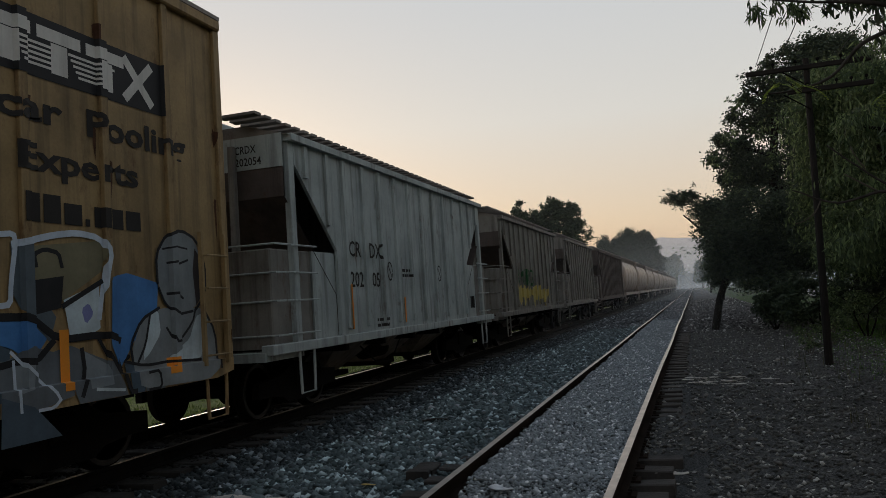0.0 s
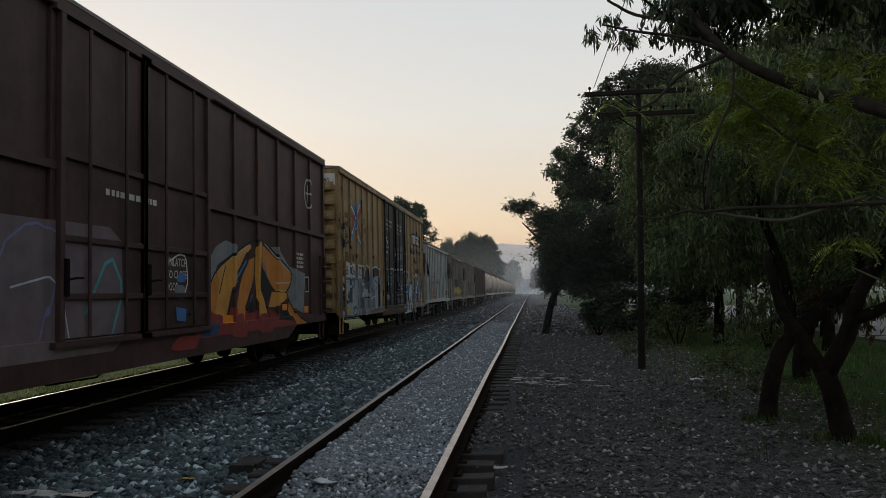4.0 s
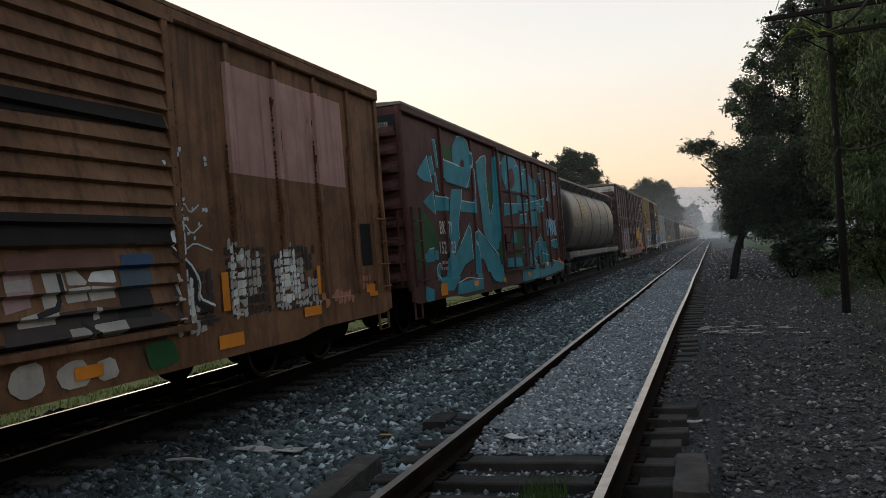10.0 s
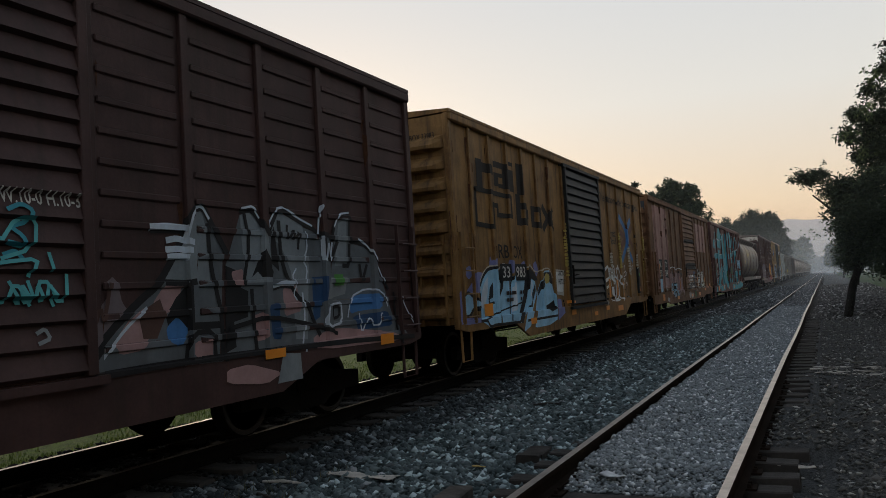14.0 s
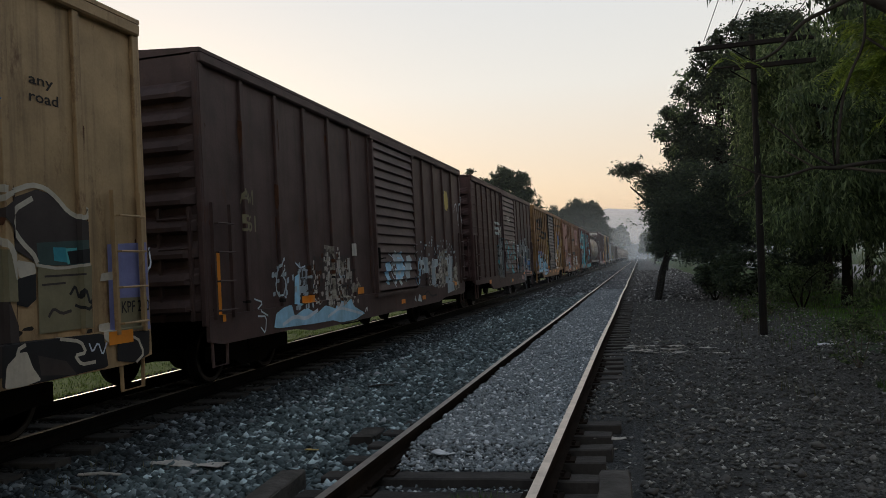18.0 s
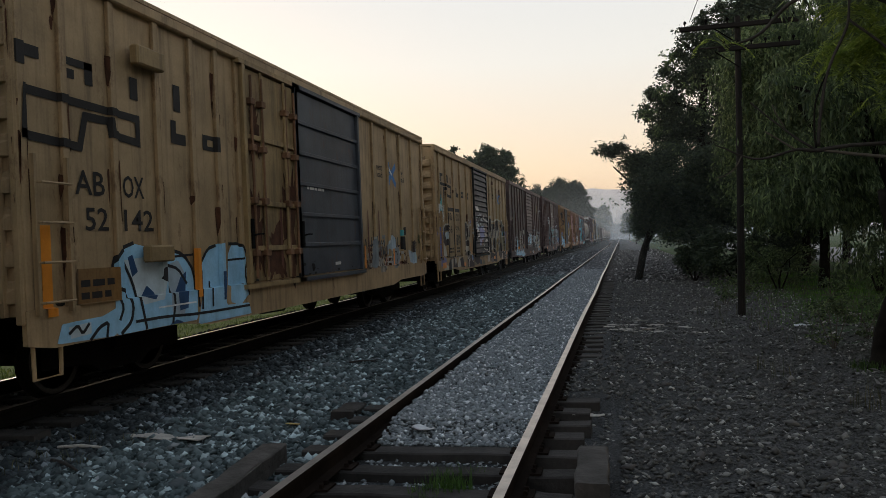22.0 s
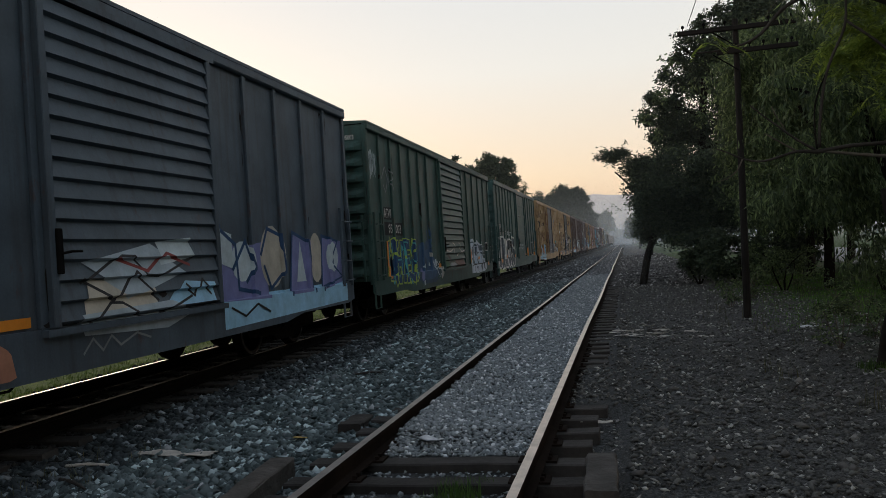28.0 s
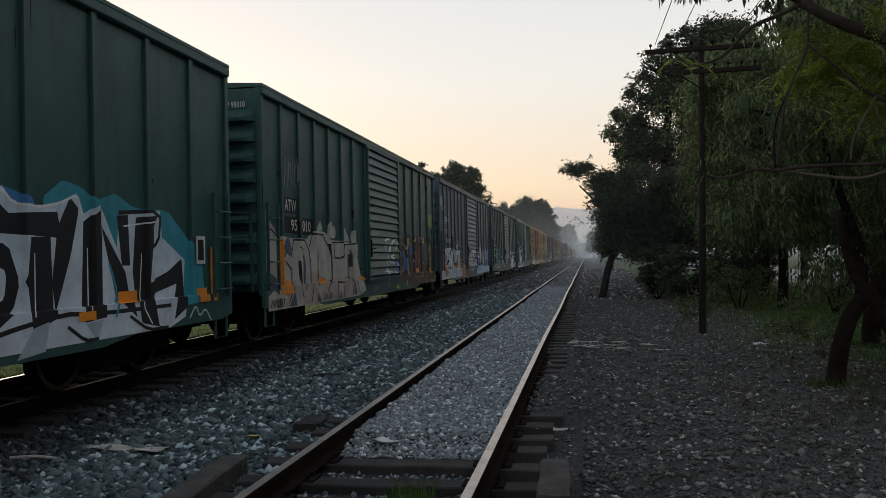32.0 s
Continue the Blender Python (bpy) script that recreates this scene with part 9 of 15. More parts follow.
def pale_tan_car():
    c = boxcar("pale tan boxcar with black corrugated door and cream graffiti", 14.95, M_TAN2, 4.47, doors=((6.15, 9.0, "corrugated", M_BLACK),), roof=M_TAN2, first_posts=[0.06, 0.6, 1.58, 2.70, 3.85, 5.0, 6.05])
    k = SPRAY
    weather(c, 18, 1.3)
    ink = M_INK
    block_logo(c, [(0.84, 0.98, 3.5, 3.76), (0.98, 1.24, 3.68, 3.76), (1.6, 2.0, 3.68, 3.76), (1.6, 1.74, 3.5, 3.64), (1.88, 2.0, 3.5, 3.76), (2.3, 2.42, 3.5, 3.72), (2.85, 2.97, 3.5, 3.86),
                   (3.2, 3.34, 3.1, 3.42), (3.34, 3.6, 3.1, 3.24), (4.05, 4.2, 3.12, 3.34), (4.36, 4.5, 3.12, 3.34), (4.2, 4.36, 3.12, 3.19), (4.2, 4.36, 3.27, 3.34)],
               [(0.62, 2.9), (0.64, 3.44), (2.38, 3.4), (2.38, 3.06), (1.62, 3.1), (1.6, 3.3), (1.32, 3.3), (1.3, 2.8)], ink)
    mark(c, "emblem_band", ribbon(ribbon(bmesh.new(), [(5.08, 3.13), (5.4, 3.33)], 0.09), [(5.08, 3.33), (5.4, 3.13)], 0.09, 0.0005), ink, 0.008)
    blob(c, 0.1, 1.3, 0.75, 2.1, k["violet"], 111, 0.004, 0.25)
    blob(c, 0.55, 1.1, 2.4, 3.05, k["teal"], 112, 0.004, 0.2)
    scrawl(c, 0.5, 1.25, 2.2, 2.8, k["white"], 0.03, 5, 113)
    torn_letters(c)
    for u0, u1, a, b in ((1.68, 2.58, "RB", "36"), (2.82, 3.6, "OX", "919")):
        slab(c, "number_panel_edge", u0 - 0.06, u1 + 0.06, 1.05, 2.70, k["black"], 0.022)
        slab(c, "number_panel", u0, u1, 1.08, 2.58, M_TAN2, 0.026, "clean tan number panel")
        words(c, a, u0 + 0.12, 2.28, 0.24, ink, 0.52, 0.030)
        words(c, b, u0 + 0.12, 1.86, 0.24, ink, 0.52, 0.030)
        bars(c, u0 + 0.15, u1 - 0.1, 1.2, 1.42, 2, ink, int(u0 * 7), 0.030)
    scrawl(c, 2.9, 3.58, 1.45, 1.82, k["black"], 0.05, 4, 120, 0.034)
    scrawl(c, 0.1, 0.5, 1.7, 2.0, k["black"], 0.03, 4, 114)
    mark(c, "emblem_band", ribbon(ribbon(bmesh.new(), [(12.35, 3.25), (12.85, 3.62)], 0.10), [(12.35, 3.62), (12.85, 3.25)], 0.10, 0.0005), k["blue"], 0.008)
    words(c, "next", 10.9, 3.52, 0.10, ink, 0.4)
    words(c, "load", 10.9, 3.38, 0.11, ink, 0.4)
    words(c, "any", 13.3, 3.46, 0.10, ink, 0.32)
    words(c, "road", 13.3, 3.32, 0.11, ink, 0.38)
    slab(c, "sticker", 6.4, 7.0, 2.75, 2.92, M_WHITE, 0.01)
    bars(c, 7.4, 8.2, 3.3, 3.4, 1, M_WHITE, 121)
    reflectors(c, [(0.55, 1.1, 0.12, 0.9), (3.5, 1.1, 0.12, 0.5), (5.5, 1.1, 0.1, 0.4), (9.3, 1.2, 0.1, 0.5), (11.2, 1.2, 0.1, 0.5), (0.55, 0.74, 0.5, 0.18), (3.9, 0.7, 0.3, 0.12), (10.5, 0.76, 0.4, 0.12), (14.2, 0.9, 0.4, 0.14)])
    end_words(c, "RBOX 36919", 0.80, 4.1, 0.105, M_INK, 0.53)
    TRAIN.append((c["root"], -147.1))


def shaded_letters(c):
    """Ice-white letters shaded in slate blue, with a bright rim along the top."""
    c["coat"] = 0.0055
    patch(c, "ice", [(11.4, 1.94), (11.85, 1.99), (12.05, 1.97), (12.19, 1.83), (12.54, 1.86), (12.61, 1.95), (13.01, 1.85), (13.49, 1.77), (13.64, 1.89), (13.77, 1.85), (13.64, 1.59), (13.82, 1.25), (14.23, 1.21), (14.3, 0.81), (14.05, 0.73), (12.48, 0.69), (11.74, 0.72), (11.25, 0.72)])
    patch(c, "slate", [(12.46, 1.86), (12.63, 1.8), (12.58, 1.62), (12.49, 1.69)])
    patch(c, "slate", [(12.21, 1.66), (12.41, 1.69), (12.34, 1.51), (12.2, 1.52)], 0.1)
    patch(c, "steelblue", [(13.0, 1.67), (13.54, 1.66), (13.42, 1.52), (13.08, 1.54)])
    patch(c, "steelblue", [(11.75, 1.21), (12.01, 1.22), (12.21, 0.98), (11.77, 1.03)])
    patch(c, "slate", [(12.19, 0.92), (12.44, 0.96), (12.45, 0.77)])
    patch(c, "steelblue", [(13.59, 1.26), (13.92, 1.18), (13.99, 0.76), (13.71, 0.85)])
    patch(c, "slate", [(12.6, 1.17), (12.87, 1.26), (12.78, 1.03)])
    patch(c, "slate", [(11.54, 1.46), (11.75, 1.66), (11.87, 1.55), (11.73, 1.35)])
    patch(c, "brown", [(12.36, 1.65), (12.57, 1.68), (12.63, 1.5), (12.5, 1.43)])
    patch(c, "steelblue", [(13.07, 0.94), (13.32, 1.1), (13.44, 0.83), (13.19, 0.74)])
    stroke(c, "steelblue", 0.07, [(11.99, 1.22), (12.0, 1.65), (12.07, 1.74), (12.33, 1.76), (12.47, 1.68), (12.39, 1.51), (12.17, 1.47)])
    stroke(c, "steelblue", 0.06, [(12.22, 1.45), (12.49, 1.17)])
    stroke(c, "steelblue", 0.07, [(11.54, 1.36), (11.72, 1.67), (11.9, 1.65), (11.94, 1.49), (11.87, 1.25), (11.65, 1.24)])
    stroke(c, "steelblue", 0.06, [(12.94, 1.06), (12.62, 1.15), (12.66, 1.81), (13.09, 1.69), (13.53, 1.71)])
    stroke(c, "steelblue", 0.05, [(12.67, 1.44), (12.99, 1.46)])
    stroke(c, "steelblue", 0.06, [(13.64, 1.75), (13.3, 1.66), (13.23, 1.53), (13.6, 1.32), (13.51, 1.01), (13.11, 0.92)])
    stroke(c, "slate", 0.05, [(11.45, 1.84), (11.84, 1.86), (12.04, 1.85), (12.22, 1.72), (12.57, 1.75)])
    stroke(c, "black", 0.035, [(11.38, 0.98), (11.77, 1.03), (12.78, 1.03), (14.06, 1.03)])
    stroke(c, "black", 0.03, [(11.9, 0.97), (11.82, 0.82), (11.99, 0.72)])
    stroke(c, "black", 0.03, [(12.5, 0.95), (12.64, 0.7)])
    stroke(c, "white", 0.03, [(11.85, 1.98), (12.05, 1.95), (12.17, 1.82), (12.56, 1.85), (12.62, 1.93)])
    stroke(c, "white", 0.03, [(12.62, 1.93), (13.03, 1.83), (13.51, 1.75), (13.64, 1.86)])
    stroke(c, "white", 0.03, [(13.76, 1.84), (13.61, 1.58), (13.79, 1.24)])
    stroke(c, "pale", 0.022, [(13.77, 1.65), (13.85, 1.74), (13.92, 1.62), (14.02, 1.72)])
    stroke(c, "pale", 0.022, [(13.77, 1.48), (13.94, 1.58), (14.06, 1.44), (14.21, 1.54)])
    stroke(c, "pale", 0.022, [(13.72, 1.33), (13.92, 1.39), (14.12, 1.3), (14.29, 1.39)])
    stroke(c, "pale", 0.022, [(15.39, 1.61), (15.52, 1.84), (15.62, 1.61), (15.83, 1.77), (15.94, 1.66)])


def blue_mist(c):
    """A drift of dark blue mist with white chips, fading onto the foot of the door."""
    c["coat"] = 0.0055
    patch(c, "dusk", [(3.74, 0.7), (3.78, 1.6), (4.1, 1.86), (4.68, 1.8), (5.08, 1.95), (5.4, 1.8), (5.6, 1.5), (5.95, 1.35), (6.2, 1.1), (6.1, 0.7)], 0.2)
    patch(c, "haze", [(4.0, 1.1), (4.2, 1.7), (4.7, 1.6), (5.3, 1.75), (5.6, 1.3), (5.9, 1.0), (5.5, 0.8), (4.4, 0.8)], 0.2)
    patch(c, "haze", [(4.19, 1.82), (4.53, 1.88), (4.66, 1.6), (4.43, 1.49), (4.17, 1.56)], 0.2)
    patch(c, "haze", [(4.96, 1.86), (5.41, 2.0), (5.49, 1.75), (5.14, 1.62)], 0.2)
    patch(c, "haze", [(5.42, 1.38), (5.82, 1.43), (5.9, 0.99), (5.4, 0.91)], 0.2)
    patch(c, "dusk", [(4.49, 1.4), (4.87, 1.48), (4.99, 1.08), (4.53, 1.02)], 0.2)
    patch(c, "violet", [(4.2, 1.21), (4.46, 1.03), (4.37, 0.78), (4.04, 0.83)], 0.2)
    stroke(c, "haze", 0.06, [(5.07, 2.18), (5.18, 1.9)])
    stroke(c, "haze", 0.06, [(5.27, 2.34), (5.42, 1.9)])
    stroke(c, "haze", 0.05, [(5.4, 2.27), (5.52, 1.98)])
    stroke(c, "forest", 0.05, [(5.39, 1.81), (5.55, 1.98), (5.57, 1.81), (5.4, 1.69)])
    patch(c, "pale", [(4.4, 1.18), (4.6, 1.31), (4.59, 1.11)])
    patch(c, "pale", [(5.08, 1.17), (5.13, 1.33), (5.3, 1.19)])
    patch(c, "pale", [(5.65, 1.27), (5.77, 1.38), (5.85, 1.1)])
    patch(c, "bone", [(5.25, 1.58), (5.51, 1.54), (5.45, 1.44), (5.27, 1.45)])
    patch(c, "pale", [(4.29, 0.78), (4.4, 0.81), (4.47, 0.68), (4.29, 0.67)])
    patch(c, "pale", [(5.86, 1.35), (6.04, 1.37), (6.06, 1.16), (5.91, 1.14)])
    stroke(c, "pale", 0.045, [(5.84, 1.15), (6.05, 1.06), (6.31, 1.14), (6.47, 0.98)])
    stroke(c, "pale", 0.045, [(5.9, 1.05), (6.17, 0.81), (6.35, 0.91)])
    stroke(c, "white", 0.035, [(5.98, 1.23), (6.13, 1.31), (6.25, 1.18), (6.46, 1.28)])
    stroke(c, "forest", 0.04, [(5.91, 0.8), (6.15, 0.89), (6.4, 0.73)])
    patch(c, "bone", [(6.46, 1.13), (6.77, 1.12), (6.76, 0.88), (6.35, 0.73)], 0.15)
    patch(c, "forest", [(6.96, 1.33), (7.45, 1.34), (7.41, 1.01), (6.93, 1.0)])
    patch(c, "dark", [(7.19, 1.52), (7.61, 1.41), (7.5, 1.18)])
    patch(c, "grey", [(7.49, 1.18), (8.68, 1.21), (8.54, 0.94), (7.53, 0.98)], 0.1)
    patch(c, "umber", [(8.33, 1.29), (9.79, 1.29), (9.74, 0.95), (8.61, 0.95)])
    stroke(c, "bone", 0.05, [(8.14, 1.84), (8.32, 1.76), (8.2, 1.52)])
    stroke(c, "bone", 0.04, [(8.68, 1.42), (9.08, 1.51), (9.87, 1.58)])
    stroke(c, "bone", 0.035, [(7.13, 1.6), (7.6, 1.56), (8.08, 1.62)])
    stroke(c, "bone", 0.04, [(9.09, 1.85), (9.17, 1.59), (9.46, 1.5)])
    stroke(c, "black", 0.04, [(7.04, 1.36), (7.42, 1.2), (8.01, 1.27), (8.64, 1.11)])


def faded_letters(c):
    """Tall grey-green letters, almost washed out, under a wavy white rim."""
    c["coat"] = 0.0055
    patch(c, "moss", [(12.9, 1.73), (13.36, 1.81), (13.74, 1.83), (14.28, 1.79), (14.33, 1.54), (14.23, 0.7), (13.64, 0.6), (12.83, 0.6)], 0.05)
    stroke(c, "pale", 0.03, [(13.03, 1.73), (13.2, 1.81), (13.36, 1.82), (13.47, 1.75), (13.62, 1.82), (13.8, 1.76), (13.96, 1.82), (14.16, 1.75), (14.3, 1.78)])
    stroke(c, "black", 0.022, [(13.35, 1.62), (13.41, 1.24)])
    stroke(c, "black", 0.022, [(13.57, 1.67), (13.68, 1.16)])
    stroke(c, "black", 0.022, [(13.88, 1.72), (13.93, 1.09)])
    stroke(c, "black", 0.022, [(14.12, 1.66), (14.0, 1.2)])
    stroke(c, "black", 0.025, [(14.28, 1.54), (14.35, 1.11), (14.22, 0.71)])
    stroke(c, "black", 0.022, [(13.15, 1.58), (13.18, 1.06)])
    stroke(c, "pale", 0.022, [(14.29, 1.66), (14.64, 1.75), (14.63, 1.28), (14.3, 1.35)])
    stroke(c, "pale", 0.022, [(14.3, 1.52), (14.63, 1.54)])
    stroke(c, "pale", 0.02, [(13.25, 1.11), (13.45, 1.03), (13.83, 1.06)])


def wheat_emblem(c):
    """A sheaf of wheat in thin gold lines, and a double stripe that sweeps down the hull."""
    c["coat"] = 0.0055
    stroke(c, "gold", 0.03, [(4.31, 1.73), (4.55, 2.12), (4.69, 2.58)])
    stroke(c, "gold", 0.03, [(4.52, 1.73), (4.75, 2.12), (4.87, 2.59)])
    stroke(c, "gold", 0.03, [(4.72, 1.73), (4.91, 2.13), (5.01, 2.6)])
    stroke(c, "gold", 0.03, [(4.93, 1.73), (5.08, 2.13), (5.18, 2.61)])
    stroke(c, "gold", 0.03, [(5.14, 1.73), (5.3, 2.14), (5.38, 2.62)])
    stroke(c, "gold", 0.03, [(4.69, 2.69), (4.65, 3.07), (4.61, 3.45)])
    stroke(c, "gold", 0.03, [(4.85, 2.71), (4.83, 3.19), (4.82, 3.58)])
    stroke(c, "gold", 0.03, [(5.02, 2.72), (5.02, 3.11), (4.98, 3.5)])
    stroke(c, "gold", 0.03, [(5.18, 2.73), (5.21, 3.03), (5.12, 3.32)])
    stroke(c, "gold", 0.045, [(4.65, 2.9), (4.38, 3.08), (4.0, 2.97)])
    stroke(c, "gold", 0.045, [(4.63, 3.07), (4.34, 3.25), (3.97, 3.15)])
    stroke(c, "gold", 0.045, [(4.61, 3.24), (4.34, 3.42), (3.97, 3.33)])
    stroke(c, "gold", 0.045, [(4.59, 3.39), (4.35, 3.59), (3.95, 3.5)])
    stroke(c, "gold", 0.045, [(4.52, 3.56), (4.26, 3.69), (3.97, 3.65)])
    stroke(c, "gold", 0.045, [(5.31, 2.74), (5.62, 3.03), (5.88, 2.97)])
    stroke(c, "gold", 0.045, [(5.21, 2.91), (5.52, 3.2), (5.86, 3.13)])
    stroke(c, "gold", 0.045, [(5.12, 3.06), (5.42, 3.35), (5.75, 3.27)])
    stroke(c, "gold", 0.045, [(5.02, 3.21), (5.27, 3.5), (5.57, 3.41)])
    stroke(c, "gold", 0.045, [(4.88, 3.39), (5.08, 3.61), (5.32, 3.55)])
    stroke(c, "sandy", 0.04, [(4.18, 3.96), (5.63, 3.59), (6.68, 3.1), (7.34, 2.43), (7.79, 1.84), (15.28, 1.81)])
    stroke(c, "sandy", 0.04, [(4.31, 4.0), (5.84, 3.61), (6.92, 3.1), (7.61, 2.44), (8.0, 1.93), (15.29, 1.95)])
    stroke(c, "gold", 0.06, [(1.22, 1.37), (1.46, 1.82), (1.67, 2.24)])


def peeling(c, key, areas, seed, keep=0.72, cell=0.085):
    """Cracked paint of which only ragged chips still hold."""
    rnd = random.Random(seed)
    chips = []
    for u0, u1, z0, z1 in areas:
        nu, nz = max(1, round((u1 - u0) / cell)), max(1, round((z1 - z0) / (cell * 1.15)))
        du, dz = (u1 - u0) / nu, (z1 - z0) / nz
        for i in range(nu):
            crown = 1.0 - 0.3 * abs((i + 0.5) / nu - 0.5) - 0.15 * rnd.random()
            for j in range(nz):
                if (j + 0.5) / nz > crown or rnd.random() > keep:
                    continue
                u, z = u0 + (i + 0.5) * du, z0 + (j + 0.5) * dz
                a, b = du * rnd.uniform(0.38, 0.62), dz * rnd.uniform(0.36, 0.62)
                e = lambda: rnd.uniform(0.6, 1.1)
                chips.append([(u - a * e(), z - b * e()), (u + a * 0.3 * e(), z - b * e()), (u + a * e(), z - b * 0.5 * e()), (u + a * e(), z + b * e()), (u - a * 0.2, z + b * e()), (u - a * e(), z + b * 0.7 * e())])
    c["coat"] += 0.0002
    tagged(mark(c, "paint_chips", flat(chips), SPRAY[key], c["coat"]), kind="stuff")


def knife_letters(c):
    """Grey-blue letters with black contours, pink clouds and dark blue shadows."""
    c["coat"] = 0.0045
    patch(c, "mauve", [(8.97, 1.35), (9.09, 1.51), (9.27, 1.71), (9.24, 1.81), (9.31, 1.86), (9.36, 1.81), (9.4, 1.64), (9.5, 1.51), (9.43, 1.32), (9.13, 1.15), (8.96, 1.12)], 0.1)
    patch(c, "flint", [(9.05, 1.14), (9.57, 1.6), (9.84, 1.85), (10.13, 1.96), (10.19, 2.29), (10.24, 2.51), (10.43, 2.53), (10.54, 2.36), (10.69, 2.13), (10.63, 1.45), (10.57, 1.0), (9.87, 1.02), (9.12, 1.04)])
    patch(c, "zinc", [(9.92, 1.96), (10.11, 2.17), (10.24, 2.48), (10.41, 2.52), (10.47, 2.3), (10.49, 1.79), (9.91, 1.8)])
    patch(c, "pink", [(9.28, 1.28), (9.5, 1.51), (9.7, 1.6), (9.75, 1.39), (9.61, 1.2), (9.36, 1.18)], 0.15)
    patch(c, "pink", [(9.73, 1.6), (9.91, 1.8), (10.12, 1.8), (10.04, 1.58), (9.83, 1.49)], 0.15)
    patch(c, "pink", [(10.2, 1.23), (10.51, 1.23), (10.47, 1.01), (10.19, 1.08)], 0.15)
    patch(c, "black", [(9.89, 1.49), (10.03, 1.66), (10.21, 1.8), (10.21, 1.41), (10.64, 1.4), (10.62, 1.33), (10.17, 1.34), (10.05, 1.21), (9.95, 1.27)])
    patch(c, "umber", [(9.57, 1.53), (9.83, 1.65), (9.89, 1.49), (9.78, 1.29), (9.62, 1.3)])
    patch(c, "blue", [(9.89, 1.38), (10.03, 1.48), (10.18, 1.34), (10.05, 1.19), (9.91, 1.25)], 0.15)
    patch(c, "flint", [(10.72, 1.96), (10.97, 2.5), (11.14, 2.56), (11.42, 2.31), (11.64, 2.51), (12.28, 2.38), (12.64, 2.32), (12.52, 1.07), (11.52, 1.02), (10.66, 1.05)])
    patch(c, "zinc", [(10.97, 2.5), (11.16, 2.55), (11.37, 2.28), (11.43, 1.78), (11.01, 1.78)])
    patch(c, "zinc", [(11.43, 2.34), (11.6, 2.59), (12.06, 2.44), (12.15, 1.97), (12.06, 1.1), (11.84, 1.12), (11.8, 1.9), (11.66, 2.16)])
    patch(c, "black", [(10.72, 1.96), (10.93, 1.9), (10.94, 1.73), (11.05, 1.69), (11.03, 1.42), (10.81, 1.38), (10.83, 1.12), (10.66, 1.07)])
    patch(c, "black", [(11.12, 1.84), (11.32, 2.15), (11.49, 1.9), (11.47, 1.83), (11.29, 1.84), (11.22, 1.9)])
    patch(c, "black", [(11.4, 2.21), (11.53, 2.41), (11.59, 1.9), (11.4, 2.03)])
    patch(c, "navy", [(11.33, 1.53), (11.56, 1.55), (11.58, 1.14), (11.36, 1.16)], 0.1)
    patch(c, "pink", [(11.09, 1.42), (11.31, 1.47), (11.32, 1.16), (11.1, 1.15)], 0.15)
    patch(c, "pink", [(11.63, 1.71), (11.89, 1.74), (11.97, 1.44), (11.65, 1.39)], 0.1)
    patch(c, "pink", [(10.8, 1.9), (10.98, 1.93), (10.99, 1.75), (10.83, 1.76)], 0.1)
    patch(c, "flint", [(12.58, 1.76), (12.75, 2.51), (12.92, 2.59), (13.07, 2.58), (13.04, 2.27), (13.57, 2.2), (13.88, 1.66), (14.07, 1.26), (14.37, 1.0), (12.64, 1.06), (12.48, 1.35)])
    patch(c, "zinc", [(12.69, 1.97), (12.82, 2.51), (13.02, 2.59), (12.96, 1.97)])
    patch(c, "navy", [(12.2, 1.83), (12.49, 1.84), (12.47, 1.55), (12.35, 1.52), (12.33, 1.35), (12.19, 1.3)])
    patch(c, "grey", [(12.53, 1.83), (12.97, 1.83), (12.89, 1.61), (12.44, 1.55)])
    patch(c, "blue", [(12.97, 1.54), (13.22, 1.6), (13.8, 1.59), (13.81, 1.39), (13.2, 1.38), (12.99, 1.35)], 0.15)
    patch(c, "navy", [(13.03, 1.32), (13.93, 1.35), (14.06, 1.14), (13.17, 1.13)], 0.1)
    patch(c, "pink", [(12.17, 1.13), (12.65, 1.2), (13.89, 1.07), (14.36, 0.92), (12.16, 0.96)], 0.15)
    patch(c, "pink", [(10.61, 0.91), (10.95, 0.93), (11.5, 0.78), (11.21, 0.69), (10.6, 0.77)], 0.15)
    patch(c, "zinc", [(11.52, 0.99), (11.83, 0.96), (11.85, 0.67), (11.4, 0.67)])
    stroke(c, "black", 0.075, [(9.02, 1.14), (9.25, 1.38), (9.57, 1.63), (9.81, 1.78), (10.11, 2.17), (10.24, 2.5), (10.43, 2.55), (10.53, 2.39), (10.73, 2.11)])
    stroke(c, "black", 0.056, [(10.48, 2.36), (10.5, 1.96), (10.63, 1.48), (10.62, 1.02)])
    stroke(c, "ice", 0.03, [(10.16, 2.23), (10.27, 2.51), (10.41, 2.56), (10.5, 2.44)])
    stroke(c, "ice", 0.03, [(9.17, 1.16), (9.43, 1.41), (9.66, 1.57)])
    stroke(c, "black", 0.062, [(9.91, 1.8), (10.16, 1.79), (10.23, 1.8)])
    stroke(c, "black", 0.050, [(10.12, 1.05), (10.17, 1.31), (10.51, 1.31), (10.52, 1.03)])
    stroke(c, "ice", 0.07, [(9.75, 2.31), (9.94, 2.33), (10.15, 2.32)])
    stroke(c, "black", 0.031, [(9.75, 2.27), (9.94, 2.28), (10.15, 2.28)])
    stroke(c, "ice", 0.06, [(9.95, 2.2), (10.06, 2.22), (10.22, 2.19)])
    stroke(c, "ice", 0.06, [(9.94, 2.11), (10.07, 2.12), (10.2, 2.11)])
    stroke(c, "ice", 0.06, [(9.94, 2.04), (10.05, 2.05), (10.15, 2.04)])
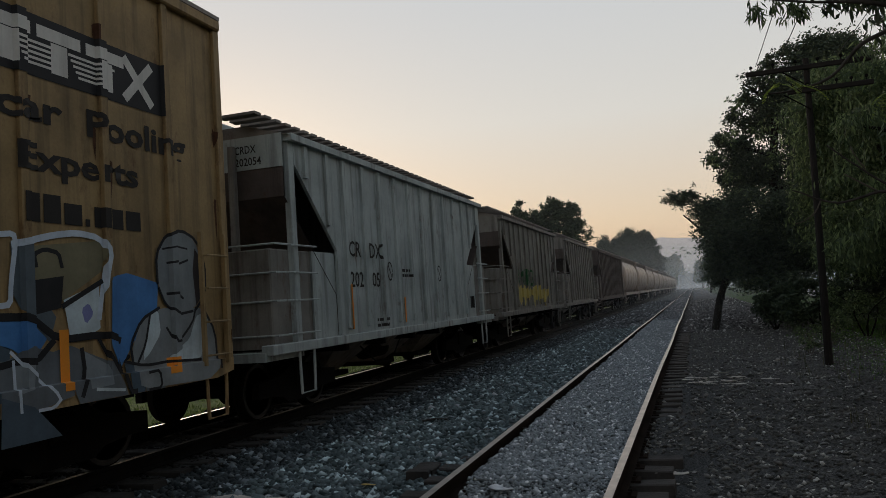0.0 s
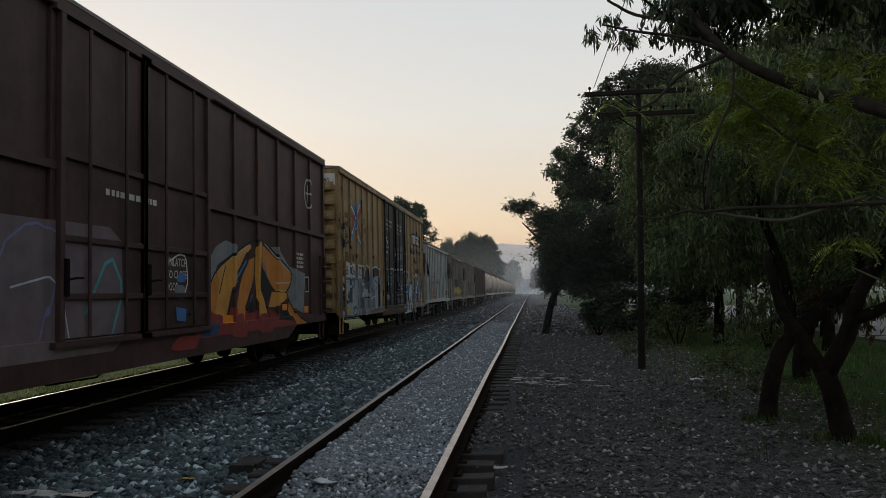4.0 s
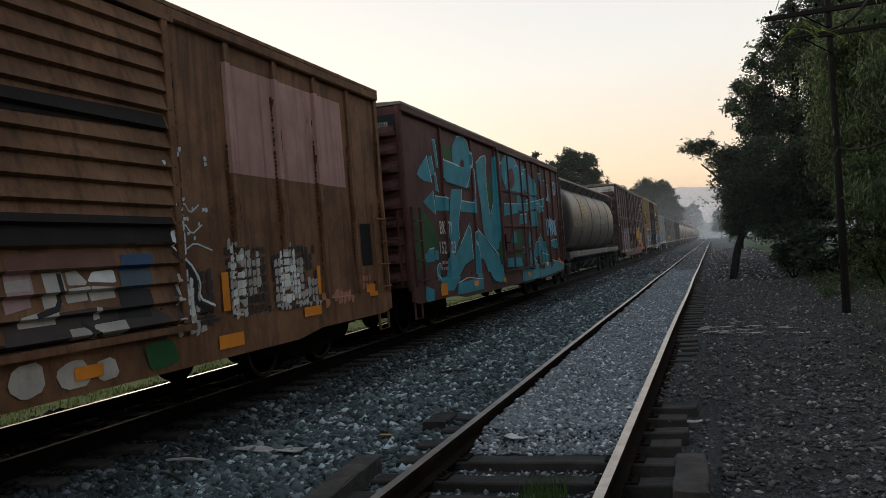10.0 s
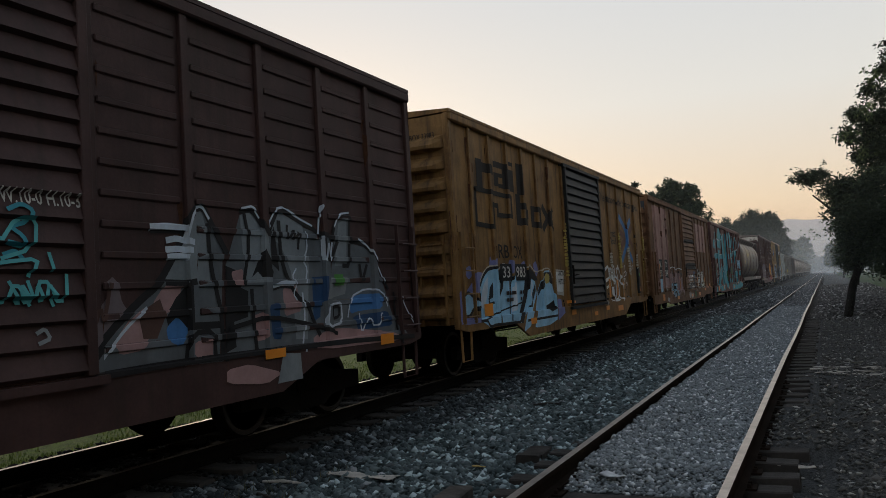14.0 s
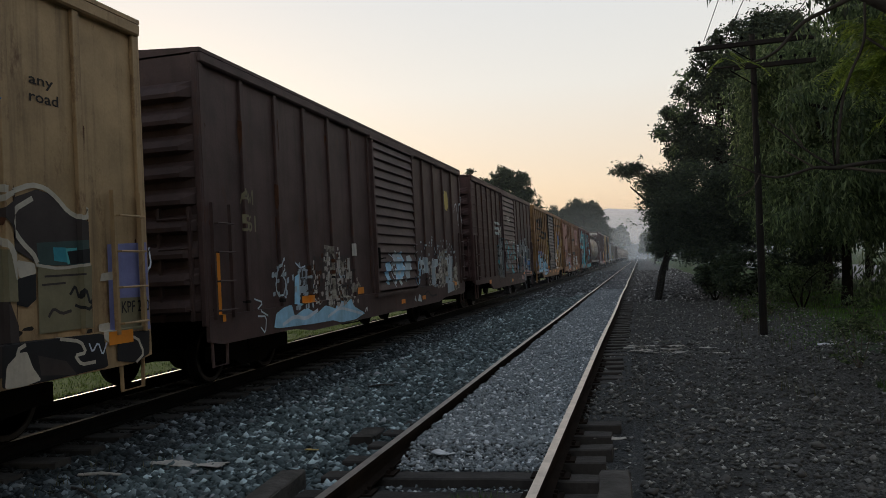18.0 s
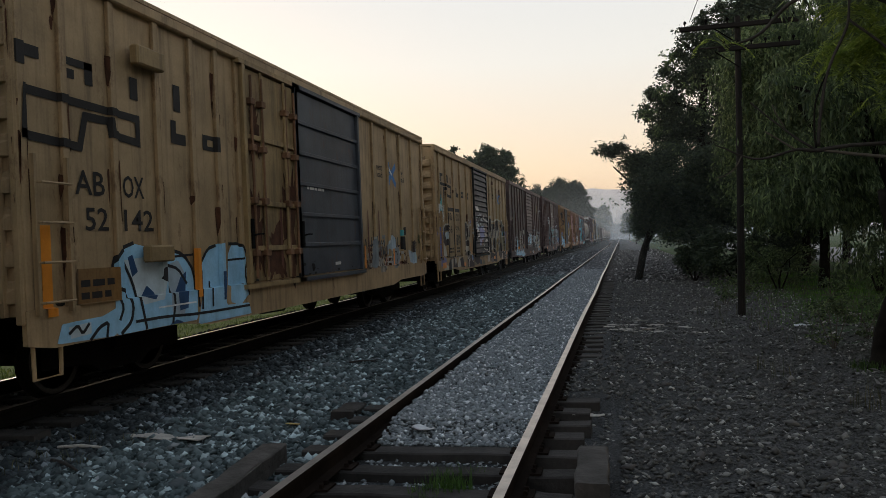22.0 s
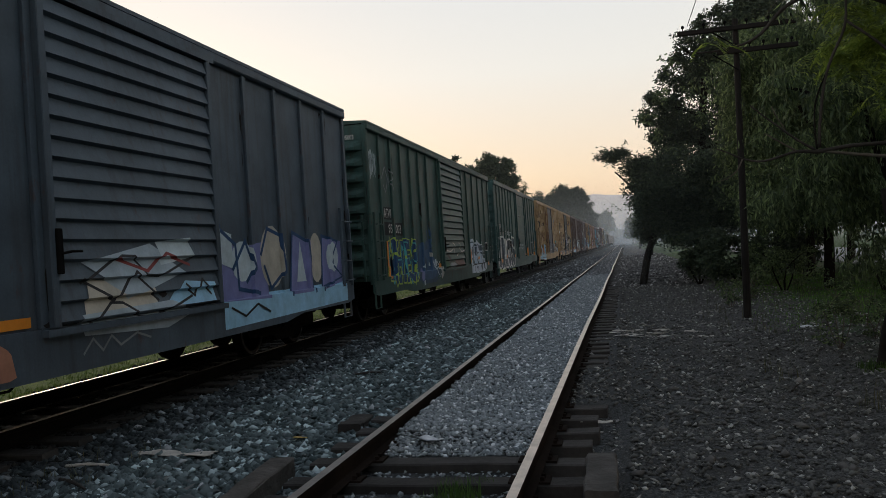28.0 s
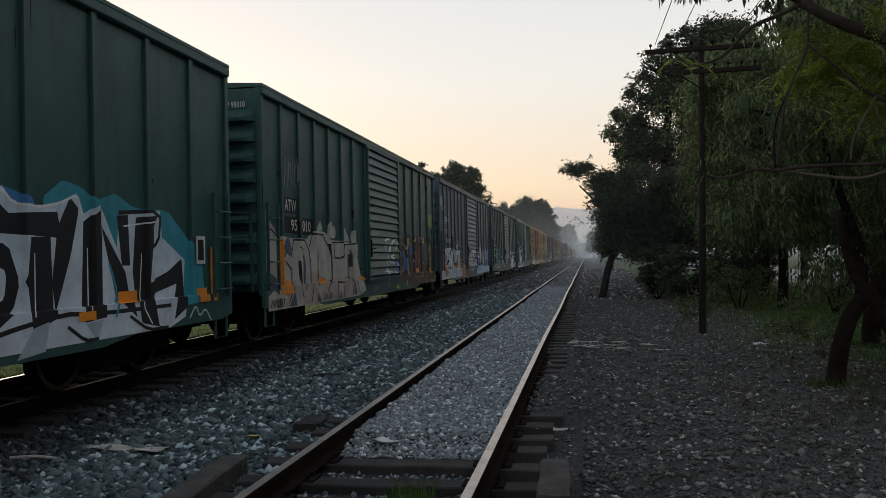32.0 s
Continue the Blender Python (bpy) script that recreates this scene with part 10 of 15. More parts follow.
    stroke(c, "black", 0.062, [(10.98, 2.55), (11.16, 2.57), (11.3, 2.43), (11.4, 2.29), (11.47, 2.41), (11.62, 2.63), (11.96, 2.5), (12.23, 2.43), (12.34, 2.37), (12.64, 2.32)])
    stroke(c, "ice", 0.025, [(10.98, 2.57), (11.16, 2.61), (11.27, 2.49)])
    stroke(c, "ice", 0.025, [(11.41, 2.4), (11.61, 2.66), (11.96, 2.53), (12.24, 2.45)])
    stroke(c, "black", 0.050, [(10.98, 1.78), (11.1, 2.21), (11.03, 2.53)])
    stroke(c, "black", 0.062, [(11.61, 2.45), (11.62, 2.06), (11.71, 1.84), (11.88, 1.61), (12.09, 1.5), (12.19, 1.3), (12.29, 1.15)])
    stroke(c, "black", 0.056, [(11.1, 1.69), (11.11, 1.33), (11.14, 1.06)])
    stroke(c, "black", 0.037, [(11.76, 2.42), (11.74, 2.26), (11.89, 2.39), (11.85, 2.26), (11.99, 2.37), (11.95, 2.17)])
    stroke(c, "ice", 0.025, [(12.11, 2.37), (12.13, 2.17), (12.03, 2.03), (12.11, 1.93), (12.06, 1.77)])
    stroke(c, "ice", 0.02, [(11.89, 1.93), (11.81, 1.84), (11.89, 1.74), (11.82, 1.64), (11.88, 1.57)])
    stroke(c, "ice", 0.06, [(11.48, 1.73), (11.63, 1.77), (11.81, 1.76)])
    stroke(c, "black", 0.025, [(11.46, 1.7), (11.63, 1.73), (11.8, 1.71)])
    stroke(c, "ice", 0.03, [(11.99, 1.64), (12.02, 1.37), (11.94, 0.98)])
    stroke(c, "black", 0.050, [(12.63, 2.25), (12.74, 2.51), (12.84, 2.62), (13.08, 2.64), (13.04, 2.27), (13.29, 2.29), (13.56, 2.17), (13.76, 1.9), (13.96, 1.66)])
    stroke(c, "ice", 0.025, [(12.73, 2.47), (12.83, 2.63), (13.06, 2.66)])
    stroke(c, "ice", 0.025, [(13.24, 2.32), (13.5, 2.24), (13.67, 2.05), (13.88, 1.74)])
    stroke(c, "black", 0.056, [(12.88, 1.97), (13.01, 1.97), (13.04, 2.23)])
    stroke(c, "ice", 0.035, [(12.36, 2.37), (12.41, 2.66), (12.44, 2.7)])
    stroke(c, "black", 0.062, [(12.44, 2.28), (12.49, 2.04), (12.64, 2.08), (12.76, 2.26)])
    stroke(c, "ice", 0.03, [(12.42, 2.32), (12.42, 2.05), (12.46, 2.04), (12.51, 2.28), (12.54, 2.05), (12.59, 2.04), (12.65, 2.25)])
    stroke(c, "ice", 0.03, [(12.47, 1.48), (12.78, 1.51), (12.79, 1.26), (12.41, 1.21), (12.47, 1.48)])
    stroke(c, "black", 0.037, [(12.55, 1.45), (12.73, 1.46), (12.72, 1.33), (12.54, 1.31), (12.55, 1.45)])
    stroke(c, "ice", 0.025, [(12.92, 1.32), (13.01, 1.57), (13.37, 1.67), (13.83, 1.62), (13.93, 1.42)])
    stroke(c, "ice", 0.025, [(13.19, 1.34), (13.23, 1.08), (13.4, 1.3), (13.57, 1.14), (13.77, 1.32)])
    stroke(c, "black", 0.050, [(14.11, 1.58), (14.14, 1.18), (14.22, 0.89)])
    stroke(c, "ice", 0.025, [(14.31, 1.57), (14.45, 1.36), (14.65, 1.15)])
    stroke(c, "black", 0.056, [(13.26, 1.97), (13.3, 1.75), (13.43, 1.97)])
    stroke(c, "black", 0.062, [(9.07, 1.03), (9.87, 1.05), (11.05, 1.04), (12.64, 1.02), (14.53, 0.95)])
    stroke(c, "black", 0.050, [(10.76, 1.32), (11.36, 1.41), (12.18, 1.26), (12.65, 1.13)])
    stroke(c, "umber", 0.04, [(9.04, 1.63), (9.01, 1.51), (9.06, 1.44), (9.12, 1.6), (9.17, 1.45), (9.23, 1.59), (9.27, 1.79)])
    stroke(c, "cyan", 0.035, [(8.3, 2.37), (8.41, 2.42), (8.5, 2.37), (8.46, 2.28), (8.32, 2.24), (8.41, 2.17), (8.43, 2.09), (8.29, 2.12)])
    stroke(c, "cyan", 0.035, [(8.27, 2.03), (8.36, 2.06), (8.4, 2.01)])
    stroke(c, "teal", 0.03, [(8.3, 1.82), (8.37, 1.63), (8.39, 1.82), (8.46, 1.65)])
    stroke(c, "teal", 0.03, [(8.45, 1.82), (8.47, 1.67), (8.53, 1.8), (8.56, 1.65), (8.63, 1.82), (8.66, 1.64)])
    stroke(c, "teal", 0.03, [(8.64, 2.04), (8.65, 1.91)])
    stroke(c, "grey", 0.03, [(8.52, 1.43), (8.59, 1.46), (8.62, 1.38), (8.52, 1.35)])
    patch(c, "flint", [(4.7, 2.22), (5.0, 2.39), (5.37, 2.49), (5.93, 2.54), (5.86, 1.22), (5.71, 0.94), (4.66, 0.99)])
    patch(c, "slate", [(4.93, 2.05), (5.42, 2.21), (5.52, 1.87), (4.98, 1.96)])
    patch(c, "grey", [(4.93, 2.05), (5.36, 2.11), (5.35, 1.94), (4.93, 1.94)])
    patch(c, "grey", [(4.88, 1.79), (5.51, 1.78), (5.5, 1.58), (4.92, 1.54)])
    patch(c, "slate", [(5.94, 2.33), (6.16, 2.03), (6.5, 1.71), (6.7, 1.2), (5.98, 1.21), (5.91, 1.72)])
    stroke(c, "cyan", 0.05, [(4.7, 2.2), (5.0, 2.37), (5.37, 2.5), (5.93, 2.55)])
    stroke(c, "black", 0.088, [(4.7, 2.15), (4.99, 2.33), (5.37, 2.46), (5.88, 2.51), (5.99, 2.39), (6.07, 2.24)])
    stroke(c, "black", 0.112, [(5.35, 1.87), (5.47, 2.06), (5.71, 2.14), (5.96, 2.14), (6.19, 2.03), (6.43, 1.82), (6.65, 1.7)])
    stroke(c, "black", 0.088, [(4.69, 1.87), (4.83, 1.83), (4.98, 1.87)])
    stroke(c, "black", 0.075, [(4.68, 1.55), (4.81, 1.4), (4.9, 1.17), (5.2, 1.09), (5.43, 1.14), (5.22, 1.37), (5.06, 1.51), (5.33, 1.4), (5.66, 1.16)])
    stroke(c, "black", 0.075, [(5.32, 1.31), (5.5, 1.51), (5.61, 1.43), (5.73, 1.28)])
    stroke(c, "grey", 0.05, [(5.2, 1.07), (5.22, 1.27)])
    stroke(c, "ice", 0.05, [(5.57, 2.51), (5.59, 2.21), (5.55, 1.92)])
    stroke(c, "ice", 0.04, [(5.67, 1.43), (5.69, 1.13)])
    patch(c, "cyan", [(4.68, 1.66), (4.87, 1.7), (4.77, 1.49)])
    patch(c, "cyan", [(6.55, 2.04), (6.68, 2.21), (6.97, 2.28), (7.22, 2.2), (7.35, 2.05), (7.3, 1.99), (7.13, 2.16), (6.96, 2.13), (6.86, 1.93), (6.89, 1.7), (6.76, 1.59), (6.57, 1.7)], 0.1)
    patch(c, "cyan", [(6.5, 2.45), (6.62, 2.51), (6.65, 2.29), (6.46, 2.26)], 0.1)
    patch(c, "teal", [(5.98, 2.44), (6.17, 2.32), (6.27, 2.19), (6.16, 2.16)], 0.1)
    patch(c, "cyan", [(7.58, 1.31), (7.79, 1.49), (7.93, 1.32), (8.12, 1.15), (7.96, 1.07), (7.56, 1.07)], 0.1)
    patch(c, "cyan", [(7.25, 1.9), (7.72, 2.03), (7.77, 1.96), (7.42, 1.81)], 0.05)
    patch(c, "cyan", [(7.76, 1.84), (7.83, 1.87), (7.84, 1.61), (7.77, 1.58)], 0.05)
    patch(c, "cyan", [(6.16, 1.5), (6.41, 1.47), (6.63, 1.29), (6.33, 1.28)], 0.1)
    patch(c, "flint", [(6.73, 1.76), (7.24, 1.81), (7.3, 1.33), (6.78, 1.25)], 0.1)
    patch(c, "cyan", [(7.27, 0.92), (7.36, 0.85), (7.42, 0.69), (7.27, 0.69)], 0.05)
    stroke(c, "black", 0.050, [(6.52, 2.04), (6.65, 1.7), (6.76, 1.56)])
    stroke(c, "black", 0.062, [(7.01, 2.22), (7.0, 1.87), (7.31, 1.57), (7.58, 1.44)])
    stroke(c, "black", 0.050, [(7.24, 1.87), (7.27, 1.63), (7.61, 1.81), (7.7, 1.62)])
    stroke(c, "black", 0.062, [(6.07, 1.72), (6.34, 1.5), (6.78, 1.19), (7.19, 1.1)])
    stroke(c, "ice", 0.03, [(7.44, 1.37), (7.58, 1.41)])
    stroke(c, "teal", 0.03, [(8.0, 2.32), (8.04, 2.13), (8.16, 2.33), (8.2, 2.1), (8.38, 2.31), (8.55, 2.31), (8.48, 2.07), (8.24, 2.0)])
    stroke(c, "teal", 0.03, [(8.02, 1.93), (8.24, 1.97), (8.53, 2.0), (8.46, 1.87)])
    stroke(c, "teal", 0.03, [(8.12, 1.8), (8.22, 1.64), (8.34, 1.83), (8.44, 1.63), (8.57, 1.87), (8.73, 1.62), (8.79, 1.87)])


def flaking_remnants(c):
    """Old white lettering flaking off the rusty side and its door."""
    c["coat"] = 0.0055
    patch(c, "dark", [(7.7, 1.29), (8.03, 1.32), (8.6, 1.34), (9.42, 1.3), (9.71, 1.16), (9.68, 0.92), (7.67, 0.99)])
    patch(c, "brown", [(7.75, 1.84), (8.32, 1.86), (8.97, 1.86), (8.98, 1.69), (7.74, 1.72)])
    patch(c, "pink", [(7.74, 1.72), (8.01, 1.71), (7.98, 1.4), (7.71, 1.36)])
    patch(c, "blush", [(7.73, 1.63), (7.98, 1.64), (7.97, 1.54), (7.72, 1.54)])
    patch(c, "bone", [(8.12, 1.68), (8.34, 1.69), (8.34, 1.52), (8.11, 1.49)])
    patch(c, "bone", [(8.11, 1.51), (8.29, 1.52), (8.31, 1.4), (8.1, 1.37)])
    patch(c, "bone", [(8.38, 1.68), (8.51, 1.69), (8.6, 1.58), (8.57, 1.55), (8.37, 1.56)], 0.08)
    patch(c, "white", [(8.6, 1.58), (8.69, 1.67), (8.97, 1.68), (8.96, 1.55)], 0.1)
    patch(c, "bone", [(8.36, 1.53), (8.62, 1.54), (8.61, 1.41), (8.36, 1.4)], 0.05)
    patch(c, "bone", [(8.63, 1.54), (8.96, 1.51), (8.96, 1.41), (8.64, 1.4)], 0.05)
    patch(c, "navy", [(9.05, 1.82), (9.5, 1.82), (9.48, 1.67), (9.03, 1.66)])
    patch(c, "slate", [(9.03, 1.66), (9.48, 1.66), (9.46, 1.47), (9.01, 1.47)])
    patch(c, "black", [(9.01, 1.47), (9.46, 1.46), (9.43, 1.18), (8.98, 1.2)])
    patch(c, "bone", [(7.84, 1.32), (8.04, 1.35), (8.24, 1.34), (8.23, 1.23), (8.03, 1.23), (7.84, 1.23)], 0.05)
    patch(c, "bone", [(8.65, 1.18), (9.05, 1.19), (9.09, 1.05), (8.64, 1.05)], 0.05)
    patch(c, "blush", [(8.35, 1.17), (8.58, 1.17), (8.61, 1.06), (8.37, 1.05)], 0.05)
    patch(c, "bone", [(8.68, 1.34), (8.75, 1.33), (8.74, 1.23), (8.66, 1.22)])
    stroke(c, "black", 0.05, [(8.3, 1.65), (8.28, 1.37), (8.03, 1.32)])
    stroke(c, "black", 0.04, [(8.52, 1.2), (8.68, 1.1), (8.81, 1.03)])
    # two dark bands painted for the shaded gaps across the door
    patch(c, "soot", [(6.95, 3.22), (7.76, 3.26), (9.85, 3.3), (9.85, 3.12), (7.75, 3.06), (6.95, 3.1)])
    patch(c, "soot", [(6.95, 2.16), (7.67, 2.2), (9.85, 2.2), (9.85, 1.93), (7.65, 1.92), (6.95, 1.95)])
    patch(c, "bone", [(7.7, 0.75), (7.77, 0.92), (8.06, 0.94), (8.09, 0.69), (7.86, 0.63)], 0.2)
    patch(c, "bone", [(8.19, 0.81), (8.36, 0.89), (8.55, 0.88), (8.6, 0.64), (8.27, 0.64)], 0.2)
    patch(c, "bone", [(8.65, 0.83), (8.9, 0.86), (8.97, 0.66), (8.7, 0.64)], 0.2)
    stroke(c, "black", 0.05, [(9.9, 1.8), (10.09, 1.49), (10.38, 1.4), (10.33, 1.17), (10.12, 1.11)])
    stroke(c, "pale", 0.02, [(9.88, 2.28), (9.97, 2.41), (10.05, 2.26), (10.18, 2.39), (10.28, 2.26), (10.44, 2.36)])
    stroke(c, "pale", 0.02, [(10.04, 2.04), (10.17, 2.15), (10.28, 2.02), (10.47, 2.13)])
    stroke(c, "pale", 0.02, [(10.17, 1.86), (10.32, 1.93), (10.63, 1.84)])
    patch(c, "sky", [(1.48, 1.56), (2.01, 1.57), (2.01, 1.1), (1.66, 1.05), (1.44, 1.19)], 0.1)
    stroke(c, "ice", 0.03, [(1.53, 1.44), (1.71, 1.51), (1.88, 1.41), (1.73, 1.24), (1.55, 1.2), (1.75, 1.09), (1.96, 1.16)])
    patch(c, "pink", [(2.6, 1.62), (3.34, 1.58), (3.36, 1.3), (2.6, 1.23)])
    stroke(c, "pale", 0.03, [(2.64, 1.16), (2.78, 1.34), (2.85, 1.07), (2.99, 1.23)])
    patch(c, "bone", [(2.49, 0.85), (2.93, 0.82), (2.9, 0.66), (2.47, 0.7)])
    peeling(c, "dark", [(10.86, 11.75, 1.02, 2.0), (11.9, 13.1, 1.0, 2.0), (9.8, 10.6, 0.98, 1.75)], 31, 0.85, 0.11)
    peeling(c, "bone", [(10.93, 11.2, 1.0, 2.08), (11.22, 11.62, 1.25, 1.95), (11.95, 12.72, 1.0, 1.93), (12.72, 13.1, 1.0, 1.4), (9.84, 10.35, 0.9, 1.72)], 32, 0.86, 0.1)
    peeling(c, "white", [(10.98, 11.2, 1.15, 2.0), (12.1, 12.6, 1.1, 1.9), (9.9, 10.25, 1.0, 1.65), (9.8, 10.15, 1.8, 2.05)], 33, 0.7, 0.09)
    peeling(c, "pale", [(9.8, 10.6, 1.95, 2.5), (9.75, 10.7, 2.75, 3.0)], 34, 0.16, 0.05)
    peeling(c, "salmon", [(13.2, 14.2, 0.95, 1.15), (14.6, 15.0, 1.1, 1.35)], 35, 0.85, 0.14)
    for i, p in enumerate(c["posts"]):
        if not 6.6 < p < 9.9:
            peeling(c, "rust", [(p - 0.13, p - 0.07, 1.5, 3.9 - 0.3 * (i % 3)), (p + 0.07, p + 0.11, 2.2, 4.1)], 40 + i, 0.88, 0.05)
    stroke(c, "black", 0.06, [(9.86, 1.83), (9.98, 1.7), (10.15, 1.68), (10.3, 1.5), (10.25, 1.25), (10.55, 1.14)])
    stroke(c, "white", 0.03, [(9.84, 1.9), (10.02, 1.75), (10.2, 1.72), (10.37, 1.5), (10.33, 1.3), (10.6, 1.2)])
    patch(c, "forest", [(9.3, 0.9), (9.75, 0.92), (9.85, 0.66), (9.4, 0.62)], 0.15)


def white_throwup(c):
    """A quick white throw-up and small tags, with the woven cross of the pool above."""
    c["coat"] = 0.0055
    stroke(c, "brown", 0.2, [(11.92, 3.06), (12.55, 2.91), (11.9, 2.55)])
    stroke(c, "brown", 0.2, [(13.49, 3.27), (12.96, 2.96), (13.47, 2.67)])
    stroke(c, "blue", 0.2, [(11.98, 3.51), (12.66, 3.16), (12.75, 2.73), (12.02, 2.23)])
    stroke(c, "blue", 0.2, [(12.85, 3.18), (13.33, 3.47)])
    stroke(c, "blue", 0.2, [(12.86, 2.57), (13.33, 2.23)])
    stroke(c, "white", 0.085, [(9.74, 0.99), (9.58, 1.13), (9.47, 1.33), (9.43, 1.55), (9.44, 1.75), (9.5, 1.86), (9.61, 1.91), (9.72, 1.89), (9.91, 1.95), (10.09, 2.0), (10.19, 1.97), (10.23, 1.84), (10.24, 1.72)])
    stroke(c, "white", 0.10, [(9.85, 1.61), (10.02, 1.64), (10.18, 1.67)])
    stroke(c, "white", 0.08, [(9.89, 1.41), (10.02, 1.44), (10.21, 1.47)])
    stroke(c, "white", 0.05, [(10.19, 1.86), (10.23, 1.67), (10.26, 1.49)])
    stroke(c, "white", 0.06, [(10.3, 1.95), (10.34, 1.73), (10.39, 1.47)])
    stroke(c, "white", 0.06, [(10.33, 1.92), (10.41, 1.97), (10.46, 1.86), (10.48, 1.64), (10.53, 1.51), (10.62, 1.49), (10.75, 1.57)])
    stroke(c, "white", 0.06, [(10.46, 1.86), (10.58, 1.92), (10.69, 1.98), (10.8, 2.02), (10.86, 1.97), (10.88, 1.8), (10.82, 1.66)])
    stroke(c, "white", 0.05, [(10.63, 1.63), (10.7, 1.68), (10.78, 1.69)])
    stroke(c, "white", 0.07, [(10.46, 1.39), (10.48, 1.2), (10.55, 1.09), (10.68, 1.04), (10.81, 1.07), (10.91, 1.24), (10.95, 1.43), (10.91, 1.56), (10.81, 1.61), (10.73, 1.59)])
    stroke(c, "white", 0.06, [(11.08, 1.93), (11.13, 1.8), (11.2, 1.67)])
    stroke(c, "white", 0.06, [(11.13, 1.95), (11.24, 1.93), (11.3, 2.05), (11.37, 1.95), (11.48, 1.85), (11.57, 1.71), (11.53, 1.61), (11.41, 1.58), (11.32, 1.61)])
    stroke(c, "white", 0.07, [(10.81, 1.69), (11.0, 1.71), (11.13, 1.63), (11.24, 1.48), (11.29, 1.28), (11.2, 1.12), (11.05, 1.05), (10.89, 1.04)])
    stroke(c, "white", 0.06, [(11.32, 1.61), (11.5, 1.54), (11.67, 1.43), (11.76, 1.25), (11.75, 1.08), (11.63, 1.0)])
    stroke(c, "white", 0.05, [(11.25, 1.15), (11.36, 1.08), (11.57, 1.05), (11.76, 1.08)])
    stroke(c, "white", 0.04, [(10.18, 1.03), (10.32, 1.05), (10.43, 1.02)])
    stroke(c, "white", 0.04, [(10.53, 1.02), (10.78, 1.01), (11.13, 1.03)])
    stroke(c, "white", 0.022, [(12.02, 1.85), (11.98, 1.7), (12.14, 1.72), (12.28, 1.74), (12.32, 1.83), (12.21, 1.88), (12.07, 1.81)])
    stroke(c, "white", 0.022, [(12.16, 1.85), (12.17, 1.69), (12.4, 1.85), (12.36, 1.7)])
    stroke(c, "white", 0.022, [(12.08, 1.92), (12.14, 1.98), (12.18, 2.05), (12.1, 2.03), (12.11, 1.96)])
    stroke(c, "white", 0.022, [(11.95, 1.63), (12.14, 1.66), (11.97, 1.55), (12.12, 1.52), (11.99, 1.45)])
    stroke(c, "white", 0.022, [(12.2, 1.65), (12.23, 1.48), (12.33, 1.53), (12.38, 1.46), (12.29, 1.42)])
    stroke(c, "white", 0.022, [(12.83, 2.04), (12.81, 1.91), (12.97, 1.95), (12.95, 2.03), (12.83, 2.04)])
    stroke(c, "white", 0.022, [(13.15, 2.02), (13.03, 1.97), (13.1, 1.91)])
    stroke(c, "white", 0.022, [(13.18, 1.91), (13.21, 2.05), (13.32, 2.03), (13.22, 1.98), (13.33, 1.92)])
    stroke(c, "grey", 0.03, [(12.35, 1.07), (12.44, 1.1), (12.52, 1.06), (12.41, 1.01)])


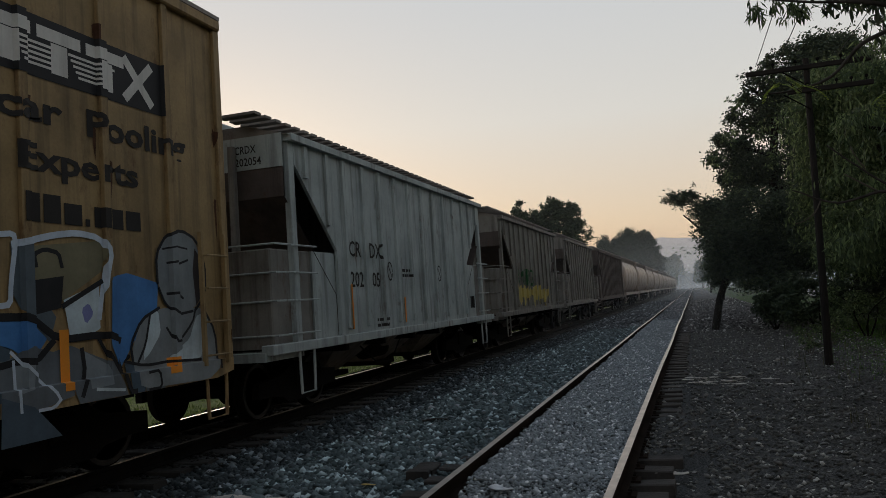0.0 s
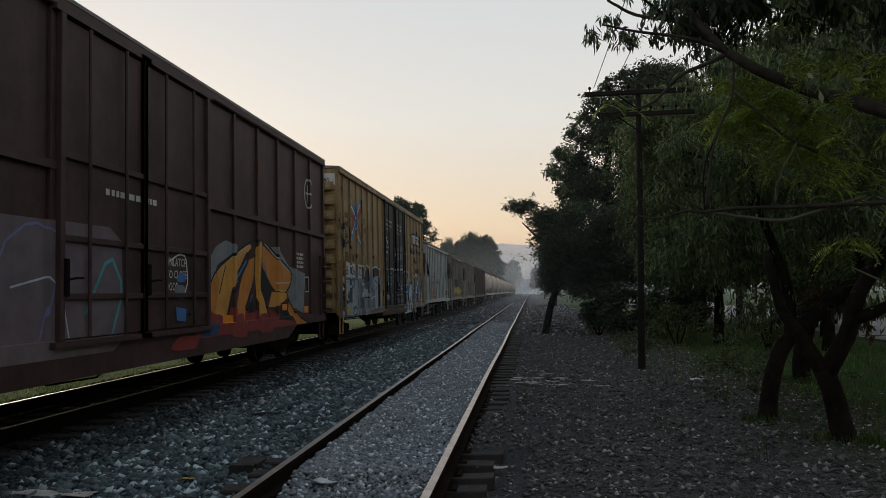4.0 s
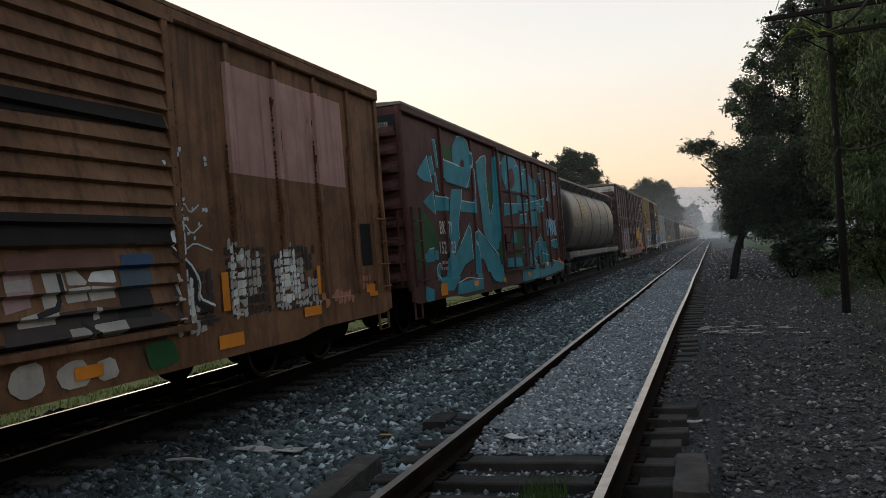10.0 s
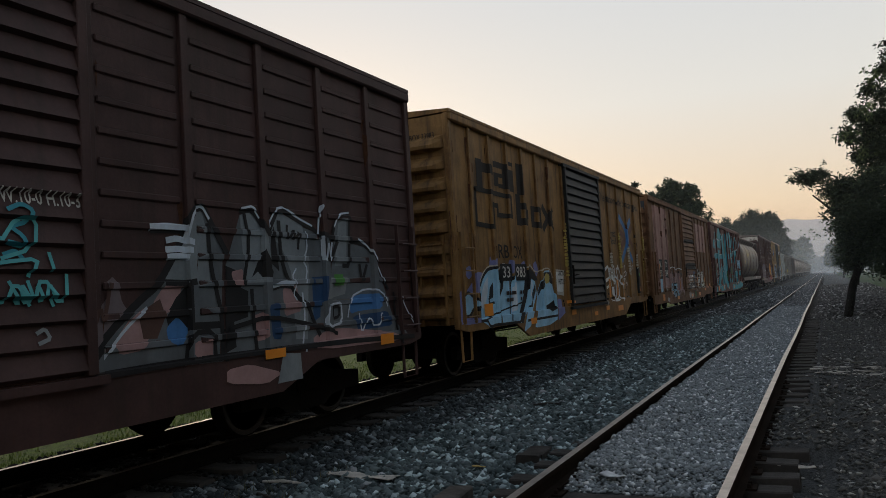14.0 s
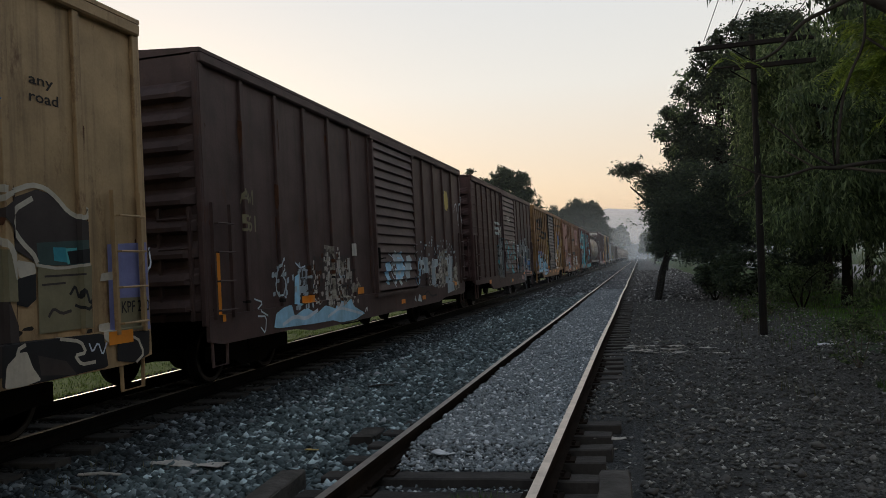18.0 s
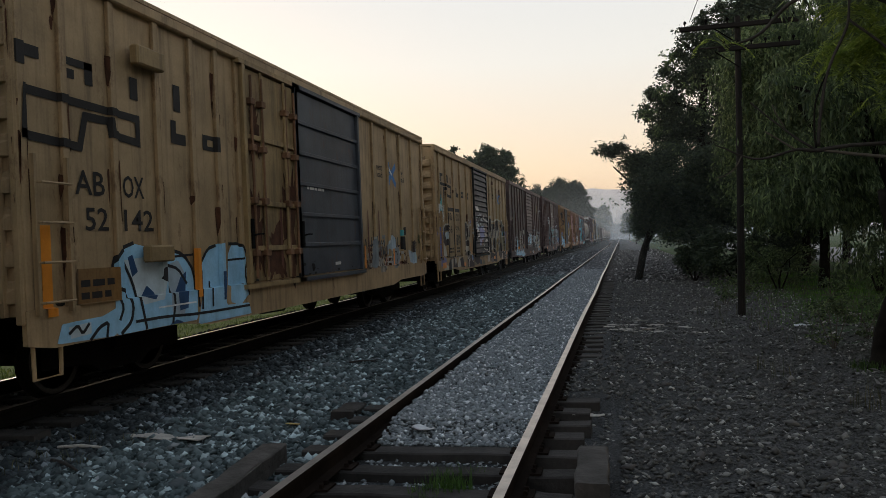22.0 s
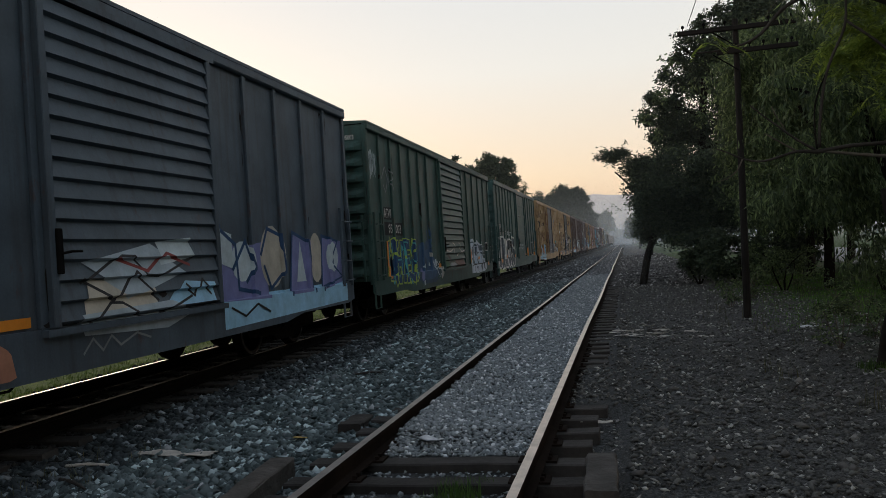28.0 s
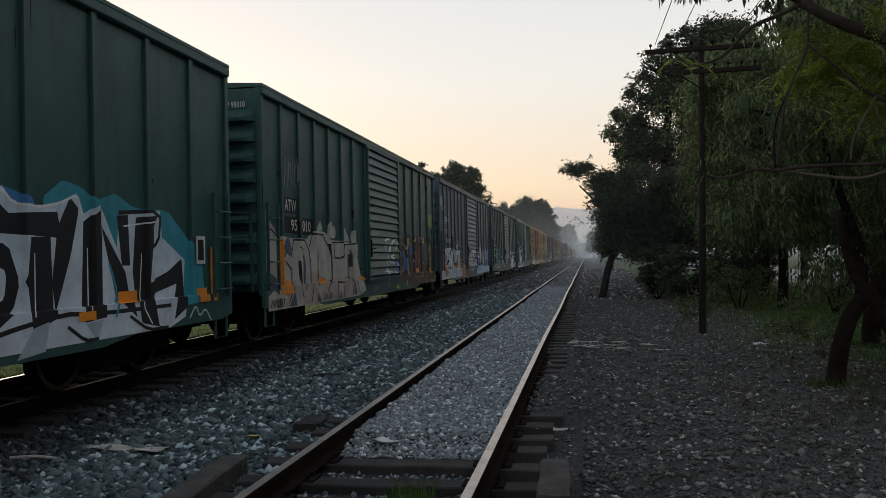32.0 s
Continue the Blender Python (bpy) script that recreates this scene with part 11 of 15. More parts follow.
def spiked_letters(c):
    """Pale blue field with spiked black letters, an eye-shaped O and salmon clouds."""
    c["coat"] = 0.0055
    patch(c, "ice", [(1.88, 1.82), (2.31, 1.9), (2.6, 1.9), (2.7, 1.62), (2.99, 1.49), (3.07, 1.89), (3.35, 1.84), (3.67, 1.83), (3.86, 2.06), (4.32, 2.1), (4.36, 1.89), (4.88, 1.82), (4.95, 1.41), (5.0, 0.69), (3.78, 0.66), (2.63, 0.66), (2.22, 0.63), (1.8, 0.67)])
    patch(c, "salmon", [(5.04, 1.47), (5.52, 1.38), (5.63, 1.15), (6.04, 0.89), (6.1, 0.63), (4.97, 0.62)], 0.08)
    patch(c, "salmon", [(5.07, 1.79), (5.2, 1.88), (5.35, 1.78), (5.21, 1.68)], 0.2)
    stroke(c, "salmon", 0.025, [(4.99, 1.96), (5.23, 2.11), (5.4, 1.97), (5.22, 2.04)])
    patch(c, "gold", [(2.76, 1.9), (2.91, 1.84), (3.01, 1.5), (2.83, 1.39)])
    patch(c, "black", [(2.7, 1.9), (2.77, 1.84), (2.88, 1.39), (3.1, 1.62), (3.21, 1.84), (3.43, 1.85), (3.15, 1.31), (2.85, 1.25)])
    patch(c, "black", [(2.22, 1.48), (2.4, 1.84), (2.53, 1.84), (2.59, 1.41), (2.49, 1.53), (2.43, 1.69)])
    patch(c, "black", [(3.1, 1.58), (3.34, 1.6), (3.4, 1.3), (3.52, 1.24), (3.66, 1.53), (3.53, 1.12), (3.37, 1.12)])
    patch(c, "black", [(2.07, 1.16), (2.53, 1.16), (2.49, 1.01), (2.06, 1.05)])
    patch(c, "black", [(3.97, 1.37), (4.04, 1.58), (4.18, 1.66), (4.31, 1.57), (4.35, 1.35), (4.27, 1.13), (4.13, 1.07), (4.0, 1.15)], 0.25)
    patch(c, "salmon", [(4.03, 1.37), (4.09, 1.51), (4.18, 1.57), (4.25, 1.51), (4.28, 1.36), (4.22, 1.2), (4.13, 1.15), (4.06, 1.21)], 0.25)
    stroke(c, "black", 0.05, [(3.76, 1.83), (3.7, 1.59), (3.55, 1.12), (3.42, 0.65)])
    stroke(c, "black", 0.05, [(3.85, 1.88), (4.19, 1.82), (4.57, 1.89), (4.81, 1.83), (4.9, 1.55), (5.07, 1.32), (4.9, 0.91)])
    stroke(c, "black", 0.04, [(3.63, 1.83), (3.95, 1.96), (4.22, 1.88)])
    stroke(c, "black", 0.03, [(2.96, 1.06), (2.78, 0.75)])
    stroke(c, "black", 0.03, [(3.05, 1.08), (2.89, 0.71)])
    stroke(c, "black", 0.035, [(3.27, 0.97), (3.38, 0.61)])
    stroke(c, "black", 0.03, [(4.38, 1.04), (4.08, 0.74)])
    stroke(c, "black", 0.03, [(4.5, 1.03), (4.29, 0.69)])
    stroke(c, "black", 0.03, [(4.73, 1.76), (4.77, 1.01)])
    stroke(c, "blush", 0.03, [(3.47, 2.06), (3.63, 2.23), (3.72, 2.07), (3.91, 2.21)])
    stroke(c, "blush", 0.04, [(4.04, 2.07), (4.23, 2.28), (4.38, 2.06), (4.61, 2.3), (4.83, 2.03)])
    stroke(c, "white", 0.03, [(2.31, 1.89), (2.58, 1.88), (2.69, 1.61)])
    stroke(c, "black", 0.02, [(4.07, 1.45), (4.11, 1.42)])
    stroke(c, "black", 0.02, [(4.2, 1.32), (4.23, 1.28)])
    stroke(c, "black", 0.02, [(4.08, 1.26), (4.12, 1.23)])
    patch(c, "black", [(5.24, 1.39), (5.5, 1.31), (5.45, 1.23), (5.25, 1.31)])
    stroke(c, "black", 0.02, [(5.22, 1.18), (5.3, 1.1)])
    stroke(c, "black", 0.02, [(5.53, 1.01), (5.63, 0.93)])
    patch(c, "steel", [(7.02, 1.68), (8.22, 1.87), (8.9, 1.5), (7.76, 1.25)])
    patch(c, "steel", [(6.95, 1.14), (8.57, 1.18), (9.14, 1.0), (8.52, 0.85), (7.03, 0.92)])
    patch(c, "pale", [(8.33, 1.89), (9.03, 1.94), (9.12, 1.69), (8.4, 1.61)])
    stroke(c, "black", 0.03, [(6.99, 1.47), (7.8, 1.8), (8.16, 1.43), (9.12, 1.69)])
    stroke(c, "black", 0.03, [(7.12, 1.04), (7.53, 1.28), (8.09, 0.97), (9.04, 1.2)])


def bold_letters(c):
    """Heavy black letters on an icy field with a cyan and blue glow."""
    c["coat"] = 0.0055
    patch(c, "cyan", [(11.12, 2.22), (11.46, 2.44), (11.77, 2.38), (12.03, 2.25), (12.4, 2.37), (12.78, 2.21), (13.55, 2.23), (14.06, 1.88), (14.49, 1.56), (14.57, 0.96), (13.65, 0.92), (11.29, 1.93)], 0.12)
    patch(c, "blue", [(10.08, 2.14), (10.35, 2.32), (10.64, 2.29), (10.95, 2.21), (10.95, 1.92), (10.08, 1.89)], 0.15)
    patch(c, "ice", [(10.02, 2.04), (10.57, 2.3), (10.71, 2.14), (11.03, 2.12), (11.38, 2.18), (11.69, 2.31), (11.78, 2.08), (12.03, 2.2), (12.15, 2.14), (12.41, 1.71), (12.47, 2.11), (13.38, 2.21), (13.42, 1.86), (14.0, 1.56), (13.91, 0.78), (13.49, 0.6), (11.25, 0.6), (10.46, 0.6), (9.99, 0.6)])
    patch(c, "black", [(10.01, 1.96), (10.49, 2.16), (10.65, 2.04), (11.36, 2.09), (11.43, 1.81), (10.49, 1.84), (10.01, 1.76)])
    patch(c, "black", [(10.9, 1.81), (11.25, 1.82), (11.28, 0.97), (10.91, 0.83), (10.84, 1.36)])
    patch(c, "black", [(11.36, 1.93), (11.57, 2.26), (11.72, 2.14), (11.57, 1.63), (11.31, 1.01), (11.26, 1.34)], 0.08)
    patch(c, "black", [(11.79, 2.0), (12.09, 2.17), (12.13, 1.84), (12.12, 0.91), (11.73, 0.88)])
    patch(c, "black", [(12.11, 1.98), (12.58, 1.42), (12.73, 0.86), (12.39, 1.09)])
    patch(c, "black", [(12.42, 2.1), (12.65, 2.12), (12.68, 1.5), (12.51, 1.5)])
    patch(c, "black", [(12.82, 2.1), (13.32, 2.14), (13.15, 1.86), (13.05, 1.27), (13.55, 1.41), (13.91, 1.58), (13.98, 0.92), (13.61, 0.76), (13.77, 1.24), (13.12, 1.12), (13.24, 0.7), (13.52, 0.6), (12.83, 0.78), (12.73, 1.42)], 0.04)
    patch(c, "black", [(10.17, 1.73), (10.63, 1.75), (10.79, 1.36), (10.69, 1.08), (10.29, 0.84), (10.39, 1.37)], 0.15)
    patch(c, "ice", [(10.48, 1.53), (10.61, 1.47), (10.58, 1.2), (10.44, 1.16)], 0.2)
    patch(c, "steel", [(10.91, 0.89), (11.14, 0.94), (11.08, 0.64), (10.67, 0.6)])
    patch(c, "steel", [(11.73, 0.86), (12.05, 0.89), (11.94, 0.65)])
    stroke(c, "black", 0.05, [(12.48, 2.14), (13.4, 2.21), (13.33, 1.77), (12.93, 1.7)])
    stroke(c, "black", 0.05, [(10.06, 0.78), (10.47, 0.88), (11.35, 1.0), (11.95, 0.96), (13.5, 0.96)])
    stroke(c, "white", 0.03, [(10.08, 2.03), (10.55, 2.29), (10.71, 2.14), (11.05, 2.12), (11.4, 2.18), (11.69, 2.3), (11.78, 2.08)])
    stroke(c, "white", 0.03, [(12.13, 2.12), (12.38, 1.71)])
    stroke(c, "white", 0.02, [(10.94, 1.64), (10.94, 1.01)])
    stroke(c, "white", 0.02, [(11.85, 1.7), (11.85, 1.01)])
    stroke(c, "white", 0.02, [(12.93, 1.64), (12.86, 1.0), (13.06, 0.76)])
    stroke(c, "cyan", 0.04, [(12.26, 1.51), (12.41, 1.17), (12.3, 0.91)])
    stroke(c, "black", 0.04, [(11.44, 0.85), (11.72, 0.64), (11.94, 0.67)])
    stroke(c, "black", 0.04, [(12.59, 0.88), (12.98, 0.6), (13.43, 0.64)])
    stroke(c, "white", 0.02, [(12.56, 1.98), (13.33, 2.07)])
    stroke(c, "pale", 0.03, [(14.02, 0.76), (14.18, 0.92), (14.29, 0.75), (14.46, 0.86), (14.63, 0.64)])


def sky_letters(c):
    """Sky blue bubble letters with black contours, and grey paint remnants farther on."""
    c["coat"] = 0.0055
    patch(c, "sky", [(1.31, 1.25), (1.36, 1.5), (1.47, 1.62), (1.73, 1.68), (2.17, 1.61), (2.54, 1.61), (2.79, 1.49), (3.02, 1.3), (2.99, 0.6), (2.34, 0.6), (1.3, 0.63)], 0.05)
    patch(c, "sky", [(3.14, 0.99), (3.2, 1.44), (3.44, 1.63), (3.83, 1.67), (3.76, 0.79), (4.44, 0.77), (4.5, 0.6), (2.99, 0.6)], 0.05)
    patch(c, "sky", [(3.95, 1.5), (4.08, 1.66), (4.33, 1.62), (4.4, 1.41), (4.45, 0.9), (4.17, 0.75), (3.89, 0.82)], 0.05)
    patch(c, "sky", [(0.38, 0.69), (0.46, 0.88), (0.64, 0.89), (1.08, 0.9), (1.32, 0.97), (1.3, 0.63)], 0.05)
    patch(c, "pale", [(1.56, 1.49), (2.35, 1.54), (2.39, 1.33), (2.25, 0.99), (1.84, 0.96), (1.65, 1.23)])
    patch(c, "steel", [(2.4, 1.4), (2.66, 1.46), (2.84, 1.24), (2.67, 0.74), (2.41, 0.77)], 0.1)
    patch(c, "navy", [(1.63, 1.52), (1.72, 1.55), (1.81, 1.35), (1.7, 1.29)])
    patch(c, "navy", [(2.56, 1.04), (2.7, 1.24), (2.84, 1.31), (2.77, 0.84), (2.58, 0.82)])
    patch(c, "navy", [(1.85, 1.05), (1.97, 1.18), (2.13, 1.07), (2.07, 1.0)], 0.1)
    patch(c, "black", [(2.27, 1.37), (2.4, 1.4), (2.38, 1.19), (2.24, 1.23)], 0.1)
    patch(c, "navy", [(3.72, 1.27), (3.83, 1.27), (3.76, 0.87), (3.7, 0.87)])
    patch(c, "pale", [(0.55, 0.84), (0.89, 0.86), (0.89, 0.74), (0.58, 0.72)])
    patch(c, "navy", [(2.34, 0.67), (2.5, 0.72), (2.66, 0.63), (2.59, 0.6), (2.4, 0.6)], 0.1)
    stroke(c, "black", 0.045, [(1.34, 1.25), (1.36, 1.49), (1.5, 1.62), (1.73, 1.68)])
    stroke(c, "black", 0.045, [(1.53, 1.49), (1.7, 1.23), (1.79, 0.96), (1.86, 0.69)])
    stroke(c, "black", 0.045, [(1.34, 1.19), (1.53, 1.14), (1.63, 0.97), (1.58, 0.79), (1.4, 0.68)])
    stroke(c, "black", 0.04, [(1.38, 1.09), (1.45, 0.96), (1.38, 0.84)])
    stroke(c, "black", 0.045, [(2.41, 1.61), (2.79, 1.53), (3.02, 1.3), (3.04, 0.85)])
    stroke(c, "black", 0.04, [(2.42, 1.4), (2.65, 1.35), (2.83, 1.16)])
    stroke(c, "black", 0.045, [(2.38, 1.19), (2.49, 0.97), (2.41, 0.7)])
    stroke(c, "black", 0.045, [(3.12, 0.81), (3.17, 1.37), (3.39, 1.59), (3.59, 1.63)])
    stroke(c, "black", 0.045, [(3.99, 1.65), (4.3, 1.65), (4.46, 1.45), (4.34, 1.24), (4.45, 0.9)])
    stroke(c, "black", 0.04, [(3.4, 1.13), (3.39, 0.82)])
    stroke(c, "black", 0.04, [(0.88, 0.68), (1.02, 0.79), (1.17, 0.83), (1.14, 0.65)])
    stroke(c, "black", 0.035, [(0.56, 0.78), (0.68, 0.85), (0.75, 0.75), (0.85, 0.84)])
    stroke(c, "black", 0.035, [(1.67, 0.78), (2.23, 0.78), (3.0, 0.74), (4.43, 0.73)])
    stroke(c, "white", 0.02, [(2.12, 0.9), (2.95, 0.9)])
    stroke(c, "black", 0.03, [(2.41, 1.5), (3.0, 1.52)])
    stroke(c, "black", 0.03, [(3.94, 1.42), (4.35, 1.43)])
    patch(c, "steel", [(11.83, 1.61), (11.95, 1.78), (12.19, 1.79), (12.44, 1.71), (12.49, 1.4), (12.11, 1.3), (11.86, 1.43)], 0.15)
    patch(c, "grey", [(12.12, 1.42), (12.7, 1.51), (12.79, 1.12), (12.21, 0.93), (12.0, 1.13)], 0.15)
    patch(c, "steel", [(13.59, 1.41), (14.1, 1.31), (14.32, 1.45), (14.5, 1.06), (13.8, 1.01)], 0.1)
    patch(c, "grey", [(10.65, 1.64), (10.91, 1.79), (11.04, 1.63), (11.02, 1.16), (10.73, 1.04), (10.49, 1.02)])
    patch(c, "flake", [(11.0, 1.16), (11.29, 1.24), (11.5, 1.01), (11.34, 0.92), (10.99, 0.91)])
    stroke(c, "black", 0.03, [(12.2, 1.29), (12.44, 1.4), (12.63, 1.26), (12.46, 1.03), (12.22, 1.05)])
    stroke(c, "black", 0.025, [(11.48, 1.73), (11.46, 1.34)])
    stroke(c, "pale", 0.03, [(11.76, 1.32), (11.87, 1.66), (12.01, 1.78)])
    patch(c, "soot", [(12.91, 1.75), (13.36, 1.75), (13.35, 1.39), (12.88, 1.43)])
    patch(c, "teal", [(12.89, 1.92), (13.11, 1.92), (13.09, 1.77), (12.88, 1.77)])
    patch(c, "soot", [(13.17, 1.98), (13.43, 2.0), (13.41, 1.78), (13.15, 1.78)])
    stroke(c, "black", 0.025, [(11.0, 1.55), (11.08, 1.67), (11.16, 1.55), (11.26, 1.67), (11.34, 1.56), (11.46, 1.67), (11.49, 1.56)])
    stroke(c, "black", 0.025, [(14.63, 1.56), (14.81, 1.83), (14.9, 1.63), (15.05, 1.83), (15.14, 1.62)])


def tan_plug_car():
    c = boxcar("tan boxcar with a rusty plug door and dark sliding door", 15.3, M_TAN2, 4.48, doors=((4.45, 6.35, "plug", M_TAN), (6.35, 9.6, "panel", M_NAVY)), roof=M_TAN2, first_posts=[0.06, 0.65, 1.45, 2.3, 3.1, 3.75, 4.35])
    k = SPRAY
    weather(c, 19, 1.5)
    ink = M_INK
    block_logo(c, [(0.0, 0.12, 3.4, 3.62), (0.12, 0.36, 3.5, 3.62), (0.74, 1.15, 3.54, 3.62), (0.74, 0.86, 3.4, 3.5), (1.02, 1.15, 3.38, 3.62), (1.8, 1.95, 3.36, 3.62), (2.7, 2.86, 3.36, 3.7),
                   (2.62, 2.74, 2.94, 3.24), (2.74, 2.96, 2.94, 3.08), (3.38, 3.5, 2.94, 3.15), (3.66, 3.78, 2.94, 3.15), (3.5, 3.66, 2.94, 3.0), (3.5, 3.66, 3.09, 3.15)],
               [(0.08, 2.74), (0.12, 3.18), (1.92, 3.14), (1.92, 2.86), (1.42, 2.9), (1.4, 3.04), (1.0, 3.04), (0.9, 2.70), (0.08, 2.74)], ink)
    words(c, "AB", 0.80, 2.20, 0.26, ink, 0.48)
    words(c, "OX", 1.60, 2.20, 0.26, ink, 0.40)
    words(c, "52", 0.94, 1.82, 0.25, ink, 0.38)
    words(c, "142", 1.60, 1.82, 0.25, ink, 0.56)
    sky_letters(c)
    slab(c, "stencil_patch", 0.75, 1.4, 1.05, 1.42, M_OCHRE, 0.026)
    bars(c, 0.8, 1.35, 1.1, 1.36, 2, ink, 133, 0.030)
    words(c, "next", 11.13, 3.32, 0.13, ink, 0.42)
    words(c, "load", 11.13, 3.15, 0.14, ink, 0.42)
    words(c, "any", 12.99, 3.30, 0.12, ink, 0.36)
    words(c, "road", 12.99, 3.15, 0.13, ink, 0.44)
    mark(c, "emblem_band", ribbon(ribbon(bmesh.new(), [(12.0, 3.07), (12.62, 3.5)], 0.14), [(12.0, 3.5), (12.62, 3.07)], 0.14, 0.0005), k["blue"], 0.008)
    mark(c, "emblem_band", ribbon(bmesh.new(), [(12.05, 3.45), (12.3, 3.3)], 0.06), k["white"], 0.012)
    c["coat"] = 0.0085
    peeling(c, "bone", [(10.2, 11.6, 1.05, 1.75), (11.6, 13.2, 1.05, 1.4)], 71, 0.5, 0.1)
    peeling(c, "grey", [(10.6, 12.2, 1.3, 1.8)], 72, 0.4, 0.12)
    peeling(c, "rust", [(9.8, 13.6, 1.03, 1.35), (10.0, 11.2, 1.3, 1.6)], 73, 0.45, 0.09)
    peeling(c, "salmon", [(10.0, 12.8, 1.04, 1.25)], 74, 0.18, 0.1)
    for path in ([(10.05, 1.5), (10.12, 1.72), (10.2, 1.5)], [(10.3, 1.72), (10.3, 1.5), (10.45, 1.55)], [(10.55, 1.72), (10.5, 1.5), (10.68, 1.62)], [(10.8, 1.74), (10.78, 1.52)], [(12.3, 1.55), (12.42, 1.75), (12.5, 1.5)], [(12.62, 1.72), (12.6, 1.5), (12.78, 1.52)]):
        stroke(c, "black", 0.04, path)
    for u in (10.3, 11.1, 12.0, 5.0, 5.6):
        mark(c, "rust_run", flat([[(u, 1.3), (u + 0.09, 1.2), (u + 0.07, 2.4), (u + 0.01, 2.3)]]), k["brown"], 0.012)
    for s, (u, z) in enumerate(((9.9, 1.0), (11.1, 1.2), (13.9, 1.3))):
        scrawl(c, u, u + 0.6, z, z + 0.35, k["dark"], 0.03, 4, 136 + s)
    words(c, "XFF 30A", 14.54, 1.12, 0.10, ink, 0.48, 0.012)
    scrawl(c, 14.58, 15.05, 1.55, 1.82, k["forest"], 0.03, 4, 139)
    slab(c, "sticker", 8.0, 8.3, 1.2, 1.26, M_WHITE, 0.03)
    bars(c, 6.8, 7.6, 2.6, 2.7, 1, M_WHITE, 137, 0.01)
    for u in (4.62, 4.98, 5.85, 6.2):
        part("lock_rod", tube(bmesh.new(), [(DOOR + 0.07, u, 1.12), (DOOR + 0.07, u, 4.2)], 0.022, 6), M_RUSTY, c["root"], "rusted door lock rod")
        for z in (1.5, 2.3, 3.1, 3.8):
            part("rod_bracket", box(bmesh.new(), DOOR, DOOR + 0.11, u - 0.07, u + 0.07, z - 0.05, z + 0.05, 0.01), M_RUSTY, c["root"])
    for u, z, w, h, n in ((4.5, 1.1, 0.5, 1.3, 141), (5.1, 1.0, 0.7, 0.9, 142), (5.75, 1.1, 0.55, 1.8, 143), (4.6, 2.9, 0.4, 0.9, 144), (4.0, 0.9, 0.4, 0.5, 145)):
        blob(c, u, u + w, z, z + h, k["rust"], n, 0.006, 0.35, "rust_bloom")
    part("bulkhead_gear", box(box(bmesh.new(), 1.6, 1.72, 1.75, 2.3, 3.75, 3.98, 0.02), 1.6, 1.72, 1.85, 2.35, 1.45, 1.65, 0.02), M_TAN, c["root"], "boxed gear housings for the inner bulkhead")
    reflectors(c, [(0.26, 0.97, 0.14, 0.9), (3.02, 0.96, 0.1, 0.64), (10.0, 1.05, 0.1, 0.5), (12.2, 1.05, 0.1, 0.4)])
    TRAIN.append((c["root"], -163.9))


def green_car(label, near, L, body, door, number, seed):
    c = boxcar(label, L, body, 4.51, doors=(door,), roof=body, first_posts=[0.06, 0.92, 1.82, 2.7, 3.6, 4.5, 5.4, door[0] - 0.1])
    if number:
        a, b, n = number
        slab(c, "number_panel", 1.0, 1.72, 2.42, 2.72, M_PANEL, 0.006, "black number panel")
        words(c, "ATW", 1.06, 2.46, 0.22, M_WHITE, 0.58, 0.024)
        slab(c, "number_panel", 1.0, 1.72, 2.04, 2.36, M_PANEL, 0.006, "black number panel")
        words(c, "95", 1.36, 2.09, 0.22, M_WHITE, 0.32, 0.024)
        slab(c, "number_panel", 1.92, 2.6, 2.04, 2.36, M_PANEL, 0.006, "black number panel")
        words(c, n, 1.96, 2.09, 0.22, M_WHITE, 0.46, 0.024)
        end_words(c, "ATW 95" + n, 0.78, 4.2, 0.105, M_WHITE, 0.53)
    weather(c, 30 + seed, 0.6, "soot")
    TRAIN.append((c["root"], near))
    return c


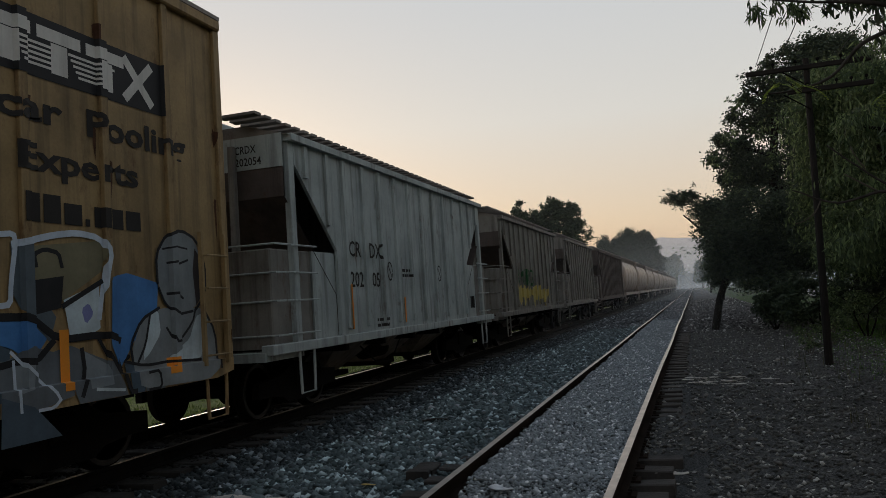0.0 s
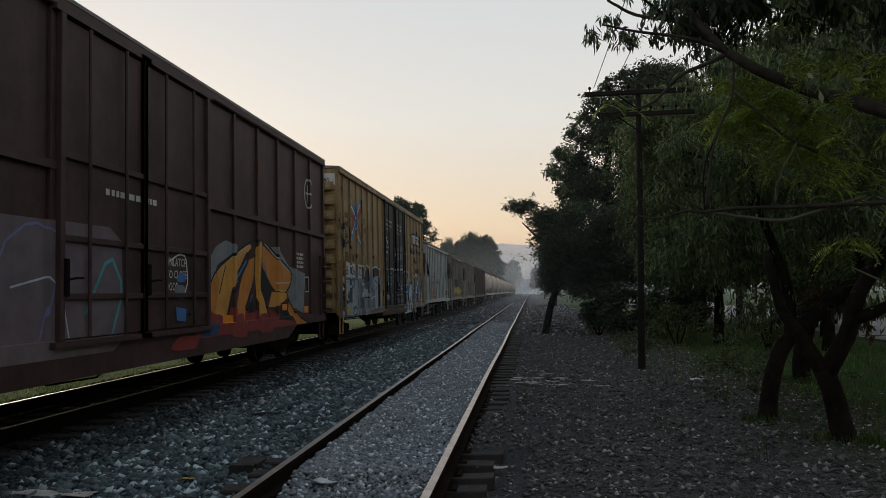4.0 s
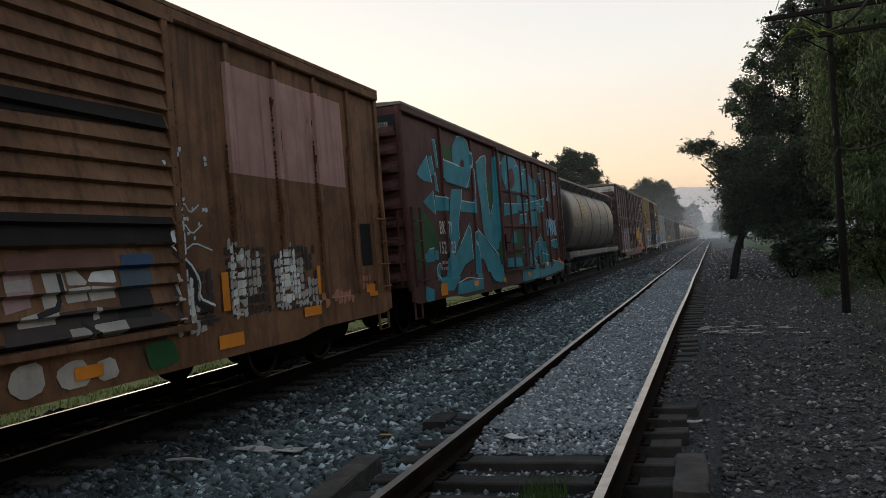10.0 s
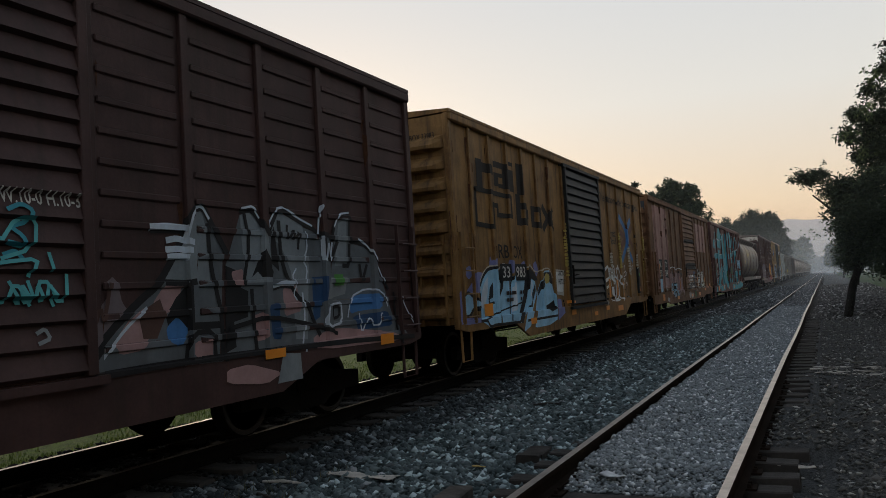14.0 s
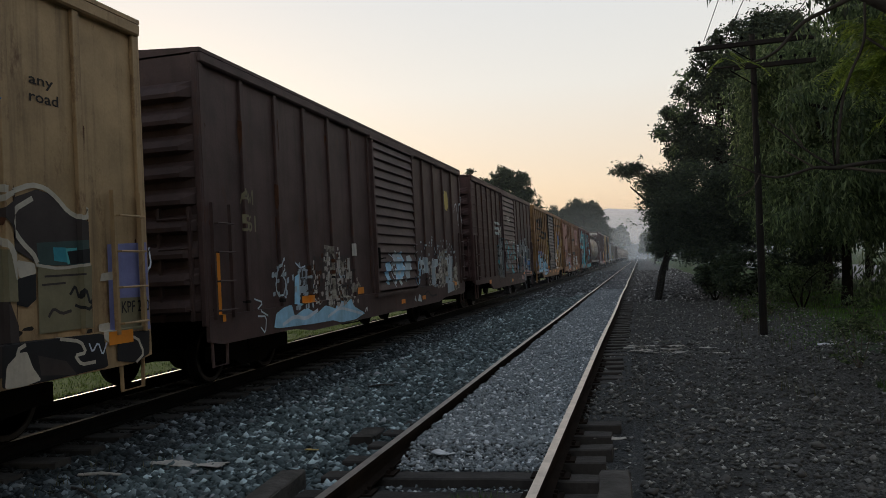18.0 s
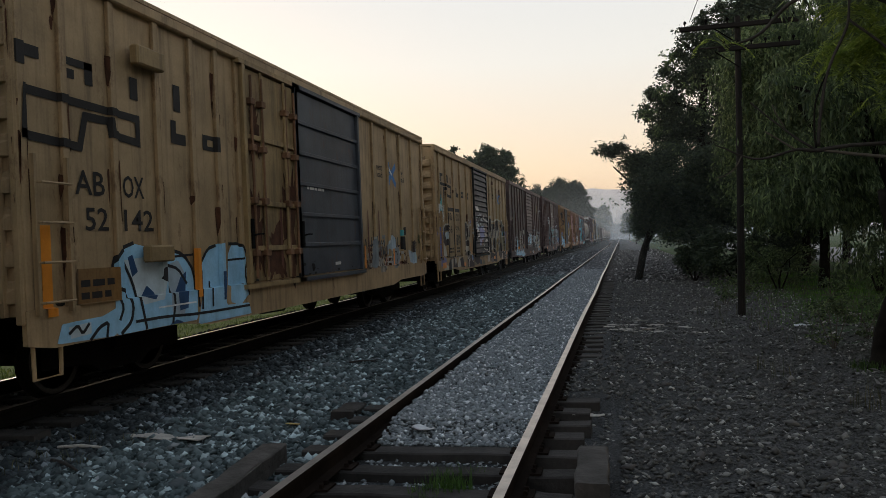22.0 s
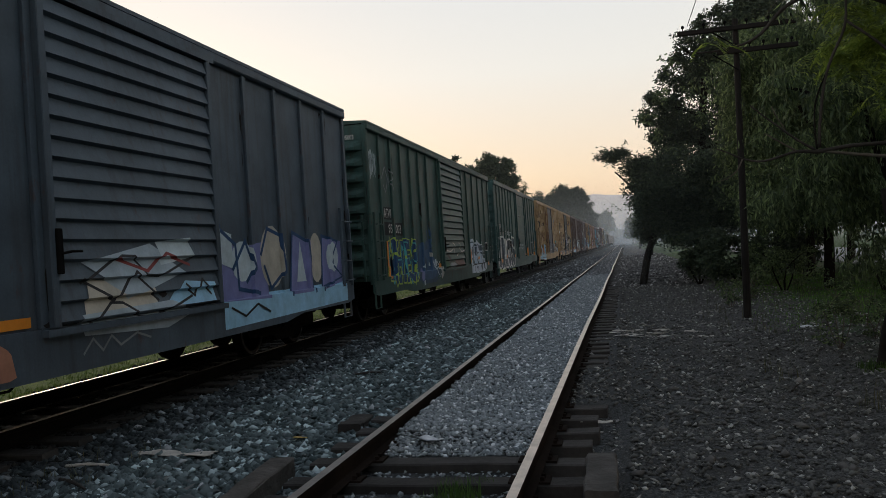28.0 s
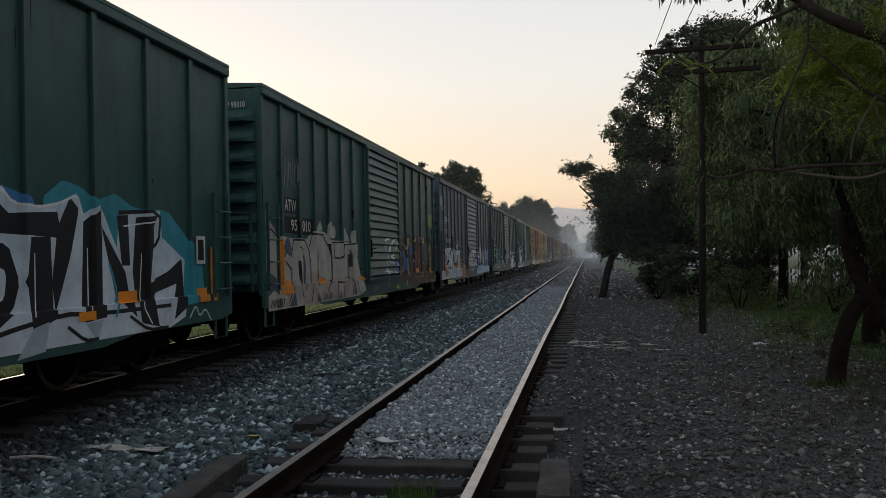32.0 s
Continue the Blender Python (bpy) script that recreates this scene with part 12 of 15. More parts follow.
def eye_letters(c):
    """The trailing end of the spiked piece: salmon shapes, icy ground, black hooks."""
    c["coat"] = 0.0035
    patch(c, "ice", [(0.12, 0.66), (0.32, 1.27), (0.73, 1.01), (1.13, 1.06), (1.22, 1.85), (2.28, 1.91), (2.79, 1.67), (3.4, 1.8), (3.8, 0.6), (1.12, 0.66)])
    patch(c, "salmon", [(0.44, 1.89), (1.21, 1.94), (1.26, 1.33), (0.87, 1.05), (0.46, 1.46)], 0.08)
    patch(c, "salmon", [(0.74, 1.08), (1.31, 1.19), (1.42, 0.8), (1.03, 0.76)])
    patch(c, "black", [(0.36, 1.55), (0.63, 1.16), (1.21, 0.94), (0.69, 1.01), (0.36, 1.28)], 0.08)
    patch(c, "black", [(1.29, 1.81), (1.52, 1.52), (1.34, 1.23), (1.96, 1.51), (1.79, 1.69), (2.26, 1.8), (1.67, 1.22), (1.31, 1.04)])
    patch(c, "black", [(2.4, 1.8), (2.71, 1.17), (2.46, 0.97), (2.2, 1.4)])
    patch(c, "gold", [(1.59, 0.64), (1.89, 1.06), (2.2, 1.07), (2.11, 0.79)])
    patch(c, "black", [(0.63, 1.81), (0.83, 1.72), (0.73, 1.61)])
    stroke(c, "black", 0.03, [(1.43, 0.84), (1.92, 1.21), (2.32, 0.78)])
    stroke(c, "black", 0.03, [(2.8, 1.75), (3.1, 0.93), (3.5, 1.46)])
    stroke(c, "black", 0.03, [(0.5, 0.81), (0.73, 0.97), (0.87, 0.78)])
    stroke(c, "black", 0.02, [(0.59, 1.45), (0.66, 1.36)])
    stroke(c, "black", 0.02, [(0.91, 1.53), (0.97, 1.44)])
    stroke(c, "white", 0.03, [(1.25, 1.85), (2.28, 1.91)])
    stroke(c, "pale", 0.03, [(0.58, 3.67), (0.86, 3.46), (0.58, 3.27), (1.05, 3.6)])
    stroke(c, "pale", 0.03, [(1.33, 2.96), (1.6, 3.18), (1.81, 2.98), (1.96, 3.16)])
    stroke(c, "pale", 0.025, [(0.44, 2.17), (0.67, 2.41), (0.81, 2.2), (0.62, 2.31)])


def violet_letters(c):
    """Violet and cream letters over a sky blue cloud, running back onto the door's foot."""
    daub(c, "sky", 0.006, [[(9.9, 0.66), (14.8, 0.72), (14.8, 1.1), (9.9, 1.1)], [(8.4, 1.1), (9.6, 1.1), (9.6, 1.35), (8.9, 1.4)]])
    daub(c, "violet", 0.008, [[(9.9, 1.05), (11.4, 1.0), (11.4, 1.9), (10.4, 1.8), (9.9, 2.1)], [(12.2, 1.0), (13.1, 1.0), (13.2, 1.9), (12.4, 2.05)], [(13.6, 1.0), (14.7, 1.1), (14.7, 1.9), (13.7, 2.0)]])
    daub(c, "cream", 0.010, [oval(11.6, 1.65, 0.42, 0.5), oval(13.4, 1.6, 0.3, 0.45), [(7.0, 1.12), (8.3, 1.12), (8.2, 1.4), (7.1, 1.5)]])
    daub(c, "pale", 0.012, [oval(10.6, 1.6, 0.35, 0.3), [(12.5, 1.2), (12.7, 1.9), (12.9, 1.2)], oval(14.2, 1.6, 0.3, 0.3), [(9.9, 1.6), (10.3, 1.5), (10.3, 2.0), (9.9, 2.08)]])
    line(c, "navy", 0.014, 0.06, [[(9.9, 2.1), (10.4, 1.85), (10.45, 1.2), (11.1, 1.1)], [(10.3, 1.5), (10.7, 1.9), (10.95, 1.5), (10.7, 1.3)], [(11.2, 1.7), (11.45, 2.1), (11.9, 2.0), (12.0, 1.4), (11.5, 1.15), (11.3, 1.5)], [(12.2, 1.0), (12.4, 2.05), (13.0, 1.9), (13.2, 1.0)], [(13.6, 1.0), (13.7, 2.0), (14.5, 1.9), (14.1, 1.5), (14.7, 1.2), (13.7, 1.05)]])
    line(c, "black", 0.014, 0.035, [[(7.0, 1.5), (7.5, 1.25), (7.9, 1.55), (8.3, 1.2)], [(8.9, 1.35), (9.1, 1.2), (9.3, 1.4), (9.5, 1.2)], [(10.1, 0.95), (10.5, 0.8), (10.9, 0.95), (11.3, 0.8)]])
    line(c, "red", 0.013, 0.04, [[(7.6, 1.7), (8.1, 1.55), (8.5, 1.75), (9.0, 1.6)]])
    line(c, "grey", 0.012, 0.025, [[(7.0, 0.74), (7.15, 0.88), (7.3, 0.74), (7.45, 0.88), (7.6, 0.76), (7.9, 0.86), (8.15, 0.78)]], "tag")


def masked_letters(c):
    """Brown and blue interlocking letters with black fields, white contours and lime flashes."""
    c["coat"] = 0.0055
    patch(c, "dark", [(9.29, 1.55), (9.79, 1.69), (10.03, 2.04), (10.32, 2.15), (10.86, 2.13), (11.48, 2.18), (12.68, 2.26), (13.64, 2.2), (14.54, 2.27), (15.52, 2.03), (15.34, 0.89), (13.63, 0.64), (10.71, 0.75), (9.29, 1.06)])
    patch(c, "mauve", [(9.81, 1.72), (10.63, 1.67), (10.69, 1.14), (10.27, 1.07), (10.13, 1.38), (9.83, 1.56)])
    patch(c, "umber", [(9.83, 1.62), (10.61, 1.56), (10.63, 1.37), (10.08, 1.38), (9.82, 1.46)])
    patch(c, "blue", [(9.77, 1.75), (9.95, 1.78), (10.28, 1.71), (10.64, 1.77), (10.8, 1.59), (11.02, 1.41), (10.95, 1.19), (10.75, 1.1), (10.68, 1.35), (10.56, 1.64), (9.83, 1.6), (9.75, 1.53)], 0.08)
    patch(c, "blue", [(9.34, 1.24), (9.4, 1.48), (9.62, 1.5), (9.81, 1.41), (10.06, 1.19), (10.1, 1.08), (9.58, 1.13)], 0.08)
    patch(c, "lime", [(9.59, 1.91), (9.71, 1.92), (9.8, 2.01), (9.92, 2.01), (9.88, 1.78), (9.79, 1.72), (9.72, 1.54), (9.58, 1.55), (9.57, 1.72)])
    patch(c, "dark", [(9.96, 1.81), (10.08, 2.01), (10.26, 2.08), (10.23, 1.78)], 0.1)
    patch(c, "umber", [(10.67, 2.05), (10.84, 1.95), (10.95, 1.77), (10.86, 1.56), (10.7, 1.77)])
    patch(c, "lime", [(10.93, 2.17), (11.1, 2.12), (11.38, 2.2), (11.31, 1.95), (11.2, 1.8), (11.09, 1.8), (10.98, 1.99)])
    patch(c, "black", [(10.87, 2.24), (11.49, 2.3), (11.48, 2.18), (10.86, 2.14)])
    patch(c, "pink", [(10.84, 1.91), (10.97, 1.93), (10.98, 1.83), (10.85, 1.81)])
    patch(c, "blue", [(11.42, 2.07), (11.61, 2.07), (11.73, 1.84), (11.94, 1.68), (11.63, 1.65), (11.74, 1.29), (11.59, 1.29), (11.52, 1.65), (11.44, 1.84)], 0.05)
    patch(c, "sandy", [(11.01, 1.33), (11.38, 1.35), (11.38, 0.97), (11.0, 0.97)])
    patch(c, "umber", [(11.67, 1.3), (11.92, 1.52), (12.13, 1.27), (12.19, 1.03), (11.7, 0.95), (11.48, 0.97)])
    patch(c, "brown", [(12.32, 1.71), (12.72, 1.83), (13.22, 2.1), (13.27, 1.74), (13.14, 1.48), (12.93, 1.32), (12.56, 1.29), (12.27, 1.27)])
    patch(c, "umber", [(12.29, 1.22), (13.32, 1.39), (13.6, 1.19), (13.69, 0.78), (13.42, 0.66), (12.14, 0.67), (12.09, 0.95)])
    patch(c, "umber", [(11.4, 0.9), (12.09, 0.91), (12.06, 0.64), (11.37, 0.67)])
    patch(c, "lime", [(11.92, 2.09), (12.08, 2.14), (12.42, 2.21), (12.38, 2.04), (11.99, 2.04)])
    patch(c, "lime", [(13.49, 2.19), (13.68, 2.22), (13.66, 2.03), (13.45, 1.99)])
    patch(c, "lime", [(14.56, 1.97), (14.8, 2.08), (14.71, 1.83), (14.49, 1.63), (14.47, 1.83)])
    patch(c, "lime", [(13.04, 1.05), (13.18, 1.08), (13.22, 0.91), (13.02, 0.89)])
    patch(c, "lime", [(10.75, 0.82), (10.88, 0.85), (10.9, 0.69), (10.77, 0.69)])
    patch(c, "lime", [(9.38, 0.66), (9.55, 0.76), (9.72, 0.72), (9.79, 0.62)], 0.1)
    patch(c, "lime", [(15.19, 0.8), (15.39, 0.89), (15.3, 0.64)])
    patch(c, "pink", [(12.18, 1.92), (12.35, 1.94), (12.34, 1.85), (12.17, 1.84)])
    patch(c, "pink", [(12.16, 1.76), (12.33, 1.75), (12.31, 1.66), (12.15, 1.66)])
    patch(c, "pink", [(12.17, 1.55), (12.32, 1.55), (12.31, 1.47), (12.16, 1.47)])
    patch(c, "pink", [(12.99, 2.22), (13.18, 2.25), (13.17, 2.14), (12.98, 2.12)])
    patch(c, "black", [(12.32, 2.08), (12.52, 2.09), (12.36, 1.75), (12.28, 1.76)])
    patch(c, "slate", [(13.4, 1.92), (13.84, 2.11), (14.27, 2.02), (14.17, 1.35), (13.71, 1.19), (13.39, 1.56)])
    patch(c, "steelblue", [(13.78, 1.74), (14.24, 1.83), (14.15, 1.26), (13.82, 1.23)], 0.1)
    patch(c, "umber", [(13.76, 1.09), (14.36, 1.1), (14.31, 0.72), (13.75, 0.74)])
    patch(c, "black", [(10.26, 2.08), (10.4, 2.12), (10.46, 1.84), (10.36, 1.78)])
    patch(c, "black", [(11.31, 1.32), (11.44, 1.27), (11.63, 0.95), (11.34, 0.98)])
    patch(c, "black", [(12.22, 1.27), (12.4, 1.09), (12.26, 0.94)])
    patch(c, "black", [(10.02, 1.39), (10.53, 1.36), (10.29, 1.27), (10.07, 1.31)])
    stroke(c, "black", 0.05, [(9.38, 1.48), (9.62, 1.55), (9.93, 1.49), (10.13, 1.35)])
    stroke(c, "black", 0.06, [(9.77, 1.75), (10.01, 1.83), (10.36, 1.74)])
    stroke(c, "black", 0.05, [(10.36, 1.78), (10.61, 1.49), (10.66, 1.14)])
    stroke(c, "pale", 0.03, [(10.37, 2.15), (10.4, 1.95), (10.53, 1.93)])
    stroke(c, "pale", 0.025, [(10.74, 1.95), (10.89, 1.77), (10.97, 1.66)])
    stroke(c, "pale", 0.025, [(10.13, 1.91), (10.06, 1.75), (10.16, 1.65)])
    stroke(c, "pale", 0.025, [(11.55, 2.18), (11.67, 1.99), (11.81, 1.88)])
    stroke(c, "pale", 0.025, [(11.89, 1.52), (12.06, 1.32), (12.28, 1.14)])
    stroke(c, "pale", 0.03, [(12.77, 2.22), (12.94, 2.09), (13.22, 2.05)])
    stroke(c, "pale", 0.025, [(13.22, 1.66), (13.33, 1.43), (13.61, 1.28), (13.67, 0.92), (13.68, 0.69)])
    stroke(c, "pale", 0.025, [(14.33, 2.02), (14.35, 1.64), (14.41, 1.39)])
    stroke(c, "pale", 0.02, [(14.31, 1.54), (14.66, 1.51), (14.63, 1.29), (14.32, 1.28), (14.31, 1.54)])
    stroke(c, "pale", 0.02, [(9.81, 1.37), (10.01, 1.26), (10.1, 1.12)])
    stroke(c, "pale", 0.02, [(12.77, 1.49), (12.94, 1.4), (13.01, 1.23)])
    stroke(c, "black", 0.05, [(11.47, 2.11), (11.5, 1.76), (11.31, 1.32)])
    stroke(c, "black", 0.05, [(12.06, 2.0), (12.25, 1.51), (12.3, 1.26)])
    stroke(c, "black", 0.04, [(13.21, 2.01), (13.35, 1.56), (13.73, 1.37)])
    stroke(c, "black", 0.04, [(14.41, 2.22), (14.22, 1.73), (14.5, 1.24)])
    stroke(c, "black", 0.04, [(11.78, 0.98), (12.88, 0.97), (13.79, 1.0)])
    stroke(c, "grey", 0.02, [(11.85, 0.93), (12.88, 0.93)])
    stroke(c, "black", 0.04, [(14.61, 1.14), (14.79, 0.73), (15.2, 0.9)])
    stroke(c, "grey", 0.03, [(14.68, 0.84), (14.78, 0.63), (15.3, 0.69)])
    stroke(c, "orange", 0.04, [(12.37, 1.18), (12.76, 1.17)])
    patch(c, "orange", [(14.42, 1.15), (14.81, 1.18), (14.75, 0.98), (14.41, 0.98)], 0.1)


def door_ghosts(c):
    """Drawn-out white strokes across the door's ribs, and a line of chalk on the sill."""
    c["coat"] = 0.0055
    stroke(c, "pale", 0.05, [(8.08, 2.01), (8.36, 2.07), (8.7, 2.09)])
    stroke(c, "pale", 0.06, [(9.25, 2.04), (8.98, 2.02), (8.81, 1.96), (8.69, 1.91), (8.6, 1.8), (8.48, 1.72), (8.42, 1.66)])
    stroke(c, "pale", 0.05, [(8.98, 2.02), (9.25, 2.06), (9.28, 1.91), (9.2, 1.73)])
    stroke(c, "pale", 0.09, [(8.47, 1.72), (8.64, 1.82), (8.77, 1.91)])
    stroke(c, "pale", 0.035, [(9.39, 2.09), (9.51, 2.06), (9.44, 1.91), (9.36, 1.79)])
    stroke(c, "pale", 0.03, [(9.49, 2.16), (9.52, 1.97), (9.39, 1.79)])
    stroke(c, "pale", 0.05, [(9.2, 1.7), (9.12, 1.64), (8.95, 1.61), (8.7, 1.58), (8.82, 1.52), (9.03, 1.53)])
    stroke(c, "pale", 0.05, [(8.42, 1.66), (8.37, 1.48), (8.31, 1.37)])
    stroke(c, "pale", 0.04, [(8.61, 1.46), (8.76, 1.4), (8.93, 1.42), (9.1, 1.38)])
    stroke(c, "pale", 0.1, [(8.3, 1.24), (8.43, 1.15), (8.56, 1.0)])
    stroke(c, "pale", 0.05, [(8.56, 1.05), (8.66, 0.93)])
    stroke(c, "pale", 0.04, [(8.3, 1.24), (8.27, 1.08), (8.17, 1.01)])
    stroke(c, "pale", 0.02, [(8.15, 2.06), (8.12, 1.65), (8.05, 1.62)])
    stroke(c, "pale", 0.03, [(8.07, 1.85), (8.28, 1.88), (8.65, 1.91)])
    stroke(c, "pale", 0.025, [(8.02, 1.18), (8.59, 1.15), (9.44, 1.12)])
    stroke(c, "pale", 0.03, [(9.17, 1.17), (9.34, 1.09), (9.35, 0.94)])
    stroke(c, "grey", 0.022, [(8.48, 0.79), (8.49, 0.7)])
    stroke(c, "grey", 0.022, [(8.56, 0.79), (8.56, 0.7)])
    words(c, "ONE", 7.0, 0.66, 0.15, SPRAY["grey"], 0.42, 0.01, shear=0.2)
    words(c, "UP", 8.5, 0.72, 0.15, SPRAY["grey"], 0.3, 0.01, shear=0.2)


def round_letters(c):
    """CURIOUS in fat round letters: a white halo, a dark rim and a slate fill."""
    w, d = 0.74, 0.26
    at = [0.72 + w * i for i in range(7)]
    paths = [arc(at[0], 1.36, d, 0.5, 50, 310),
             [(at[1] - d, 1.9)] + arc(at[1], 1.15, d, 0.32, 180, 360) + [(at[1] + d, 1.9)],
             [(at[2] - d, 0.82), (at[2] - d, 1.88)] + arc(at[2] - 0.05, 1.6, 0.28, 0.27, 90, -90) + [(at[2] + d, 0.84)],
             [(at[3] - 0.08, 0.84), (at[3] - 0.08, 1.5)],
             arc(at[4] - 0.08, 1.3, 0.26, 0.44, 90, 450, 18),
             [(at[5] - d, 1.8)] + arc(at[5] - 0.03, 1.12, 0.22, 0.28, 180, 360) + [(at[5] + 0.18, 1.75)],
             arc(at[6] - 0.05, 1.68, 0.24, 0.24, 30, 270, 10) + arc(at[6] - 0.05, 1.14, 0.25, 0.28, 90, -160, 10)]
    daub(c, "white", 0.005, [[(0.35, 0.68), (5.35, 0.68), (5.5, 1.3), (5.3, 1.95), (4.3, 1.75), (2.6, 2.02), (0.4, 2.05)]], "spray_cloud")
    for i, p in enumerate(paths):
        line(c, "white", 0.007 + 0.0003 * i, 0.50, [p], "graffiti_halo")
        line(c, "black", 0.0105 + 0.0003 * i, 0.33, [p])
        line(c, "steelblue", 0.0135 + 0.0003 * i, 0.27, [p], "graffiti_fill")
    daub(c, "steelblue", 0.014, [oval(at[3] - 0.08, 1.78, 0.1, 0.11)])
    line(c, "slate", 0.018, 0.03, [[(0.4, 0.75), (1.3, 0.7), (2.1, 0.78), (3.0, 0.7), (3.9, 0.78), (4.6, 0.7), (5.3, 0.8)]])
    line(c, "pale", 0.012, 0.03, [[(3.0, 2.2), (3.0, 2.5)], [(2.86, 2.35), (3.14, 2.35)], [(5.9, 1.3), (5.9, 1.6)], [(5.75, 1.45), (6.05, 1.45)]], "tag")


def cut_letters(c):
    """Wide cream letters cut apart by thin black lines, with ragged white ghosts above and a brown fade below."""
    daub(c, "bone", 0.006, [[(0.15, 0.64), (5.75, 0.64), (6.25, 0.75), (5.85, 1.3), (5.5, 1.9), (4.5, 1.95), (3.6, 1.95), (3.4, 2.1), (2.9, 2.16), (2.5, 2.1), (2.25, 1.95), (1.5, 1.95), (0.7, 1.98), (0.6, 2.1), (0.15, 2.1)]])
    daub(c, "bone", 0.007, [[(2.8, 2.15), (3.05, 2.35), (3.2, 2.15)], [(3.35, 2.0), (3.5, 2.1), (3.55, 2.35), (3.65, 2.35), (3.7, 2.0)], [(4.5, 1.95), (4.6, 2.3), (4.75, 2.25), (5.1, 1.95)], [(0.15, 2.1), (0.15, 2.5), (0.35, 2.25), (0.6, 2.1)], oval(3.9, 2.13, 0.17, 0.14), oval(5.4, 2.05, 0.24, 0.17), oval(5.65, 1.75, 0.13, 0.16)])
    daub(c, "blush", 0.009, [[(0.9, 0.66), (5.7, 0.66), (5.3, 1.15), (3.4, 1.1), (2.6, 1.3), (1.2, 1.1)]], "spray_fade")
    daub(c, "slate", 0.012, [[(0.98, 1.85), (1.25, 1.98), (1.4, 1.75), (1.35, 1.6), (0.8, 1.75)], [(0.15, 1.35), (0.4, 1.3), (0.65, 1.2), (0.65, 0.9), (0.4, 1.0), (0.15, 0.9)], [(1.1, 0.66), (1.5, 0.66), (1.4, 0.95)], [(5.2, 0.68), (5.45, 0.7), (5.25, 1.1)], [(5.1, 1.6), (5.35, 1.55), (5.2, 1.75), (5.05, 1.75)], [(4.05, 0.66), (4.25, 0.66), (4.2, 0.85)], [(2.65, 0.66), (2.9, 0.66), (2.68, 0.85)], [(2.02, 1.7), (2.15, 1.4), (2.1, 1.0), (1.98, 1.1)]])
    line(c, "black", 0.014, 0.035, [[(0.15, 2.1), (0.45, 2.08), (0.65, 1.98)], [(0.8, 1.75), (1.1, 1.5), (1.38, 1.35), (1.38, 1.0), (1.1, 0.75)], [(1.38, 1.6), (1.5, 1.92), (2.1, 1.92), (2.35, 1.7), (2.42, 1.4), (2.42, 0.95), (2.3, 0.7)], [(1.75, 1.5), (1.8, 0.9), (1.85, 0.8)], [(1.78, 1.78), (2.0, 1.6), (2.1, 1.3), (2.0, 0.95)],
                                    [(2.35, 1.8), (2.55, 2.06), (3.2, 2.06), (3.45, 1.85), (3.6, 1.85)], [(2.75, 1.7), (2.7, 1.4), (2.75, 1.0)], [(3.55, 1.85), (3.6, 1.1), (3.3, 0.85)], [(3.65, 1.9), (4.5, 1.92), (4.55, 1.65), (4.4, 1.55), (3.95, 1.57), (3.92, 1.88)], [(3.65, 1.1), (3.6, 1.75)], [(4.5, 1.85), (5.45, 1.9), (5.6, 1.7)], [(5.0, 1.6), (4.95, 1.1), (5.2, 1.0), (5.1, 0.7)], [(4.0, 0.66), (4.0, 1.02), (4.5, 1.0), (4.4, 0.68)], [(5.5, 1.0), (5.7, 0.7)]])
    scrawl(c, 3.0, 3.6, 0.68, 0.82, SPRAY["black"], 0.02, 5, 182, 0.02)
    scrawl(c, 0.25, 0.85, 0.68, 0.84, SPRAY["black"], 0.025, 6, 181, 0.02)


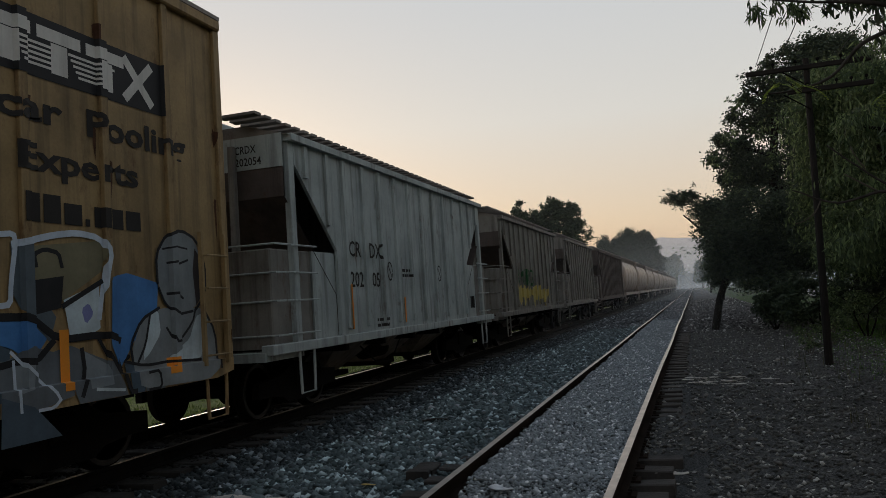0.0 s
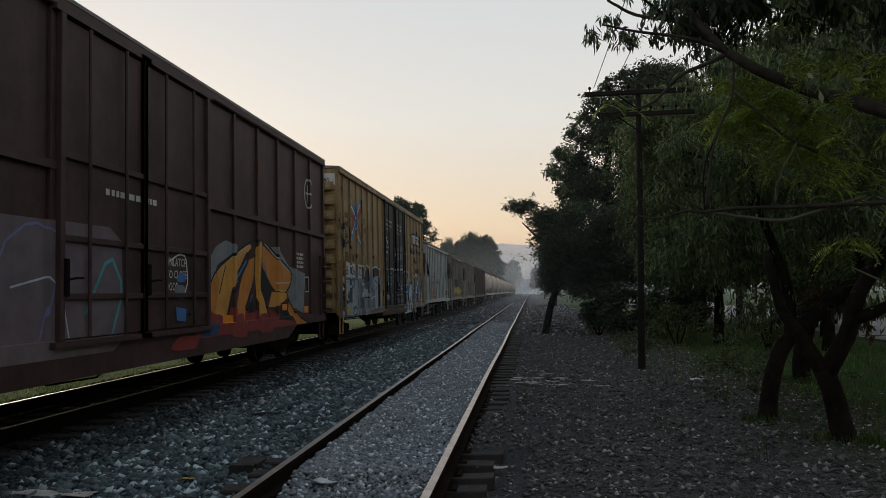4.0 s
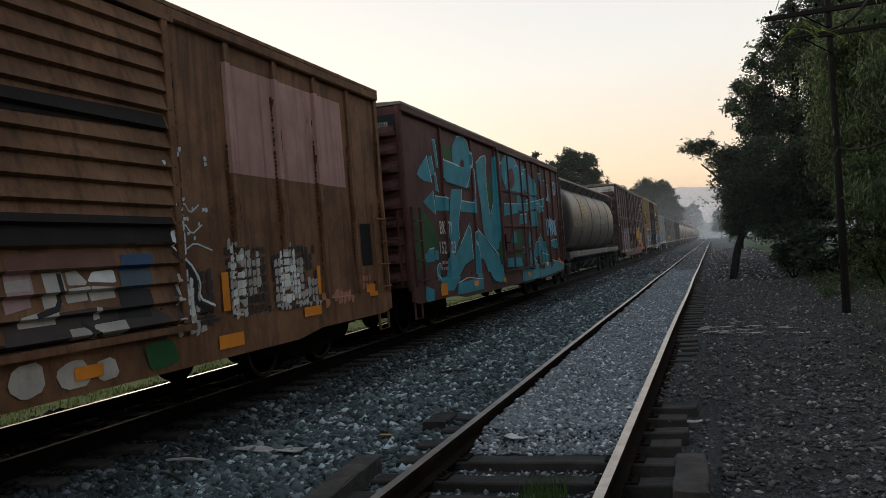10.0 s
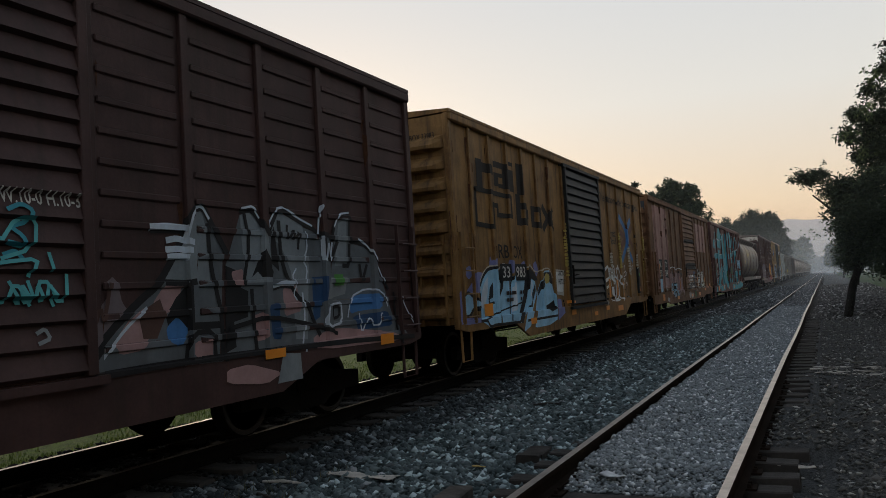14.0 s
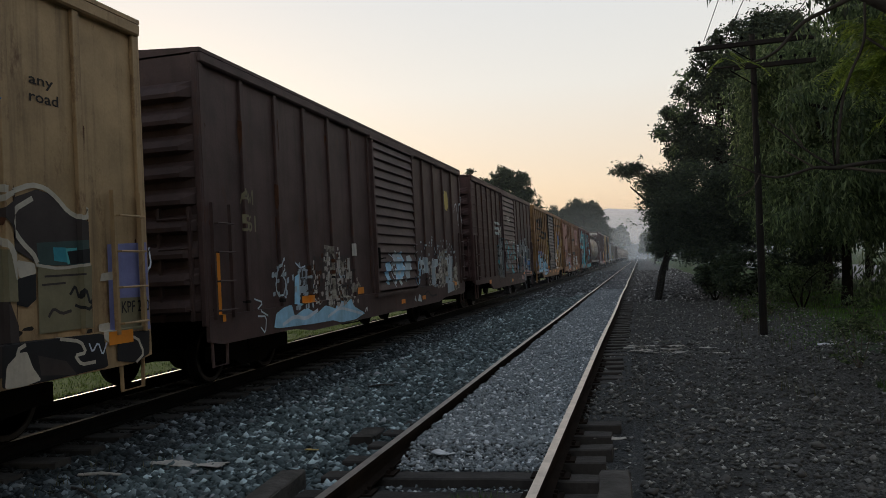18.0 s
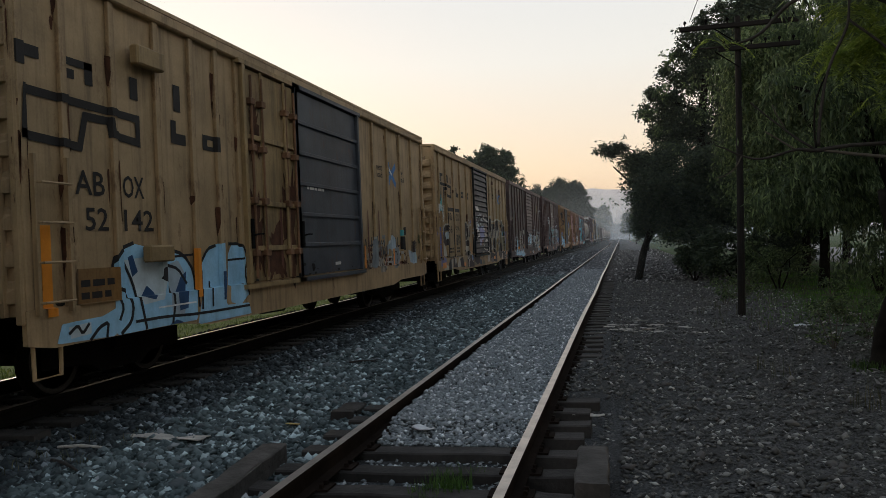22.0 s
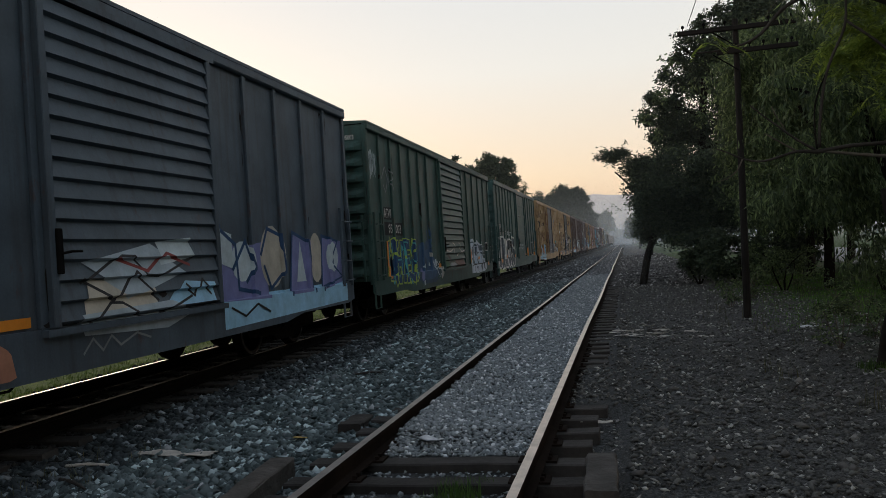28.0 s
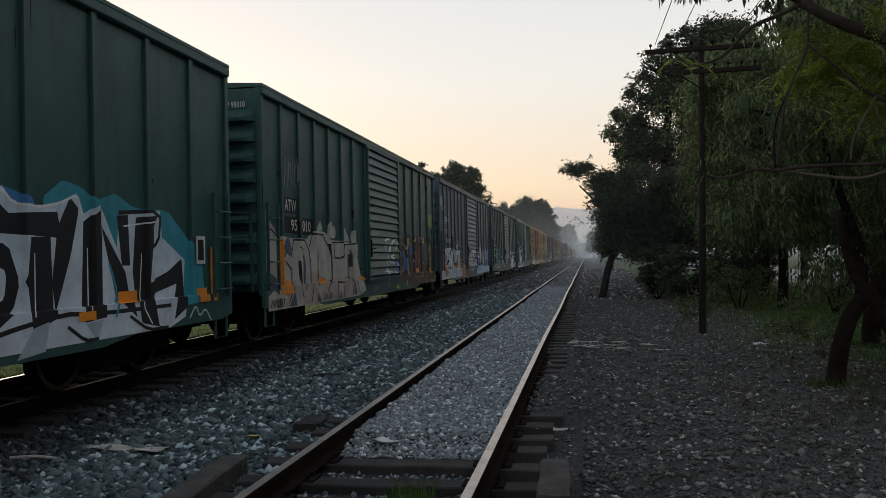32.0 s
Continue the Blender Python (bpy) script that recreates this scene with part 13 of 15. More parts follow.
def green_cars():
    k = SPRAY
    c = green_car("dark green boxcar with flat panelled door and grey letter graffiti", -181.0, 15.6, M_GREEN, (6.85, 10.0, "panel", M_GREEN), (0, 0, "018"), 1)
    round_letters(c)
    scrawl(c, 0.25, 0.5, 2.2, 2.6, k["pale"], 0.04, 2, 147)
    words(c, "Curious", 3.5, 2.16, 0.26, k["pale"], 0.95, 0.014, "tag", 0.25)
    scrawl(c, 7.3, 9.0, 1.45, 1.75, k["pale"], 0.025, 7, 144)
    scrawl(c, 2.7, 3.0, 2.0, 2.3, k["pale"], 0.03, 2, 145)
    slab(c, "notice_panel", 3.7, 4.3, 1.55, 1.95, M_PANEL, 0.03)
    faded_letters(c)
    reflectors(c, [(1.0, 0.95, 0.12, 1.0), (1.0, 0.92, 0.45, 0.2), (3.0, 1.1, 0.3, 0.12), (5.8, 1.1, 0.3, 0.1), (9.65, 1.10, 0.38, 0.09), (11.06, 1.06, 0.10, 0.46), (12.35, 1.11, 0.40, 0.11), (14.45, 1.01, 0.15, 0.92), (14.12, 1.02, 0.37, 0.20)])
    c = green_car("dull green boxcar with a corrugated door, white and blue graffiti", -198.2, 15.8, M_GREEN2, (6.8, 9.95, "corrugated", M_GREEN2), (0, 0, "003"), 2)
    blue_mist(c)
    piece(c, "aHEB", 1.2, 3.9, 0.74, 2.05, "navy", "lime", 0.34, 0.045, "teal", None, 152)
    scrawl(c, 1.1, 2.0, 3.0, 3.7, k["grey"], 0.03, 2, 153)
    scrawl(c, 0.2, 0.7, 3.3, 4.0, k["pale"], 0.03, 4, 154)
    shaded_letters(c)
    slab(c, "placard", 14.35, 14.62, 1.5, 1.85, M_WHITE, 0.03)
    slab(c, "placard", 14.39, 14.58, 1.54, 1.8, M_PANEL, 0.034)
    reflectors(c, [(1.15, 1.3, 0.12, 0.6), (1.2, 1.0, 0.14, 0.3), (6.3, 1.1, 0.3, 0.12), (11.4, 1.1, 0.1, 0.5), (12.8, 1.2, 0.35, 0.10), (14.7, 0.95, 0.12, 0.75), (14.6, 0.93, 0.25, 0.2), (10.0, 1.05, 0.3, 0.12)])
    c = green_car("slate blue boxcar with corrugated door and white and orange graffiti", -214.8, 15.2, M_SLATE, (6.6, 9.75, "corrugated", M_SLATE), (0, 0, "041"), 3)
    slab(c, "number_panel", 2.6, 3.2, 1.9, 2.4, M_PANEL, 0.006)
    eye_letters(c)
    spiked_letters(c)
    scrawl(c, 0.25, 0.8, 3.5, 3.95, k["pale"], 0.035, 5, 166)
    scrawl(c, 1.0, 1.6, 2.85, 3.15, k["pale"], 0.03, 5, 167)
    violet_letters(c)
    reflectors(c, [(1.15, 1.05, 0.35, 0.18), (3.2, 1.06, 0.43, 0.12), (5.93, 1.08, 0.42, 0.1), (4.79, 1.06, 0.08, 0.44)])
    c = green_car("dark green boxcar with a corrugated door and grey bubble-letter graffiti", -231.4, 15.4, M_GREEN, (6.5, 9.7, "corrugated", M_GREEN), (0, 0, "010"), 4)
    cut_letters(c)
    scrawl(c, 1.1, 1.8, 2.8, 3.5, k["grey"], 0.04, 4, 183)
    door_ghosts(c)
    masked_letters(c)
    scrawl(c, 14.85, 15.2, 2.15, 2.45, k["white"], 0.025, 3, 189)
    scrawl(c, 14.3, 15.1, 2.6, 3.1, k["lime"], 0.05, 4, 190)
    slab(c, "notice_panel", 4.9, 5.25, 1.35, 1.65, M_PANEL, 0.03)
    reflectors(c, [(0.74, 0.9, 0.15, 1.02), (0.93, 0.9, 0.38, 0.25), (4.6, 1.05, 0.06, 0.5), (5.75, 1.0, 0.4, 0.11), (2.85, 1.02, 0.44, 0.13), (9.65, 1.0, 0.4, 0.13), (11.08, 1.03, 0.1, 0.48), (12.27, 1.05, 0.45, 0.13), (14.66, 1.0, 0.1, 0.92), (14.4, 0.98, 0.3, 0.16)])
    c = green_car("dark green boxcar with bold black, white and blue graffiti", -248.0, 15.35, M_GREEN, (6.5, 9.7, "corrugated", M_GREEN), None, 5)
    bold_letters(c)
    slab(c, "placard", 14.2, 14.55, 1.5, 1.9, M_WHITE, 0.03)
    slab(c, "placard", 14.25, 14.5, 1.55, 1.85, M_PANEL, 0.034)
    reflectors(c, [(12.4, 1.05, 0.4, 0.14), (14.3, 0.95, 0.3, 0.2), (14.72, 0.95, 0.12, 0.8), (11.6, 0.9, 0.3, 0.1)])


def motions():
    """The whole train rolls away along its track, slowing a little."""
    steps = [0.0, 2.0, 4.0, 6.0, 8.0, 10.0, 12.0, 14.0, 16.0, 18.0, 20.0, 22.0, 24.0, 26.0, 28.0, 30.0, 32.0]
    for root, start in TRAIN:
        walk(root, [(t, pose(TX, start + 7.97 * t - 0.0108 * t * t, TZ)) for t in steps])


for build in (far_hoppers, grey_hopper, tan_high_car, brown_belted_car, dark_grain_car, cyan_car, rusty_pink_car, ochre_car, brown_ribbed_car,
              sooty_car, pale_tan_car, tan_plug_car, green_cars):
    build()
for pattern in (*TRUCK.values(), COUPLER):
    bpy.data.objects.remove(pattern)


# ---- the ground and the two tracks ----
def ground_z(x, y):
    """Height of the ground: a low ballast bank under the rails, a shallow dip between them, rougher earth to the right."""
    z = -0.26
    if -5.2 < x < -4.4:
        z += 0.10 * (-(x + 4.4)) / 0.8
    if x <= -5.2:
        z += 0.10
    if x < -8.2:
        z -= min(0.25, 0.2 * (-8.2 - x))
    if -1.45 < x < -0.05 and y < 3.5:
        z += 0.12
    if -1.45 < x < -0.05 and y > 6.5:
        z += 0.15 * min(1.0, (y - 6.5) / 0.8)
    if -2.3 < x < -1.55 and y > 8:
        z += 0.07 * min(1.0, (y - 8.0) / 2.0)
    if 0.0 < x < 0.75:
        z += -0.05 if y < 8.7 else (0.075 if y < 11.5 else 0.035)
    if x > 3.0:
        z += 0.10 * math.sin(min(1.0, (x - 3.0) / 3.0) * 1.6) * (1 if y < 40 else 0.6)
    if x > 0.75:
        z += min(1.0, (x - 0.75) / 0.5) * (0.045 * noise.noise((x * 1.6, y * 1.3, 9.0)) + 0.02 * noise.noise((x * 4.5, y * 4.0, 5.0)))
    return z + 0.035 * noise.noise((x * 0.7, y * 0.7, 3.0)) + 0.012 * noise.noise((x * 3.0, y * 3.0, 7.0))


def ground_material():
    m = bpy.data.materials.new("gravelly_earth")
    m.use_nodes = True
    t = m.node_tree
    b = t.nodes["Principled BSDF"]
    b.inputs["Roughness"].default_value = 0.95
    b.inputs["Specular IOR Level"].default_value = 0.15
    co = t.nodes.new("ShaderNodeTexCoord")
    xyz = t.nodes.new("ShaderNodeSeparateXYZ")
    t.links.new(co.outputs["Object"], xyz.inputs[0])

    def tex(scale, detail=6.0):
        n = t.nodes.new("ShaderNodeTexNoise")
        n.inputs["Scale"].default_value, n.inputs["Detail"].default_value, n.inputs["Roughness"].default_value = scale, detail, 0.7
        t.links.new(co.outputs["Object"], n.inputs["Vector"])
        return n.outputs["Fac"]

    def stretch(value, a, z):
        r = t.nodes.new("ShaderNodeMapRange")
        r.inputs["From Min"].default_value, r.inputs["From Max"].default_value = a, z
        t.links.new(value, r.inputs["Value"])
        return r.outputs[0]

    def mix(f, c1, c2):
        x = t.nodes.new("ShaderNodeMixRGB")
        for value, socket in ((f, x.inputs[0]), (c1, x.inputs[1]), (c2, x.inputs[2])):
            if isinstance(value, tuple):
                socket.default_value = (*value, 1)
            else:
                t.links.new(value, socket)
        return x.outputs[0]

    def wobble(a, z, amount):
        """A soft border across x with an uneven line."""
        mth = t.nodes.new("ShaderNodeMath")
        mth.operation = "MULTIPLY_ADD"
        mth.inputs[1].default_value = amount
        t.links.new(tex(0.35, 4.0), mth.inputs[0])
        t.links.new(xyz.outputs[0], mth.inputs[2])
        return stretch(mth.outputs[0], a, z)

    stone = mix(stretch(tex(34.0, 9.0), 0.42, 0.60), (0.02, 0.024, 0.026), (0.10, 0.106, 0.108))
    earth = mix(stretch(tex(40.0, 9.0), 0.42, 0.62), (0.032, 0.031, 0.030), (0.175, 0.172, 0.166))
    grass = mix(stretch(tex(1.6, 8.0), 0.40, 0.58), (0.060, 0.055, 0.034), (0.035, 0.085, 0.016))
    left = mix(stretch(tex(5.0), 0.35, 0.6), (0.10, 0.105, 0.05), (0.15, 0.19, 0.05))
    col = mix(wobble(0.8, 3.4, 2.2), stone, earth)
    col = mix(stretch(tex(0.8, 5.0), 0.46, 0.72), col, (0.06, 0.058, 0.055))
    col = mix(wobble(5.2, 6.6, 3.0), col, grass)
    back = t.nodes.new("ShaderNodeMath")
    back.operation = "MULTIPLY"
    back.inputs[1].default_value = -1.0
    t.links.new(xyz.outputs[0], back.inputs[0])
    col = mix(stretch(back.outputs[0], 7.9, 8.5), col, left)
    t.links.new(col, b.inputs["Base Color"])
    k = t.nodes.new("ShaderNodeBump")
    k.inputs["Strength"].default_value, k.inputs["Distance"].default_value = 0.8, 0.04
    t.links.new(tex(22.0, 8.0), k.inputs["Height"])
    t.links.new(k.outputs[0], b.inputs["Normal"])
    return m


def ground():
    xs = np.concatenate([[-1500, -400, -120, -40, -20, -14], np.arange(-10, 12.01, 0.2), [14, 18, 26, 45, 120, 400, 1500]])
    ys = np.concatenate([[-60, -30, -10], np.arange(0, 30, 0.25), np.arange(30, 80, 1.0), [90, 110, 140, 180, 240, 320, 450, 700, 1100, 2500]])
    v = [(x, y, ground_z(x, y)) for y in ys for x in xs]
    n = len(xs)
    f = [(j * n + i, j * n + i + 1, (j + 1) * n + i + 1, (j + 1) * n + i) for j in range(len(ys) - 1) for i in range(n - 1)]
    tagged(loose("ground", v, f, ground_material(), smooth=True), "gravelly earth with grass beside the tracks", "ground", kind="structure")


ground()

RAIL = [(-0.036, 0.0), (0.036, 0.0), (0.037, -0.035), (0.009, -0.05), (0.009, -0.145), (0.07, -0.165), (0.07, -0.175), (-0.07, -0.175), (-0.07, -0.165), (-0.009, -0.145), (-0.009, -0.05), (-0.037, -0.035)]


def sway(y):
    """The near track wanders a little to the side far ahead."""
    return 0.012 * math.sin(y * 0.33) * min(1, y / 20) - 0.0000 * y


def rail(track, x, z, y0, y1):
    head, web = bmesh.new(), bmesh.new()
    ys = [y0, *np.arange(2, 60, 2.0), *np.arange(60, 200, 10.0), y1]
    for bm, ids in ((head, (0, 1)), (web, (1, 2, 3, 4, 5, 6, 7, 8, 9, 10, 11, 0))):
        rows = [[bm.verts.new((x + RAIL[i][0] + (sway(y) if x > -3 else 0), y, z + RAIL[i][1])) for i in ids] for y in ys]
        for a, b in zip(rows, rows[1:]):
            for i in range(len(ids) - 1):
                bm.faces.new((a[i], a[i + 1], b[i + 1], b[i]))
    # near-black iron on the train's rails stands in for shade
    ob = part("rail", web, M_RAILRUST if x > -3 else M_IRON, track, "rust-brown steel rail, sides darkened for shade" if x > -3 else "steel rail coloured black for the shade under the train")
    # the near rail under the train takes the head with shade painted in
    part("rail_head", head, M_RAILSHADE if -6 < x < -4 else M_RAIL, ob, "worn running surface")


def sleeper_mesh(seed, half, w=0.23, h=0.16):
    rnd = random.Random(seed)
    bm = bmesh.new()
    xs = [-half, -half * 0.6, -0.2, half * 0.3, half * 0.75, half]
    rows = []
    for x in xs:
        d, e = rnd.uniform(-0.012, 0.012), rnd.uniform(-0.012, 0.006)
        rows.append([bm.verts.new((x, y, z)) for y, z in ((-w / 2 + d, -h), (-w / 2 + d, e - 0.012), (-w / 2 + 0.015 + d, e), (w / 2 - 0.015 + d, e), (w / 2 + d, e - 0.012), (w / 2 + d, -h))])
    for a, b in zip(rows, rows[1:]):
        for i in range(5):
            bm.faces.new((a[i], a[i + 1], b[i + 1], b[i]))
    bm.faces.new(rows[0])
    bm.faces.new(rows[-1][::-1])
    return bm


def track(label, centre, z, start, step, count, half):
    root = tagged(new("railway_track"), label, "railway track", kind="structure")
    for s in (-0.7525, 0.7525):
        rail(root, centre + s, z, -30, 620)
    timber_ = M_TIE if centre > -3 else M_TIEDARK
    forms = [part("sleeper", sleeper_mesh(k, half), timber_, root) for k in range(5)]
    plate = None
    rnd = random.Random(int(centre * 10))
    for i in range(count):
        y = start + step * i + rnd.uniform(-0.03, 0.03)
        m = pose(centre + rnd.uniform(-0.06, 0.06), y, z - 0.18, rnd.uniform(-1, 1), 0, rnd.uniform(-1.5, 1.5))
        ob = forms[i] if i < 5 else again(forms[i % 5], root)
        ob.matrix_basis = m
        if 3 < y < 14 and centre > -3:
            for s in (-0.7525, 0.7525):
                if plate is None:
                    bm = box(bmesh.new(), -0.16, 0.16, -0.09, 0.09, -0.002, 0.014)
                    for a in (-0.1, 0.1):
                        box(bm, a - 0.016, a + 0.016, -0.06, -0.03, 0.0, 0.045, 0.004)
                        box(bm, a - 0.016, a + 0.016, 0.03, 0.06, 0.0, 0.045, 0.004)
                    plate = part("tie_plate", bm, M_RAILRUST, root)
                    p = plate
                else:
                    p = again(plate, root)
                p.matrix_basis = pose(centre + s, y, z - 0.18)
    # the far sleepers, too small to pick apart
    bm = bmesh.new()
    for i in range(count, count + 260):
        y = start + step * i
        box(bm, centre - half, centre + half, y - 0.11, y + 0.11, z - 0.3, z - 0.18)
    tagged(part("far_sleepers", bm, timber_, root), "rows of distant sleepers", kind="stuff")
    return root


track("near railway track with rusty rails on half-buried timber sleepers", -0.7525, 0.0, -12.2, 0.55, 138, 1.22)
track("train's railway track on dark timber sleepers", TX, TZ, -11.9, 0.56, 133, 1.32)


def stones(name, label, x0, x1, y0, y1, n, size, low, high, seed, far=1.0, keep=None):
    """Loose stones: lumpy little solids scattered over the ground, finer with distance."""
    r = np.random.RandomState(seed)
    octa = np.array([(1, 0, 0), (0, 1, 0), (-1, 0, 0), (0, -1, 0), (0.1, 0.1, 1), (0, 0, -1)], np.float32)
    tri = np.array([(0, 1, 4), (1, 2, 4), (2, 3, 4), (3, 0, 4), (1, 0, 5), (2, 1, 5), (3, 2, 5), (0, 3, 5)], np.int32)
    ys = y0 + (y1 - y0) * r.rand(n) ** far
    xs = x0 + (x1 - x0) * r.rand(n)
    if keep is not None:
        ok = keep(xs, ys)
        xs, ys = xs[ok], ys[ok]
        n = len(xs)
    zs = np.array([ground_z(a, b) for a, b in zip(xs, ys)])
    s = size * (0.5 + 1.1 * r.rand(n) ** 2)
    a = r.rand(n) * 6.283
    v = octa[None] * (0.65 + 0.7 * r.rand(n, 6, 1)) * (s[:, None, None] * np.stack([0.8 + 0.6 * r.rand(n), 0.6 + 0.5 * r.rand(n), 0.35 + 0.45 * r.rand(n)], 1)[:, None, :])
    tilt = (r.rand(n, 1) - 0.5) * 0.9
    vz = v[:, :, 2] + tilt * v[:, :, 0]
    vx = v[:, :, 0] * np.cos(a)[:, None] - v[:, :, 1] * np.sin(a)[:, None]
    vy = v[:, :, 0] * np.sin(a)[:, None] + v[:, :, 1] * np.cos(a)[:, None]
    v = np.stack([vx + xs[:, None], vy + ys[:, None], vz + zs[:, None] + s[:, None] * 0.30], 2).reshape(-1, 3)
    f = (tri[None] + 6 * np.arange(n)[:, None, None]).reshape(-1, 3)
    ob = loose(name, v, f, islands(name + "_stone", low, high, knee=(0.84, 0.20)))
    return tagged(ob, label, "gravel", kind="stuff")


stones("ballast", "angular blue-grey ballast between the tracks", -4.15, -1.55, 4.0, 40, 50000, 0.043, (0.032, 0.048, 0.050), (0.60, 0.72, 0.74), 1, 1.8)
# stones darkened here to put the train's shade on the shoulder
stones("shoulder_ballast", "ballast on the shoulder of the train's track, darkened for its shade", -5.0, -3.95, 4.0, 40, 19000, 0.043, (0.010, 0.015, 0.017), (0.24, 0.28, 0.30), 7, 1.8)
stones("track_gravel", "grey gravel packed between the near rails", -1.44, -0.07, 4.4, 45, 60000, 0.024, (0.185, 0.21, 0.22), (0.90, 0.92, 0.94), 2, 1.8, lambda x, y: (y > 6.75) | (np.random.RandomState(5).rand(len(x)) < 0.12))
stones("verge_gravel", "dark stony earth beside the near rail", 0.1, 5.4, 4.0, 34, 34000, 0.025, (0.060, 0.059, 0.055), (0.53, 0.52, 0.48), 3, 1.7, lambda x, y: (x > 0.58) | ((y > 8.8) & (y < 11)) | (np.random.RandomState(6).rand(len(x)) < 0.25))
# the shade below the cars is in the colour of these stones
stones("train_ballast", "ballast under the train, coloured near-black for its shade", -8.2, -4.8, 4.0, 40, 20000, 0.034, (0.006, 0.006, 0.006), (0.035, 0.033, 0.03), 4, 1.5)
stones("ballast", "ballast between the tracks beside the camera", -4.9, -1.6, -9, 4.0, 14000, 0.036, (0.020, 0.027, 0.030), (0.55, 0.60, 0.62), 34)
stones("track_gravel", "gravel between the near rails beside the camera", -1.42, -0.08, -9, 4.4, 9000, 0.026, (0.14, 0.15, 0.158), (0.85, 0.88, 0.9), 35)
stones("verge_gravel", "stony earth of the verge beside the camera", 0.15, 4.6, -9, 4.0, 12000, 0.022, (0.036, 0.037, 0.037), (0.8, 0.8, 0.78), 36)
stones("far_ballast", "ballast of the two tracks farther along", -4.9, -1.6, 38, 110, 9000, 0.07, (0.025, 0.03, 0.033), (0.45, 0.48, 0.5), 31, 1.4)
stones("far_ballast", "gravel between the near rails farther along", -1.4, -0.1, 42, 120, 5000, 0.05, (0.08, 0.085, 0.09), (0.6, 0.6, 0.6), 32, 1.4)
stones("far_verge_gravel", "stony earth of the verge farther along", 0.2, 5.0, 32, 100, 9000, 0.06, (0.03, 0.028, 0.027), (0.6, 0.58, 0.56), 33, 1.4)
stones("ballast", "larger pale stones strewn over the ballast", -4.8, -1.6, 4.2, 24, 900, 0.055, (0.08, 0.095, 0.10), (0.46, 0.48, 0.50), 8, 1.4)
stones("verge_gravel", "larger stones strewn on the verge", 0.7, 5.5, 4.2, 24, 420, 0.048, (0.09, 0.085, 0.08), (0.36, 0.34, 0.31), 9, 1.3)


def grass(name, label, spots, blade, low, high, seed):
    """Blades of grass: bent three-sided slips, in tufts."""
    r = np.random.RandomState(seed)
    v, f = [], []
    for x, y, n, spread, tall in spots:
        for _ in range(n):
            a, d = r.rand() * 6.283, spread * math.sqrt(r.rand())
            px, py = x + d * math.cos(a), y + d * math.sin(a)
            pz = ground_z(px, py) - 0.01
            h, w, t = tall * (0.4 + 0.8 * r.rand()), blade * (0.6 + 0.8 * r.rand()), r.rand() * 6.283
            lx, ly = 0.55 * h * math.cos(t) * r.rand(), 0.55 * h * math.sin(t) * r.rand()
            wx, wy = w * math.sin(t), -w * math.cos(t)
            i = len(v)
            v += [(px - wx, py - wy, pz), (px + wx, py + wy, pz), (px + lx * 0.4 + wx * 0.7, py + ly * 0.4 + wy * 0.7, pz + h * 0.6), (px + lx * 0.4 - wx * 0.7, py + ly * 0.4 - wy * 0.7, pz + h * 0.6), (px + lx, py + ly, pz + h)]
            f += [(i, i + 1, i + 2), (i, i + 2, i + 3), (i + 3, i + 2, i + 4)]
    return tagged(loose(name, v, f, islands(name + "_blades", low, high, 0.6, 0.0, translucent=0.25)), label, "grass", kind="stuff")


rg = random.Random(4)
grass("grass_tuft", "bright green tuft growing between the sleepers", [(-0.48, 5.55, 260, 0.18, 0.2), (-0.6, 5.35, 120, 0.14, 0.16), (-0.35, 5.9, 60, 0.1, 0.12)], 0.004, (0.05, 0.11, 0.02), (0.14, 0.24, 0.05), 1)
grass("grass_verge", "short green grass under the trees", [(rg.uniform(5.0, 10.5), rg.uniform(9, 34), 26, 0.45, 0.12) for _ in range(620)] + [(rg.uniform(3.6, 5.4), rg.uniform(14, 30), 22, 0.4, 0.07) for _ in range(160)], 0.006, (0.05, 0.10, 0.02), (0.17, 0.32, 0.05), 2)
grass("grass_field", "lush green grass beyond the train", [(rg.uniform(-13.5, -8.4), 4 + 50 * rg.random() ** 1.4, 26, 0.4, 0.08) for _ in range(900)], 0.009, (0.07, 0.11, 0.02), (0.22, 0.27, 0.07), 3)
grass("trunk_grass", "rough grass round the foot of the trunks", [(x + rg.uniform(-0.35, 0.35), y + rg.uniform(-0.35, 0.35), 30, 0.14, 0.13) for x, y in ((3.98, 10.9), (4.38, 9.25), (5.72, 14.7)) for _ in range(14)], 0.005, (0.03, 0.06, 0.014), (0.12, 0.2, 0.04), 6)
grass("weeds", "thin dry weeds along the verge", [(rg.uniform(2.5, 6.0), rg.uniform(8, 30), 9, 0.15, 0.3) for _ in range(60)] + [(rg.uniform(-4.6, -3.9), rg.uniform(5.2, 7.0), 10, 0.12, 0.16) for _ in range(8)], 0.004, (0.05, 0.06, 0.03), (0.16, 0.14, 0.07), 5)


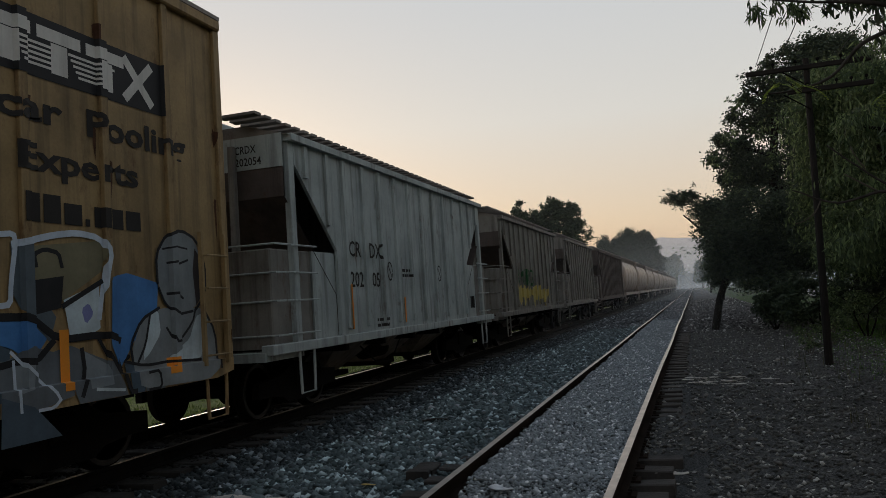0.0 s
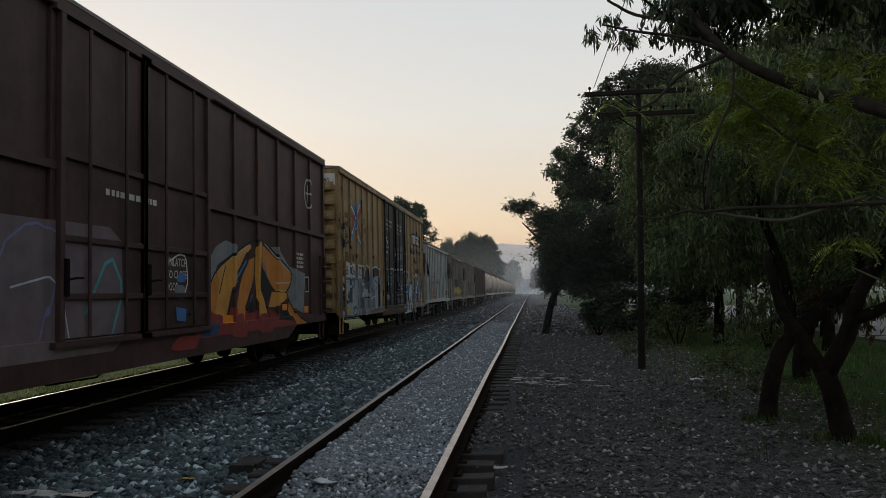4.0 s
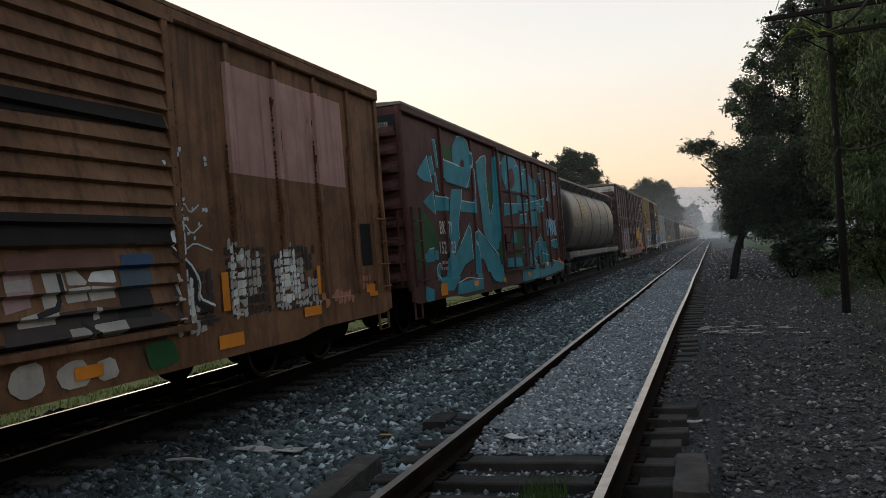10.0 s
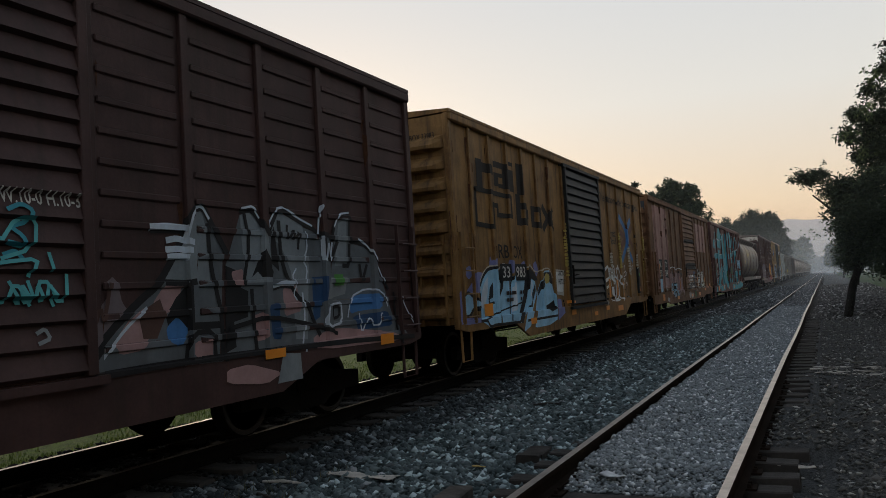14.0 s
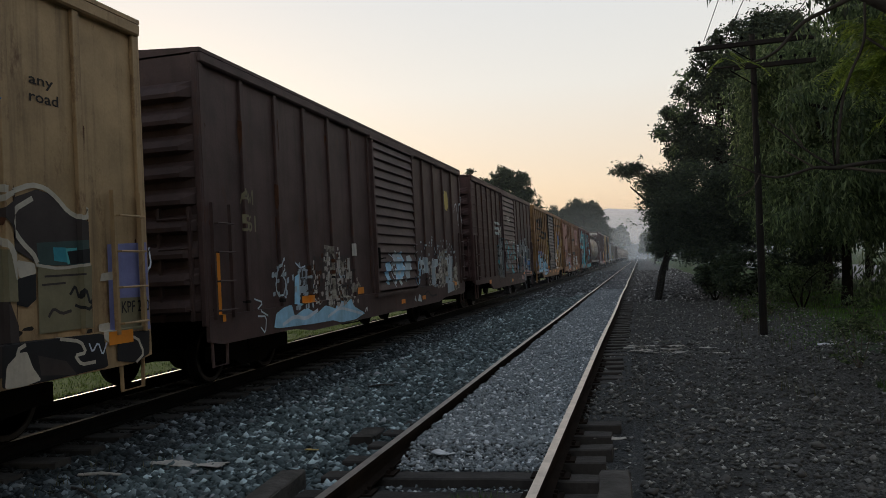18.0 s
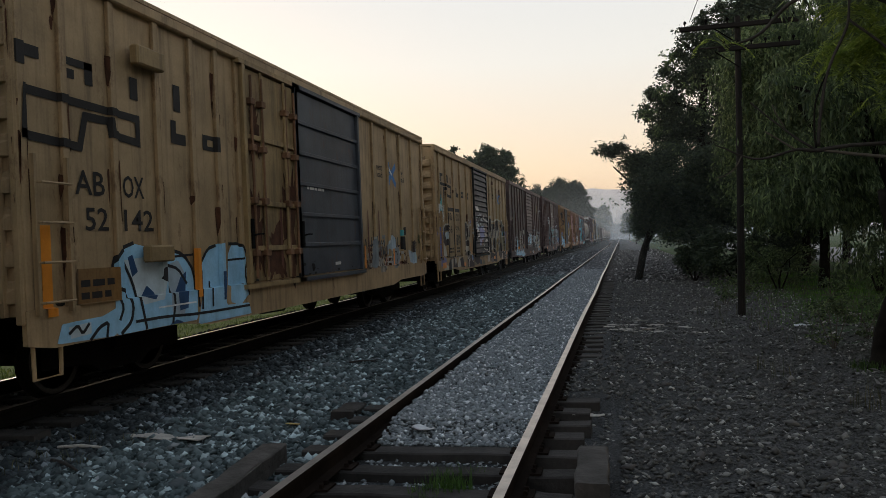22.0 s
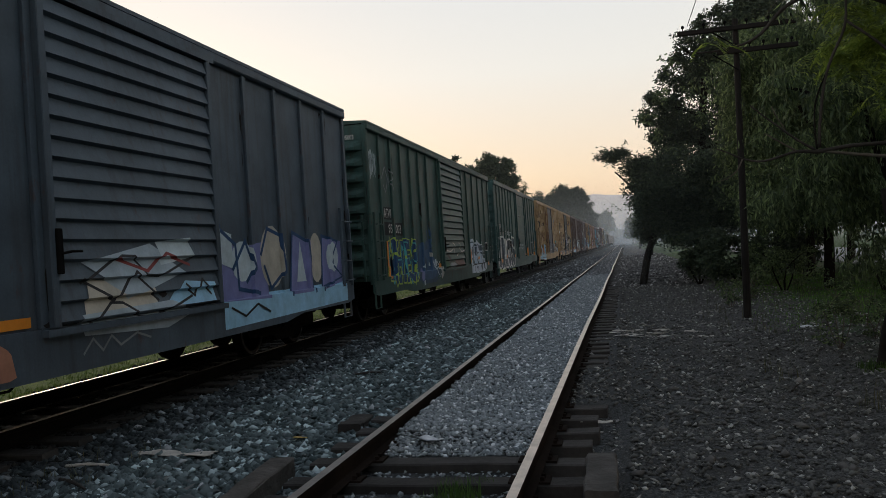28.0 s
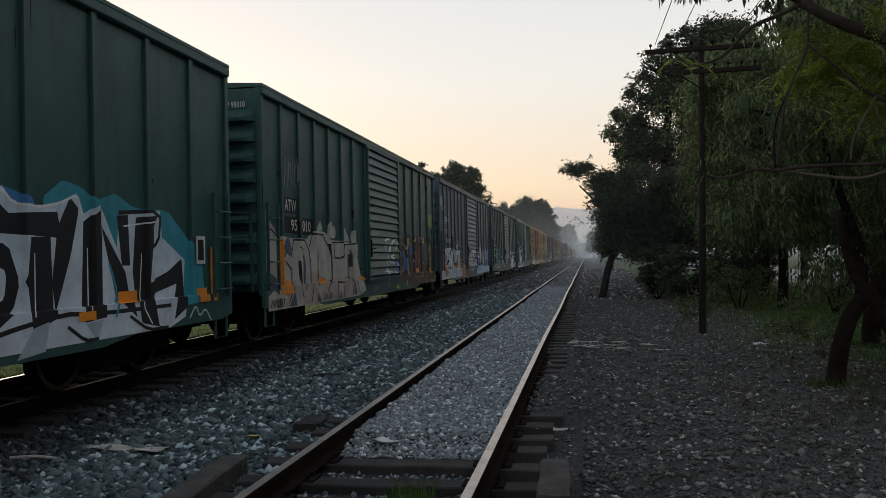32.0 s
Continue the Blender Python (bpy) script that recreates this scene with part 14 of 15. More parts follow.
def slips(name, label, x0, x1, y0, y1, n, length, low, high, seed):
    """Dead leaves, bark and splinters: slim flat slips lying at all angles."""
    r = np.random.RandomState(seed)
    v = []
    for _ in range(n):
        x, y = x0 + (x1 - x0) * r.rand(), y0 + (y1 - y0) * r.rand() ** 1.5
        z = ground_z(x, y) + 0.012 + 0.02 * r.rand()
        a, l = r.rand() * 6.283, length * (0.4 + 1.2 * r.rand() ** 2)
        w = l * (0.08 + 0.14 * r.rand())
        c, s_ = math.cos(a), math.sin(a)
        t = 0.25 * l * r.randn()
        v += [(x - c * l / 2, y - s_ * l / 2, z), (x - s_ * w, y + c * w, z + 0.012), (x + c * l / 2, y + s_ * l / 2, z + abs(t)), (x + s_ * w, y - c * w, z + 0.004)]
    return tagged(loose(name, v, np.arange(len(v)).reshape(-1, 4), islands(name + "_tone", low, high, knee=(0.8, 0.35))), label, "debris", kind="stuff")


slips("leaf_litter", "dead leaves and splinters strewn over the verge", 0.5, 6.4, 4.2, 30, 9000, 0.042, (0.052, 0.050, 0.046), (0.45, 0.43, 0.40), 21)
slips("leaf_litter", "pale curled bark strips along the verge", 0.6, 3.8, 7.0, 24, 260, 0.11, (0.10, 0.095, 0.09), (0.50, 0.49, 0.47), 23)
slips("leaf_litter", "dead leaves and splinters strewn over the ballast", -4.8, -1.7, 4.4, 24, 500, 0.10, (0.05, 0.05, 0.05), (0.5, 0.5, 0.48), 22)


# ---- timber, litter ----
def timber(name, label, m, l, w, h, material, seed):
    bm = sleeper_mesh(seed, l / 2, w, h)
    bmesh.ops.subdivide_edges(bm, edges=bm.edges[:], cuts=1)
    for v in bm.verts:
        v.co += 0.012 * noise.noise_vector(v.co * 6 + Vector((seed, 0, 0)))
    ob = part(name, bm, material, None)
    ob.matrix_basis = m
    return tagged(ob, label, "timber")


timber("timber_block", "grey weathered timber block lying across the sleepers", pose(0.545, 5.75, -0.04, 0, 0, 92), 0.98, 0.23, 0.12, M_TIEPALE, 11)
timber("timber_block", "dark old sleeper lying askew beside the rail", pose(-2.10, 5.40, -0.06, 0, 0, 94), 1.5, 0.22, 0.17, M_TIEPALE, 12)
timber("timber_block", "half-buried dark sleeper end in the ballast", pose(-2.15, 8.0, -0.14, 0, 2, 95), 0.6, 0.25, 0.12, M_TIE, 13)
M_CLOTH = paint("dirty_white_cloth", (0.5, 0.47, 0.42), 0.9, vary=0.25, scale=6, bump=0.4)
M_PLASTIC = paint("white_plastic_scrap", (0.62, 0.64, 0.66), 0.5, vary=0.15, scale=8)


def scrap(name, label, x, y, l, w, turn, material, seed, lift=0.03):
    """A crumpled flat scrap lying on the stones."""
    bm = bmesh.new()
    bmesh.ops.create_grid(bm, x_segments=9, y_segments=5, size=0.5)
    for v in bm.verts:
        edge = 1 - 0.25 * noise.noise((v.co.x * 3, v.co.y * 3, seed))
        v.co.x, v.co.y = v.co.x * l * edge, v.co.y * w * (0.75 + 0.5 * noise.noise((v.co.x * 2, seed, 1)) + 0.3)
        v.co.z = 0.03 * noise.noise((v.co.x * 6, v.co.y * 9, seed + 4))
    bmesh.ops.solidify(bm, geom=bm.faces[:], thickness=0.006)
    ob = part(name, bm, material, None, smooth=True)
    ob.matrix_basis = pose(x, y, ground_z(x, y) + lift, 0, 0, turn)
    return tagged(ob, label, "litter")


scrap("rag", "crumpled off-white rag on the ballast", -3.62, 6.85, 0.82, 0.16, -6, M_CLOTH, 3.3, 0.05)
scrap("paper_scrap", "small yellowish scrap on the ballast", -2.55, 7.42, 0.13, 0.09, 20, paint("yellow_scrap", (0.5, 0.36, 0.12), 0.8), 4.1, 0.05)
scrap("plastic_scrap", "white plastic scrap beside the rail", 0.27, 5.6, 0.17, 0.12, 30, M_PLASTIC, 5.2, 0.05)
scrap("plastic_scrap", "bluish plastic scrap between the rails", -1.05, 7.0, 0.22, 0.1, -30, M_PLASTIC, 6.2, 0.06)
scrap("plastic_scrap", "white scrap in the grass", 4.0, 15.4, 0.3, 0.15, 10, M_PLASTIC, 7.2)
scrap("plastic_scrap", "pale scrap on a sleeper end", 0.42, 8.05, 0.32, 0.07, 4, M_CLOTH, 8.2, 0.1)
for i in range(26):
    x, y = 0.6 + 1.6 * rg.random() ** 1.5, 15.0 + 2.2 * rg.random()
    scrap("litter_scrap", "pale strip of rubbish strewn by the track", x, y, rg.uniform(0.15, 0.5), rg.uniform(0.03, 0.09), rg.uniform(-40, 40), M_CLOTH if i % 3 else M_TIEPALE, i * 1.7, 0.03)
for x, y, l, turn in ((-4.33, 6.48, 0.5, 3), (-4.02, 5.86, 0.55, -30), (-3.2, 11.5, 0.4, 20), (2.6, 9.5, 0.4, 70)):
    bm = tube(bmesh.new(), [(-l / 2, 0, 0), (0, 0.01, 0.012), (l / 2, 0, 0)], [0.014, 0.018, 0.01], 7)
    ob = part("stick", bm, M_CLOTH if x < -4.2 else M_TIE, None)
    ob.matrix_basis = pose(x, y, ground_z(x, y) + 0.05, 0, 0, turn)
    tagged(ob, "bare stick lying on the stones", "stick")


# ---- the pole line ----
M_POLE = paint("tarred_pole_timber", (0.018, 0.015, 0.013), 0.9, vary=0.3)
def pole(x, y, top, lean, label, arm=1.22):
    root = tagged(new("utility_pole"), label, "utility pole")
    root.location = (x, y, 0)
    part("pole_shaft", tube(bmesh.new(), [(0, 0, -0.5), (lean * 0.5 + 0.01, 0, top * 0.5), (lean, 0, top + 0.2)], [0.085, 0.07, 0.06], 10), M_POLE, root)
    for z, u0, u1 in ((top, lean - arm, lean + arm), (top - 0.5, lean - arm * 0.35, lean + arm)):
        a = part("cross_arm", box(bmesh.new(), u0, u1, -0.11, -0.03, z - 0.05, z + 0.05, 0.01), M_POLE, root)
        for k in range(6):
            u = u0 + 0.12 + (u1 - u0 - 0.24) * k / 5
            part("insulator", lathe_up(bmesh.new(), u, -0.065, z + 0.05), M_IRON, a)
        part("arm_brace", tube(bmesh.new(), [(lean - 0.5, -0.07, z - 0.04), (lean, -0.08, z - 0.42)], 0.014, 5), M_IRON, a)
    return root


def lathe_up(bm, x, y, z):
    return tube(bm, [(x, y, z), (x, y, z + 0.06), (x, y, z + 0.07), (x, y, z + 0.11), (x, y, z + 0.13)], [0.012, 0.012, 0.035, 0.03, 0.01], 7)


pole(3.30, 17.9, 6.06, 0.14, "old dark timber telegraph pole with two cross-arms beside the track")
M_WIRE = paint("dark_wire", (0.02, 0.02, 0.02), 0.6)
for k, dx in enumerate((-1.0, -0.55, 0.6)):
    bm = bmesh.new()
    pts = [(3.44 + dx, 17.85 - 45 * s, 6.22 - 1.6 * s * (1 - s)) for s in np.linspace(0, 1, 12)]
    tube(bm, pts, 0.008, 5)
    tagged(part("overhead_wire", bm, M_WIRE, None), "slack dark wire hanging from the pole", "wire")

# ---- trees ----
M_BARK = paint("dark_furrowed_bark", (0.020, 0.017, 0.014), 0.95, vary=0.4, scale=5, bump=1.0, fine=14, spec=0.05)
M_TWIG = paint("grey_bare_twig", (0.13, 0.11, 0.085), 0.9, vary=0.2, scale=6, bump=0.4)
# paler than M_BARK: light on the near boughs is put into it
M_BOUGH = paint("grey_brown_bough_bark", (0.055, 0.046, 0.038), 0.9, vary=0.35, scale=7, bump=0.8, fine=18)
LEAF = {
    "dark": islands("dark_green_leaves", (0.026, 0.040, 0.026), (0.10, 0.13, 0.065), 0.6, 0.0, translucent=0.25),
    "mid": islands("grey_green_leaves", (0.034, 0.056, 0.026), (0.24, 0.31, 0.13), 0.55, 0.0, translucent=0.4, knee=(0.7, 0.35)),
    "light": islands("yellow_green_leaves", (0.12, 0.18, 0.026), (0.47, 0.55, 0.11), 0.5, 0.0, translucent=0.5),
    "dry": islands("brownish_leaves", (0.05, 0.04, 0.02), (0.15, 0.11, 0.045), 0.6, 0.0, translucent=0.3),
    "far": islands("far_green_leaves", (0.035, 0.050, 0.036), (0.10, 0.12, 0.08), 0.8, 0.0, translucent=0.2),
}


def leaves(root, clusters, size, slim, droop, kind, seed, name="crown"):
    """A crown of separate leaves, gathered in uneven clumps: (x, y, z, radius, count) each."""
    r = np.random.RandomState(seed)
    V, n0 = [], 0
    for x, y, z, rad, n in clusters:
        d = r.randn(n, 3)
        d /= np.linalg.norm(d, axis=1)[:, None]
        k = rad * r.rand(n, 1) ** 0.45
        p = np.array([x, y, z]) + d * k * np.array([1, 1, 0.8])
        sub = r.randint(0, max(2, n // 14), n)                    # twigs: leaves gather round shared points
        off = r.randn(max(2, n // 14), 3) * rad * 0.55
        p = p * 0.35 + (np.array([x, y, z]) + off[sub]) * 0.65 + r.randn(n, 3) * rad * 0.09
        a = r.rand(n) * 6.283
        tilt = -droop + r.randn(n) * 0.5
        ln = size * (0.6 + 0.8 * r.rand(n))
        ax = np.stack([np.cos(a) * np.cos(tilt), np.sin(a) * np.cos(tilt), np.sin(tilt)], 1)
        up = r.randn(n, 3)
        w = np.cross(ax, up)
        w /= np.linalg.norm(w, axis=1)[:, None] + 1e-6
        w *= (ln * slim)[:, None]
        e = ax * ln[:, None]
        V.append(np.stack([p, p + e * 0.5 + w, p + e, p + e * 0.5 - w], 1).reshape(-1, 3))
    V = np.concatenate(V)
    f = np.arange(len(V), dtype=np.int32).reshape(-1, 4)
    ob = loose(name, V, f, LEAF[kind], root)
    return tagged(ob, kind="stuff")


def scatter(rnd, x0, x1, y0, y1, z0, z1, n, rad, count):
    return [(rnd.uniform(x0, x1), rnd.uniform(y0, y1), rnd.uniform(z0, z1), rad * rnd.uniform(0.6, 1.3), count) for _ in range(n)]


def limb(root, path, r0, r1, name="limb", material=None):
    n = len(path)
    given = r0 if isinstance(r0, list) else None
    if n > 2:                                              # a smooth bend through the given points
        pts, rr = [], []
        for i in range(n - 1):
            p0, p1, p2, p3 = (Vector(path[min(max(q, 0), n - 1)]) for q in (i - 1, i, i + 1, i + 2))
            for w in (0.0, 0.34, 0.67):
                pts.append(0.5 * (2 * p1 + (p2 - p0) * w + (2 * p0 - 5 * p1 + 4 * p2 - p3) * w * w + (3 * p1 - p0 - 3 * p2 + p3) * w ** 3))
                rr.append(given[i] + (given[i + 1] - given[i]) * w if given else 0)
        path, n = pts + [Vector(path[-1])], len(pts) + 1
        r0 = rr + given[-1:] if given else r0
        big = (r0[0] if given else r0) > 0.05
        for i, p in enumerate(path):                       # bark is never straight
            k = 0.25 * (r0[i] if given else r0) if big else 0.006
            path[i] = p + k * noise.noise_vector(p * 2.3)
    radii = r0 if isinstance(r0, list) else [r0 + (r1 - r0) * i / (n - 1) for i in range(n)]
    return part(name, tube(bmesh.new(), path, radii, 10 if radii[0] > 0.1 else 7), material or M_BARK, root, smooth=True)


def fronds(root, zones, kind, seed, name="feathery_foliage"):
    """Feathery leaves: a drooping stalk with rows of slim leaflets on both sides; zones of (x0, x1, y0, y1, z0, z1, count)."""
    r = np.random.RandomState(seed)
    V = []
    for x0, x1, y0, y1, z0, z1, n in zones:
        hub = np.array([x0, y0, z0]) + r.rand(max(2, n // 7), 3) * np.array([x1 - x0, y1 - y0, z1 - z0])
        for i in range(n):
            p = hub[r.randint(len(hub))] + r.randn(3) * 0.035
            a, ln = r.rand() * 6.283, 0.16 + 0.14 * r.rand()
            rise, droop = r.rand() * 0.5 - 0.1, 0.4 + 0.7 * r.rand()
            out, side = np.array([math.cos(a), math.sin(a), 0]), np.array([-math.sin(a), math.cos(a), 0])
            side = side * math.cos(0.5) + np.array([0, 0, r.randn() * 0.4])
            for k in range(11):
                s = (k + 1.0) / 11
                q = p + out * (ln * s * (1 - 0.2 * s)) + np.array([0, 0, ln * (rise * s - droop * s * s)])
                ll = 0.055 * (0.35 + 1.1 * math.sin(math.pi * min(0.97, 0.12 + 0.8 * s)) * 0.75)
                for w in (-1, 1):
                    d = (side * w + out * 0.45 + np.array([0, 0, -0.25])) * ll
                    e = out * 0.009
                    V += [q, q + d * 0.5 + e, q + d, q + d * 0.5 - e]
    V = np.array(V)
    return tagged(loose(name, V, np.arange(len(V), dtype=np.int32).reshape(-1, 4), LEAF[kind], root), kind="stuff")


def tree(label, name="tree"):
    return tagged(new(name), label, "tree")


def trees():
    rnd = random.Random(9)
    # slim leaning tree with a flat dark crown beside the track
    t = tree("slim leaning tree with a dense dark crown over the verge")
    limb(t, [(1.45, 33.4, -0.4), (1.65, 33.4, 0.7), (1.95, 33.5, 1.6), (2.4, 33.6, 2.6), (2.9, 33.7, 3.6)], 0.17, 0.10, "trunk")
    limb(t, [(2.3, 33.6, 2.4), (1.6, 33.4, 3.4), (0.6, 33.2, 4.5)], 0.08, 0.03)
    limb(t, [(2.6, 33.6, 3.0), (3.6, 33.4, 3.8), (4.6, 33.2, 4.3)], 0.08, 0.03)
    leaves(t, [(0.25, 33, 5.2, 0.36, 700), (0.65, 33, 5.1, 0.45, 900), (0.98, 33, 5.25, 0.36, 600), (1.2, 33, 4.6, 0.55, 1100), (1.4, 33.2, 3.8, 0.6, 1100), (1.6, 33, 3.1, 0.55, 900), (1.6, 33, 4.7, 0.5, 700)]
           + scatter(rnd, 1.7, 5.4, 32.2, 34.8, 1.9, 4.9, 84, 0.72, 1400), 0.125, 0.18, 0.1, "dark", 1)
    # the tall dark tree behind it
    t = tree("tall dark gum tree with a ragged layered crown")
    limb(t, [(4.6, 37, -0.4), (4.7, 37, 3), (4.5, 37, 6), (4.8, 37, 9), (4.9, 37, 11)], 0.32, 0.08, "trunk")
    for z, dx in ((4, -2.0), (5.5, 2.4), (7, -2.2), (8.5, 1.9), (9.5, -1.0)):
        limb(t, [(4.6, 37, z), (4.6 + dx * 0.5, 36.8, z + 0.5), (4.6 + dx, 36.6, z + 0.9)], 0.10, 0.03)
    edge = ((2.9, 3.0), (2.4, 6.2), (2.1, 7.2), (2.3, 8.0), (2.9, 8.9), (3.5, 9.7), (4.0, 10.5), (4.6, 11.1), (5.4, 11.6), (6.4, 11.7))
    cl = [(x + 0.1, 36.5, z, rnd.uniform(0.42, 0.6), 520) for x, z in edge] + [(x + 0.7, 36.8, z - 0.3, 0.65, 620) for x, z in edge]
    for x, z in edge:
        cl += [(rnd.uniform(x + 1.0, 8.0), rnd.uniform(35.8, 38.5), z + rnd.uniform(-0.9, 0.1), rnd.uniform(0.6, 1.0), 800) for _ in range(13)]
    leaves(t, cl, 0.15, 0.24, 0.4, "dark", 2)
    # paler leaves put the lit clumps of this dark crown into colour
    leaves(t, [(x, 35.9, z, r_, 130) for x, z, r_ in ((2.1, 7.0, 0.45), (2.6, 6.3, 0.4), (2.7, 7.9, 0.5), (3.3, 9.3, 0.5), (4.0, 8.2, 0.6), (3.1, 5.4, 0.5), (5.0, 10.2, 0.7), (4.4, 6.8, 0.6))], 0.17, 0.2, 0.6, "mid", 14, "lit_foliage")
    t = tree("tall feathery olive tree rising behind the gum tree")
    limb(t, [(8.2, 41, -0.4), (8.1, 41, 5), (7.8, 41, 9), (7.6, 41, 12)], 0.26, 0.07, "trunk")
    leaves(t, scatter(rnd, 6.0, 9.8, 40, 42.5, 5.0, 12.6, 62, 0.8, 420), 0.2, 0.14, 0.9, "mid", 15)
    # low bushes under them
    for i, (x0, x1, y, h) in enumerate(((2.6, 4.4, 31, 1.6), (3.6, 5.6, 28, 1.5), (5.4, 7.6, 33, 2.2), (7.5, 9.5, 38, 2.0))):
        t = tagged(new("bush"), "low dark bush under the trees", "bush")
        for k in range(3):
            limb(t, [((x0 + x1) / 2, y, -0.3), (x0 + (x1 - x0) * (k + 0.5) / 3, y, h * 0.6)], 0.04, 0.015, "stem")
        leaves(t, scatter(rnd, x0, x1, y - 0.8, y + 0.8, 0.2, h, 16, 0.5, 420), 0.13, 0.22, 0.2, "dark", 20 + i)
    for i, (x, y, h) in enumerate(((3.85, 12.6, 0.55), (4.6, 13.6, 0.5), (3.3, 20.5, 0.45), (5.0, 17.5, 0.6), (4.2, 23.0, 0.7), (5.3, 12.2, 0.5))):
        t = tagged(new("shrub"), "small leafy shrub growing in the grass", "shrub")
        for k in range(4):
            limb(t, [(x, y, -0.25), (x + 0.1 * math.cos(k * 1.6), y + 0.1 * math.sin(k * 1.6), 0.0), (x + 0.22 * math.cos(k * 1.6 + i), y + 0.22 * math.sin(k * 1.6 + i), h * 0.7)], 0.012, 0.004, "stem", M_TWIG)
        leaves(t, scatter(rnd, x - 0.28, x + 0.28, y - 0.25, y + 0.25, -0.12, h, 13, 0.14, 60), 0.06, 0.2, 0.2, "mid", 220 + i)
    # drooping grey-green trees in the middle distance
    for i, (x, y, h, w) in enumerate(((6.6, 25, 7.6, 2.3), (8.6, 21.5, 8.4, 2.4), (10.5, 27, 9.0, 2.8), (7.4, 31, 8.5, 2.2), (13.0, 34, 8.5, 3.0))):
        t = tree("drooping grey-green tree standing in the grass")
        limb(t, [(x, y, -0.4), (x + 0.1, y, 1.6), (x - 0.1, y, 3.4), (x + 0.1, y, h * 0.75)], 0.17, 0.05, "trunk")
        for k in range(5):
            a = k * 1.3 + i
            limb(t, [(x, y, 2.4 + 0.6 * k), (x + w * 0.5 * math.cos(a), y + w * 0.5 * math.sin(a), 3.4 + 0.7 * k), (x + w * 0.9 * math.cos(a), y + w * 0.9 * math.sin(a), 3.3 + 0.7 * k)], 0.07, 0.02)
        leaves(t, scatter(rnd, x - w, x + w, y - w, y + w, 2.0, h, 84, 0.78, 1050), 0.15, 0.16, 0.8, "mid", 40 + i)
    # scrubby growth that closes the view to the road
    for i, (x, y, h) in enumerate(((7.4, 22.5, 1.5), (5.3, 24.5, 1.2))):
        t = tagged(new("bush"), "loose grey-green bush in the grass under the trees", "bush")
        for k in range(4):
            limb(t, [(x, y, -0.3), (x + 0.3 * math.cos(k * 1.6), y + 0.3 * math.sin(k * 1.6), h * 0.4), (x + 0.6 * math.cos(k * 1.6 + i), y + 0.6 * math.sin(k * 1.6 + i), h * 0.8)], 0.03, 0.01, "stem")
        leaves(t, scatter(rnd, x - 0.9, x + 0.9, y - 0.7, y + 0.7, 0.1, h, 22, 0.32, 150), 0.11, 0.16, 0.5, "mid", 240 + i)
    # slim trunks further back
    for i, (x, y) in enumerate(((9.3, 44), (10.6, 46), (11.6, 42), (8.4, 48), (13.0, 47), (15, 40))):
        t = tree("slim tree among others at the edge of the road")
        limb(t, [(x, y, -0.4), (x + 0.1, y, 3), (x, y, 6.5)], 0.16, 0.06, "trunk")
        leaves(t, scatter(rnd, x - 1.8, x + 1.8, y - 1.5, y + 1.5, 2.6, 8.0, 22, 0.9, 330), 0.2, 0.2, 0.7, "dark", 60 + i)
    # the two forked trees close by, with branches reaching over the verge
    t = tree("forked dark tree with an arching trunk close to the verge")
    limb(t, [(3.93, 10.97, -0.45), (3.97, 10.97, -0.28), (4.0, 10.97, -0.1), (4.09, 10.97, 0.39), (4.22, 10.97, 0.70), (4.42, 10.95, 0.97), (4.9, 10.9, 1.4), (5.5, 10.8, 1.9), (6.2, 10.6, 3.0), (6.5, 10.5, 4.4)], [0.17, 0.145, 0.12, 0.11, 0.105, 0.10, 0.11, 0.10, 0.08, 0.05], 0, "trunk")
    limb(t, [(4.35, 11.0, 0.9), (4.4, 11.2, 1.6), (4.2, 11.5, 2.6), (3.9, 11.8, 4.2)], 0.09, 0.03)
    limb(t, [(5.3, 10.9, 1.7), (5.2, 11.4, 2.8), (5.0, 11.8, 4.4)], 0.08, 0.03)
    limb(t, [(4.2, 11.5, 2.6), (3.6, 11.7, 3.4), (3.0, 11.9, 3.7)], 0.045, 0.015)
    leaves(t, scatter(rnd, 3.3, 6.8, 10.8, 12.6, 2.0, 4.8, 74, 0.46, 380), 0.125, 0.10, 1.15, "mid", 3)
    leaves(t, scatter(rnd, 2.85, 3.9, 11.4, 12.6, 1.7, 3.9, 26, 0.36, 210), 0.115, 0.10, 1.1, "mid", 16, "side_foliage")
    leaves(t, scatter(rnd, 3.3, 6.0, 11.0, 12.4, 1.1, 2.2, 18, 0.32, 240), 0.11, 0.11, 1.1, "mid", 4, "low_foliage")
    leaves(t, scatter(rnd, 4.4, 5.6, 11.0, 12.0, 1.0, 1.8, 7, 0.25, 150), 0.1, 0.14, 0.8, "dry", 5, "dry_foliage")
    t = tree("leaning dark trunk in the grass among the trees")
    limb(t, [(5.70, 14.8, -0.45), (5.72, 14.8, -0.2), (5.78, 14.8, 0.4), (5.92, 14.8, 1.2), (6.2, 14.8, 2.6), (6.3, 14.8, 4.2)], 0.19, 0.08, "trunk")
    limb(t, [(5.85, 14.8, 0.9), (6.3, 14.7, 1.5), (7.0, 14.6, 2.4)], 0.10, 0.05)
    leaves(t, scatter(rnd, 4.8, 7.8, 14.0, 16.0, 1.9, 5.6, 46, 0.55, 340), 0.14, 0.11, 1.1, "mid", 17)
    t = tree("dark tree with a low fork and feathery yellow-green leaves")
    limb(t, [(4.40, 9.3, -0.45), (4.36, 9.3, -0.25), (4.28, 9.3, 0.25), (4.16, 9.3, 0.62)], [0.17, 0.14, 0.12, 0.11], 0, "trunk")
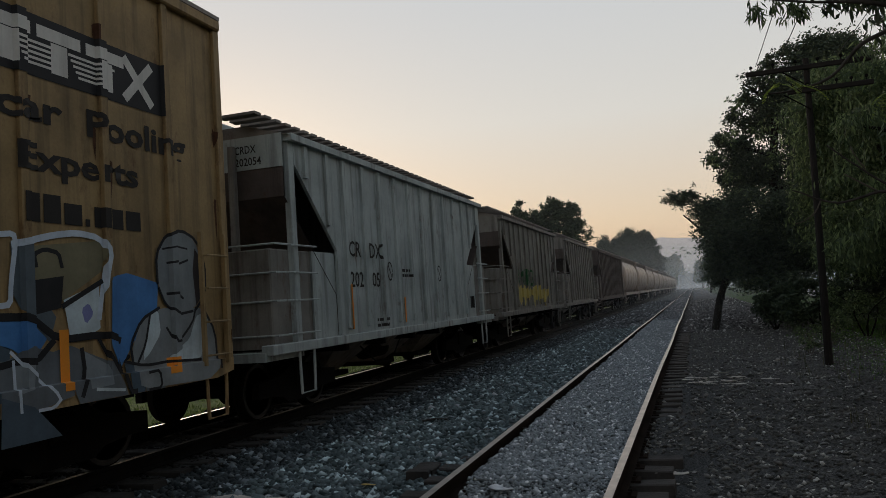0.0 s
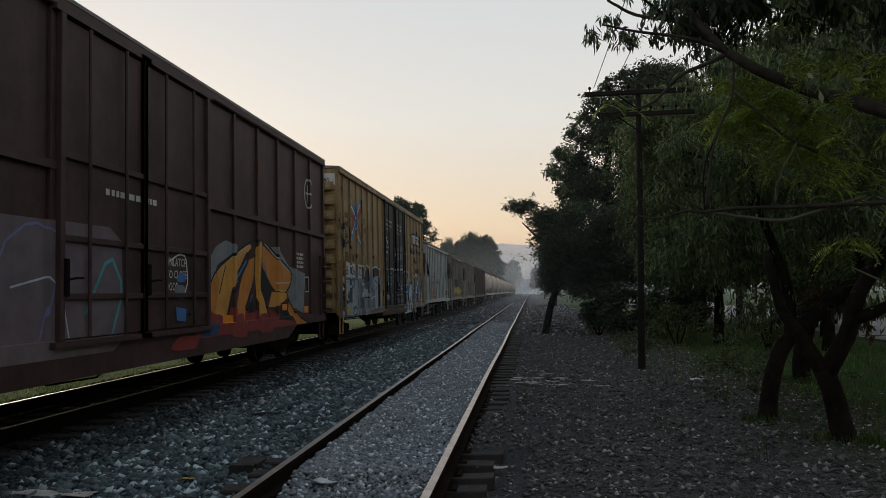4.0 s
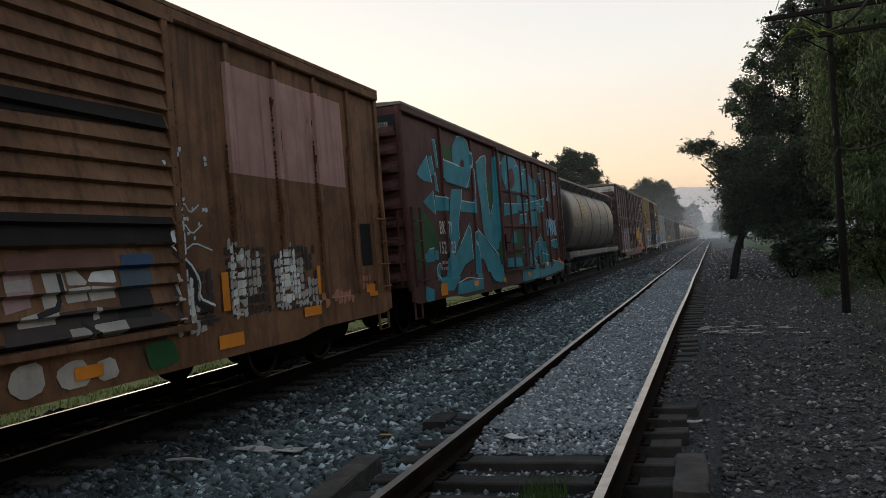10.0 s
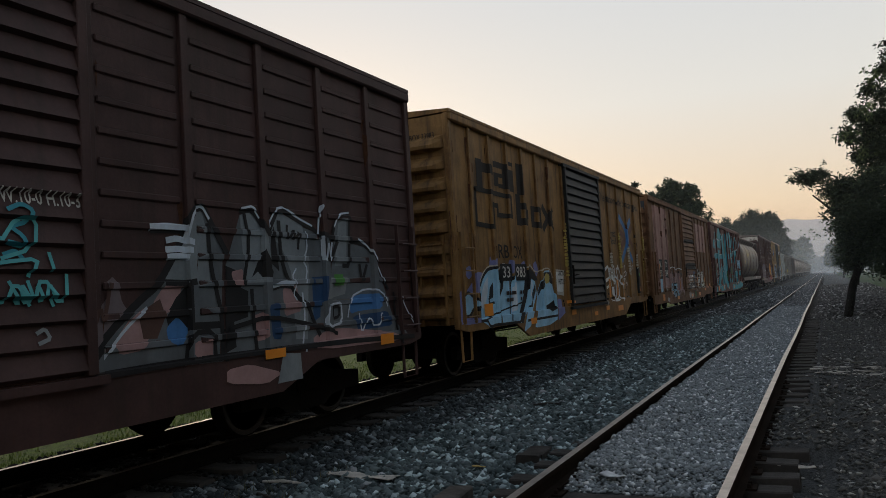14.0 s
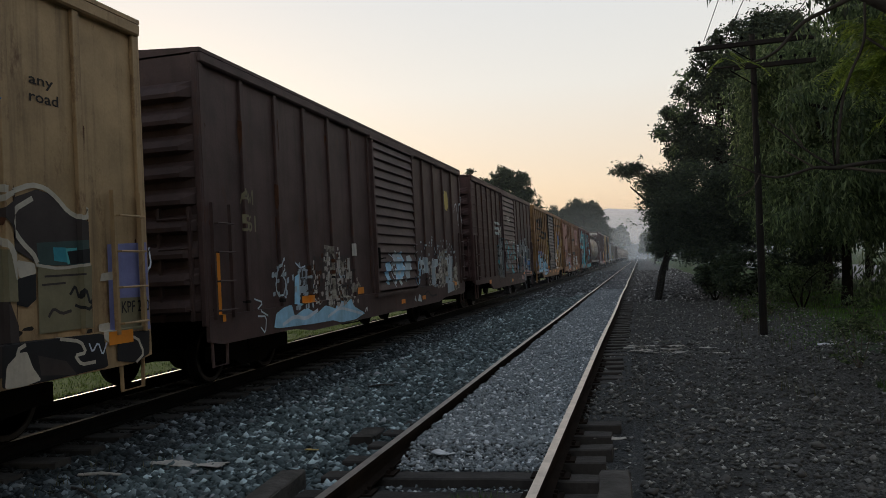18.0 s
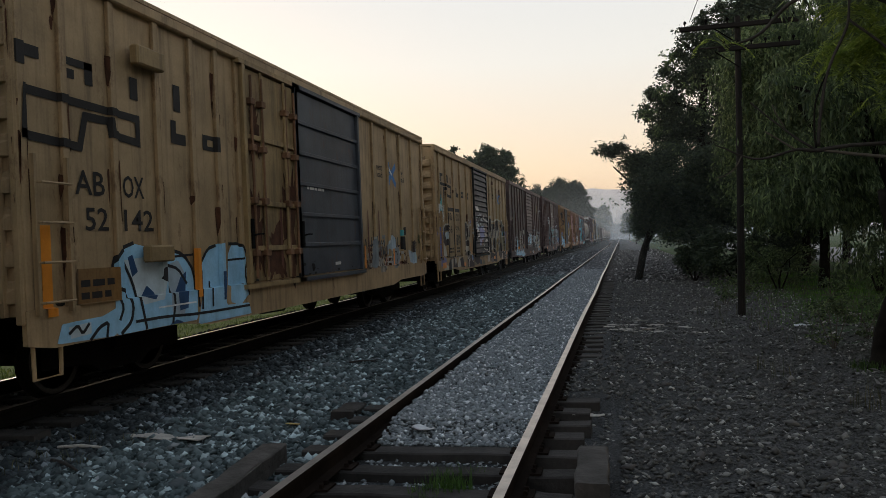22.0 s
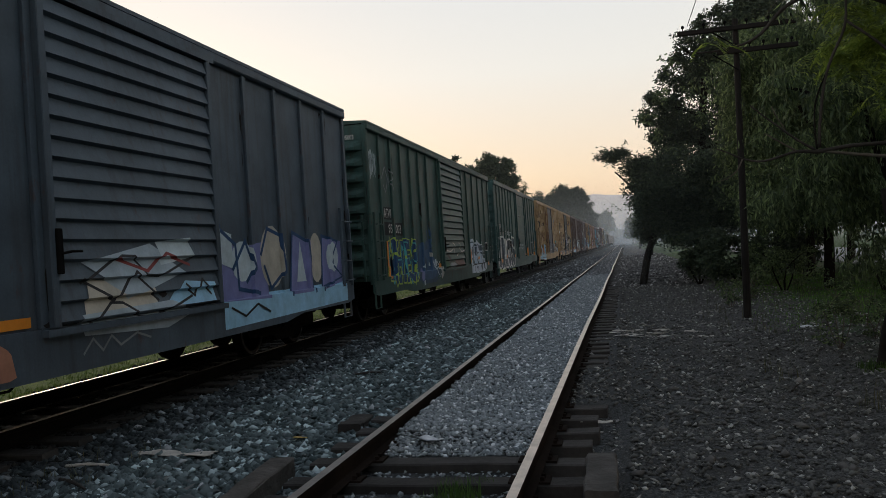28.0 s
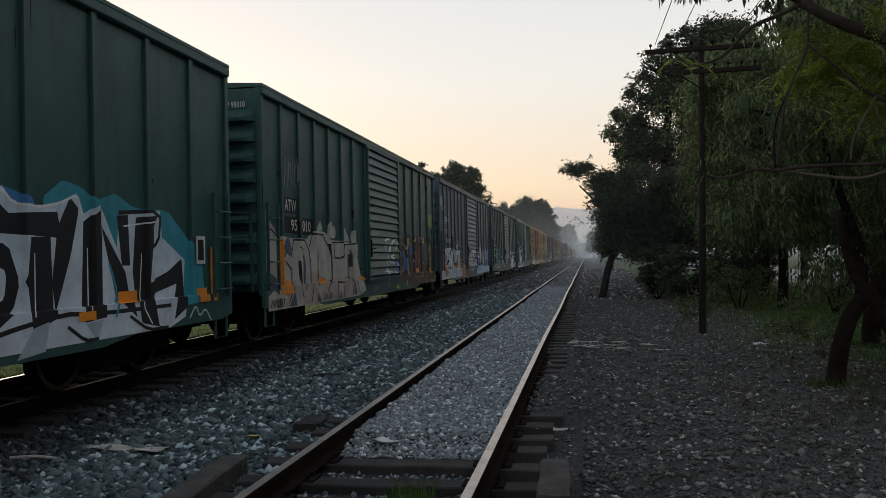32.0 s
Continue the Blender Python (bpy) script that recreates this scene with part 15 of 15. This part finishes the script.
    limb(t, [(4.18, 9.3, 0.55), (3.98, 9.35, 0.95), (3.8, 9.5, 1.3), (3.72, 9.7, 2.0)], 0.10, 0.05)
    limb(t, [(4.18, 9.3, 0.55), (4.42, 9.25, 1.0), (4.55, 9.2, 1.5), (5.0, 9.1, 2.4), (5.2, 9.0, 3.6)], 0.11, 0.06)
    limb(t, [(4.5, 9.2, 1.2), (4.9, 9.2, 1.35), (5.5, 9.3, 1.9)], 0.08, 0.04)
    leaves(t, scatter(rnd, 4.4, 6.6, 8.2, 10.4, 1.9, 4.8, 50, 0.45, 380), 0.12, 0.12, 0.9, "mid", 6)
    # boughs from a tree at the camera's right, hanging into the view
    t = tree("tree beside the path whose long boughs hang over the verge")
    limb(t, [(4.7, 5.4, -0.4), (4.6, 5.4, 1.2), (4.4, 5.7, 2.2), (4.0, 6.2, 2.75)], 0.2, 0.12, "trunk")
    limb(t, [(4.05, 6.15, 2.7), (3.6, 6.5, 3.02), (3.26, 6.7, 3.21), (2.92, 6.7, 3.37), (2.72, 6.7, 3.49), (2.58, 6.7, 3.58)], 0.062, 0.040, "limb", M_BOUGH)
    bend = [(2.59, 6.7, 3.57), (2.44, 6.72, 3.75), (2.29, 6.74, 3.98), (2.16, 6.76, 4.28), (2.05, 6.8, 4.6), (1.98, 6.8, 5.2)]
    limb(t, bend, 0.036, 0.016, "limb", M_BOUGH)
    limb(t, [(2.54, 6.7, 3.60), (2.35, 6.7, 3.69), (2.15, 6.7, 3.75), (1.85, 6.7, 3.80), (1.54, 6.7, 3.88)], 0.022, 0.008, "limb", M_BOUGH)
    limb(t, [(2.56, 6.75, 3.62), (2.39, 6.8, 3.80), (2.16, 6.82, 3.92), (1.86, 6.82, 3.99), (1.69, 6.8, 4.08), (1.59, 6.8, 4.19), (1.56, 6.8, 4.62), (1.5, 6.8, 5.1)], 0.02, 0.008, "limb", M_BOUGH)
    limb(t, [(2.56, 6.68, 3.55), (2.37, 6.68, 3.47), (2.19, 6.68, 3.40), (2.08, 6.68, 3.30), (1.98, 6.68, 3.20), (1.88, 6.68, 3.145), (1.77, 6.68, 3.12), (1.6, 6.68, 3.10), (1.38, 6.68, 3.11)], 0.020, 0.006, "limb", M_BOUGH)
    limb(t, [(2.16, 6.82, 3.92), (1.95, 6.9, 4.15), (1.8, 6.9, 4.25)], 0.016, 0.006)
    limb(t, [(2.3, 6.74, 3.95), (2.55, 6.9, 4.3), (2.7, 7.0, 4.9)], 0.03, 0.012)
    limb(t, [(2.63, 6.7, 3.5), (2.63, 6.7, 3.43), (2.61, 6.7, 3.19), (2.50, 6.7, 2.95), (2.44, 6.7, 2.78), (2.41, 6.7, 2.63), (2.375, 6.7, 2.40), (2.37, 6.7, 2.25)], 0.010, 0.013, "twig", M_BOUGH)
    limb(t, [(2.46, 6.7, 2.85), (2.36, 6.7, 2.62), (2.34, 6.7, 2.4), (2.35, 6.7, 2.24)], 0.006, 0.009, "twig")
    limb(t, [(2.64, 6.75, 3.24), (2.84, 6.75, 3.06), (3.05, 6.75, 2.85), (3.3, 6.75, 2.7)], 0.010, 0.014, "twig", M_BOUGH)
    # the bare dead branch across the verge, with its twigs
    limb(t, [(4.4, 5.9, 2.15), (3.9, 6.3, 2.22), (3.18, 6.7, 2.24), (2.61, 6.7, 2.245), (2.36, 6.7, 2.22), (2.2, 6.7, 2.235), (2.05, 6.7, 2.20), (1.91, 6.7, 2.18), (1.77, 6.7, 2.22), (1.68, 6.7, 2.27), (1.59, 6.7, 2.31)], [0.024, 0.02, 0.018, 0.016, 0.018, 0.012, 0.010, 0.009, 0.008, 0.006, 0.004], 0, "limb", M_BOUGH)
    limb(t, [(2.40, 6.7, 2.22), (2.55, 6.7, 2.19), (2.68, 6.7, 2.165), (2.96, 6.7, 2.13), (3.17, 6.7, 2.17), (3.6, 6.6, 2.3)], 0.012, 0.016, "limb", M_TWIG)
    limb(t, [(2.35, 6.7, 2.225), (2.2, 6.7, 2.33), (2.08, 6.7, 2.44), (1.98, 6.7, 2.53), (1.87, 6.7, 2.64)], 0.011, 0.005, "twig", M_BOUGH)
    limb(t, [(2.19, 6.7, 2.24), (2.08, 6.7, 2.32), (1.97, 6.7, 2.40)], 0.009, 0.004, "twig", M_TWIG)
    limb(t, [(2.12, 6.7, 2.42), (2.06, 6.7, 2.53), (2.03, 6.7, 2.61)], 0.006, 0.003, "twig", M_TWIG)
    limb(t, [(1.79, 6.7, 2.215), (1.74, 6.7, 2.12), (1.66, 6.7, 2.06), (1.58, 6.7, 2.04)], 0.006, 0.003, "twig", M_TWIG)
    limb(t, [(3.12, 6.7, 2.78), (3.03, 6.7, 2.62), (2.94, 6.7, 2.44), (2.92, 6.7, 2.28)], 0.007, 0.009, "twig", M_TWIG)
    limb(t, [(3.10, 6.7, 2.76), (3.14, 6.7, 2.6), (3.2, 6.7, 2.44)], 0.007, 0.005, "twig", M_TWIG)
    limb(t, [(4.3, 5.6, 1.4), (3.7, 6.0, 1.5), (3.3, 6.2, 1.72)], 0.018, 0.006, "twig", M_TWIG)
    fronds(t, [(2.5, 3.15, 6.8, 7.6, 2.85, 3.6, 250), (2.85, 3.6, 6.8, 7.6, 2.6, 3.5, 230), (3.1, 4.2, 6.3, 7.4, 2.3, 3.5, 200), (2.5, 4.0, 6.6, 7.6, 4.0, 4.7, 150), (1.4, 1.75, 6.6, 6.8, 3.1, 3.2, 4), (3.05, 3.6, 5.8, 6.0, 1.6, 2.0, 26)], "light", 7)
    leaves(t, scatter(rnd, 2.25, 4.4, 6.6, 7.8, 4.0, 6.0, 120, 0.34, 190), 0.11, 0.13, 1.1, "dark", 8)
    leaves(t, scatter(rnd, 2.7, 4.0, 5.6, 6.4, 3.2, 4.4, 16, 0.26, 90), 0.10, 0.14, 0.9, "mid", 10)
    leaves(t, [(x, 7.0, z, r_, int(500 * r_)) for x, z, r_ in ((0.98, 4.74, 0.12), (1.15, 4.68, 0.14), (1.34, 4.62, 0.16), (1.5, 4.75, 0.18), (1.63, 4.6, 0.16), (1.46, 3.90, 0.12), (1.54, 3.98, 0.14), (1.64, 4.02, 0.14), (1.75, 3.86, 0.14), (1.85, 3.84, 0.14),
                                                              (1.84, 4.34, 0.18), (2.0, 4.28, 0.2), (2.1, 4.4, 0.2), (2.2, 4.15, 0.18), (2.05, 4.05, 0.15), (2.3, 4.5, 0.25), (1.9, 4.7, 0.2), (2.15, 3.88, 0.14))], 0.085, 0.11, 1.2, "mid", 12, "tip_foliage")
    # trees added out of view, beside and behind the camera, to block sky light
    for i, (x, y, h, w) in enumerate(((8.5, 4, 9.5, 2.6), (7.5, -3, 9.0, 2.6), (10.5, 13, 10.0, 2.8), (8.0, -10, 9.5, 2.8), (12.5, -1, 10.5, 3.0), (9.5, -18, 10.0, 3.0), (13.5, 19, 10.0, 3.0), (3.5, -22, 9.0, 3.0))):
        t = tree("tall grey-green tree added out of view to block sky light")
        limb(t, [(x, y, -0.4), (x + 0.1, y, 3), (x, y, h * 0.75)], 0.2, 0.06, "trunk")
        leaves(t, scatter(rnd, x - w, x + w, y - w, y + w, 2.2, h, 40, 1.0, 330), 0.3, 0.2, 0.8, "mid", 120 + i)
    # beyond the train, and along the line ahead: (x, y, half width, crown foot, top, clumps, leaf size, tone)
    for i, (x, y, w, z0, z1, n, size, kind) in enumerate((
            (-18.7, 93, 2.7, 3.0, 14.2, 90, 0.26, "dark"), (-14.2, 92, 3.9, 4.2, 13.8, 130, 0.26, "dark"), (-24.5, 96, 2.2, 2.0, 9.0, 40, 0.28, "dark"),
            (-21.8, 240, 6.6, 5.0, 18.6, 100, 0.5, "far"), (-15.2, 240, 7.0, 5.5, 20.6, 150, 0.5, "far"), (-9.9, 246, 3.2, 4.0, 13.2, 50, 0.5, "far"),
            (-12.0, 400, 5.0, 1.0, 17.0, 70, 0.7, "far"), (-8.6, 480, 4.2, 5.0, 22.0, 60, 0.8, "far"), (-8.0, 560, 5.0, 1.0, 14.0, 60, 0.8, "far"), (-1.5, 600, 6.0, 0.5, 11.0, 70, 0.8, "far"),
            (4.6, 120, 2.0, 1.6, 7.6, 50, 0.3, "far"), (3.9, 170, 1.8, 1.2, 7.4, 45, 0.36, "far"), (5.4, 230, 2.8, 2.0, 9.4, 60, 0.5, "far"), (4.0, 330, 3.0, 1.0, 12.5, 60, 0.6, "far"), (7.5, 420, 5.0, 1.0, 16.0, 60, 0.8, "far"), (6.0, 580, 6.0, 1.0, 14.0, 60, 0.9, "far"),
            (6.5, 60, 1.9, 1.4, 6.6, 50, 0.2, "dark"), (9.0, 75, 2.8, 1.6, 8.6, 60, 0.24, "dark"), (3.6, 90, 1.4, 0.6, 4.6, 40, 0.22, "dark"))):
        t = tree("rounded tree standing off beyond the line")
        limb(t, [(x, y, -0.5), (x + 0.2, y, z0 + (z1 - z0) * 0.2), (x, y, z0 + (z1 - z0) * 0.7)], 0.04 * w + 0.14, 0.08, "trunk")
        for k in range(4):
            a = 1.57 * k + i
            limb(t, [(x, y, z0 + (z1 - z0) * 0.1), (x + w * 0.35 * math.cos(a), y + w * 0.35 * math.sin(a), z0 + (z1 - z0) * 0.4), (x + w * 0.7 * math.cos(a), y + w * 0.7 * math.sin(a), z0 + (z1 - z0) * 0.62)], 0.02 * w + 0.05, 0.03)
        zm, hz, cl = z0 + (z1 - z0) * 0.42, z1 - z0, []
        for _ in range(n):                                 # clumps over a dome, fuller above than below
            a, e = rnd.uniform(0, 6.283), math.asin(rnd.uniform(-0.75, 1.0))
            k = rnd.uniform(0.55, 0.93)
            cl.append((x + w * k * math.cos(a) * math.cos(e), y + w * k * math.sin(a) * math.cos(e), zm + k * math.sin(e) * hz * (0.55 if e > 0 else 0.42), w * rnd.uniform(0.16, 0.27), 330))
        leaves(t, cl, size, 0.3, 0.2, kind, 80 + i)


trees()

# ---- the road behind the trees, parked cars, far hills ----
tagged(part("road", box(bmesh.new(), 11.5, 19.0, 8, 160, -0.24, -0.13), paint("dusty_concrete_road", (0.24, 0.235, 0.23), 0.9, vary=0.15, scale=0.6, bump=0.3), None), "pale dusty road behind the trees", "road", kind="structure")


def car(x, y, turn, body_paint, label):
    root = tagged(new("car"), label, "car", "parked cars")
    root.matrix_basis = pose(x, y, -0.13, 0, 0, turn)
    outline = [(-2.1, 0.35), (-2.15, 0.75), (-1.9, 0.92), (-1.25, 0.98), (-0.6, 1.42), (0.9, 1.45), (1.55, 1.0), (2.05, 0.9), (2.15, 0.6), (2.1, 0.35)]
    body = part("body", prism(bmesh.new(), outline, -0.82, 0.82), body_paint, root)
    glass = paint("dark_car_glass", (0.02, 0.022, 0.025), 0.1, vary=0.1, bump=0)
    for s in (-1, 1):
        part("side_window", prism(bmesh.new(), [(-1.1, 0.99), (-0.58, 1.36), (0.85, 1.38), (1.35, 1.0)], *sorted((s * 0.822, s * 0.83))), glass, root)
        for y_ in (-1.3, 1.3):
            w = part("wheel", lathe(bmesh.new(), [(-0.1, 0.2), (-0.1, 0.32), (0.1, 0.32), (0.1, 0.2)], 18), M_IRON, root)
            w.matrix_basis = pose(s * 0.75, y_, 0.32)
    part("windscreen", prism(bmesh.new(), [(-1.28, 0.99), (-0.64, 1.41), (-0.61, 1.43), (-1.25, 1.0)], -0.7, 0.7), glass, root)
    for s in (-0.6, 0.6):
        part("headlight", box(bmesh.new(), s - 0.15, s + 0.15, -2.17, -2.1, 0.62, 0.76, 0.01), M_WHITE, root)
    return root


M_CARWHITE = paint("white_car_paint", (0.7, 0.7, 0.7), 0.3, vary=0.05, bump=0)
car(12.6, 58, 6, M_CARWHITE, "white car standing on the road behind the trees")
car(13.0, 34, -4, paint("silver_car_paint", (0.4, 0.41, 0.42), 0.3, vary=0.05, bump=0), "silver car standing on the road behind the trees")


def hills():
    bm = bmesh.new()
    xs = np.linspace(-1800, 1800, 91)
    low = [bm.verts.new((x, 2300, -5)) for x in xs]
    top = [bm.verts.new((x, 2330, 95 + 45 * math.exp(-((x + 60) / 260) ** 2) + 26 * noise.noise((x * 0.004, 2, 0)) + 8 * noise.noise((x * 0.02, 5, 0)))) for x in xs]
    for i in range(len(xs) - 1):
        bm.faces.new((low[i], low[i + 1], top[i + 1], top[i]))
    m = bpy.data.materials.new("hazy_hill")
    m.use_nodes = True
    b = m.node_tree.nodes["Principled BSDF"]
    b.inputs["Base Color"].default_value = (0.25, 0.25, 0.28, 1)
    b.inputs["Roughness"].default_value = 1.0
    # emission lifts the hills to a pale tone in place of haze
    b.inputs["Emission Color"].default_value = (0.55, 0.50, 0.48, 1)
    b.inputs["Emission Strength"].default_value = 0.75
    tagged(part("backdrop", bm, m, None), "low hills on the horizon, glowing faintly in place of haze", "hills", kind="structure")

    bm = bmesh.new()
    bm.faces.new([bm.verts.new(p) for p in ((-120, 640, -2), (120, 640, -2), (120, 640, 9), (-120, 640, 9))])
    bmesh.ops.solidify(bm, geom=bm.faces[:], thickness=1.0)
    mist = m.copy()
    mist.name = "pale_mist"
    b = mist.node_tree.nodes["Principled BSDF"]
    # the mist slab glows by itself, in place of lit mist
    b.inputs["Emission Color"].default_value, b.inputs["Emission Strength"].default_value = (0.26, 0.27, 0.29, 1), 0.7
    tagged(part("backdrop", bm, mist, None), "glowing slab standing in for mist at the far end of the line", "mist", kind="structure")


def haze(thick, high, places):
    """Flat sheets across the line that imitate haze: they pass most of the light and thin out upwards."""
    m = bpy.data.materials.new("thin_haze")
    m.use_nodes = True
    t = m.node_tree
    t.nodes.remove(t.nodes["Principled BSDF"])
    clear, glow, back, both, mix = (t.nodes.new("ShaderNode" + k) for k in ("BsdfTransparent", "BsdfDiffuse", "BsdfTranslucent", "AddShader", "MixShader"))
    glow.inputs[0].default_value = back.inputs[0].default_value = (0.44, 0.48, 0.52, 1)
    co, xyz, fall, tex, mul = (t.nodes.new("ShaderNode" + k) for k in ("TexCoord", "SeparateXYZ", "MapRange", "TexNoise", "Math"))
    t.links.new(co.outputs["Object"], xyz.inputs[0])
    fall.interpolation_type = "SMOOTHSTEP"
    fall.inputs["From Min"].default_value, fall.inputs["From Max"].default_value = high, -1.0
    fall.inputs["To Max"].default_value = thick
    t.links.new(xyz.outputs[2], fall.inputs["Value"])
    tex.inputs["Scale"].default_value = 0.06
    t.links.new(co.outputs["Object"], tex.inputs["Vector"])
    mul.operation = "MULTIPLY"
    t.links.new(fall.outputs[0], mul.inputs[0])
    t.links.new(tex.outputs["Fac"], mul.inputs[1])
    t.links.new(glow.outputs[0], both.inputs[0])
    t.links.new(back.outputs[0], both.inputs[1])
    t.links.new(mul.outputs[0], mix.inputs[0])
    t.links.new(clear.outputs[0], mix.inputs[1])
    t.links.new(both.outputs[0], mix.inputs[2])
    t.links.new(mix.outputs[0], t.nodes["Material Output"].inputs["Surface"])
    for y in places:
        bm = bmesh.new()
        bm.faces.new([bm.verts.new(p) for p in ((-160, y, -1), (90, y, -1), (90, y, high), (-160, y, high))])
        tagged(part("haze", bm, m, None), "flat translucent sheet standing in for haze over the line", "haze", kind="structure")


hills()
# near sheets lift the dark trees, farther ones pale the end of the line
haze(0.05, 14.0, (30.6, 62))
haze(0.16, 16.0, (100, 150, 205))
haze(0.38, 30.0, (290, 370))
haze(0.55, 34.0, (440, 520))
motions()
